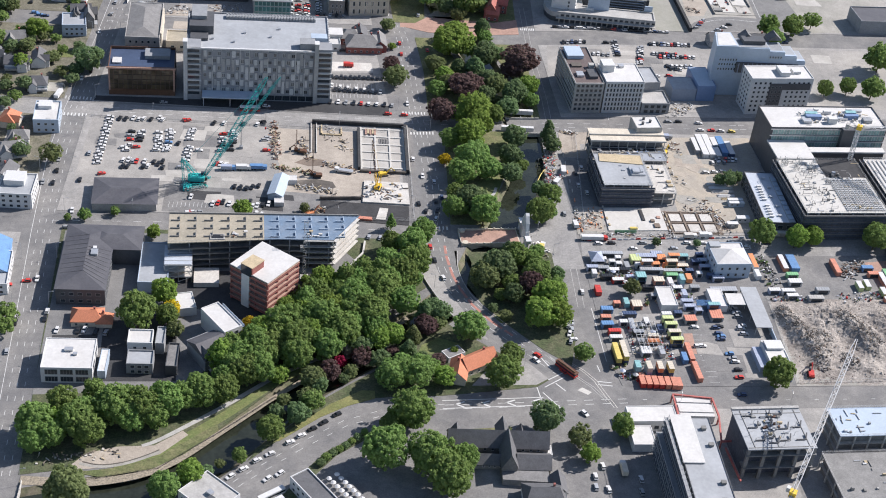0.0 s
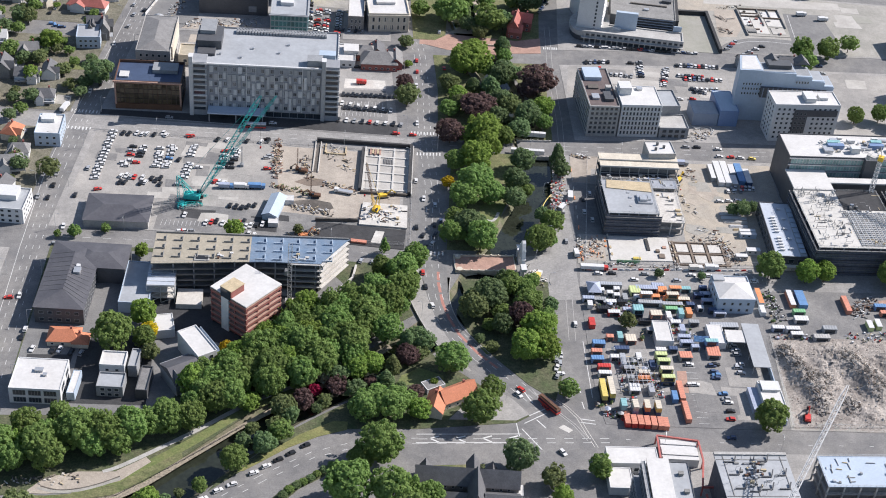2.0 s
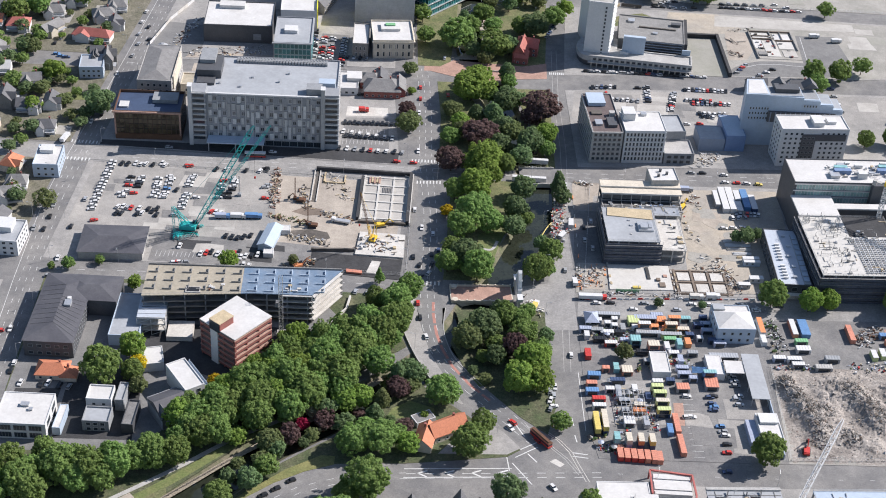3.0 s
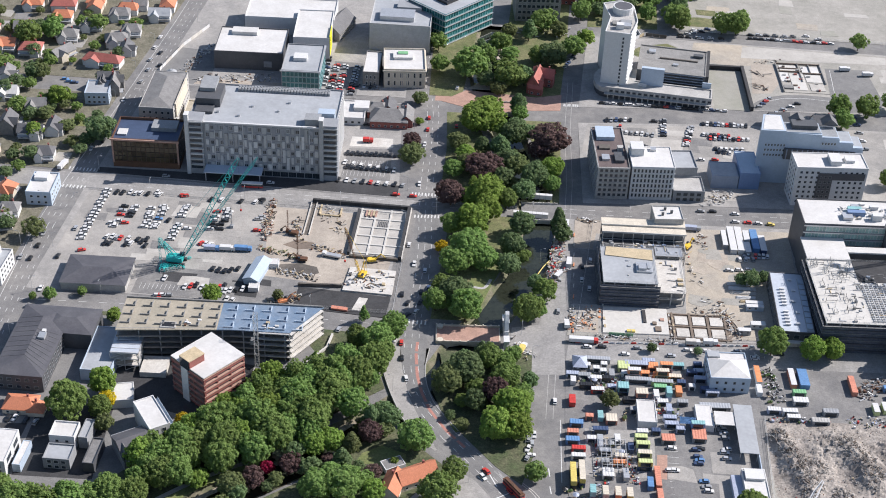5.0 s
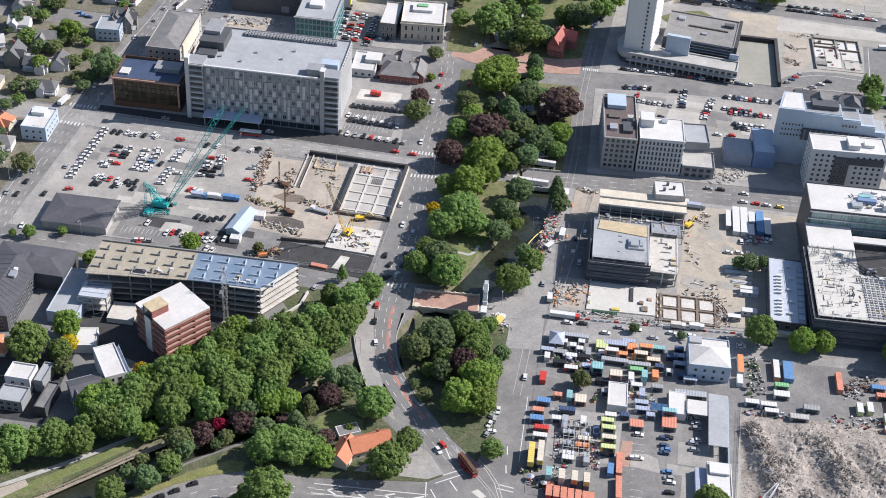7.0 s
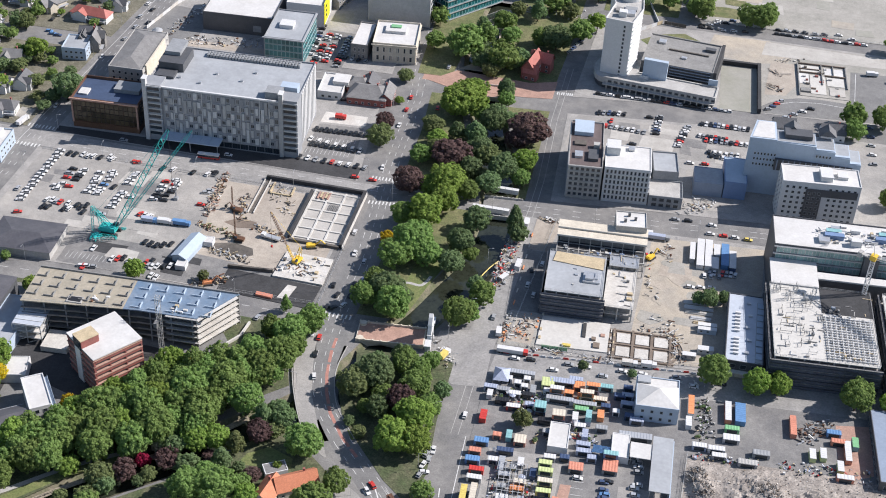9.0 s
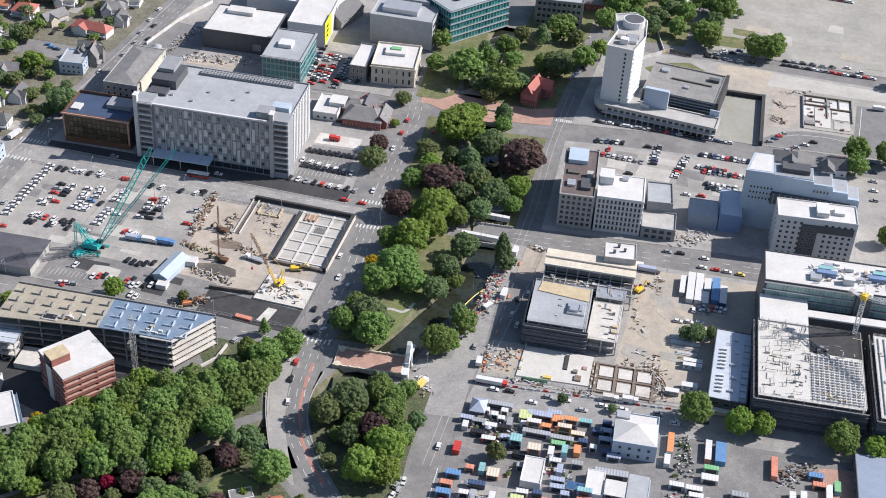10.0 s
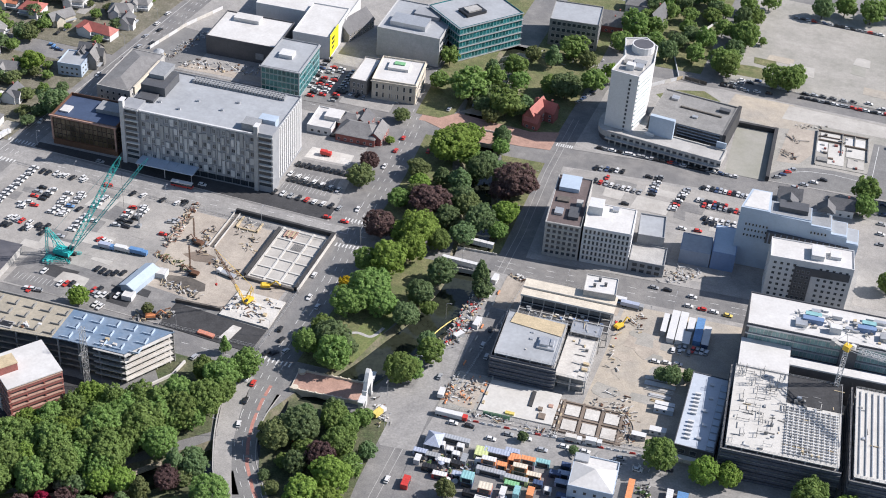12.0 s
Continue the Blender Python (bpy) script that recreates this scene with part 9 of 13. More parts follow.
def luffing_crane(label, x, y, h, tip, name="tower_crane", jib_mat="white", mast_mat="steel", cab_mat="yellow", back=True):
    t = thing(name, label, "crane", pose(x, y, 0))
    bm = B()
    lattice_mast(bm, (0, 0, 0.6), h - 0.6, 1.9, 2.4, 0.2)
    part("mast", bm, mast_mat, t)
    bm = B()
    box(bm, -2.5, -2.5, 0, 2.5, 2.5, 0.6)
    part("base", bm, "concrete", t)
    d = Vector((tip[0] - x, tip[1] - y, 0))
    u = d.normalized()
    s = Vector((-u.y, u.x, 0))
    bm = B()
    m = Matrix.Translation((0, 0, h)) @ Matrix.Rotation(math.atan2(u.y, u.x), 4, "Z")
    box(bm, -1.4, -1.4, 0, 1.4, 1.4, 2.6, 0, m)
    part("slewing_unit", bm, cab_mat, t)
    bm = B()
    box(bm, 0.6, 1.5, 0.3, 2.6, 3.0, 2.4, 0, m)
    part("cab", bm, "white", t)
    if back:
        bm = B()
        box(bm, -7, -1.0, 0.4, -1.4, 1.0, 1.0, 0, m)
        box(bm, -7.4, -1.3, -1.2, -5.4, 1.3, 1.6, 0, m)
        part("counterweight", bm, "concrete", t)
    a, b = Vector((0, 0, h + 1.4)) + u * 1.2, Vector((tip[0] - x, tip[1] - y, tip[2]))
    part("jib", lattice_boom(a, b, 1.8, jib_mat, 0.24), None, t)
    bm = B()
    apex = Vector((0, 0, h + 8)) - u * 1.5
    beam(bm, (0, 0, h + 2.6), apex, 0.3)
    beam(bm, apex, a + (b - a) * 0.9, 0.1)
    beam(bm, apex, Vector((0, 0, h + 1)) - u * 6, 0.1)
    part("tie", bm, jib_mat, t)
    bm = B()
    beam(bm, b, (b.x, b.y, max(b.z - 14, 4)), 0.09)
    part("hoist_rope", bm, "black", t)


def lattice_boom(a, b, w, mat, r=0.2, seg=2.2):
    bm = B()
    a, b = Vector(a), Vector(b)
    d = b - a
    m = Matrix.Translation(a) @ d.to_track_quat("X", "Z").to_matrix().to_4x4()
    L = d.length
    n = max(3, int(L / seg))
    c = [(-w / 2, -w / 2), (w / 2, -w / 2), (w / 2, w / 2), (-w / 2, w / 2)]
    P = lambda x, i, k=1.0: m @ Vector((x, c[i % 4][0] * k, c[i % 4][1] * k))
    for i in range(4):
        beam(bm, P(0, i, 0.6), P(L * 0.1, i), r)
        beam(bm, P(L * 0.1, i), P(L * 0.92, i), r)
        beam(bm, P(L * 0.92, i), P(L, i, 0.35), r)
        for k in range(n):
            x0, x1 = L * (0.1 + 0.82 * k / n), L * (0.1 + 0.82 * (k + 1) / n)
            j = i + 1
            beam(bm, P(x0, i if k % 2 else j), P(x1, j if k % 2 else i), r * 0.6)
    return mesh_of("boom", bm, mat)


luffing_crane("white tower crane with raised lattice jib", 87, -209, 26, (128.2, -136.7, 49.5), jib_mat="white")
luffing_crane("tower crane with white lattice jib and yellow slewing unit", 190.7, 64, 37, (236, 42, 52), mast_mat="white", jib_mat="white")

# houses south of the river road
t, W = block("apartment_building", "white flat-roofed building with rooftop plant", (-159.8, -199.5), (-144, -210), 16, 7.5, "white", "concrete", parapet=0.5)
t.matrix_basis = pose(-158, -199, 0, 0, 0, -42)
roof_box(t, 9, 7, 7, 2.4, 2, 1.2, "steel")
roof_box(t, 12, 5, 7, 2.4, 2, 1.2, "darkwall")
windows(t, W, 16, "SEN", 2, 1, 3.2, 3, 1.8, 1.5)
t, W = block("apartment_building", "long white building with tiled parapet edge", (-113.8, -188.7), (-95, -214), 9, 7, "white", "slate", parapet=0.6)
windows(t, W, 9, "SN", 2, 1, 3.2, 3, 1.6, 1.4)
t = thing("terrace_cafe", "white umbrella terrace roof with rows of parasols", "terrace", pose(-101, -187, 0, 0, 0, -52))
bm = B()
box(bm, 0, 0, 0, 24, 9, 3.6)
part("deck", bm, "slate_pale", t)
for i in range(8):
    for j in range(2):
        bm = B()
        cyl(bm, (2 + i * 2.8, 2.5 + j * 4, 5.0), (2 + i * 2.8, 2.5 + j * 4, 5.6), 1.2, 8, 0, 0.1)
        cyl(bm, (2 + i * 2.8, 2.5 + j * 4, 3.6), (2 + i * 2.8, 2.5 + j * 4, 5.2), 0.06, 5)
        part("parasol", bm, "white", t)
for y in (0, 5.5):
    t = thing("bus", "white bus with long pale roof parked by the kerb", "bus", pose(-121, -194 - y, 0.0, 0, 0, 36))
    bm = B()
    box(bm, -6, -1.25, 0.4, 6, 1.25, 1.4)
    box(bm, -6, -1.2, 2.4, 6, 1.2, 3.1)
    part("body", bm, "white", t)
    bm = B()
    box(bm, -5.9, -1.22, 1.4, 5.95, 1.22, 2.4)
    part("window_band", bm, "glass", t)
    for wx in (-4, 4):
        for wy in (-1.1, 1.1):
            part("wheel", shared("wheel", wheel_mesh), None, t, m=pose(wx, wy, 0.45) @ Matrix.Scale(1.4, 4))


# ---- car park block: pit, cranes, machines, sheds ----
def pit():
    t = thing("foundation_pit", "shored excavation with white foundation beam grid", "foundation", pose(-84, 52, 0.15, 0, 0, 0.5))
    W, D = 25, 44
    bm = B()
    box(bm, 0, 0, 0, W, D, 0.08)
    part("blinding", bm, "slab_old", t)
    for i in range(4):
        bm = B()
        box(bm, i * 8.0 + 0.2, 0, 0.08, i * 8.0 + 1.1, D, 0.6)
        part("foundation_beam", bm, "slab_white", t)
    for j in range(6):
        bm = B()
        box(bm, 0.2, 2 + j * 8, 0.08, W, 2.9 + j * 8, 0.58)
        part("foundation_beam", bm, "slab_white", t)
    for (x0, y0, x1, y1) in ((W, -1, W + 1.6, D + 2), (-1.4, 0, -0.2, D - 3), (-27, D + 2, W + 1.6, D + 3.4)):
        bm = B()
        box(bm, x0, y0, 0.08, x1, y1, 2.2)
        part("shoring_wall", bm, "asphalt_dark", t)
    bm = B()
    box(bm, -0.2, -2.2, 0, W, -0.6, 1.4)
    part("shoring_wall", bm, "mud", t)
    bm = B()
    box(bm, W + 1.8, -2, 0, W + 2.2, D + 2, 2.0)
    part("site_fence", bm, "concrete_pale", t)
    for k in range(5):
        bm = B()
        box(bm, 3 + k * 1.3, 36 + (k % 2), 0.6, 4 + k * 1.3, 42, 0.9)
        part("timber_stack", bm, "timber" if k % 2 else "brickpave", t)
    for k in range(6):
        bm = B()
        box(bm, 11 + k * 0.9, 27, 0.1, 11.5 + k * 0.9, 33, 0.5)
        part("rebar_cage", bm, "asphalt", t)
    # west trench with timber walers
    for dx in (0, 3.0):
        bm = B()
        beam(bm, (-27 + dx, 15, 0.5), (-27.5 + dx, 47, 0.5), 0.5)
        part("trench_wall", bm, "concrete_pale", t)
    bm = B()
    box(bm, -26.5, 15, 0.02, -24.6, 47, 0.1)
    part("trench", bm, "mud", t)
    for (x0, y0, x1, y1) in ((-22, 34, -10, 34.8), (-22, 34, -21.2, 44), (-10.8, 34, -10, 42)):
        bm = B()
        box(bm, x0, y0, 0.05, x1, y1, 0.8)
        part("formwork", bm, "timber", t)


pit()


def crane_pads(): 
    t = thing("foundation_block", "white concrete foundation block crowded with formwork", "foundation", pose(-83, 20.5, 0.15, 0, 0, 0))
    bm = B()
    prism(bm, [(0, 0), (25, -0.3), (24.5, 20), (1, 20.3)], 0, 0.9)
    part("block", bm, "concrete_pale", t)
    rng = random.Random(12)
    for k in range(60):
        bm = B()
        x, y = rng.uniform(1, 22), rng.uniform(1, 18)
        if rng.random() < 0.6:
            a = rng.uniform(0, 3.14)
            beam(bm, (x, y, 1.1), (x + 3 * math.cos(a), y + 2 * math.sin(a), 1.2), rng.uniform(0.2, 0.5))
        else:
            box(bm, x, y, 0.9, x + rng.uniform(0.5, 2), y + rng.uniform(0.5, 2), 0.9 + rng.uniform(0.3, 1.4))
        part("formwork", bm, rng.choice(["timber", "rust", "mud", "roofwhite", "roofwhite", "steel"]), t)
    t = thing("membrane_slab", "dark waterproofed basement slab below the site edge", "foundation", pose(-105, 4, 0.15, 0, 0, 2))
    bm = B()
    prism(bm, [(0, 0), (46, -3.5), (47, 13.5), (0.5, 17)], 0.02, 0.1)
    part("membrane", bm, "asphalt_dark", t)
    bm = B()
    prism(bm, [(0, 17.2), (22, 18.5), (22, 19.5), (0, 18.4)], 0, 1.8)
    part("shoring_wall", bm, "mud", t)
    bm = B()
    prism(bm, [(29, 1), (34, 0.6), (36, 11), (31.5, 11.5)], 0.1, 0.22)
    part("poured_strip", bm, "concrete_pale", t)
    bm = B()
    prism(bm, [(19, 0), (27, -0.8), (27, 1.6), (19, 2.4)], 0.1, 1.1)
    part("barrier", bm, "salmon", t)


crane_pads()


def crawler(t, m, mat, deck="mud", s=1.0):
    for y in (-1.6, 1.6):
        bm = B()
        box(bm, -2.6 * s, (y - 0.45) * s, 0, 2.6 * s, (y + 0.45) * s, 1.0 * s, 0, m)
        part("track", bm, "asphalt_dark", t)
    bm = B()
    box(bm, -2.8 * s, -1.5 * s, 1.1 * s, 1.8 * s, 1.5 * s, 2.6 * s, 0, m)
    box(bm, -3.4 * s, -1.5 * s, 1.2 * s, -2.8 * s, 1.5 * s, 2.3 * s, 0, m)
    part("house", bm, mat, t)
    bm = B()
    box(bm, 0.7 * s, 0.4 * s, 2.6 * s, 2.2 * s, 1.5 * s, 3.4 * s, 0, m)
    part("cab", bm, "glass", t)


def crawler_crane(label, x, y, tip, mat, w, s=1.0, tip2=None, foot=None):
    t = thing("crawler_crane", label, "crane", pose(x, y, 0.16))
    d = Vector((tip[0] - x, tip[1] - y, tip[2]))
    m = Matrix.Rotation(math.atan2(d.y, d.x), 4, "Z")
    crawler(t, m, mat, s=s)
    u = Vector((d.x, d.y, 0)).normalized()
    a = u * 1.6 * s + Vector((0, 0, 2.2 * s))
    if foot:
        mid = a.lerp(d, 0.34)
        part("boom_foot", lattice_boom(a, mid, w, mat, r=0.16), None, t)
        part("boom", lattice_boom(mid, d, w * 0.9, foot, r=0.12), None, t, "dark lattice boom")
    else:
        part("boom", lattice_boom(a, d, w, mat, r=0.22), None, t)
    bm = B()
    gan = Vector((0, 0, 7.5 * s)) - u * 4.0 * s
    for k in (-1, 1):
        o = Vector((-u.y, u.x, 0)) * k * 0.9 * s
        beam(bm, Vector((0, 0, 2.4 * s)) + o, gan + o * 0.6, 0.25)
        beam(bm, -u * 3.2 * s + Vector((0, 0, 2.4 * s)) + o, gan + o * 0.6, 0.2)
    part("gantry", bm, mat, t)
    bm = B()
    beam(bm, gan, d, 0.1)
    part("pendant", bm, mat, t)
    bm = B()
    beam(bm, d, (d.x, d.y, d.z * 0.55), 0.09)
    part("hoist_rope", bm, "black", t)
    bm = B()
    box(bm, -0.4, -0.4, d.z * 0.55 - 1, 0.4, 0.4, d.z * 0.55, 0, Matrix.Translation((d.x, d.y, 0)))
    part("hook_block", bm, "red", t)
    if tip2:
        e = Vector((tip2[0] - x, tip2[1] - y, tip2[2]))
        part("boom", lattice_boom(a + Vector((0.5, 1.2, 0)), e, w * 0.5, mat, r=0.14), None, t)
    return t


t = crawler_crane("large turquoise crawler crane with raised lattice booms", -169.5, 32, (-135.3, 32, 65.7), "turquoise", 2.2, 1.6, (-128.9, 45, 58.9))
part("back_mast", lattice_boom((-2, 0, 3.5), (-8.5, -1, 15), 1.5, "turquoise", 0.18), None, t)
part("back_stay", lattice_boom((-8.5, -1, 15), (-7.5, -4, 2.2), 1.0, "turquoise", 0.14), None, t)
for k in range(4):
    bm = B()
    box(bm, -7.5 + 1.1 * k, -9 + (k % 2) * 1.5, 0, -6.6 + 1.1 * k, -4.5 + (k % 2), 1.5 + 0.3 * (k % 3))
    part("counterweight", bm, "turquoise", t)
for k, (ox, oy) in enumerate(((5, -5), (6, 4.5), (-6, 5.5))):
    part("outrigger", lattice_boom((0.5, oy * 0.3, 1.2), (ox, oy, 0.7), 0.9, "turquoise", 0.16), None, t)
for k, (dx, dy) in enumerate(((-9, -3), (-14, 0), (-7, -8))):
    b = thing("crane_section", "spare turquoise lattice boom section on the ground", "crane part", pose(-169 + dx, 30 + dy, 0.2, 0, 0, 12 * k))
    part("boom", lattice_boom((0, 0, 1), (11, 0, 1), 1.6, "scaffold" if k else "turquoise", 0.15), None, b)
crawler_crane("yellow crawler crane with dark boom", -75, 33.5, (-80.6, 14.6, 42.7), "yellow", 0.9, 1.0, foot="rust")


def excavator(label, x, y, ang, mat, z=0.16):
    t = thing("excavator", label, "excavator", pose(x, y, z, 0, 0, ang))
    crawler(t, Matrix.Identity(4), mat, s=0.85)
    bm = B()
    beam(bm, (1.5, -0.3, 1.8), (4.2, -0.3, 4.4), 0.5)
    part("boom", bm, mat, t)
    bm = B()
    beam(bm, (4.2, -0.3, 4.4), (6.4, -0.3, 2.0), 0.4)
    part("stick", bm, mat, t)
    bm = B()
    box(bm, 5.9, -0.9, 0.7, 7.0, 0.3, 2.0)
    part("bucket", bm, "asphalt_dark", t)
    return t


excavator("dark red excavator on the building site", -116.5, 66, 170, "rust")
excavator("rust and white drilling excavator on the site", -107.5, 43, 180, "rust")
excavator("yellow excavator beside the foundation", -71.5, 48, 20, "yellow")
excavator("yellow excavator by the site road", 91, 86, 60, "yellow")
excavator("red excavator on the demolition ground", 128.5, -104, 80, "red")
excavator("orange excavator by the parking building", -110, 7, 30, "orange")
excavator("yellow excavator at the parking building corner", -97, -48, 10, "yellow")
for (lab, x, y, a, mat, h) in (("drilling rig with tall mast on the site", -116, 66.5, 0, "rust", 12), ("drilling rig with tall mast on the site", -106.5, 43.5, 0, "rust", 14), ("drilling rig with tall mast near the street", -146, 66, 0, "grey", 11)):
    t = thing("drilling_rig", lab, "rig", pose(x - 3.5, y + 1.5, 0.16, 0, 0, a))
    bm = B()
    box(bm, -1, -1, 0, 1, 1, 1.6)
    part("base", bm, mat, t)
    bm = B()
    lattice_mast(bm, (0, 0, 1.6), h, 0.5, 1.5, 0.1)
    part("mast", bm, mat, t)


def truck(label, x, y, ang, cab, load, L=8.0, z=0.16, h=2.9):
    t = thing("truck", label, "truck", pose(x, y, z, 0, 0, ang), "trucks")
    bm = B()
    box(bm, L / 2 - 2.0, -1.2, 0.5, L / 2, 1.2, 2.5)
    box(bm, L / 2 - 0.25, -1.1, 1.5, L / 2 + 0.05, 1.1, 2.2)
    part("cab", bm, cab, t)
    bm = B()
    box(bm, -L / 2, -1.25, 0.9, L / 2 - 2.2, 1.25, h)
    part("load_body", bm, load, t)
    bm = B()
    box(bm, -L / 2, -0.5, 0.5, L / 2, 0.5, 0.9)
    part("chassis", bm, "asphalt_dark", t)
    for wx in (-L / 2 + 1.2, -L / 2 + 2.6, L / 2 - 1.2):
        for wy in (-1.05, 1.05):
            part("wheel", shared("wheel", wheel_mesh), None, t, m=pose(wx, wy, 0.46) @ Matrix.Scale(1.45, 4))
    return t


truck("blue site truck parked on the gravel", -155, 45.5, 4, "blue", "slateblue")
truck("white site truck parked on the gravel", -147, 46.5, 4, "white", "white")
truck("blue site truck parked on the gravel", -139, 47.5, 4, "blue", "blue", 9)
truck("red delivery truck in the parking yard", -91, 166, 5, "red", "red", 6)
truck("dark tanker truck on the site road", 93, 103, 2, "grey", "slateblue", 11)
truck("white box truck beside the bridge", 9, -13, 70, "white", "mustard", 7)
truck("white van body parked by the kerb", -255, 112, 80, "white", "white", 9)
truck("cream delivery truck at the church yard", 28, -172, 92, "white", "cream", 8, h=3.2)
truck("white box truck by the round square", 214, 300, 10, "white", "white", 7)
truck("white box truck by the round square", 200, 305, 10, "white", "white", 7)
truck("flatbed truck with pipes on the site", -93, 49, 170, "white", "silver", 10, h=1.8)

# sheds, cabins, stacks
gable_house("long grey metal site shed", -127.5, 28, 81, 19, 7.5, 3.6, 5.2, "bluewhite", "bluewhite", 0, category="shed", chimney=False, name="shed", win=False)
t, W = block("shed", "small white site hut with flat roof", (-124, 34), (-118, 34.5), 5, 3, "white", "roofwhite", parapet=0.1)
t, W = block("shed", "low white site kiosk", (-129, 13), (-124, 13.3), 5, 2.8, "white", "roofwhite", parapet=0.1)
rng = random.Random(21)


def debris(name, label, x0, y0, x1, y1, n, width, mats, seed, long=3.0, high=1.0, z=0.16, category="debris"):
    """A strewn line of broken timber, steel and blocks, one heap."""
    r = random.Random(seed)
    t = thing(name, label, category, pose(x0, y0, z))
    tags = {}
    for k in range(n):
        f = r.random()
        x, y = (x1 - x0) * f + r.uniform(-0.5, 0.5) * width, (y1 - y0) * f + r.uniform(-0.5, 0.5) * width
        mt = r.choice(mats)
        bm = tags.setdefault(mt, B())
        if r.random() < 0.5:
            a = r.uniform(0, 3.14)
            L = r.uniform(0.4, 1) * long
            beam(bm, (x, y, r.uniform(0.1, high)), (x + L * math.cos(a), y + L * math.sin(a), r.uniform(0.1, high)), r.uniform(0.15, 0.45))
        else:
            s = r.uniform(0.3, 1.1)
            box(bm, x, y, -0.05, x + s, y + s * r.uniform(0.5, 1.5), r.uniform(0.2, high), 0)
    for mt, bm in tags.items():
        p = part("scrap", bm, mt, t)
        p["kind"] = "stuff"
    return t


debris("debris_heap", "line of broken timber and rubble across the car park", -133, 95, -130, 58, 150, 4.5, ["rust", "timber", "brickpave", "concrete_pale", "mud"], 1)
debris("debris_heap", "heap of site planks and steel", -118, 80, -112, 60, 50, 5, ["timber", "rust", "steel", "mud"], 2)
debris("debris_heap", "heap of site planks and steel", -118, 32, -96, 28, 70, 5, ["timber", "mud", "concrete_pale", "steel"], 3)
debris("debris_heap", "stacked formwork along the pit edge", -104, 56, -88, 50, 60, 5, ["timber", "mud", "steel", "rust"], 4)
debris("debris_heap", "scrap and planks by the site hut", -131, 50, -112, 46, 70, 4, ["mud", "rust", "timber", "leaf_dark"], 5)
debris("debris_heap", "planks and pipes beside the parking building", -117, 3, -104, 12, 60, 6, ["rust", "timber", "mud", "concrete"], 6)
debris("debris_heap", "scattered reinforcing cages in the pit", -106, 92, -88, 70, 60, 9, ["timber", "mud", "concrete_pale"], 7, high=0.6)

# ---- container mall ----
def container(x, y, ang, L, color, w=2.45, roof=None, z=0.13):
    """A shipping container shop: ribbed sides, roof sheet, end doors."""
    roof = roof or color
    key = ("container", round(L, 1), color, round(w, 1), roof)

    def make():
        bm = B()
        h = 2.59
        box(bm, -L / 2, -w / 2, 0, L / 2, w / 2, h - 0.08)
        n = int(L / 0.6)
        # ribbed long sides: one folded sheet each
        for sgn in (-1, 1):
            low, top = [], []
            for k in range(n):
                for f, o in ((0.0, 0), (0.25, 0.045), (0.5, 0.045), (0.75, 0)):
                    xx, yy = -L / 2 + (k + f) * L / n, sgn * (w / 2 + 0.01 + o)
                    low.append(bm.verts.new((xx, yy, 0.1)))
                    top.append(bm.verts.new((xx, yy, h - 0.1)))
            for i in range(len(low) - 1):
                q = (low[i], low[i + 1], top[i + 1], top[i])
                bm.faces.new(q if sgn < 0 else q[::-1])
        body = mesh_of("body", bm, color)
        bm = B()
        box(bm, -L / 2 - 0.03, -w / 2 - 0.06, h - 0.08, L / 2 + 0.03, w / 2 + 0.06, h)
        n = max(2, int(L / 1.2))
        rows = []
        for k in range(n):
            for f, o in ((0.0, 0), (0.2, 0.06), (0.5, 0.06), (0.7, 0)):
                xx = -L / 2 + (k + f) * L / n
                rows.append((bm.verts.new((xx, -w / 2 + 0.05, h + 0.005 + o)), bm.verts.new((xx, w / 2 - 0.05, h + 0.005 + o))))
        for (a0, b0), (a1, b1) in zip(rows, rows[1:]):
            bm.faces.new((a0, a1, b1, b0))
        top = mesh_of("roof", bm, roof)
        bm = B()
        for s in (-1, 1):
            box(bm, -L / 2 - 0.07, (s * w / 4) - w / 4 + 0.06, 0.15, -L / 2, (s * w / 4) + w / 4 - 0.06, h - 0.25)
        door = mesh_of("door", bm, color)
        bm = B()
        box(bm, -L * 0.36, -w / 2 - 0.08, 0.2, L * 0.36, -w / 2 - 0.05, 2.2)
        glass = mesh_of("shopfront", bm, "glass")
        return body, top, door, glass

    body, top, door, glass = shared(key, make)
    t = thing("container_shop", "%s shipping container shop with %s roof" % (color, roof), "container", pose(x, y, z, 0, 0, ang), "container shops")
    part("body", body, None, t)
    part("roof", top, None, t, "%s roof sheet" % roof if roof != color else "")
    part("door", door, None, t)
    part("shopfront", glass, None, t)
    return t


def pavilion():
    t = thing("pavilion_building", "square grey building with white pyramid roof", "building", pose(96.5, -31, 0.1, 0, 0, 5))
    box_walls(t, 18.5, 19, 9, "bluewhite", "roofwhite", 0.5)
    bm = B()
    c = [(0.3, 0.3, 9), (18.2, 0.3, 9), (18.2, 14, 9), (0.3, 14, 9)]
    v = [bm.verts.new(p) for p in c] + [bm.verts.new((9.5, 9, 12))]
    for f in ((0, 1, 4), (1, 2, 4), (2, 3, 4), (3, 0, 4)):
        bm.faces.new([v[i] for i in f])
    bm.faces.new(v[3::-1])
    part("pyramid_roof", bm, "roofwhite", t)
    windows(t, 18.5, 19, "SWE", 2, 1.4, 3.8, 3.6, 1.3, 1.6, "grey", "glass")
    bm = B()
    box(bm, 0.3, 14.2, 9, 6, 18.6, 10)
    part("roof_terrace", bm, "roofgrey", t)


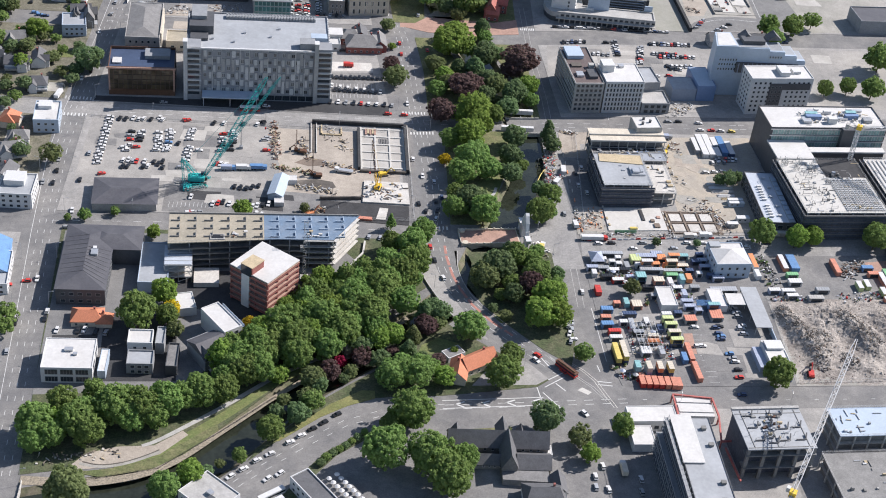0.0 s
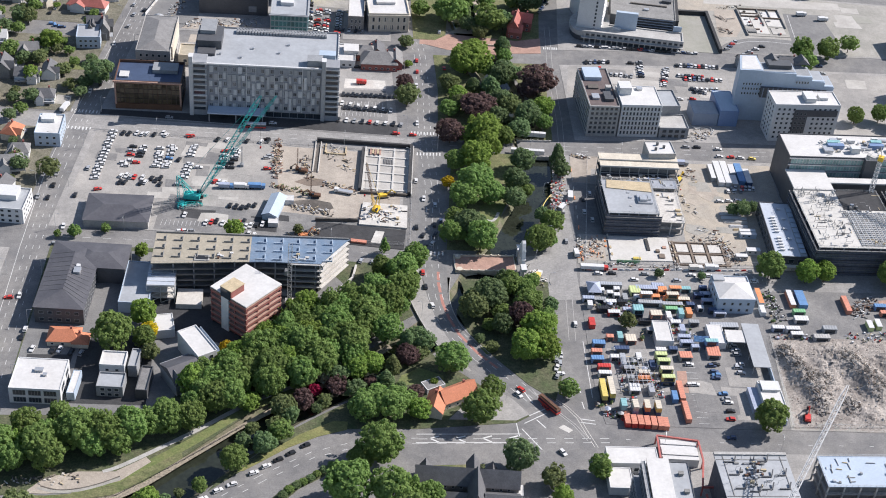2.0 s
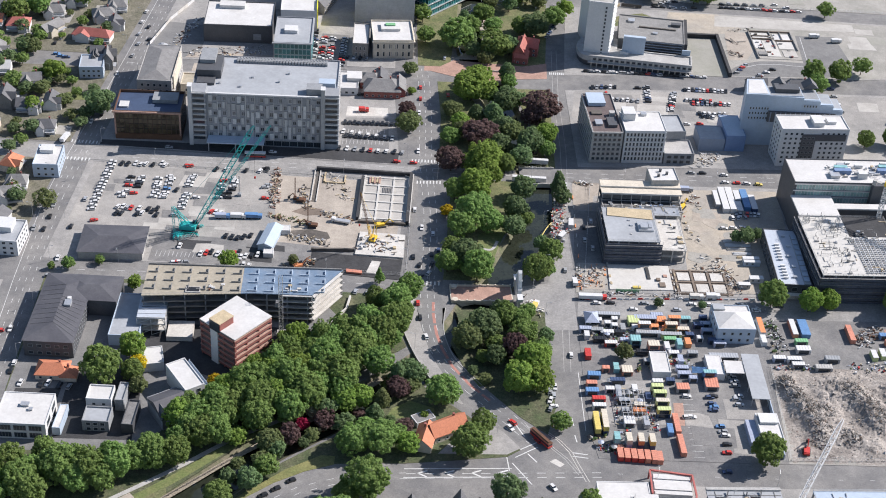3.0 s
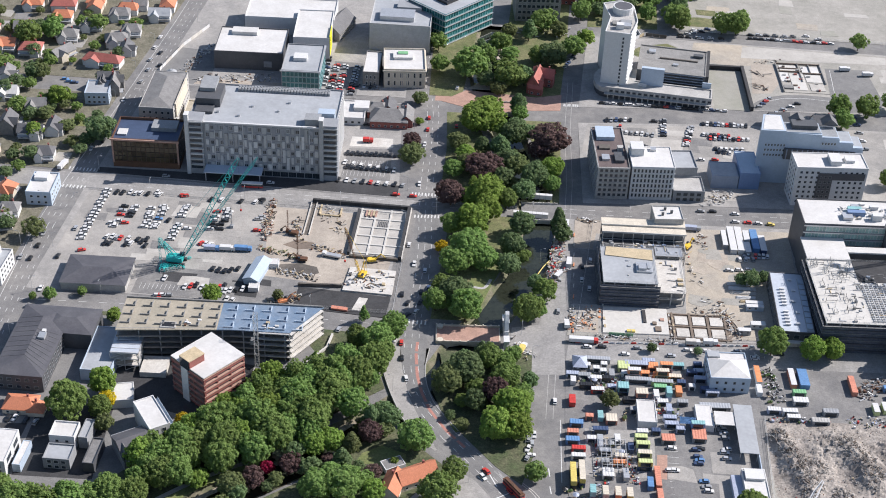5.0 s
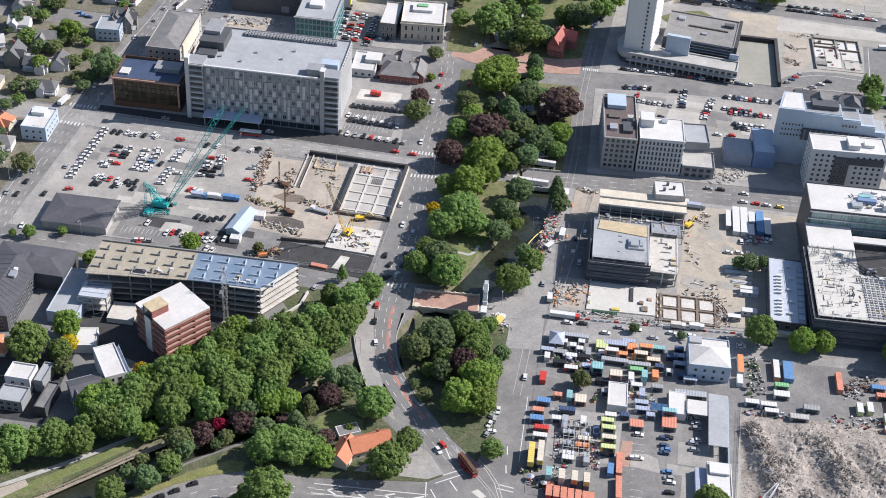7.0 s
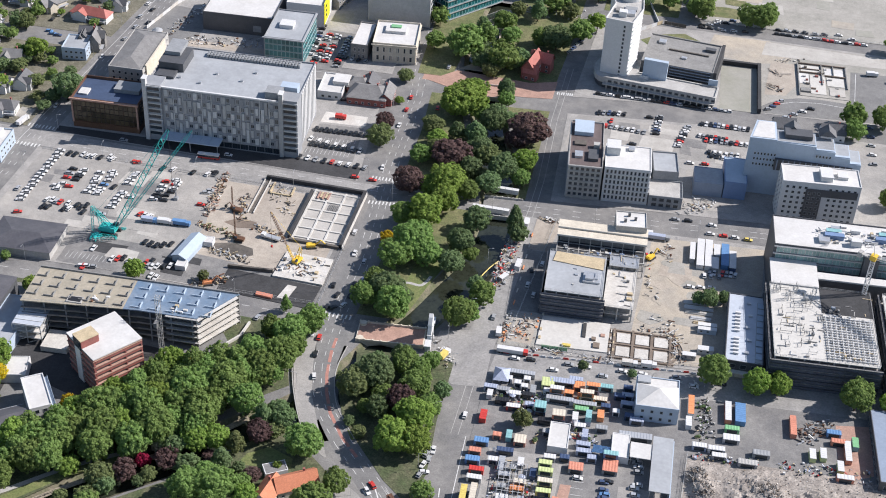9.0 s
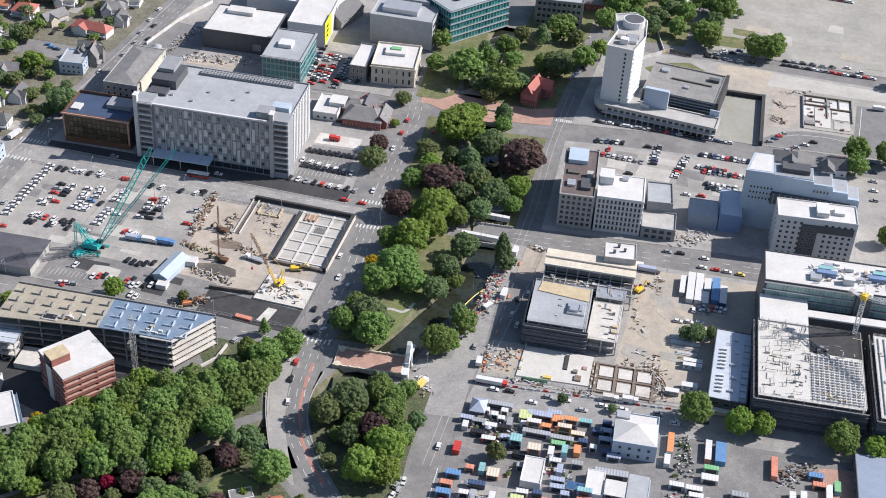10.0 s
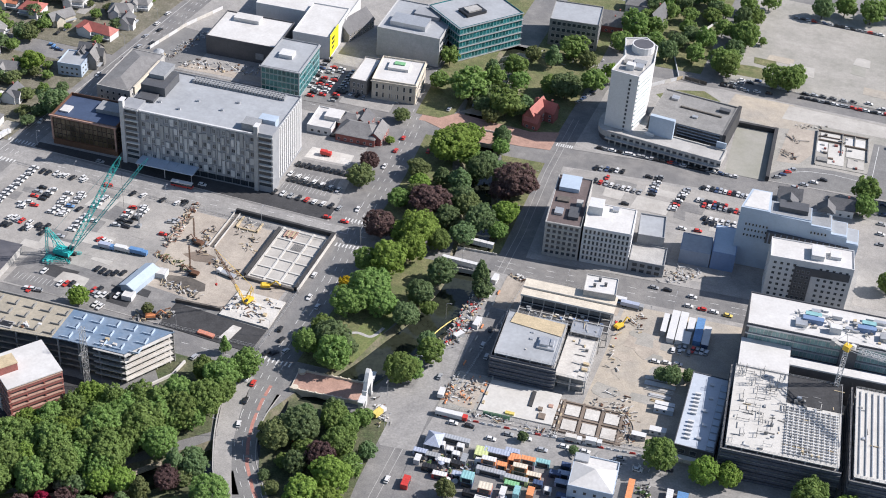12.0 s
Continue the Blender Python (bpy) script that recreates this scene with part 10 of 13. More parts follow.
pavilion()
t = thing("carport", "long pale grey carport roof on posts", "canopy", pose(107.5, -76, 0.14, 0, 0, 2.5))
bm = B()
box(bm, 0, 0, 4.8, 8.4, 32, 5.15)
part("roof", bm, "roofgrey", t)
bm = B()
box(bm, -9, 18, 4.4, -0.1, 27, 4.75)
part("roof", bm, "roofwhite", t)
for y in (1, 11, 21, 31):
    for x in (0.4, 7.8):
        bm = B()
        box(bm, x, y - 0.3, 0, x + 0.25, y, 4.8)
        part("post", bm, "steel", t)
for y in (18.5, 26.5):
    bm = B()
    box(bm, -8.6, y - 0.2, 0, -8.3, y + 0.1, 4.4)
    part("post", bm, "steel", t)
bm = B()
box(bm, 8.6, -34, 0, 9.0, 33, 3.0)
part("side_wall", bm, "bluewhite", t)
t, W = block("shop_building", "white flat-roofed shop beside the car park", (108.5, -105), (118.5, -104.3), 19, 5.5, "white", "roofwhite", parapet=0.4)
windows(t, W, 19, "S", 1, 1, 3, 3, 2, 1.8)
roof_box(t, 1, 12, 5.1, 8, 6, 1.2, "white")
bm = B()
box(bm, -4.5, 2, 0, -0.1, 17, 3.2)
part("lean_to", bm, "slateblue", t)
t, W = block("shop_building", "white shop roof between the containers", (63.5, -60.5), (72, -60), 15, 4.2, "white", "roofwhite", parapet=0.3)
t, W = block("shop_building", "white canopy shop at the mall crossing", (90, -59), (97.5, -58.5), 14, 4.0, "white", "roofwhite", parapet=0.15)
t = thing("fabric_canopy", "bright blue fabric canopy over the lane", "canopy", pose(82, -58, 0, 0, 0, 4))
bm = B()
v = [bm.verts.new(p) for p in ((0, 0, 3.0), (7.5, -0.5, 3.4), (7.5, 3.5, 3.8), (0.5, 4.5, 3.2))]
bm.faces.new(v)
bmesh.ops.solidify(bm, geom=bm.faces[:], thickness=0.06)
part("fabric", bm, "blue", t)
for x, y, h in ((0, 0, 3.0), (7.5, -0.5, 3.4), (7.5, 3.5, 3.8), (0.5, 4.5, 3.2)):
    bm = B()
    cyl(bm, (x, y, 0.1), (x, y, h), 0.08, 6)
    part("pole", bm, "steel", t)
t = thing("tent", "grey pyramid market tent", "tent", pose(36.5, -20.5, 0.13, 0, 0, 4))
bm = B()
v = [bm.verts.new(p) for p in ((-3.5, -4.5, 2.6), (3.5, -4.5, 2.6), (3.5, 4.5, 2.6), (-3.5, 4.5, 2.6), (0, 0, 5.2))]
for f in ((0, 1, 4), (1, 2, 4), (2, 3, 4), (3, 0, 4), (3, 2, 1, 0)):
    bm.faces.new([v[i] for i in f])
part("roof", bm, "slateblue", t)
for x in (-3.3, 3.3):
    for y in (-4.3, 4.3):
        bm = B()
        cyl(bm, (x, y, 0), (x, y, 2.6), 0.1, 6)
        part("pole", bm, "steel", t)
patch("paving", [(72, -77), (76.5, -76.5), (76, -92), (71.5, -92)], "brickpave", G + 0.02, "salmon-coloured paved strip between containers")
patch("paving", [(40, -64), (71, -62), (71, -92), (41, -94)], "pavement", G + 0.005, "concrete mall paving")

# seating, planters, stalls along the lanes
rng = random.Random(31)
for k in range(46):
    x, y = rng.choice([(42, -33), (50, -38), (46, -70), (60, -52), (54, -78), (60, -98), (44, -108), (36, -104), (74, -46), (126, -20), (127, -30), (40, -28)])
    x, y = x + rng.uniform(-4, 4), y + rng.uniform(-5, 5)
    q = rng.random()
    if q < 0.4:
        t = thing("parasol_table", "cafe table under a pale parasol", "table", pose(x, y, 0.15), "cafe tables")
        bm = B()
        cyl(bm, (0, 0, 2.1), (0, 0, 2.7), 1.5, 8, 0, 0.1)
        part("parasol", bm, rng.choice(["white", "slateblue", "salmon", "black", "grey"]), t)
        bm = B()
        cyl(bm, (0, 0, 0.0), (0, 0, 2.2), 0.05, 5)
        cyl(bm, (0, 0, 0.72), (0, 0, 0.78), 0.6, 8)
        part("tabletop", bm, "timber", t)
    elif q < 0.7:
        t = thing("planter", "timber planter box with green shrubs", "planter", pose(x, y, 0.15, 0, 0, rng.uniform(0, 90)), "planters")
        bm = B()
        box(bm, -1.2, -0.5, 0, 1.2, 0.5, 0.6)
        part("box", bm, "timber", t)
        part("shrub", shared(("crown", "leaf_dark", 0, 1.0, 0.0), lambda: crown_mesh(21, "leaf_dark", 9, 900, 1.0, 0.13)), None, t, m=Matrix.Translation((0, 0, 0.9)) @ Matrix.Diagonal((1.1, 0.6, 0.6, 1)))
    else:
        t = thing("bench", "dark slatted mall bench", "bench", pose(x, y, 0.15, 0, 0, rng.uniform(0, 90)), "benches")
        bm = B()
        box(bm, -0.9, -0.25, 0.4, 0.9, 0.25, 0.48)
        part("seat", bm, "timber", t)
        for sx in (-0.7, 0.7):
            bm = B()
            box(bm, sx - 0.06, -0.22, 0, sx + 0.06, 0.22, 0.4)
            part("leg", bm, "steel", t)

# sculpture court and light structures between the shops
t = thing("pergola", "white steel pergola frames over the mall court", "pergola", pose(48, -93, 0.15, 0, 0, 4))
for k in range(6):
    bm = B()
    beam(bm, (k * 2.2, 0, 0), (k * 2.2, 0, 3.2), 0.16)
    beam(bm, (k * 2.2, 0, 3.2), (k * 2.2, 20, 3.2), 0.18)
    beam(bm, (k * 2.2, 20, 0), (k * 2.2, 20, 3.2), 0.16)
    part("frame", bm, "steel", t)
for k in range(7):
    bm = B()
    beam(bm, (0, k * 3.2, 3.35), (11, k * 3.2, 3.35), 0.14)
    part("rafter", bm, "white", t)


# rubble of the demolition ground
def rubble_field():
    """Pale crushed concrete in long ridges, with dark heaps of broken stuff along their flanks."""
    rng = np.random.default_rng(9)
    nx, ny = 96, 84
    x0, x1, y0, y1 = 121, 210, -112, -46
    xs, ys = np.meshgrid(np.linspace(x0, x1, nx), np.linspace(y0, y1, ny))
    ys = ys + (xs - 121) * 0.06
    z = np.zeros_like(xs)
    for hx, hy, r, h in HILLS:
        z += h * np.exp(-((xs - hx) ** 2 + (ys - hy) ** 2) / r ** 2)
    fine = np.array([[noise.fractal(Vector((x * 0.35, y * 0.35, 3)), 1.0, 2.0, 4) for x, y in zip(rx, ry)] for rx, ry in zip(xs, ys)])
    i, j = np.meshgrid(np.arange(nx), np.arange(ny))
    edge = np.minimum(np.minimum(i, nx - 1 - i), np.minimum(j, ny - 1 - j)).clip(0, 5) / 5
    z = 0.12 + (z + (0.25 + 0.28 * z.clip(0, 3)) * (fine + 0.4).clip(-0.4, 1.2) * 0.8 + rng.uniform(-0.1, 0.12, z.shape)).clip(0) * edge
    verts = np.stack([xs + rng.uniform(-0.3, 0.3, xs.shape) * edge, ys + rng.uniform(-0.3, 0.3, xs.shape) * edge, z], -1).reshape(-1, 3)
    faces = [(b * nx + a, b * nx + a + 1, (b + 1) * nx + a + 1, (b + 1) * nx + a) for b in range(ny - 1) for a in range(nx - 1)]
    me = bpy.data.meshes.new("mound")
    me.from_pydata(verts.tolist(), [], faces)
    me.materials.append(M["rubble"])
    t = thing("demolition_rubble", "great grey mound of demolition rubble", "rubble", None)
    part("mound", me, None, t)
    for mt, n in (("concrete", 380), ("concrete_pale", 330), ("rust", 80), ("mud", 320), ("timber", 50)):
        bm = B()
        for k in range(n):
            a, b = rng.integers(3, nx - 3), rng.integers(3, ny - 3)
            s = rng.uniform(0.15, 0.42) * (1.9 if rng.random() < 0.06 else 1)
            m = Matrix.Translation(verts[b * nx + a]) @ Euler(rng.uniform(0, 3, 3)).to_matrix().to_4x4()
            box(bm, -s, -s * 0.5, -s * 0.3, s, s * 0.5, s * 0.3, 0, m)
        part("broken_blocks", bm, mt, t)["kind"] = "stuff"


HILLS = [(126, -58, 5, 2.6), (129, -66, 5, 3.2), (131, -75, 5.5, 3.8), (134, -84, 5, 3.2), (137, -92, 5.5, 3.0), (143, -66, 8, 2.6), (142, -80, 7, 3.4), (152, -58, 8, 3.0), (157, -66, 7, 4.0), (162, -75, 7, 4.4), (165, -84, 7, 3.6),
         (150, -92, 6, 2.2), (160, -98, 6, 2.0), (176, -62, 9, 4.0), (184, -76, 10, 4.2), (196, -62, 9, 3.2), (198, -84, 9, 3.0), (178, -94, 8, 2.4)]


def heap_at(x, y):
    return 0.12 + sum(h * math.exp(-((x - hx) ** 2 + (y - hy) ** 2) / r ** 2) for hx, hy, r, h in HILLS)


rubble_field()


SCRAP = ((126, -59, 4, 170), (129, -67, 4.5, 220), (133, -77, 5, 300), (137, -88, 5.5, 300), (141, -79, 4, 180), (136, -97, 4, 130), (155, -62, 5, 200), (161, -72, 6, 300), (165, -82, 6, 280), (150, -95, 5, 140), (182, -74, 7, 260), (196, -64, 6, 180))


def scrap_tangle(x, y, r, n, seed):
    """A tangle of bent steel, timber and dark broken concrete lying on the heap."""
    rr = random.Random(seed)
    t = thing("scrap_tangle", "dark tangle of bent steel and timber on the rubble", "rubble", pose(x, y, 0))
    tags = {}
    for k in range(n):
        a, d = rr.uniform(0, 6.28), r * rr.random() ** 0.6
        px, py = d * math.cos(a), d * math.sin(a) * 1.2
        z = heap_at(x + px, y + py) + rr.uniform(0.1, 0.7)
        bm = tags.setdefault(rr.choice(["mud", "mud", "concrete_dark", "earth", "rubble", "concrete_dark"]), B())
        L, b = rr.uniform(0.4, 1.7), rr.uniform(0, 3.14)
        beam(bm, (px, py, z - 0.3), (px + L * math.cos(b), py + L * math.sin(b), z + rr.uniform(-0.4, 0.4)), rr.uniform(0.1, 0.45))
    for mt, bm in tags.items():
        part("scrap", bm, mt, t)["kind"] = "stuff"


for k, (x, y, r, n) in enumerate(SCRAP):
    scrap_tangle(x, y, r, n, 70 + k)
debris("debris_heap", "mesh-fenced yard of salvaged metal and stone", 168, -24, 178, -12, 110, 9, ["mud", "rust", "steel", "concrete_dark"], 41)
debris("debris_heap", "crowded display yard of plants and goods", 124, -12, 129, -34, 130, 7, ["black", "black", "grey", "white", "concrete", "mud", "leaf_dark"], 42, 1.2)
for i, (a, b, c, d, n, w) in enumerate(((40, -30, 60, -27, 90, 7), (38, -36, 58, -38, 60, 5), (60, -50, 84, -48, 60, 6), (46, -72, 48, -110, 80, 6), (58, -80, 62, -96, 70, 6), (36, -110, 46, -112, 60, 5), (122, -47, 150, -44, 70, 4), (160, -44, 196, -40, 90, 8))):
    debris("market_goods", "market tables, racks and stools crowding the lane", a, b, c, d, n, w, ["black", "white", "grey", "red", "timber", "slateblue", "leaf_dark"], 90 + i, 1.6, 1.3, category="furniture")

# ---- the container mall, unit by unit ----
container(44.8, -16.4, 3, 12.0, "grey", roof="silver")
container(38.6, -21.6, 4, 6.0, "white")
container(44.3, -23.2, 4, 3.0, "white")
container(47.9, -19.7, 4, 3.0, "white")
container(47.6, -24.7, 4, 3.0, "white")
container(33.8, -33.3, 93, 4.0, "white")
container(33.4, -28.9, 3, 6.0, "slateblue")
container(57.2, -19.6, 5, 5.5, "lime", w=5.5)
container(63.5, -17.1, 4, 12.0, "slateblue", w=3.2)
container(68.9, -14.2, 3, 6.0, "slateblue")
container(70.9, -17.9, 5, 4.8, "orange", w=4.2)
container(77.0, -18.9, 4, 6.0, "slateblue")
container(77.0, -18.9, 4, 6.0, "teal", roof="orange", z=2.7)
container(82.5, -15.5, 4, 6.0, "teal")
container(61.9, -25.1, 4, 6.0, "slateblue")
container(61.9, -25.1, 4, 6.0, "orange", roof="white", z=2.7)
container(67.2, -23.5, 3, 4.0, "orange")
container(75.0, -24.1, 4, 6.0, "grey")
container(75.0, -24.1, 5, 6.0, "orange", roof="cream", z=2.7)
container(60.1, -24.7, 4, 8.0, "white")
container(73.5, -24.1, 4, 5.0, "orange")
container(81.0, -24.2, 4, 6.0, "orange", roof="cream")
container(63.9, -28.7, 3, 12.0, "white", roof="silver")
container(56.7, -37.5, 4, 5.0, "navy", w=4.5)
container(56.7, -37.5, 4, 5.0, "teal", w=4.5, z=2.7)
container(65.2, -40.5, 4, 5.5, "navy", w=4.0)
container(65.2, -40.5, 5, 5.5, "salmon", w=4.0, roof="cream", z=2.7)
container(75.0, -28.8, 4, 10.0, "lime", roof="silver")
container(74.1, -32.5, 4, 6.0, "green")
container(72.1, -37.9, 95, 5.0, "white")
container(77.7, -37.9, 94, 5.0, "slateblue")
container(77.7, -37.9, 94, 5.0, "teal", z=2.7)
container(82.5, -33.8, 95, 5.0, "orange", w=2.8)
container(89.1, -19.7, 4, 5.0, "navy")
container(92.3, -18.5, 5, 5.0, "slateblue")
container(93.0, -23.8, 4, 6.0, "slateblue")
container(88.7, -30.0, 5, 3.0, "white")
container(92.0, -13.5, 5, 4.0, "navy")
container(33.8, -47.5, 93, 6.0, "red", w=2.8)
container(36.1, -62.7, 3, 6.0, "blue", w=3.0)
container(34.7, -69.0, 3, 5.0, "salmon", w=2.6)
container(34.7, -74.2, 5, 6.0, "blue", w=3.0)
container(37.5, -79.5, 4, 6.1, "red")
container(37.5, -84.2, 4, 6.1, "white")
container(41.8, -57.6, 4, 3.5, "salmon")
container(46.7, -56.3, 94, 5.0, "teal")
container(51.7, -57.8, 4, 5.0, "salmon", w=5.0, roof="cream")
container(64.5, -71.0, 4, 5.5, "black")
container(64.5, -71.0, 4, 5.5, "lime", z=2.7)
container(65.4, -75.3, 4, 6.0, "slateblue")
container(65.4, -75.3, 4, 6.0, "lime", z=2.7)
container(66.1, -81.1, 4, 6.1, "black")
container(66.1, -81.1, 4, 6.1, "lime", roof="cream", z=2.7)
container(66.3, -86.9, 4, 6.1, "navy")
container(66.3, -86.9, 5, 6.1, "mustard", roof="lime", z=2.7)
container(65.5, -64.6, 5, 5.0, "white")
container(77.7, -47.2, 94, 5.0, "slateblue")
container(77.9, -53.5, 3, 6.0, "slateblue")
container(78.8, -57.5, 5, 6.5, "slateblue")
container(76.9, -67.5, 5, 6.0, "grey", w=4.5, roof="salmon")
container(90.0, -58.6, 4, 6.1, "navy")
container(90.0, -58.6, 4, 6.1, "blue", roof="teal", z=2.7)
container(90.6, -63.3, 3, 6.2, "grey", w=7.0, roof="salmon")
container(98.6, -42.8, 5, 14.0, "grey", w=3.5, roof="silver")
container(35.5, -98.0, 94, 12.0, "black")
container(35.5, -98.0, 94, 12.0, "mustard", z=2.7)
container(39.2, -96.1, 94, 12.0, "navy")
container(39.2, -96.1, 94, 12.0, "mustard", roof="cream", z=2.7)
container(50.5, -93.3, 4, 5.0, "white", w=5.0)
container(49.2, -86.1, 4, 3.5, "grey")
container(55.5, -85.9, 4, 5.5, "orange")
container(55.8, -81.9, 3, 5.5, "cream")
container(44.0, -106.9, 94, 5.0, "grey")
container(44.0, -106.9, 93, 5.0, "teal", z=2.7)
container(49.3, -107.1, 94, 5.5, "slateblue")
container(49.3, -107.1, 95, 5.5, "cream", z=2.7)
container(54.6, -106.9, 94, 5.5, "navy")
container(54.6, -106.9, 93, 5.5, "orange", roof="cream", z=2.7)
container(59.6, -106.8, 94, 5.5, "navy")
container(59.6, -106.8, 94, 5.5, "mustard", roof="cream", z=2.7)
container(45.3, -114.9, 94, 6.1, "red", roof="salmon")
container(48.3, -114.9, 94, 6.1, "red", roof="salmon")
container(51.3, -114.9, 95, 6.1, "red", roof="salmon")
container(54.2, -115.0, 94, 6.1, "red", roof="salmon")
container(57.2, -115.0, 93, 6.1, "salmon", roof="salmon")
container(60.2, -115.1, 93, 6.1, "salmon", roof="salmon")
container(62.5, -115.2, 93, 6.1, "salmon", roof="salmon")
container(68.6, -96.8, 93, 6.1, "blue")
container(71.8, -92.7, 94, 12.0, "salmon", roof="salmon")
container(72.9, -106.4, 95, 12.2, "salmon", roof="salmon")
container(39.0, -29.2, 5, 6.0, "grey")
container(44.4, -30.4, 4, 5.0, "white")
container(49.4, -29.8, 4, 4.0, "black")
container(39.9, -36.1, 4, 6.0, "black")
container(45.2, -38.6, 5, 6.0, "red", roof="white")
container(51.6, -26.0, 94, 5.0, "grey")
container(51.7, -35.7, 4, 4.0, "slateblue")
container(59.9, -43.5, 3, 6.0, "black")
container(74.9, -42.8, 5, 5.0, "white")
container(84.0, -41.8, 4, 5.0, "grey")
container(82.5, -60.4, 5, 4.0, "slateblue")
container(71.5, -63.2, 4, 4.0, "navy")
container(62.0, -50.1, 5, 4.0, "grey")
container(54.4, -71.0, 94, 5.0, "grey", roof="white")
container(46.8, -73.8, 93, 8.0, "white", roof="silver")
container(49.0, -79.5, 5, 5.0, "black", roof="silver")
container(58.2, -92.9, 95, 6.0, "silver")
container(60.3, -75.6, 94, 5.0, "navy")
container(67.2, -52.0, 4, 6.0, "white")
container(42.9, -72.2, 4, 4.0, "white")
container(46.8, -65.7, 5, 7.0, "navy")
container(98.0, -33.0, 4, 6.0, "slateblue")
container(83.9, -27.9, 4, 4.0, "navy")
container(94.6, -31.1, 4, 4.0, "navy")
container(135.9, -16.8, 94, 12.0, "salmon", w=2.6, roof="white")
container(141.1, -16.5, 94, 12.0, "blue", w=4.4, roof="blue")
container(138.3, -27.1, 4, 6.1, "green", w=2.6, roof="green")
container(138.3, -33.0, 4, 7.0, "silver", w=3.6, roof="white")
container(163.8, -18.3, 94, 12.0, "salmon", w=2.6, roof="salmon")
container(151.3, -38.9, 4, 7.0, "grey", w=3.0, roof="grey")
container(172.4, -33.7, 94, 6.1, "lime", w=2.6, roof="white")
container(176.8, -32.2, 94, 6.1, "lime", w=2.6, roof="white")
container(125.5, -41.2, 4, 6.0, "slateblue", w=2.6, roof="white")
container(132.7, -41.2, 4, 7.0, "white", w=2.6, roof="white")
container(119.9, -17.2, 94, 12.0, "white", w=2.5, roof="orange")
container(119.8, -27.9, 94, 6.0, "white", w=2.5, roof="white")
container(181.0, -18.0, 4, 6.1, "blue", w=2.6, roof="blue")
container(183.0, -23.0, 4, 6.1, "salmon", w=2.6, roof="salmon")
container(187.0, -28.0, 94, 12.0, "salmon", w=2.6, roof="white")
container(190.0, -22.0, 94, 6.1, "teal", w=2.6, roof="green")
container(184.0, -38.0, 94, 6.1, "lime", w=2.6, roof="white")
container(186.0, -44.0, 4, 7.0, "salmon", w=2.6, roof="white")
container(146.0, -46.0, 4, 8.0, "grey", w=3.0, roof="concrete")
container(134.0, -45.0, 4, 6.0, "grey", w=2.5, roof="white")

# ---- corner house, tram, buses ----
def orange_house():
    gable_house("brick house with bright orange tiled roof", -31, -107, 33, 17, 9, 4.2, 8, "cream", "tile_orange", 0, name="house")
    gable_house("orange tiled wing of the corner house", -40, -114.5, 80, 13, 8, 4.0, 7.4, "cream", "tile_orange", 0, name="house")
    t, W = block("low_building", "grey lean-to beside the orange-roofed house", (-44, -106), (-36, -101), 6, 3, "white", "slate_pale", parapet=0.2)


orange_house()


def tram():
    t = thing("tram", "dark red heritage tram on its rails", "tram", pose(10.8, -108.3, 0.05, 0, 0, -50))
    bm = B()
    box(bm, -6.2, -1.25, 0.5, 6.2, 1.25, 1.5)
    box(bm, -6.2, -1.2, 2.5, 6.2, 1.2, 2.9)
    part("body", bm, "red", t)
    bm = B()
    box(bm, -6.1, -1.18, 1.5, 6.1, 1.18, 2.5)
    part("window_band", bm, "glass", t)
    bm = B()
    prism(bm, [(-6.4, -1.2), (6.4, -1.2), (6.4, 1.2), (-6.4, 1.2)], 2.9, 3.1)
    prism(bm, [(-5.5, -0.6), (5.5, -0.6), (5.5, 0.6), (-5.5, 0.6)], 3.1, 3.5)
    part("roof", bm, "rust", t)
    for k in (-3.5, 3.5):
        bm = B()
        box(bm, k - 1.4, -0.9, 0, k + 1.4, 0.9, 0.5)
        part("bogie", bm, "asphalt_dark", t)
    bm = B()
    beam(bm, (0, 0, 3.5), (-4.5, 0, 5.2), 0.08)
    part("trolley_pole", bm, "black", t)


tram()


def bus(label, x, y, ang, roof, side):
    t = thing("bus", label, "bus", pose(x, y, 0.03, 0, 0, ang))
    bm = B()
    box(bm, -5.8, -1.25, 0.35, 5.8, 1.25, 1.3)
    part("body", bm, side, t)
    bm = B()
    box(bm, -5.75, -1.22, 1.3, 5.78, 1.22, 2.5)
    part("window_band", bm, "glass", t)
    bm = B()
    box(bm, -5.8, -1.25, 2.5, 5.8, 1.25, 2.95)
    box(bm, -3, -0.8, 2.95, -0.5, 0.8, 3.2)
    part("roof", bm, roof, t)
    for wx in (-3.7, 3.7):
        for wy in (-1.1, 1.1):
            part("wheel", shared("wheel", wheel_mesh), None, t, m=pose(wx, wy, 0.46) @ Matrix.Scale(1.45, 4))


bus("white-roofed red bus at the kerb", -147, 108, 4, "white", "red")
bus("white bus on the cross street", 84, 104.5, 4, "white", "blue")

for y, x0, L in ((102.6, -2.5, 19), (121.6, -3.5, 21.5)):
    t = thing("bridge_hoarding", "long white sheeted repair staging along the bridge parapet", "scaffold", pose(x0, y, 0.1, 0, 0, 0.5))
    n = 6
    for k in range(n):
        bm = B()
        box(bm, k * L / n, -1.1, 0.2, (k + 0.97) * L / n, -1.0, 2.7)
        box(bm, k * L / n, -1.1, 2.7, (k + 0.97) * L / n, 1.1, 2.8)
        part("sheet", bm, "white", t)
        bm = B()
        for yy in (-1.0, 1.0):
            beam(bm, (k * L / n + 0.1, yy, 0), (k * L / n + 0.1, yy, 2.7), 0.1)
        part("frame", bm, "scaffold", t)

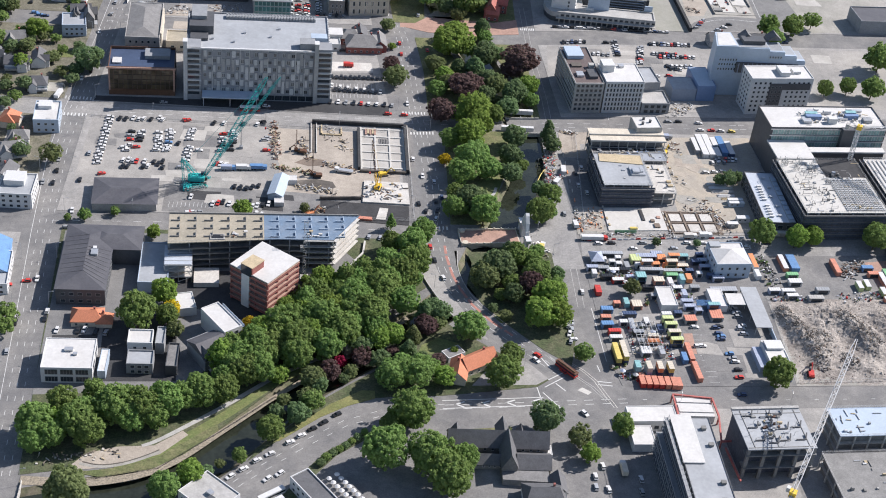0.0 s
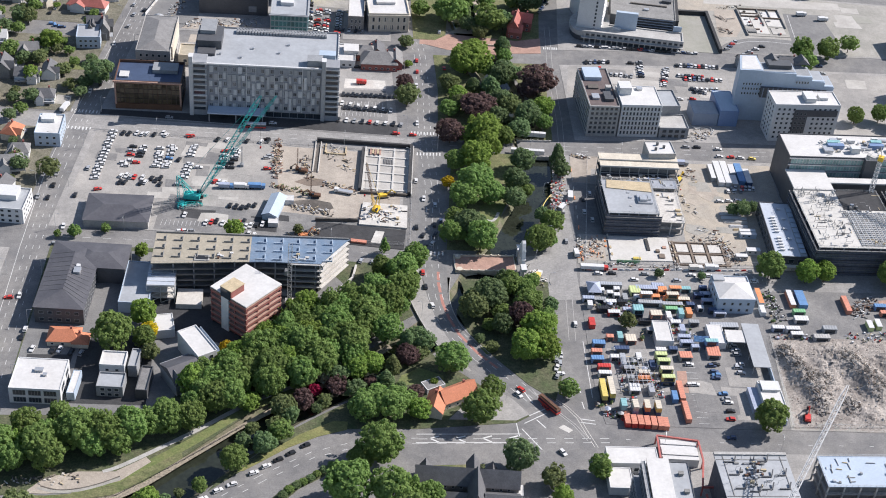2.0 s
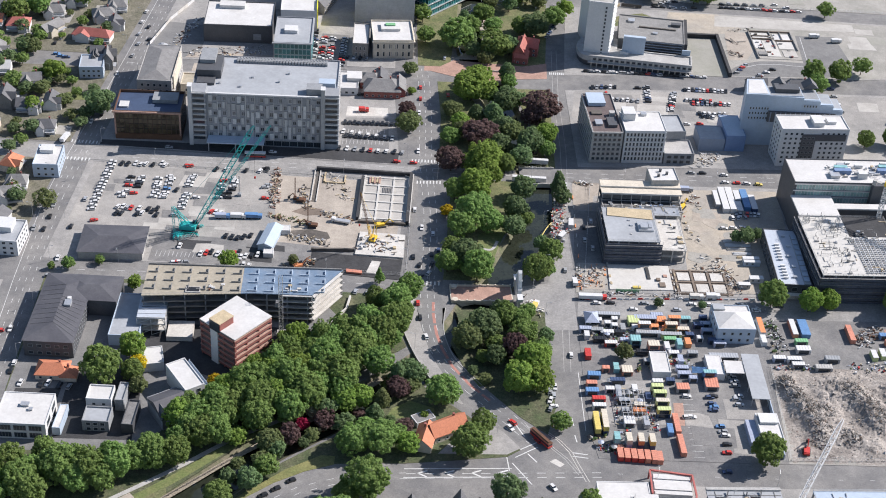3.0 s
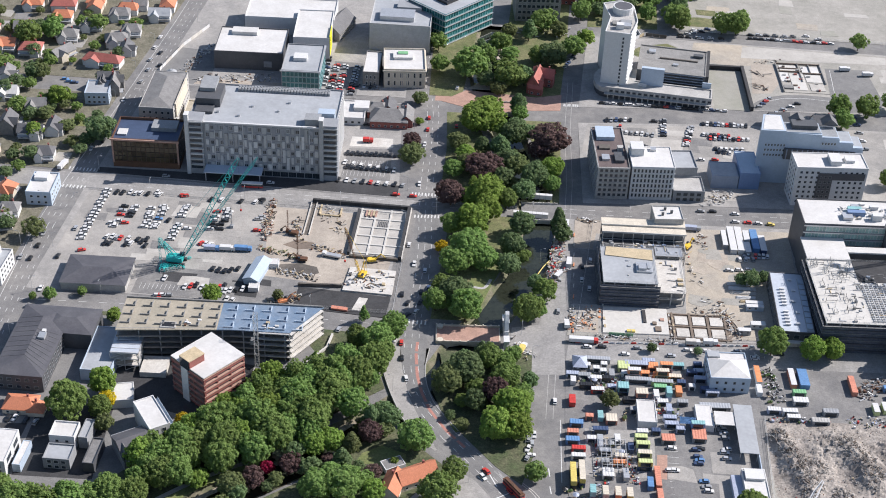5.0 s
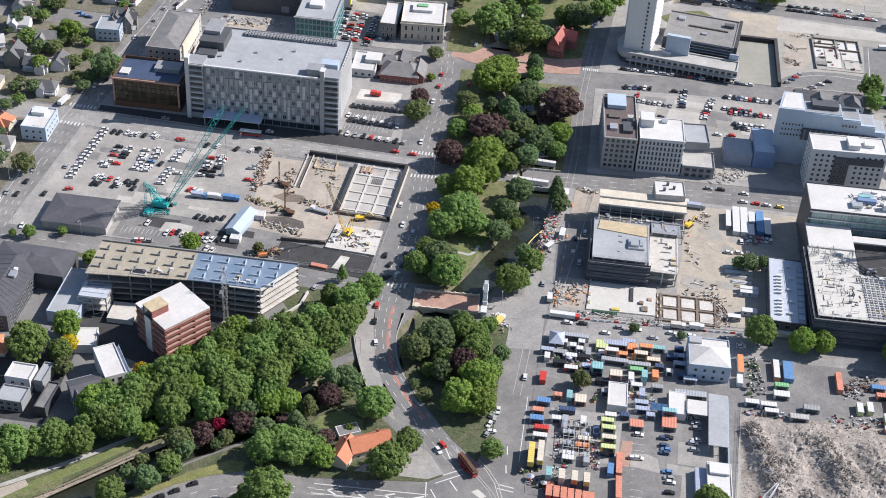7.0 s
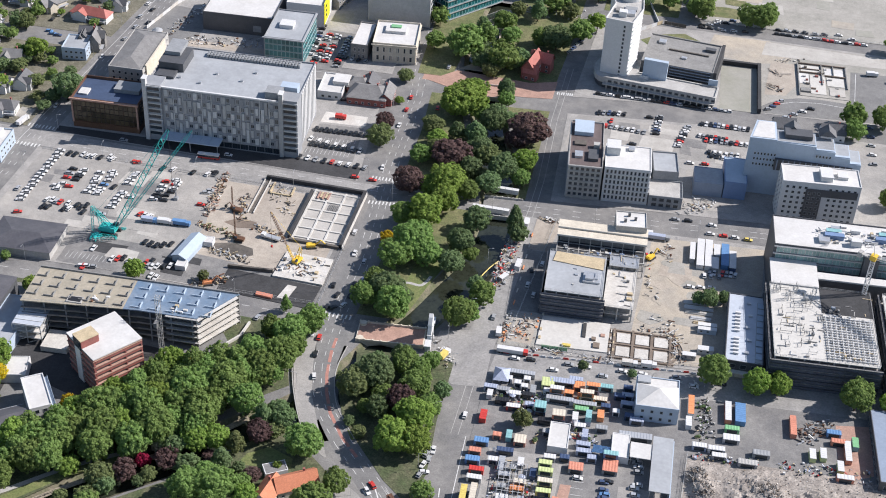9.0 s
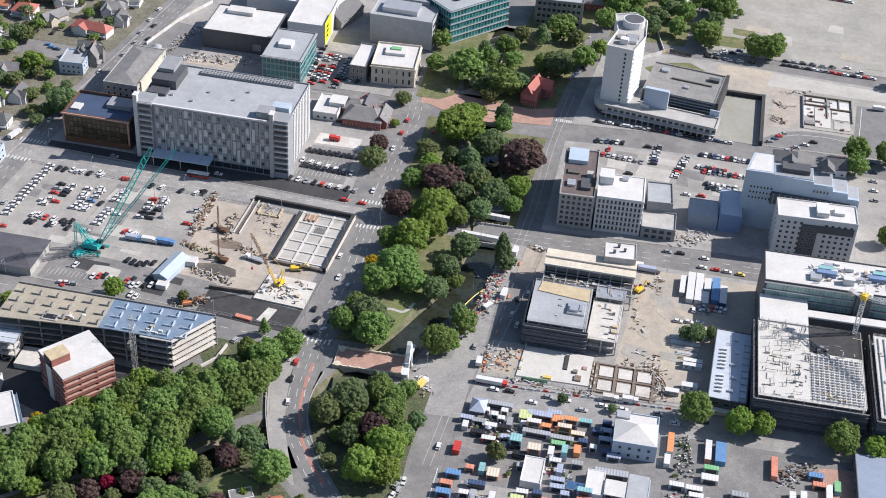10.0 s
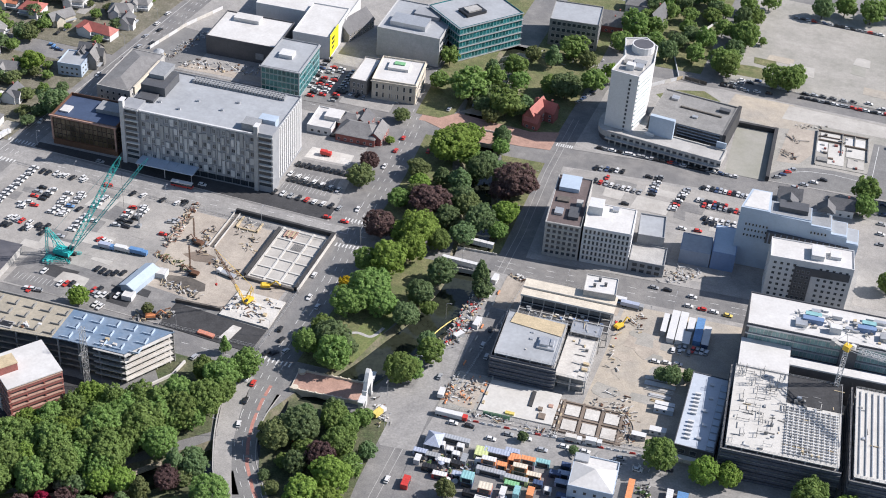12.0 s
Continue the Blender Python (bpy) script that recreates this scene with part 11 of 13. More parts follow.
# ---- road markings and street furniture ----
def stripe(label, pts, w=0.25, dash=0, gap=0, mat="marking", z=0.012):
    """A painted line along a polyline, whole or dashed."""
    bm = B()
    run = 0.0
    for (ax, ay), (bx, by) in zip(pts, pts[1:]):
        L = math.hypot(bx - ax, by - ay)
        ux, uy = (bx - ax) / L, (by - ay) / L
        s = 0.0
        while s < L:
            e = min(L, s + dash) if dash else L
            a = (ax + ux * s, ay + uy * s)
            b = (ax + ux * e, ay + uy * e)
            nx, ny = -uy * w / 2, ux * w / 2
            prism(bm, [(a[0] - nx, a[1] - ny), (b[0] - nx, b[1] - ny), (b[0] + nx, b[1] + ny), (a[0] + nx, a[1] + ny)], z - 0.008, z)
            s = e + gap if dash else L
    return solid("road_marking", bm, mat, label, "road marking", kind="structure")


MONT = [(-225, -240), (-229, -196), (-236, -91), (-241, -20), (-245, 55), (-243.5, 100), (-240, 150), (-237, 212), (-233, 300), (-230, 400)]


def shifted(line, d):
    out = []
    for i, (x, y) in enumerate(line):
        a, b = line[max(i - 1, 0)], line[min(i + 1, len(line) - 1)]
        L = math.hypot(b[0] - a[0], b[1] - a[1])
        out.append((x - (b[1] - a[1]) / L * d, y + (b[0] - a[0]) / L * d))
    return out


for d in (-3.2, 0, 3.2):
    stripe("white dashed lane line", shifted(MONT, d), 0.2, 3, 6)
stripe("white edge line", shifted(MONT, 6.2), 0.22)
DURH = [(-70, 400), (-62, 240), (-57, 205), (-54, 166), (-52.5, 132), (-50, 100), (-46.5, 66), (-45, 40), (-45, 0), (-43, -24), (-41.8, -34), (-37.6, -50), (-30.5, -63), (-20, -77), (-9, -89), (8, -108)]
for d in (-3.4, 0, 3.4):
    stripe("white dashed lane line", shifted(DURH, d), 0.2, 3, 5)
stripe("red surfaced cycle lane", [(-41, -14), (-40.6, -23.7), (-38.3, -38.6), (-35, -50), (-30.1, -61.4), (-21.5, -74), (-12, -84)], 1.4, 7, 1.5, "lane_red", 0.010)
for s, ds in ((HEREFORD, (-2.2, 2.2)), (CASHEL[:4], (0.2,)), (WORCESTER[:3], (0.0,))):
    for d in ds:
        stripe("white dashed lane line", shifted(s[1:], d), 0.2, 4, 6)
for d in (-3.2, -0.5):
    stripe("white dashed lane line", shifted([(-47, -134), (38, -125)], d), 0.26, 4, 4)
stripe("worn white centre line", shifted([(44, -124.6), (112, -121), (300, -107)], -1), 0.18, 2, 12)
SOUTH = [(-47, -134), (-70, -137), (-92, -147), (-112, -163), (-135, -184), (-170, -222)]
stripe("white dashed lane line", shifted(SOUTH, 0), 0.2, 3, 5)
stripe("white dashed lane line", shifted(SOUTH, 3.4), 0.2, 3, 5)
OXF = [(24, -60), (24, 0), (27, 110), (27, 140), (24, 200), (24, 260)]
for d in (-1.6, 1.6):
    stripe("tram rail line set in the street", shifted(OXF, d), 0.22, mat="concrete")
stripe("white edge line", [(31, -100), (29, -60)], 0.3)
stripe("pale kerb line of the road bend", [(139, 248), (146, 255), (156, 260.5), (170, 263), (186, 262)], 0.3, 0, 0, z=0.2)
stripe("pale kerb line of the road bend", [(190, 268), (190.5, 304)], 0.3, 0, 0, z=0.2)
# chevrons on the cross street
for k in range(4):
    x = -42 + k * 11.5
    y = along(LICHFIELD, x) - 0.2
    stripe("white painted chevron", [(x + 4, y + 1.9), (x, y), (x + 4, y - 1.9)], 0.7)
for dy in (2.6, -2.6):
    stripe("white edge line", [(-48, -134.2 + dy), (-2, -129.4 + dy)], 0.4)
# junction: crossings, stop lines, pale patches
for a, b in (((-2.5, -117.8), (9, -109.5)), ((-0.5, -119.9), (9.4, -112.4)), ((-1.7, -123.5), (7.9, -137.4)), ((24.6, -114.4), (31.2, -115)), ((24.6, -116.6), (31.4, -117.2)), ((-4.5, -117.5), (-2.9, -128.3)), ((25, -92), (25.7, -97)), ((26, -103), (26.8, -107.5))):
    stripe("white crossing line", [a, b], 0.45)
for a, b in (((-5, -101), (-2.5, -103.8)), ((-0.9, -97.6), (3.6, -106.2)), ((-2.4, -95.6), (-0.6, -98.2)), ((5, -117), (9, -122))):
    stripe("white lane dash", [a, b], 0.5)
for d in (0, 1.5):
    stripe("tram rail set in the street", [(10 + d, -100), (18.2 + d, -107.3), (23 + d, -114), (26.4 + d, -123.1), (30 + d, -131.9)], 0.28, mat="concrete_pale")
    stripe("tram rail set in the street", [(2 + d, -97), (12 + d, -109), (21 + d, -118.5), (27 + d, -128)], 0.28, mat="concrete")
patch("road_patch", [(14.5, -121), (19, -124), (21, -122), (17, -119)], "concrete_pale", 0.02, "pale worn patch in the junction", "road")
for x0, y0, n, dx, dy in ((-251, 92, 8, 2.0, 0.0), (-251, 110, 8, 2.0, 0), (-55, 92, 8, 1.8, 0.2), (-59, 114, 8, 1.8, 0.1), (21, 228, 8, 1.2, 0.1), (-55, 0, 9, 2, 0.0)):
    for k in range(n):
        stripe("white crossing bar", [(x0 + dx * k, y0 + dy * k), (x0 + dx * k, y0 + dy * k + 3.0)], 0.7)
# parking bay lines
for (x0, y0, x1, y1, n, dx, dy) in ((-183, 8, -160, 9, 12, 0.2, 4.6), (-100, 140, -77, 142, 12, 0.0, 4.6), (-100, 128, -77, 130, 12, 0.0, 4.6), (76, -70, 78, -112, 12, 5, 0.2)):
    for k in range(n):
        f = k / (n - 1)
        stripe("white parking bay line", [(x0 + (x1 - x0) * f, y0 + (y1 - y0) * f), (x0 + (x1 - x0) * f + dx, y0 + (y1 - y0) * f + dy)], 0.15, z=K + 0.05)


def lamp_mesh():
    bm = B()
    cyl(bm, (0, 0, 0), (0, 0, 9), 0.1, 6, 0, 0.07)
    cyl(bm, (0, 0, 9), (1.8, 0, 9.4), 0.06, 5, 0, 0.05)
    return mesh_of("pole", bm, "steel")


def lamp_head():
    bm = B()
    box(bm, 1.6, -0.16, 9.3, 2.5, 0.16, 9.5)
    return mesh_of("lamp_head", bm, "grey")


def street_lamp(x, y, ang):
    t = thing("street_lamp", "tall grey steel street lamp", "street lamp", pose(x, y, 0.0, 0, 0, ang), "street lamps")
    part("pole", shared("lamp", lamp_mesh), None, t)
    part("lamp_head", shared("lamp_head", lamp_head), None, t)


for line, off, step, ang in ((MONT, -8.2, 38, 180), (MONT, 8.2, 38, 0), (DURH, 10.5, 34, 180)):
    pts = shifted(line, -off)
    d = 10
    for (ax, ay), (bx, by) in zip(pts, pts[1:]):
        L = math.hypot(bx - ax, by - ay)
        while d < L:
            street_lamp(ax + (bx - ax) * d / L, ay + (by - ay) * d / L, ang)
            d += step
        d -= L
for s, off in ((HEREFORD, -8.6), (CASHEL, 7.4), (LICHFIELD, -7)):
    for k in range(8):
        x = -200 + k * 52
        if s is LICHFIELD and x < 40:
            continue
        street_lamp(x, along(s, x) + off, 90 if off < 0 else -90)
for y in (-84, -52, -20, 20, 60, 150, 185):
    street_lamp(14 if y < 100 else 20, y, 0)


def fence_run(label, pts, h=2.0, mat="scaffold", step=5.0):
    """Temporary mesh fencing: posts, rails and a thin wire sheet in slats."""
    t = thing("site_fence", label, "fence", None, "site fences")
    pm = shared(("fencepost", h, mat), lambda: post_mesh(h, mat))
    for (ax, ay), (bx, by) in zip(pts, pts[1:]):
        L = math.hypot(bx - ax, by - ay)
        n = max(1, int(L / step))
        for k in range(n + 1):
            part("post", pm, None, t, m=pose(ax + (bx - ax) * k / n, ay + (by - ay) * k / n, 0.1))
        for z in (0.4, h * 0.5, h):
            bm = B()
            beam(bm, (ax, ay, z + 0.1), (bx, by, z + 0.1), 0.07)
            part("rail", bm, mat, t)


def post_mesh(h, mat):
    bm = B()
    box(bm, -0.05, -0.05, 0, 0.05, 0.05, h)
    box(bm, -0.3, -0.12, 0, 0.3, 0.12, 0.12)
    return mesh_of("post", bm, mat)


fence_run("temporary mesh fence round the building site", [(-136, 92), (-60, 93), (-56.5, 50), (-56, 6), (-104, 4)])
fence_run("temporary mesh fence along the site street", [(33, 2), (47, 4), (86, 7), (128, 12)])
fence_run("temporary mesh fence along the site edge", [(34, 4), (38, 60), (41, 104), (88, 109)])
fence_run("temporary mesh fence round the demolition ground", [(121, -46), (121, -110), (200, -103)])
fence_run("white fence round the cleared lot", [(96, 345), (180, 347), (260, 350)], 1.4, "white", 5)
fence_run("low fence along the car park", [(-234, 92), (-136, 92)], 1.2)
fence_run("low fence along the river promenade", [(-196, -188), (-168, -180), (-144, -157), (-122, -134)], 1.0, "black", 4)


def hoarding(label, pts, h=2.2, mats=("white", "concrete_pale", "lime", "slateblue")):
    t = thing("hoarding", label, "fence")
    rng = random.Random(len(pts))
    for (ax, ay), (bx, by) in zip(pts, pts[1:]):
        L = math.hypot(bx - ax, by - ay)
        n = max(1, int(L / 4))
        for k in range(n):
            a = (ax + (bx - ax) * k / n, ay + (by - ay) * k / n)
            b = (ax + (bx - ax) * (k + 0.97) / n, ay + (by - ay) * (k + 0.97) / n)
            bm = B()
            beam(bm, (*a, h / 2 + 0.13), (*b, h / 2 + 0.13), 0.1, h=h)
            part("panel", bm, rng.choice(mats), t)


hoarding("painted hoarding panels along the mall street", [(128, 8), (150, 10), (205, 16)], mats=("concrete", "grey", "concrete_pale"))
hoarding("pale hoarding beside the slab", [(50, 4.5), (62, 5.2)], mats=("green", "teal"))
hoarding("white site hoarding along the wide street", mats=("white", "concrete_pale"), pts=[(-231.5, 230.5), (-225.3, 265.8), (-215.3, 295.5)])
debris("debris_heap", "dark bent steel beams lying on bare ground", 142, 292, 147, 286, 9, 4, ["mud", "rust", "concrete_dark"], 151, 7.0, 0.9)
debris("debris_heap", "dark tangle of steel and timber on bare ground", 141, 276, 146, 270, 16, 3, ["mud", "rust", "concrete_dark"], 152, 5.0, 1.2)
debris("debris_heap", "low spoil and broken blocks on the cleared lot", 141, 305, 158, 312, 26, 4, ["concrete_pale", "sand", "mud"], 153, 2.0, 0.9)
hoarding("white and rusty boundary fence behind the hall", [(53, 313), (71, 333)], 2.4, ("white", "concrete_pale", "timber"))
hoarding("dark timber fence behind the hall", [(72, 333), (86, 331.5)], 2.4, ("mud", "concrete_dark"))
# clutter of the eastern sites
near_works = ((33, 104, 41, 102, 30, 4), (31, 24, 33, 6, 26, 3), (38, 20, 44, 8, 14, 5), (4, -4, 14, -20, 24, 6), (89, 92, 92, 66, 14, 3), (92, 64, 96, 56, 8, 6), (98, 40, 108, 37, 12, 4), (107, 30, 113, 10, 40, 4), (44, 2, 84, 4, 50, 3), (20, 40, 27, 68, 80, 6))
far_works = ((96, 106, 100, 86, 30, 3), (104, 132, 118, 144, 60, 10), (-20, 322, 20, 330, 60, 16), (90, -6, 130, -2, 40, 4), (-205, 224, -160, 232, 120, 10), (-190, 207, -140, 209, 60, 5), (-150, 290, -140, 262, 60, 8), (-220, 222, -206, 270, 90, 8))
for i, (a, b, c, d, n, w) in enumerate(near_works + far_works):
    debris("debris_heap", "scattered site materials and rubble on the ground", a, b, c, d, n, w, ["timber", "concrete_pale", "concrete", "rust", "steel", "mud", "concrete_dark", "white", "white"] + (["red"] if i % 5 == 4 and i < 10 else []), 60 + i, 3.5, 1.0)
debris("debris_heap", "pale blocks, barriers and planks strewn along the river works", 21, 48, 23, 84, 150, 7, ["white", "concrete_pale", "red", "timber", "concrete", "steel"], 141, 2.6, 1.2)
debris("debris_heap", "broken kerbs and barriers on the torn-up street corner", 34, 8, 44, 24, 60, 9, ["concrete_pale", "orange", "concrete", "earth"], 142, 2.4, 0.9)
debris("debris_heap", "loose steel and blocks about the site road", 92, 28, 112, 30, 40, 9, ["mud", "rust", "concrete_dark", "concrete_pale"], 143, 2.4, 1.0)
for _x, _y, _w, _d, _m in ((95, 40, 16, 12, "gravel"), (99, 54, 9, 8, "sand_pale"), (97, 66, 12, 7, "sand"), (106, 72, 11, 9, "sand"), (101, 84, 14, 6, "gravel"), (114, 62, 9, 8, "gravel")):
    _o = [(_x + _w / 2 * math.cos(k * 0.7) * (0.8 + 0.25 * math.sin(k * 2.3 + _x)), _y + _d / 2 * math.sin(k * 0.7) * (0.8 + 0.25 * math.cos(k * 3.1 + _y))) for k in range(9)]
    patch("ground_patch", _o, _m, G + 0.07 + 0.001 * (_x % 7), "uneven spill of pale rubble and earth on the site road")
# cabins, site offices and lorries of the eastern yard
for (x, y, a, L, col, w) in ((114.6, 95, 93, 22, "white", 3.4), (118.6, 95.4, 93, 22, "white", 3.4), (122.4, 99, 93, 9, "white", 3), (122.4, 88, 93, 9, "grey", 3), (126.6, 96, 93, 18, "blue", 3.6), (130.6, 93, 93, 14, "navy", 3.2), (110.6, 95, 93, 14, "grey", 2.4), (122.4, 39.2, 4, 8.5, "white", 2.2), (122.6, 36.2, 4, 8.5, "bluewhite", 2.2), (29, 61, 88, 6.5, "white", 2.5), (26.6, 96.4, 88, 5.5, "white", 2.4), (27.2, 85, 80, 5, "white", 2.2), (24, 49, 60, 5, "grey", 2.4), (123, 22, 4, 7, "white", 3), (116, 16, 4, 6, "grey", 2.5)):
    t = thing("site_cabin", "%s portable site cabin on the gravel" % {"bluewhite": "pale blue"}.get(col, col), "cabin", pose(x, y, 0.14, 0, 0, a), "site cabins")
    bm = B()
    box(bm, -L / 2, -w / 2, 0, L / 2, w / 2, 2.6)
    part("body", bm, col, t)
    bm = B()
    box(bm, -L / 2 - 0.1, -w / 2 - 0.1, 2.6, L / 2 + 0.1, w / 2 + 0.1, 2.72)
    part("roof", bm, "white" if col != "blue" else "blue", t)
    for k in range(max(1, int(L / 3))):
        part("window", window_mesh(1.1, 0.9, "grey", "glass"), None, t, m=pose(-L / 2 + 1.5 + k * 3, -w / 2, 1.1))

for (x, y, L, n, mt) in ((110, 55.4, 14, 5, "white"), (110.6, 51.6, 14, 6, "white"), (111.4, 48, 13, 5, "concrete_pale"), (114, 44.2, 10, 5, "white"), (115.6, 41.4, 9, 4, "timber")):
    t = thing("pipe_stack", "stack of long pale pipes on the site gravel", "pipes", pose(x, y, 0.16, 0, 0, 4), "pipe stacks")
    for k in range(n):
        bm = B()
        cyl(bm, (0.3 * (k % 2), k * 0.44, 0.22), (L - 0.4 * (k % 3), k * 0.44, 0.22), 0.22, 6)
        part("pipe", bm, mt, t)
    for k in range(n - 2):
        bm = B()
        cyl(bm, (0.6, 0.66 + k * 0.44, 0.58), (L - 0.7 * (k % 2), 0.66 + k * 0.44, 0.58), 0.22, 6)
        part("pipe", bm, mt, t)
for k in range(10):
    bm = B()
    box(bm, 0, 0, 0, 3.0, 0.5, 0.85)
    b = solid("concrete_barrier", bm, "concrete_pale" if k % 3 else "orange", "low street barrier block beside the works", "barrier", pose(33 - k * 0.2, 4 + k * 9.2, 0.02, 0, 0, 88), "street barriers")
wall = thing("boundary_wall", "long white garden wall beside the old hotel grounds", "wall")
for a, b in (((56, 372), (72, 402)), ((69, 331), (56, 372)), ((72, 402), (80, 425))):
    bm = B()
    beam(bm, (*a, 0.9), (*b, 0.9), 0.4, h=1.8)
    part("wall_length", bm, "white", wall)

boom = thing("floating_boom", "curved yellow floating boom along the river edge", "barrier")
line = [(13.2, 44, 0), (13.0, 48, 0), (14.2, 52, 0), (16, 57, 0), (18.5, 62, 0)]
for a, b in zip(line, line[1:]):
    bm = B()
    cyl(bm, (a[0], a[1], 0.25), (b[0], b[1], 0.25), 0.28, 7)
    part("float", bm, "mustard", boom)

for k in range(26):
    f = k / 25
    x = 34 + 84 * f
    bm = B()
    box(bm, 0, -0.22, 0, 2.6, 0.22, 0.45)
    box(bm, 0.2, -0.1, 0.45, 2.4, 0.1, 0.95)
    solid("street_barrier", bm, "white" if k % 4 else "red", "plastic water-filled street barrier along the site fence", "barrier", pose(x, along([(30, -3.5), (86, 2.6), (150, 9.5)], x), 0.03, 0, 0, 5 + (k % 5 - 2) * 3), "street barriers")

debris("debris_heap", "driftwood and bare stones on the river beach", -218, -178, -184, -172, 60, 6, ["timber", "stonebank", "concrete_pale", "mud"], 91, 2.4, 0.5)

patch("mall_paving", [(182, -11), (197, -8), (198, -38), (184, -46)], "brickpave", G + 0.03, "terracotta paved court of the eastern mall")
t, W = block("shop_building", "low dark shop building with slate blue roof", (199.5, -46), (222, -44), 44, 5.5, "darkwall", "slateclad", parapet=0.3)
windows(t, W, 44, "SW", 1, 0.8, 3, 4, 3.0, 2.4, "grey", "glass")
truck("long flatbed lorry with pale load and red cab", 38, -2.4, 3, "red", "white", 14.0, 0.03)
truck("white delivery van by the site gate", 29.5, 9, 95, "white", "white", 5.5, 0.03)
truck("white box lorry by the site fence", 99, 5, 6, "white", "white", 7.0, 0.14)
truck("white box lorry by the site fence", 90.5, 3.6, 6, "white", "concrete_pale", 7.0, 0.14)
# openings and stores left on the fresh slab
t = thing("formwork_stack", "dark formwork panels and soil lying on the fresh slab", "formwork", pose(47, 6, 0.76, 0, 0, 4))
for (x0, y0, x1, y1, h, mt) in ((20.5, 9, 22.2, 19, 0.5, "asphalt_dark"), (26, 2.5, 29, 6, 0.7, "earth"), (25, 7.5, 27, 9.5, 0.9, "earth"), (29, 11, 31, 13, 0.5, "brickpave"), (12, 0.8, 16, 2.4, 0.8, "mustard"), (1, 4, 2, 6, 0.4, "timber"), (1, 10, 2, 12, 0.4, "timber")):
    bm = B()
    box(bm, x0, y0, 0, x1, y1, h)
    part("form_panel" if mt != "earth" else "soil_mound", bm, mt, t)
# curved soil ridges left by the diggers beside the footings
t = thing("soil_ridges", "curved ridges of turned brown soil beside the footings", "earthwork", pose(97, 18, 0.16))
for k in range(5):
    bm = B()
    pts = [((10.5 + k * 1.5) * math.cos(a), (8.5 + k * 1.2) * math.sin(a)) for a in [(-0.9 + 0.15 * i) for i in range(13)]]
    for p, q in zip(pts, pts[1:]):
        beam(bm, (*p, 0.12), (*q, 0.12), 0.7, h=0.5)
    part("ridge", bm, "earth" if k % 2 else "sand", t)

# ---- cars ----
FAR_CARS = []


def car_meshes(color, wheels):
    def make():
        bm = B()
        # lower body with sloped bonnet and boot
        prof = [(-2.15, 0.32), (2.15, 0.32), (2.2, 0.62), (1.95, 0.78), (0.95, 0.92), (-1.75, 0.95), (-2.2, 0.85)]
        a = [bm.verts.new((x, -0.88, z)) for x, z in prof]
        b = [bm.verts.new((x, 0.88, z)) for x, z in prof]
        bm.faces.new(a)
        bm.faces.new(b[::-1])
        for i in range(len(prof)):
            j = (i + 1) % len(prof)
            bm.faces.new((a[j], a[i], b[i], b[j]))
        # roof panel
        prism(bm, [(-1.62, -0.72), (0.34, -0.72), (0.34, 0.72), (-1.62, 0.72)], 1.42, 1.48)
        if wheels:
            for wx in (-1.35, 1.35):
                for wy in (-0.8, 0.8):
                    cyl(bm, (wx, wy - 0.11, 0.32), (wx, wy + 0.11, 0.32), 0.32, 8, 1)
        body = mesh_of("body", bm, color, "tyre")
        bm = B()
        lo = [(-1.95, -0.8), (0.9, -0.8), (0.9, 0.8), (-1.95, 0.8)]
        hi = [(-1.66, -0.71), (0.38, -0.71), (0.38, 0.71), (-1.66, 0.71)]
        A = [bm.verts.new((*p, 0.93)) for p in lo]
        Bv = [bm.verts.new((*p, 1.43)) for p in hi]
        bm.faces.new(Bv)
        for i in range(4):
            j = (i + 1) % 4
            bm.faces.new((A[i], A[j], Bv[j], Bv[i]))
        return body, mesh_of("cabin_glass", bm, "glass")

    return shared(("car", color, wheels), make)


def car(x, y, head, color, near=True):
    z = K + 0.02 if on_block(x, y) else 0.0
    body, glass = car_meshes(color, not near)
    if near is None:
        FAR_CARS.append((pose(x, y, z, 0, 0, head), body, glass))
        return None
    t = thing("car", "parked %s family car on the asphalt" % color, "car", pose(x, y, z, 0, 0, head), "cars")
    part("body", body, None, t)
    part("cabin_glass", glass, None, t)
    if not near:
        return t
    wm = shared("wheel", wheel_mesh)
    for wx in (-1.35, 1.35):
        for wy in (-0.8, 0.8):
            part("wheel", wm, None, t, m=pose(wx, wy, 0.32))
    return t



# ---- parked and standing cars ----
car(-210.6, 91.8, 254, "white", near=False)
car(-207.5, 91.3, 77, "white", near=False)
car(-205.1, 92.0, 74, "white", near=False)
car(-194.5, 92.2, 72, "white", near=False)
car(-160.5, 92.2, 74, "white", near=False)
car(-142.0, 93.1, 77, "white", near=False)
car(-218.1, 90.6, 258, "black", near=False)
car(-214.8, 90.5, 258, "black", near=False)
car(-201.0, 91.8, 78, "black", near=False)
car(-149.8, 92.4, 77, "black", near=False)
car(-138.3, 94.3, 78, "black", near=False)
car(-166.1, 91.3, 251, "black", near=False)
car(-180.9, 92.6, 204, "red", near=False)
car(-210.0, 63.7, 191, "white", near=False)
car(-210.8, 58.7, 185, "white", near=False)
car(-204.5, 74.8, 5, "white", near=False)
car(-204.4, 78.3, 190, "white", near=False)
car(-212.3, 61.1, 5, "white", near=False)
car(-210.0, 77.7, 9, "black", near=False)
car(-205.0, 68.9, 185, "black", near=False)
car(-204.7, 71.8, 12, "black", near=False)
car(-209.9, 69.5, 6, "red", near=False)
car(-205.6, 62.4, 12, "red", near=False)
car(-210.2, 73.6, 11, "silver", near=False)
car(-189.8, 81.0, 186, "white", near=False)
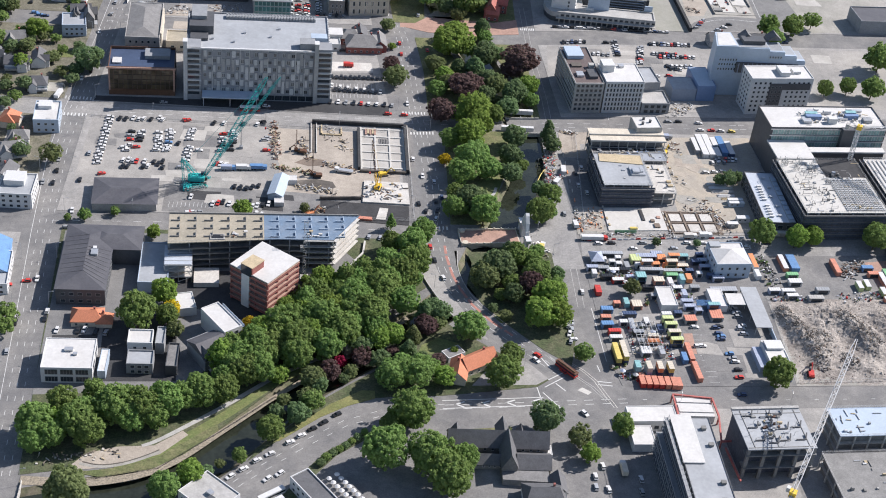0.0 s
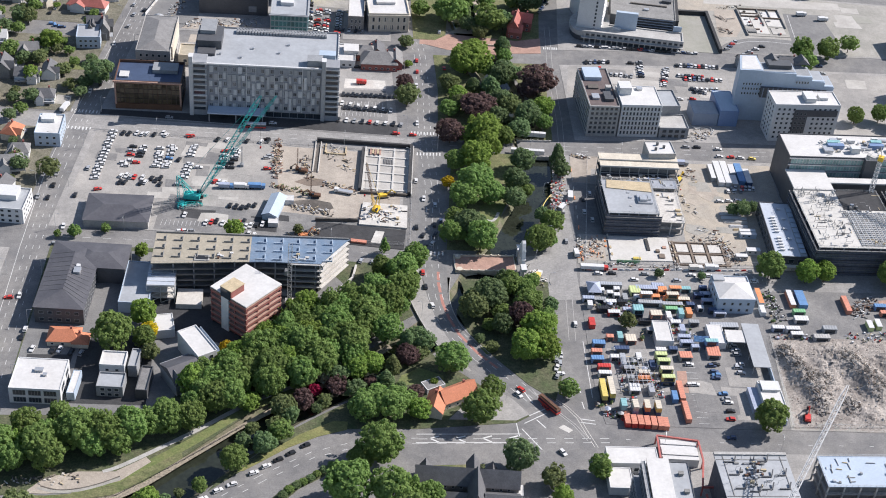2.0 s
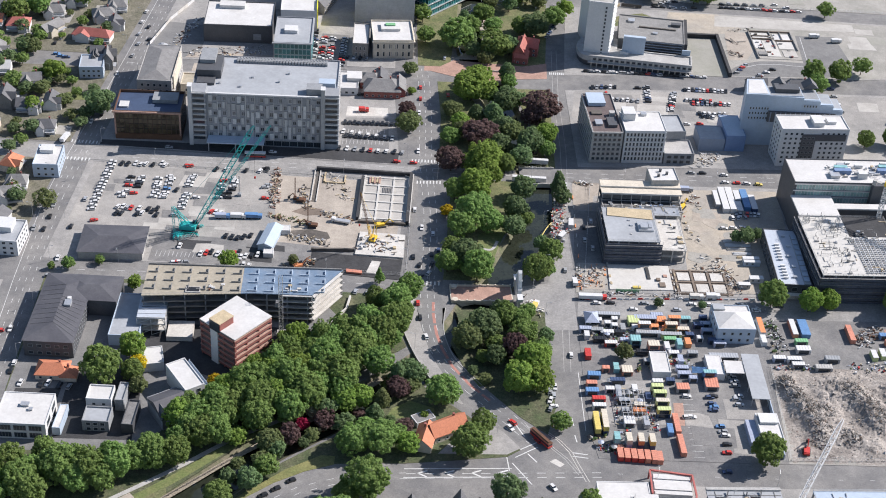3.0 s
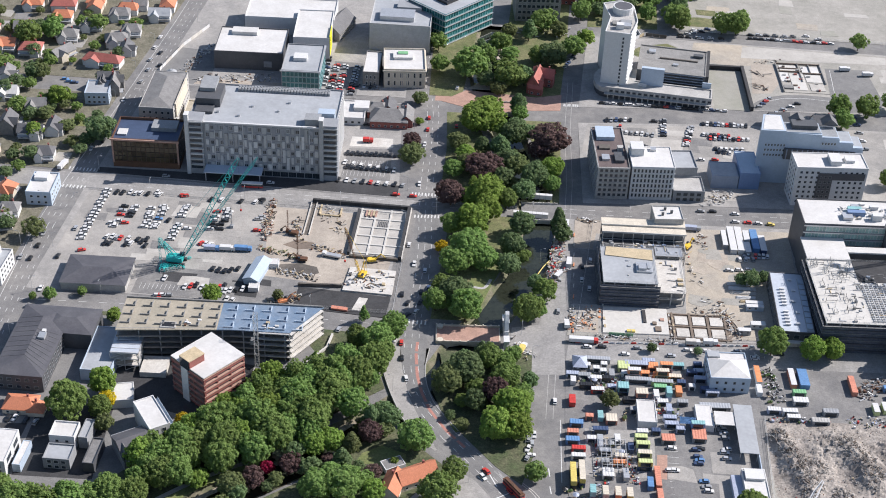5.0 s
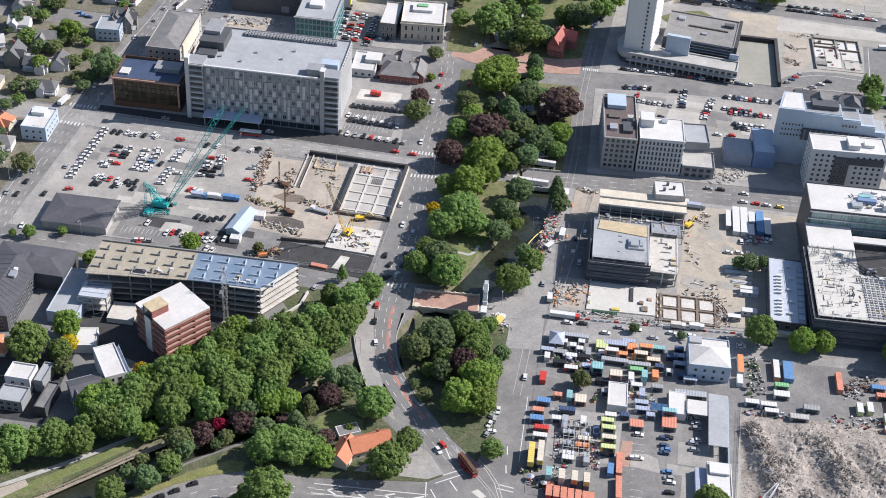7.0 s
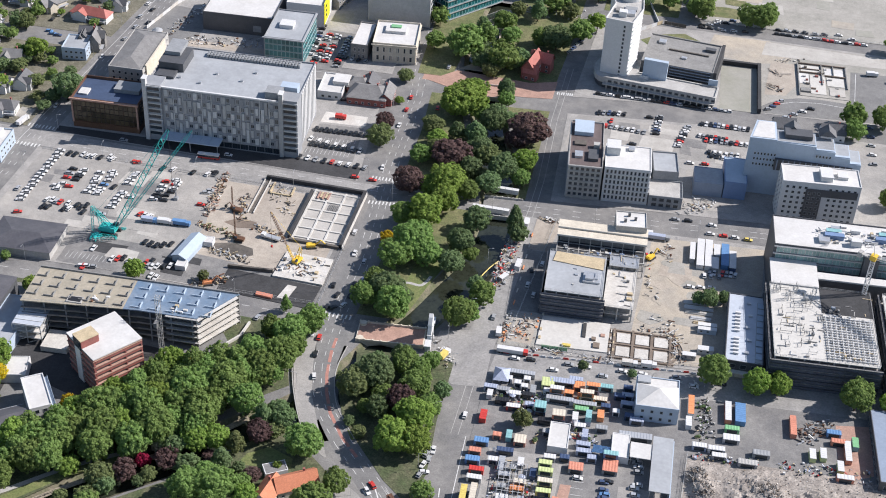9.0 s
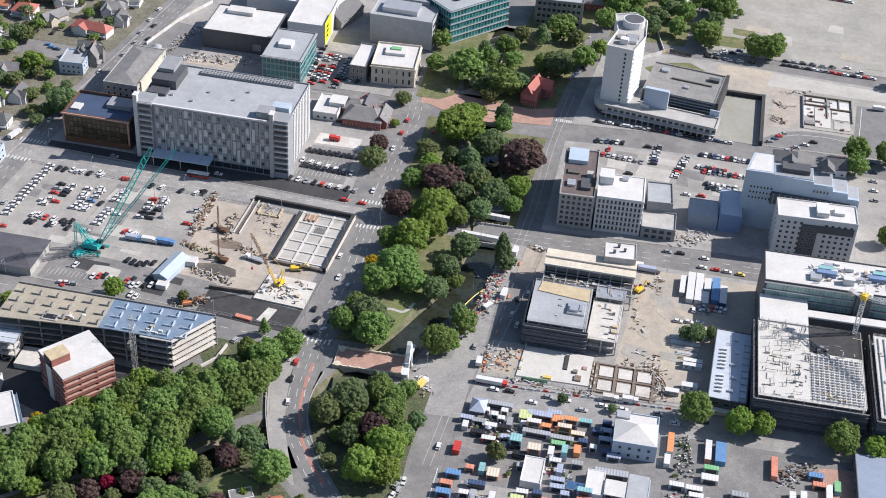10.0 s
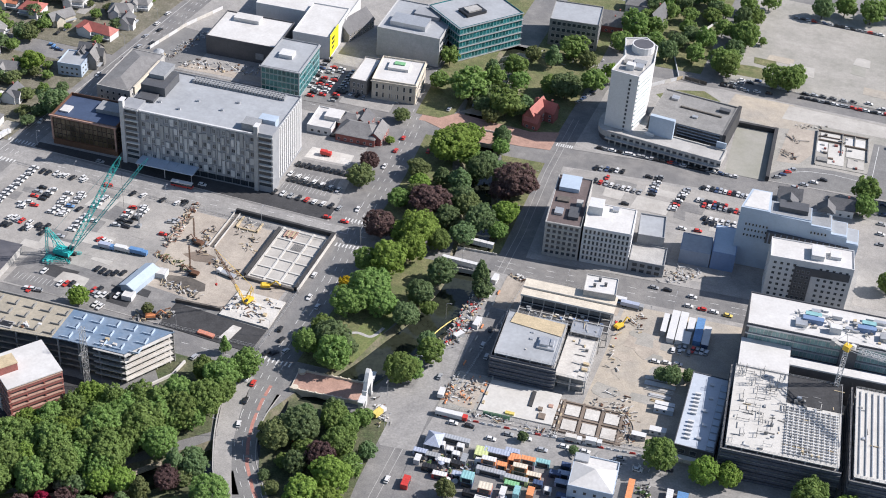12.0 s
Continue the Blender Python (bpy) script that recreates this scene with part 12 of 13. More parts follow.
car(-189.0, 76.7, 191, "white", near=False)
car(-188.8, 72.9, 192, "white", near=False)
car(-195.4, 78.3, 10, "white", near=False)
car(-194.8, 74.0, 6, "white", near=False)
car(-194.6, 69.6, 192, "white", near=False)
car(-194.2, 65.7, 189, "white", near=False)
car(-189.1, 64.7, 12, "white", near=False)
car(-194.9, 60.4, 8, "white", near=False)
car(-189.6, 60.4, 189, "white", near=False)
car(-188.3, 78.8, 12, "white", near=False)
car(-194.8, 71.9, 12, "white", near=False)
car(-194.0, 63.1, 9, "white", near=False)
car(-189.4, 62.4, 184, "white", near=False)
car(-189.1, 68.8, 9, "blue", near=False)
car(-183.6, 68.5, 80, "black", near=False)
car(-177.2, 83.0, 190, "white", near=False)
car(-177.7, 79.6, 190, "white", near=False)
car(-177.9, 76.4, 10, "white", near=False)
car(-178.0, 73.1, 10, "white", near=False)
car(-177.2, 64.9, 6, "white", near=False)
car(-177.7, 61.1, 7, "white", near=False)
car(-177.9, 58.0, 8, "white", near=False)
car(-177.8, 54.6, 184, "white", near=False)
car(-178.1, 51.5, 9, "white", near=False)
car(-172.1, 62.3, 10, "white", near=False)
car(-177.4, 81.2, 186, "silver", near=False)
car(-177.4, 62.9, 191, "silver", near=False)
car(-180.2, 44.6, 10, "silver", near=False)
car(-155.6, 83.2, 185, "white", near=False)
car(-154.1, 79.3, 5, "white", near=False)
car(-160.0, 76.0, 5, "white", near=False)
car(-154.2, 75.5, 192, "white", near=False)
car(-160.0, 72.2, 186, "white", near=False)
car(-160.4, 63.9, 6, "white", near=False)
car(-153.9, 81.4, 7, "white", near=False)
car(-160.2, 80.4, 186, "red", near=False)
car(-154.3, 72.3, 10, "black", near=False)
car(-160.3, 68.2, 188, "black", near=False)
car(-155.9, 68.6, 189, "black", near=False)
car(-155.2, 64.4, 184, "black", near=False)
car(-158.7, 65.6, 7, "black", near=False)
car(-210.8, 48.9, 76, "white", near=False)
car(-208.2, 49.3, 258, "white", near=False)
car(-199.5, 48.4, 262, "white", near=False)
car(-197.3, 44.6, 77, "white", near=False)
car(-194.8, 48.6, 79, "black", near=False)
car(-190.2, 49.3, 263, "black", near=False)
car(-210.5, 42.6, 258, "black", near=False)
car(-207.9, 43.0, 77, "black", near=False)
car(-199.7, 43.5, 83, "black", near=False)
car(-189.5, 43.9, 83, "black", near=False)
car(-192.2, 46.8, 263, "black", near=False)
car(-203.8, 48.3, 261, "red", near=False)
car(-205.7, 48.6, 79, "silver", near=False)
car(-135.5, 79.0, 9, "silver", near=False)
car(-137.0, 76.8, 13, "silver", near=False)
car(-135.7, 66.1, 7, "red", near=False)
car(-161.6, 50.2, 66, "red", near=False)
car(-159.3, 49.8, 251, "white", near=False)
car(-156.7, 49.6, 74, "white", near=False)
car(-220.4, 34.8, 24, "red", near=False)
car(-150.6, 29.1, 84, "black", near=False)
car(-147.4, 28.3, 261, "black", near=False)
car(-144.3, 28.2, 84, "black", near=False)
car(-141.4, 29.2, 256, "black", near=False)
car(-138.0, 31.0, 80, "black", near=False)
car(-160.6, 12.1, 261, "white", near=False)
car(-152.1, 12.6, 259, "white", near=False)
car(-140.0, 11.4, 257, "white", near=False)
car(-137.8, 12.5, 261, "white", near=False)
car(-137.9, 5.0, 264, "white", near=False)
car(-135.1, 4.2, 261, "white", near=False)
car(-175.5, 26.5, 77, "white", near=False)
car(-172.3, 17.4, 263, "white", near=False)
car(-132.0, 14.4, 262, "white", near=False)
car(-157.9, 13.0, 259, "red", near=False)
car(-143.7, 13.9, 262, "red", near=False)
car(-171.2, 2.9, 264, "red", near=False)
car(-155.5, 14.1, 261, "black", near=False)
car(-141.7, 15.5, 259, "black", near=False)
car(-134.9, 13.5, 84, "black", near=False)
car(-141.9, 12.4, 80, "silver", near=False)
car(-123.3, 219.9, 5, "red", near=None)
car(-123.2, 223.9, 5, "black", near=None)
car(-123.3, 227.4, 5, "white", near=None)
car(-123.0, 231.0, 185, "grey", near=None)
car(-123.7, 234.3, 185, "red", near=None)
car(-123.6, 237.9, 5, "black", near=None)
car(-123.8, 241.9, 185, "red", near=None)
car(-123.5, 249.0, 5, "silver", near=None)
car(-124.1, 252.4, 5, "white", near=None)
car(-123.8, 255.7, 185, "red", near=None)
car(-117.5, 223.7, 5, "red", near=None)
car(-117.8, 227.0, 185, "white", near=None)
car(-117.9, 230.9, 5, "white", near=None)
car(-118.3, 234.2, 5, "red", near=None)
car(-118.3, 238.0, 5, "white", near=None)
car(-117.8, 241.9, 185, "red", near=None)
car(-118.3, 245.0, 185, "grey", near=None)
car(-118.1, 252.3, 5, "silver", near=None)
car(-118.7, 256.1, 5, "white", near=None)
car(-110.1, 220.0, 185, "grey", near=None)
car(-109.7, 223.6, 185, "black", near=None)
car(-110.4, 226.9, 5, "red", near=None)
car(-110.2, 230.6, 5, "black", near=None)
car(-110.6, 234.7, 5, "grey", near=None)
car(-110.3, 237.9, 5, "silver", near=None)
car(-110.6, 241.6, 5, "silver", near=None)
car(-110.6, 245.2, 5, "silver", near=None)
car(-111.2, 248.7, 5, "grey", near=None)
car(-110.6, 252.2, 5, "white", near=None)
car(-110.6, 255.9, 5, "silver", near=None)
car(-223.5, 91.9, 11, "white", near=None)
car(-223.5, 88.6, 7, "white", near=None)
car(-223.4, 85.2, 192, "white", near=None)
car(-223.7, 81.7, 10, "white", near=None)
car(-223.9, 78.4, 8, "white", near=None)
car(-223.7, 75.0, 191, "white", near=None)
car(-223.8, 71.6, 7, "white", near=None)
car(-224.0, 68.3, 12, "white", near=None)
car(-224.0, 65.1, 10, "white", near=None)
car(-224.1, 61.8, 11, "white", near=None)
car(-223.9, 58.3, 189, "white", near=None)
car(-224.2, 54.9, 8, "white", near=None)
car(-224.3, 51.7, 189, "white", near=None)
car(-224.1, 48.3, 8, "white", near=None)
car(-224.2, 44.8, 192, "white", near=None)
car(-196.5, 94.0, 257, "white", near=False)
car(-182.0, 93.1, 2, "red", near=False)
car(-139.2, 95.7, 185, "black", near=False)
car(-100.8, 151.4, 267, "black", near=False)
car(-98.0, 151.6, 85, "black", near=False)
car(-95.2, 151.8, 266, "black", near=False)
car(-92.7, 151.8, 87, "black", near=False)
car(-89.8, 152.0, 263, "black", near=False)
car(-87.1, 152.3, 83, "black", near=False)
car(-84.5, 152.5, 263, "black", near=False)
car(-81.6, 152.7, 85, "black", near=False)
car(-78.9, 152.7, 266, "black", near=False)
car(-76.3, 153.0, 85, "black", near=False)
car(-73.4, 153.0, 87, "black", near=False)
car(-70.8, 153.3, 267, "black", near=False)
car(-100.6, 141.1, 263, "white", near=False)
car(-95.7, 140.5, 82, "white", near=False)
car(-91.2, 139.7, 86, "white", near=False)
car(-86.2, 139.1, 84, "white", near=False)
car(-81.4, 138.4, 82, "white", near=False)
car(-76.5, 138.0, 87, "white", near=False)
car(-71.9, 137.2, 266, "white", near=False)
car(-101.4, 122.3, 262, "black", near=False)
car(-96.7, 122.5, 265, "white", near=False)
car(-92.2, 122.3, 263, "grey", near=False)
car(-87.6, 122.3, 266, "black", near=False)
car(-83.3, 122.6, 85, "red", near=False)
car(-79.0, 122.4, 86, "white", near=False)
car(-74.2, 122.6, 83, "white", near=False)
car(-69.7, 122.5, 263, "black", near=False)
car(-65.2, 122.5, 82, "grey", near=False)
car(-98.8, 136.6, 262, "black", near=False)
car(-95.9, 136.8, 87, "black", near=False)
car(-92.9, 136.7, 264, "black", near=False)
car(-90.0, 136.6, 86, "black", near=False)
car(-86.9, 136.6, 83, "black", near=False)
car(-83.8, 136.6, 266, "black", near=False)
car(-80.8, 136.6, 84, "black", near=False)
car(-77.8, 136.5, 87, "black", near=False)
car(-74.6, 136.4, 82, "black", near=False)
car(-94.6, 185.3, 7, "black", near=False)
car(-86.8, 186.0, 189, "silver", near=False)
car(-78.8, 186.3, 10, "black", near=False)
car(-71.1, 186.9, 8, "red", near=False)
car(-229.5, 53.8, 93, "silver", near=None)
car(-244.4, 46.6, 272, "grey", near=None)
car(-243.6, 35.7, 94, "black", near=None)
car(-230.6, 27.9, 91, "black", near=None)
car(-243.1, 190.5, 274, "white", near=None)
car(-230.3, 0.1, 273, "white", near=None)
car(-241.2, 142.2, 270, "black", near=None)
car(-245.9, 152.0, 274, "black", near=None)
car(-237.6, 150.8, 95, "grey", near=None)
car(-245.2, 132.7, 274, "white", near=None)
car(-248.9, 24.3, 273, "grey", near=None)
car(-243.7, 24.1, 92, "black", near=None)
car(-242.1, 164.1, 91, "black", near=None)
car(-230.7, -14.9, 7, "grey", near=None)
car(-67.7, 112.4, 7, "red", near=False)
car(-56.2, 125.3, 275, "white", near=False)
car(-54.8, 65.7, 91, "white", near=False)
car(-50.1, 48.9, 270, "white", near=False)
car(-53.1, 22.3, 95, "black", near=False)
car(-43.8, 25.6, 90, "black", near=False)
car(-48.6, -16.0, 94, "red", near=False)
car(-137.9, 113.1, 3, "white", near=False)
car(-196.1, 110.7, 5, "grey", near=False)
car(-44.0, 43.9, 93, "silver", near=False)
car(-40.5, 29.5, 92, "navy", near=False)
car(-79.8, -10.4, 80, "silver", near=False)
car(-73.9, -10.6, 78, "silver", near=False)
car(-229.2, -86.9, 271, "black", near=None)
car(-229.0, -81.3, 90, "white", near=None)
car(-241.9, -90.5, 270, "black", near=None)
car(-241.8, -110.6, 95, "silver", near=None)
car(-222.5, -94.7, 262, "white", near=None)
car(-210.4, -93.8, 259, "white")
car(-205.1, -94.8, 259, "black")
car(-200.6, -95.1, 82, "grey")
car(-213.2, -94.6, 262, "black")
car(-242.3, -59.3, 188, "red", near=None)
car(-237.7, -57.4, 274, "white", near=None)
car(-250.5, -62.8, 7, "red", near=None)
car(-253.8, -52.7, 257, "white", near=None)
car(-114.6, -162.1, 29, "white")
car(-109.9, -157.7, 33, "white")
car(-105.4, -153.5, 212, "black")
car(-100.6, -149.2, 215, "black")
car(-94.9, -143.8, 212, "black")
car(-138.3, -183.5, 222, "white")
car(-133.1, -178.8, 37, "white")
car(-127.8, -173.5, 35, "white")
car(-122.6, -169.6, 207, "white")
car(-118.1, -180.8, 221, "white")
car(-123.0, -184.1, 222, "white")
car(15.7, -137.2, 306, "white")
car(19.4, -170.0, 95, "white")
car(14.7, -182.6, 92, "silver")
car(20.0, -183.7, 97, "white")
car(35.0, -177.0, 93, "silver")
car(34.1, -184.4, 96, "grey")
car(91.6, -120.2, 186, "navy")
car(15.3, -176.3, 93, "white")
car(17.8, -72.0, 274, "white")
car(17.1, -77.9, 92, "silver")
car(16.9, -85.5, 17, "white")
car(79.4, -86.2, 2, "white")
car(78.4, -72.2, 3, "white")
car(91.0, -70.8, 4, "black")
car(90.4, -78.4, 182, "blue")
car(91.8, -91.3, 183, "blue")
car(92.6, -94.6, 185, "grey")
car(93.5, -97.0, 3, "white")
car(93.6, -102.8, 7, "black")
car(92.9, -108.2, 182, "red")
car(102.1, -59.4, 182, "white", near=False)
car(102.7, -69.7, 186, "white")
car(102.4, -75.6, 3, "silver")
car(102.4, -62.3, 5, "grey")
car(72.6, -41.0, 7, "white", near=False)
car(256.6, 7.5, 180, "white", near=False)
car(47.2, 214.5, 267, "black", near=False)
car(50.0, 215.1, 265, "grey", near=False)
car(52.9, 215.8, 266, "navy", near=False)
car(55.6, 216.2, 85, "black", near=False)
car(58.4, 216.8, 264, "white", near=False)
car(61.4, 217.4, 86, "black", near=False)
car(49.8, 201.8, 263, "black", near=False)
car(52.9, 201.7, 87, "red", near=False)
car(56.1, 201.7, 267, "silver", near=False)
car(58.9, 201.5, 86, "white", near=False)
car(62.0, 201.5, 82, "grey", near=False)
car(65.3, 201.4, 85, "white", near=False)
car(68.2, 201.3, 262, "white", near=False)
car(71.4, 201.1, 85, "grey", near=False)
car(74.6, 200.9, 264, "grey", near=False)
car(55.2, 207.4, 267, "red", near=False)
car(81.3, 220.1, 185, "grey", near=False)
car(81.1, 217.1, 187, "black", near=False)
car(81.2, 214.0, 188, "white", near=False)
car(80.9, 210.9, 9, "silver", near=False)
car(81.0, 207.7, 7, "white", near=False)
car(81.0, 204.8, 8, "navy", near=False)
car(81.0, 201.5, 6, "black", near=False)
car(97.6, 213.7, 192, "silver", near=False)
car(97.4, 211.2, 11, "grey", near=False)
car(96.8, 208.8, 10, "white", near=False)
car(96.3, 206.6, 190, "white", near=False)
car(96.1, 204.1, 189, "black", near=False)
car(95.5, 201.7, 9, "white", near=False)
car(94.9, 199.3, 8, "black", near=False)
car(94.8, 197.0, 9, "red", near=False)
car(94.1, 194.4, 190, "white", near=False)
car(93.9, 192.1, 189, "white", near=False)
car(105.2, 219.8, 85, "black", near=None)
car(107.7, 219.9, 267, "white", near=None)
car(110.0, 220.1, 267, "black", near=None)
car(112.5, 220.0, 268, "navy", near=None)
car(114.6, 220.3, 268, "silver", near=None)
car(117.1, 220.4, 86, "white", near=None)
car(119.4, 220.5, 86, "red", near=None)
car(121.6, 220.6, 269, "black", near=None)
car(123.9, 220.8, 269, "white", near=None)
car(126.2, 220.8, 85, "silver", near=None)
car(128.7, 221.1, 89, "white", near=None)
car(131.0, 221.1, 267, "black", near=None)
car(105.1, 206.9, 85, "white", near=None)
car(107.2, 206.9, 90, "grey", near=None)
car(109.3, 206.8, 86, "black", near=None)
car(111.3, 206.9, 85, "black", near=None)
car(113.6, 206.6, 267, "red", near=None)
car(115.6, 206.7, 90, "black", near=None)
car(117.8, 206.6, 86, "black", near=None)
car(119.8, 206.5, 267, "red", near=None)
car(108.8, 202.9, 267, "red", near=None)
car(111.6, 203.1, 86, "white", near=None)
car(114.3, 203.5, 268, "navy", near=None)
car(117.4, 203.7, 270, "grey", near=None)
car(120.1, 204.0, 88, "silver", near=None)
car(122.7, 204.1, 88, "black", near=None)
car(125.6, 204.5, 265, "red", near=None)
car(128.3, 204.6, 85, "white", near=None)
car(131.1, 205.0, 90, "white", near=None)
car(111.4, 191.3, 89, "black", near=None)
car(114.5, 191.6, 88, "white", near=None)
car(117.4, 191.6, 87, "white", near=None)
car(120.7, 191.6, 88, "white", near=None)
car(123.6, 191.6, 267, "silver", near=None)
car(126.9, 191.8, 269, "white", near=None)
car(113.0, 188.1, 87, "black", near=None)
car(116.2, 187.9, 268, "black", near=None)
car(119.3, 187.7, 89, "white", near=None)
car(102.3, 177.1, 4, "white", near=None)
car(110.3, 178.4, 6, "red", near=None)
car(75.8, 217.9, 3, "black", near=False)
car(69.7, 187.0, 5, "black", near=False)
car(44.3, 235.0, 1, "black", near=None)
car(47.7, 235.0, 0, "grey", near=None)
car(51.5, 235.3, 1, "white", near=None)
car(55.0, 235.4, 182, "black", near=None)
car(58.6, 235.4, 184, "white", near=None)
car(62.0, 235.7, 2, "white", near=None)
car(65.5, 235.7, 185, "silver", near=None)
car(69.0, 235.9, 359, "grey", near=None)
car(72.5, 236.0, 181, "silver", near=None)
car(76.2, 236.1, 4, "black", near=None)
car(79.8, 236.3, 4, "black", near=None)
car(83.4, 236.5, 182, "red", near=None)
car(87.0, 236.5, 0, "navy", near=None)
car(90.4, 236.6, 183, "white", near=None)
car(94.1, 236.8, 179, "black", near=None)
car(97.4, 236.9, 184, "black", near=None)
car(101.2, 237.0, 179, "black", near=None)
car(104.5, 237.2, 1, "grey", near=None)
car(108.2, 237.4, 1, "white", near=None)
car(111.7, 237.5, 359, "navy", near=None)
car(115.2, 237.5, 3, "grey", near=None)
car(118.7, 237.7, 184, "white", near=None)
car(95.4, 337.6, 181, "black", near=None)
car(100.1, 340.4, 1, "silver", near=None)
car(104.5, 343.4, 184, "white", near=None)
car(109.2, 346.6, 2, "grey", near=None)
car(114.0, 349.6, 6, "navy", near=None)
car(108.6, 335.4, 3, "white", near=None)
car(115.4, 336.4, 2, "white", near=None)
car(122.6, 337.4, 3, "black", near=None)
car(142.4, 340.9, 5, "black", near=None)
car(146.1, 341.1, 1, "black", near=None)
car(149.8, 341.1, 3, "black", near=None)
car(153.4, 341.2, 182, "grey", near=None)
car(157.1, 341.3, 4, "black", near=None)
car(160.9, 341.4, 3, "white", near=None)
car(164.6, 341.4, 182, "silver", near=None)
car(168.1, 341.6, 2, "grey", near=None)
car(171.7, 341.8, 1, "red", near=None)
car(175.1, 341.4, 182, "red", near=None)
car(179.4, 341.6, 6, "white", near=None)
car(183.6, 341.7, 182, "black", near=None)
car(187.5, 342.0, 6, "white", near=None)
car(191.5, 342.4, 6, "red", near=None)
car(195.8, 342.7, 2, "white", near=None)
car(180.3, 350.8, 2, "white", near=None)
car(188.1, 347.6, 182, "white", near=None)
car(141.0, 247.0, 27, "grey", near=None)
car(143.3, 250.6, 30, "navy", near=None)
car(145.5, 254.4, 31, "red", near=None)
car(147.5, 258.0, 208, "silver", near=None)
car(151.4, 240.7, 3, "silver", near=None)
car(155.8, 245.4, 2, "silver", near=None)
car(160.6, 250.0, 3, "white", near=None)
car(165.1, 254.5, 3, "black", near=None)
car(198.3, 243.4, 5, "navy", near=None)
car(198.9, 233.7, 182, "navy", near=None)
car(199.3, 224.2, 3, "silver", near=None)
car(199.7, 214.6, 3, "white", near=None)
car(200.0, 205.0, 187, "grey", near=None)
car(124.3, 445.2, 351, "grey", near=None)
car(127.9, 445.3, 170, "black", near=None)
car(131.4, 445.1, 353, "white", near=None)
car(135.4, 445.2, 351, "red", near=None)
car(139.0, 445.2, 355, "grey", near=None)
car(142.2, 445.3, 352, "navy", near=None)
car(146.0, 445.2, 351, "silver", near=None)
car(149.6, 445.2, 174, "black", near=None)
car(153.3, 445.2, 174, "black", near=None)
car(156.9, 445.2, 351, "white", near=None)
car(160.4, 445.1, 354, "black", near=None)
car(164.0, 445.1, 173, "grey", near=None)
car(167.6, 445.1, 175, "silver", near=None)
car(171.2, 445.1, 173, "red", near=None)
car(174.7, 445.1, 353, "grey", near=None)
car(178.6, 445.1, 350, "white", near=None)
car(20.2, 279.1, 59, "silver", near=None)
car(21.8, 284.2, 241, "navy", near=None)
car(23.3, 289.4, 59, "silver", near=None)
car(24.7, 294.7, 240, "navy", near=None)
car(26.2, 299.9, 58, "white", near=None)
car(28.0, 305.0, 61, "silver", near=None)
car(29.3, 310.2, 58, "grey", near=None)
car(-136.9, 316.1, 83, "black", near=None)
car(-135.7, 309.4, 82, "black", near=None)
car(-135.0, 302.4, 263, "black", near=None)
car(-133.7, 295.5, 263, "red", near=None)
car(-133.0, 288.8, 82, "silver", near=None)
car(-130.8, 265.7, 7, "black", near=None)
car(-130.4, 261.3, 182, "black", near=None)
car(-130.3, 256.7, 185, "grey", near=None)
car(-129.6, 252.0, 4, "navy", near=None)
car(-129.5, 247.5, 7, "white", near=None)
car(-129.1, 242.9, 187, "black", near=None)
car(-128.9, 238.5, 5, "white", near=None)
car(-128.4, 233.9, 185, "grey", near=None)
car(-128.3, 229.2, 184, "white", near=None)
car(-135.5, 258.6, 7, "grey", near=None)
car(-135.2, 251.2, 184, "black", near=None)
car(-134.7, 243.8, 5, "white", near=None)
car(-106.8, 231.9, 82, "black", near=None)
car(-102.8, 231.6, 262, "white", near=None)
car(-98.8, 231.2, 260, "black", near=None)
car(-94.5, 231.2, 80, "grey", near=None)
car(15.9, -72.6, 254, "silver")
car(15.7, -75.4, 73, "grey")
car(15.6, -81.4, 255, "white")
car(15.5, -87.2, 74, "grey")
car(99.5, -55.0, 5, "silver", near=False)
car(101.3, -56.7, 187, "silver", near=False)
car(89.1, -71.8, 6, "navy")
car(89.7, -76.1, 6, "navy")
car(89.9, -80.5, 182, "navy")
car(101.6, -71.8, 3, "silver")
car(9.4, -108.7, 127, "red")
car(-2.7, -101.7, 309, "white")
car(-1.5, -98.0, 130, "red")
car(77.3, -86.6, 7, "white")
car(-18.5, -40.5, 80, "red", near=False)
car(-53.6, -7.4, 58, "black", near=False)
car(-52.5, -14.3, 281, "white", near=False)
car(-46.9, -27.4, 97, "black", near=False)
car(-43.2, -41.7, 106, "white", near=False)
car(-51.8, 4.6, 242, "black", near=False)
car(-48.4, 6.0, 58, "black", near=False)
car(-44.5, 9.1, 72, "white", near=False)
car(-43.3, 16.8, 256, "black", near=False)
car(-49.4, 15.7, 77, "black", near=False)
car(-172.3, 3.2, 9, "white", near=False)
car(-169.6, 3.7, 9, "white", near=False)
car(-167.3, 3.8, 190, "grey", near=False)
car(-41.8, 192.3, 96, "red", near=False)
car(-58.9, 199.5, 94, "red", near=False)
car(-58.2, 185.7, 91, "red", near=False)
car(-58.1, 168.3, 270, "white", near=False)
car(-58.3, 112.4, 7, "red", near=False)
car(-45.8, 239.1, 90, "white", near=None)
car(118.2, 114.7, 6, "white", near=False)
car(124.6, 114.9, 184, "red", near=False)
car(130.5, 115.0, 4, "white", near=False)
car(137.1, 115.0, 2, "mustard", near=False)
car(118.5, 122.5, 2, "white", near=False)
car(106.2, 123.0, 5, "black", near=False)
car(99.7, 122.4, 3, "grey", near=False)
car(120.4, 82.0, 84, "grey", near=False)
car(122.5, 82.3, 266, "white", near=False)
car(126.4, 82.7, 262, "red", near=False)
car(128.4, 82.8, 263, "grey", near=False)
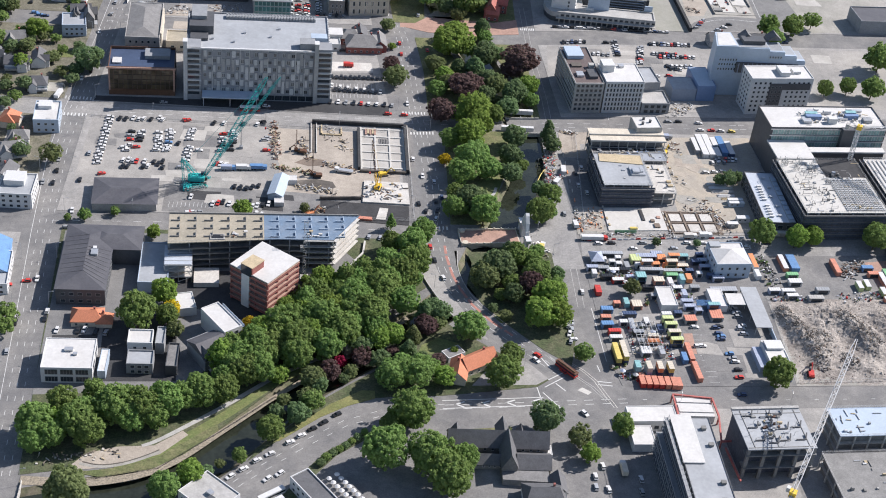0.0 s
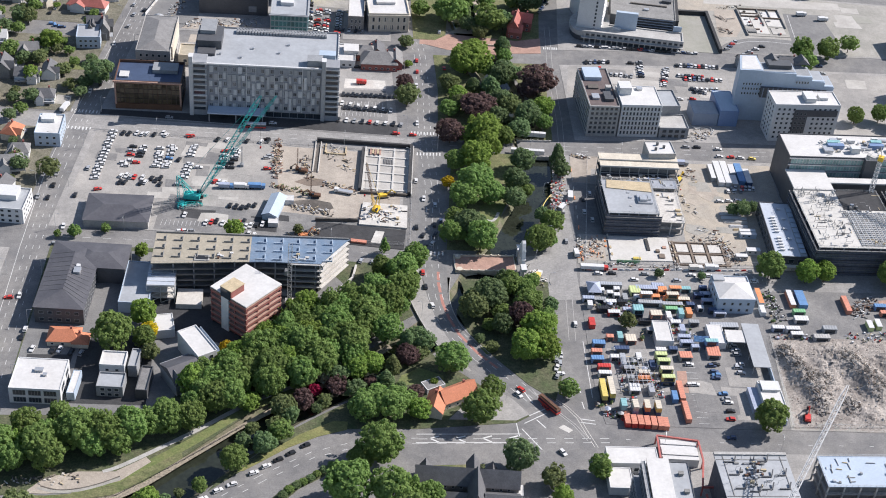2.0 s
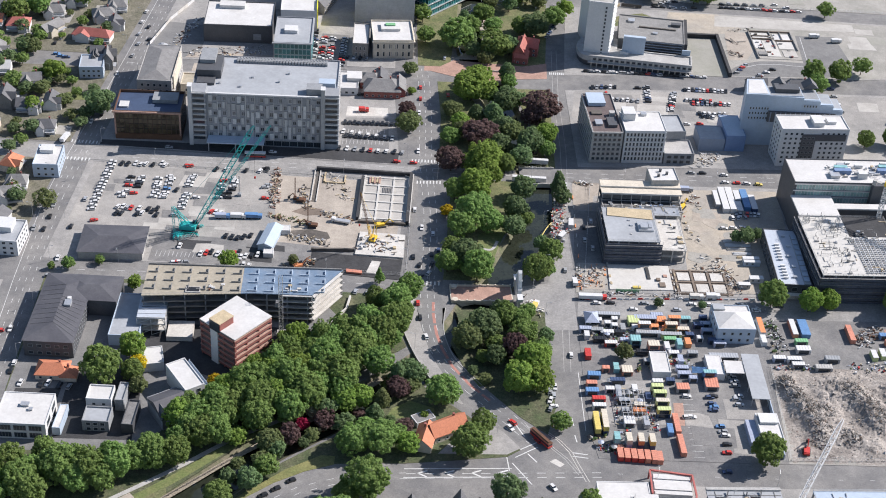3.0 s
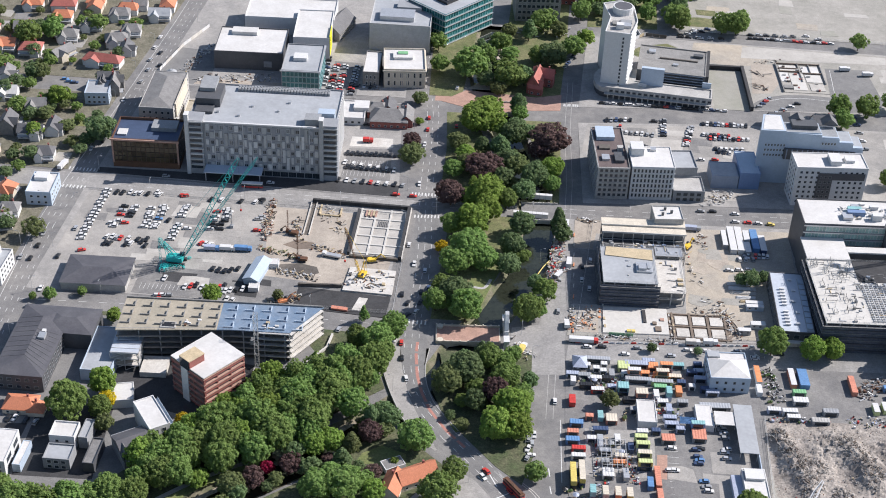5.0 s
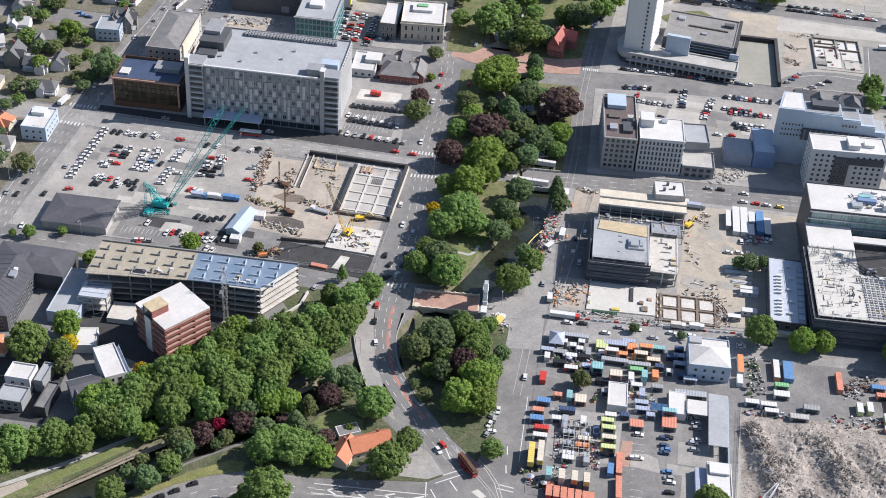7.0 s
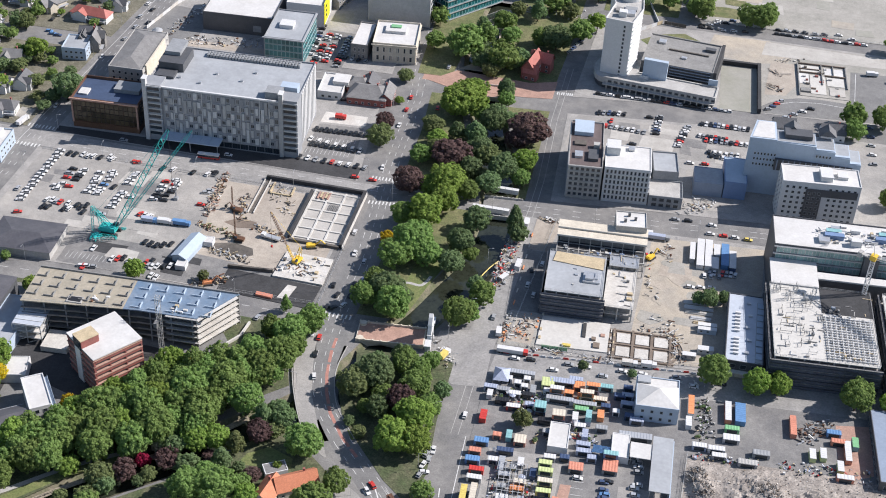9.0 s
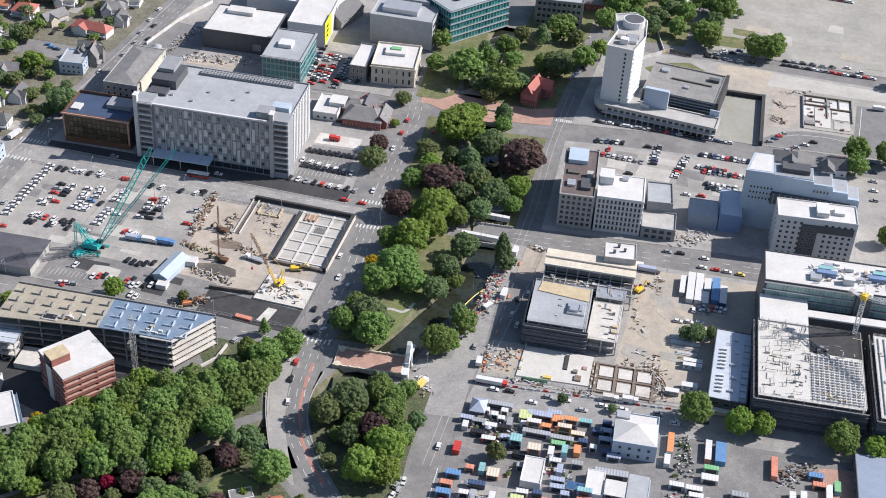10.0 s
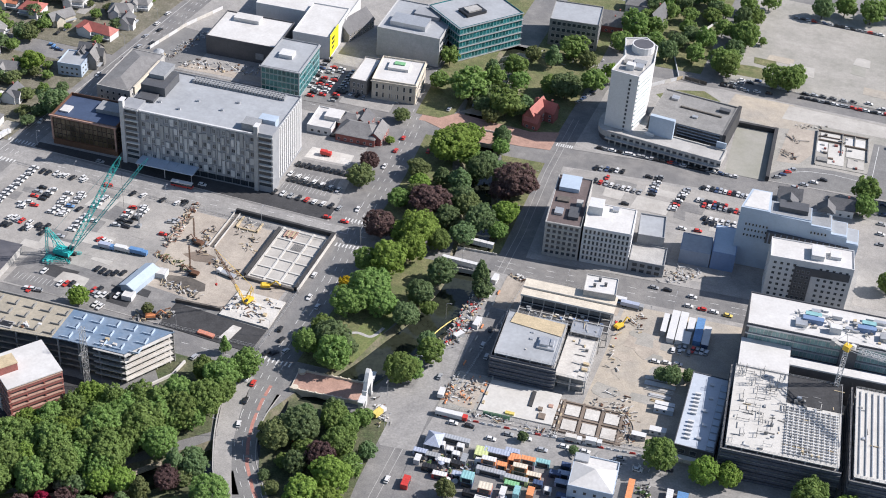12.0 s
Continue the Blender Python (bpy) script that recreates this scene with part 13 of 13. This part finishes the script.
car(130.5, 83.1, 267, "white", near=False)
car(132.6, 83.5, 84, "silver", near=False)
car(40.0, -6.0, 5, "white", near=False)
car(47.0, -5.0, 5, "black", near=False)
car(58.0, -9.0, 5, "white", near=False)
car(64.0, -3.5, 5, "grey", near=False)
car(72.0, -3.0, 5, "white", near=False)
car(80.0, -7.0, 5, "silver", near=False)
car(88.0, -1.5, 5, "white", near=False)
car(97.0, -1.0, 5, "white", near=False)
car(101.0, -5.0, 5, "black", near=False)
car(112.0, 1.0, 5, "grey", near=False)
car(120.0, -3.0, 5, "white", near=False)
car(132.0, 2.0, 5, "black", near=False)
car(26.0, -48.0, 92, "white", near=False)
car(25.0, 20.0, 90, "grey", near=False)
car(36.0, 48.0, 90, "white", near=False)
car(36.0, 60.0, 92, "black", near=False)
car(40.0, 41.0, 90, "white", near=False)
car(40.0, 66.0, 90, "silver", near=False)
car(118.0, 79.0, 94, "white", near=False)
car(121.0, 79.5, 94, "white", near=False)
car(125.0, 80.0, 94, "grey", near=False)
car(112.0, 68.0, 4, "white", near=False)
car(117.0, 69.0, 4, "white", near=False)
car(122.0, 70.0, 8, "white", near=False)

# cars about the far streets and yards
for _x, _y, _h, _c in (
        (142.9, 346.3, -3, "black"),
        (148.1, 347.0, -3, "silver"),
        (153.3, 347.2, -3, "black"),
        (159.2, 347.5, -3, "black"),
        (165.7, 347.9, -3, "grey"),
        (171.2, 348.4, -3, "black"),
        (95.6, 335.2, -3, "black"),
        (100.7, 335.5, -3, "black"),
        (106.9, 335.8, -3, "grey"),
        (110.2, 345.5, -3, "black"),
        (104.8, 346.4, -3, "white"),
        (-242.5, 260.1, 80, "white"),
        (-233.3, 237.1, 80, "black"),
        (-241.0, 243.3, 80, "silver"),
        (-239.0, 214.4, 82, "grey"),
        (-261.0, 184.6, 82, "white"),
        (-237.2, 253.7, 80, "black"),
        (-238.5, 230.2, 80, "silver"),
        (-304.7, 233.0, 10, "silver"),
        (-289.7, 223.7, 95, "black"),
        (-281.9, 207.5, 10, "blue"),
        (-278.1, 206.5, 10, "navy"),
        (-287.9, 230.3, 95, "white"),
        (-319.9, 242.1, 10, "black"),
        (-285.2, 209.9, 10, "blue"),
        (-242.9, 275.0, 80, "white"),
):
    car(_x, _y, _h, _c, None)
join_meshes("distant_cars", FAR_CARS, "rows of distant parked cars of mixed colours", "cars")
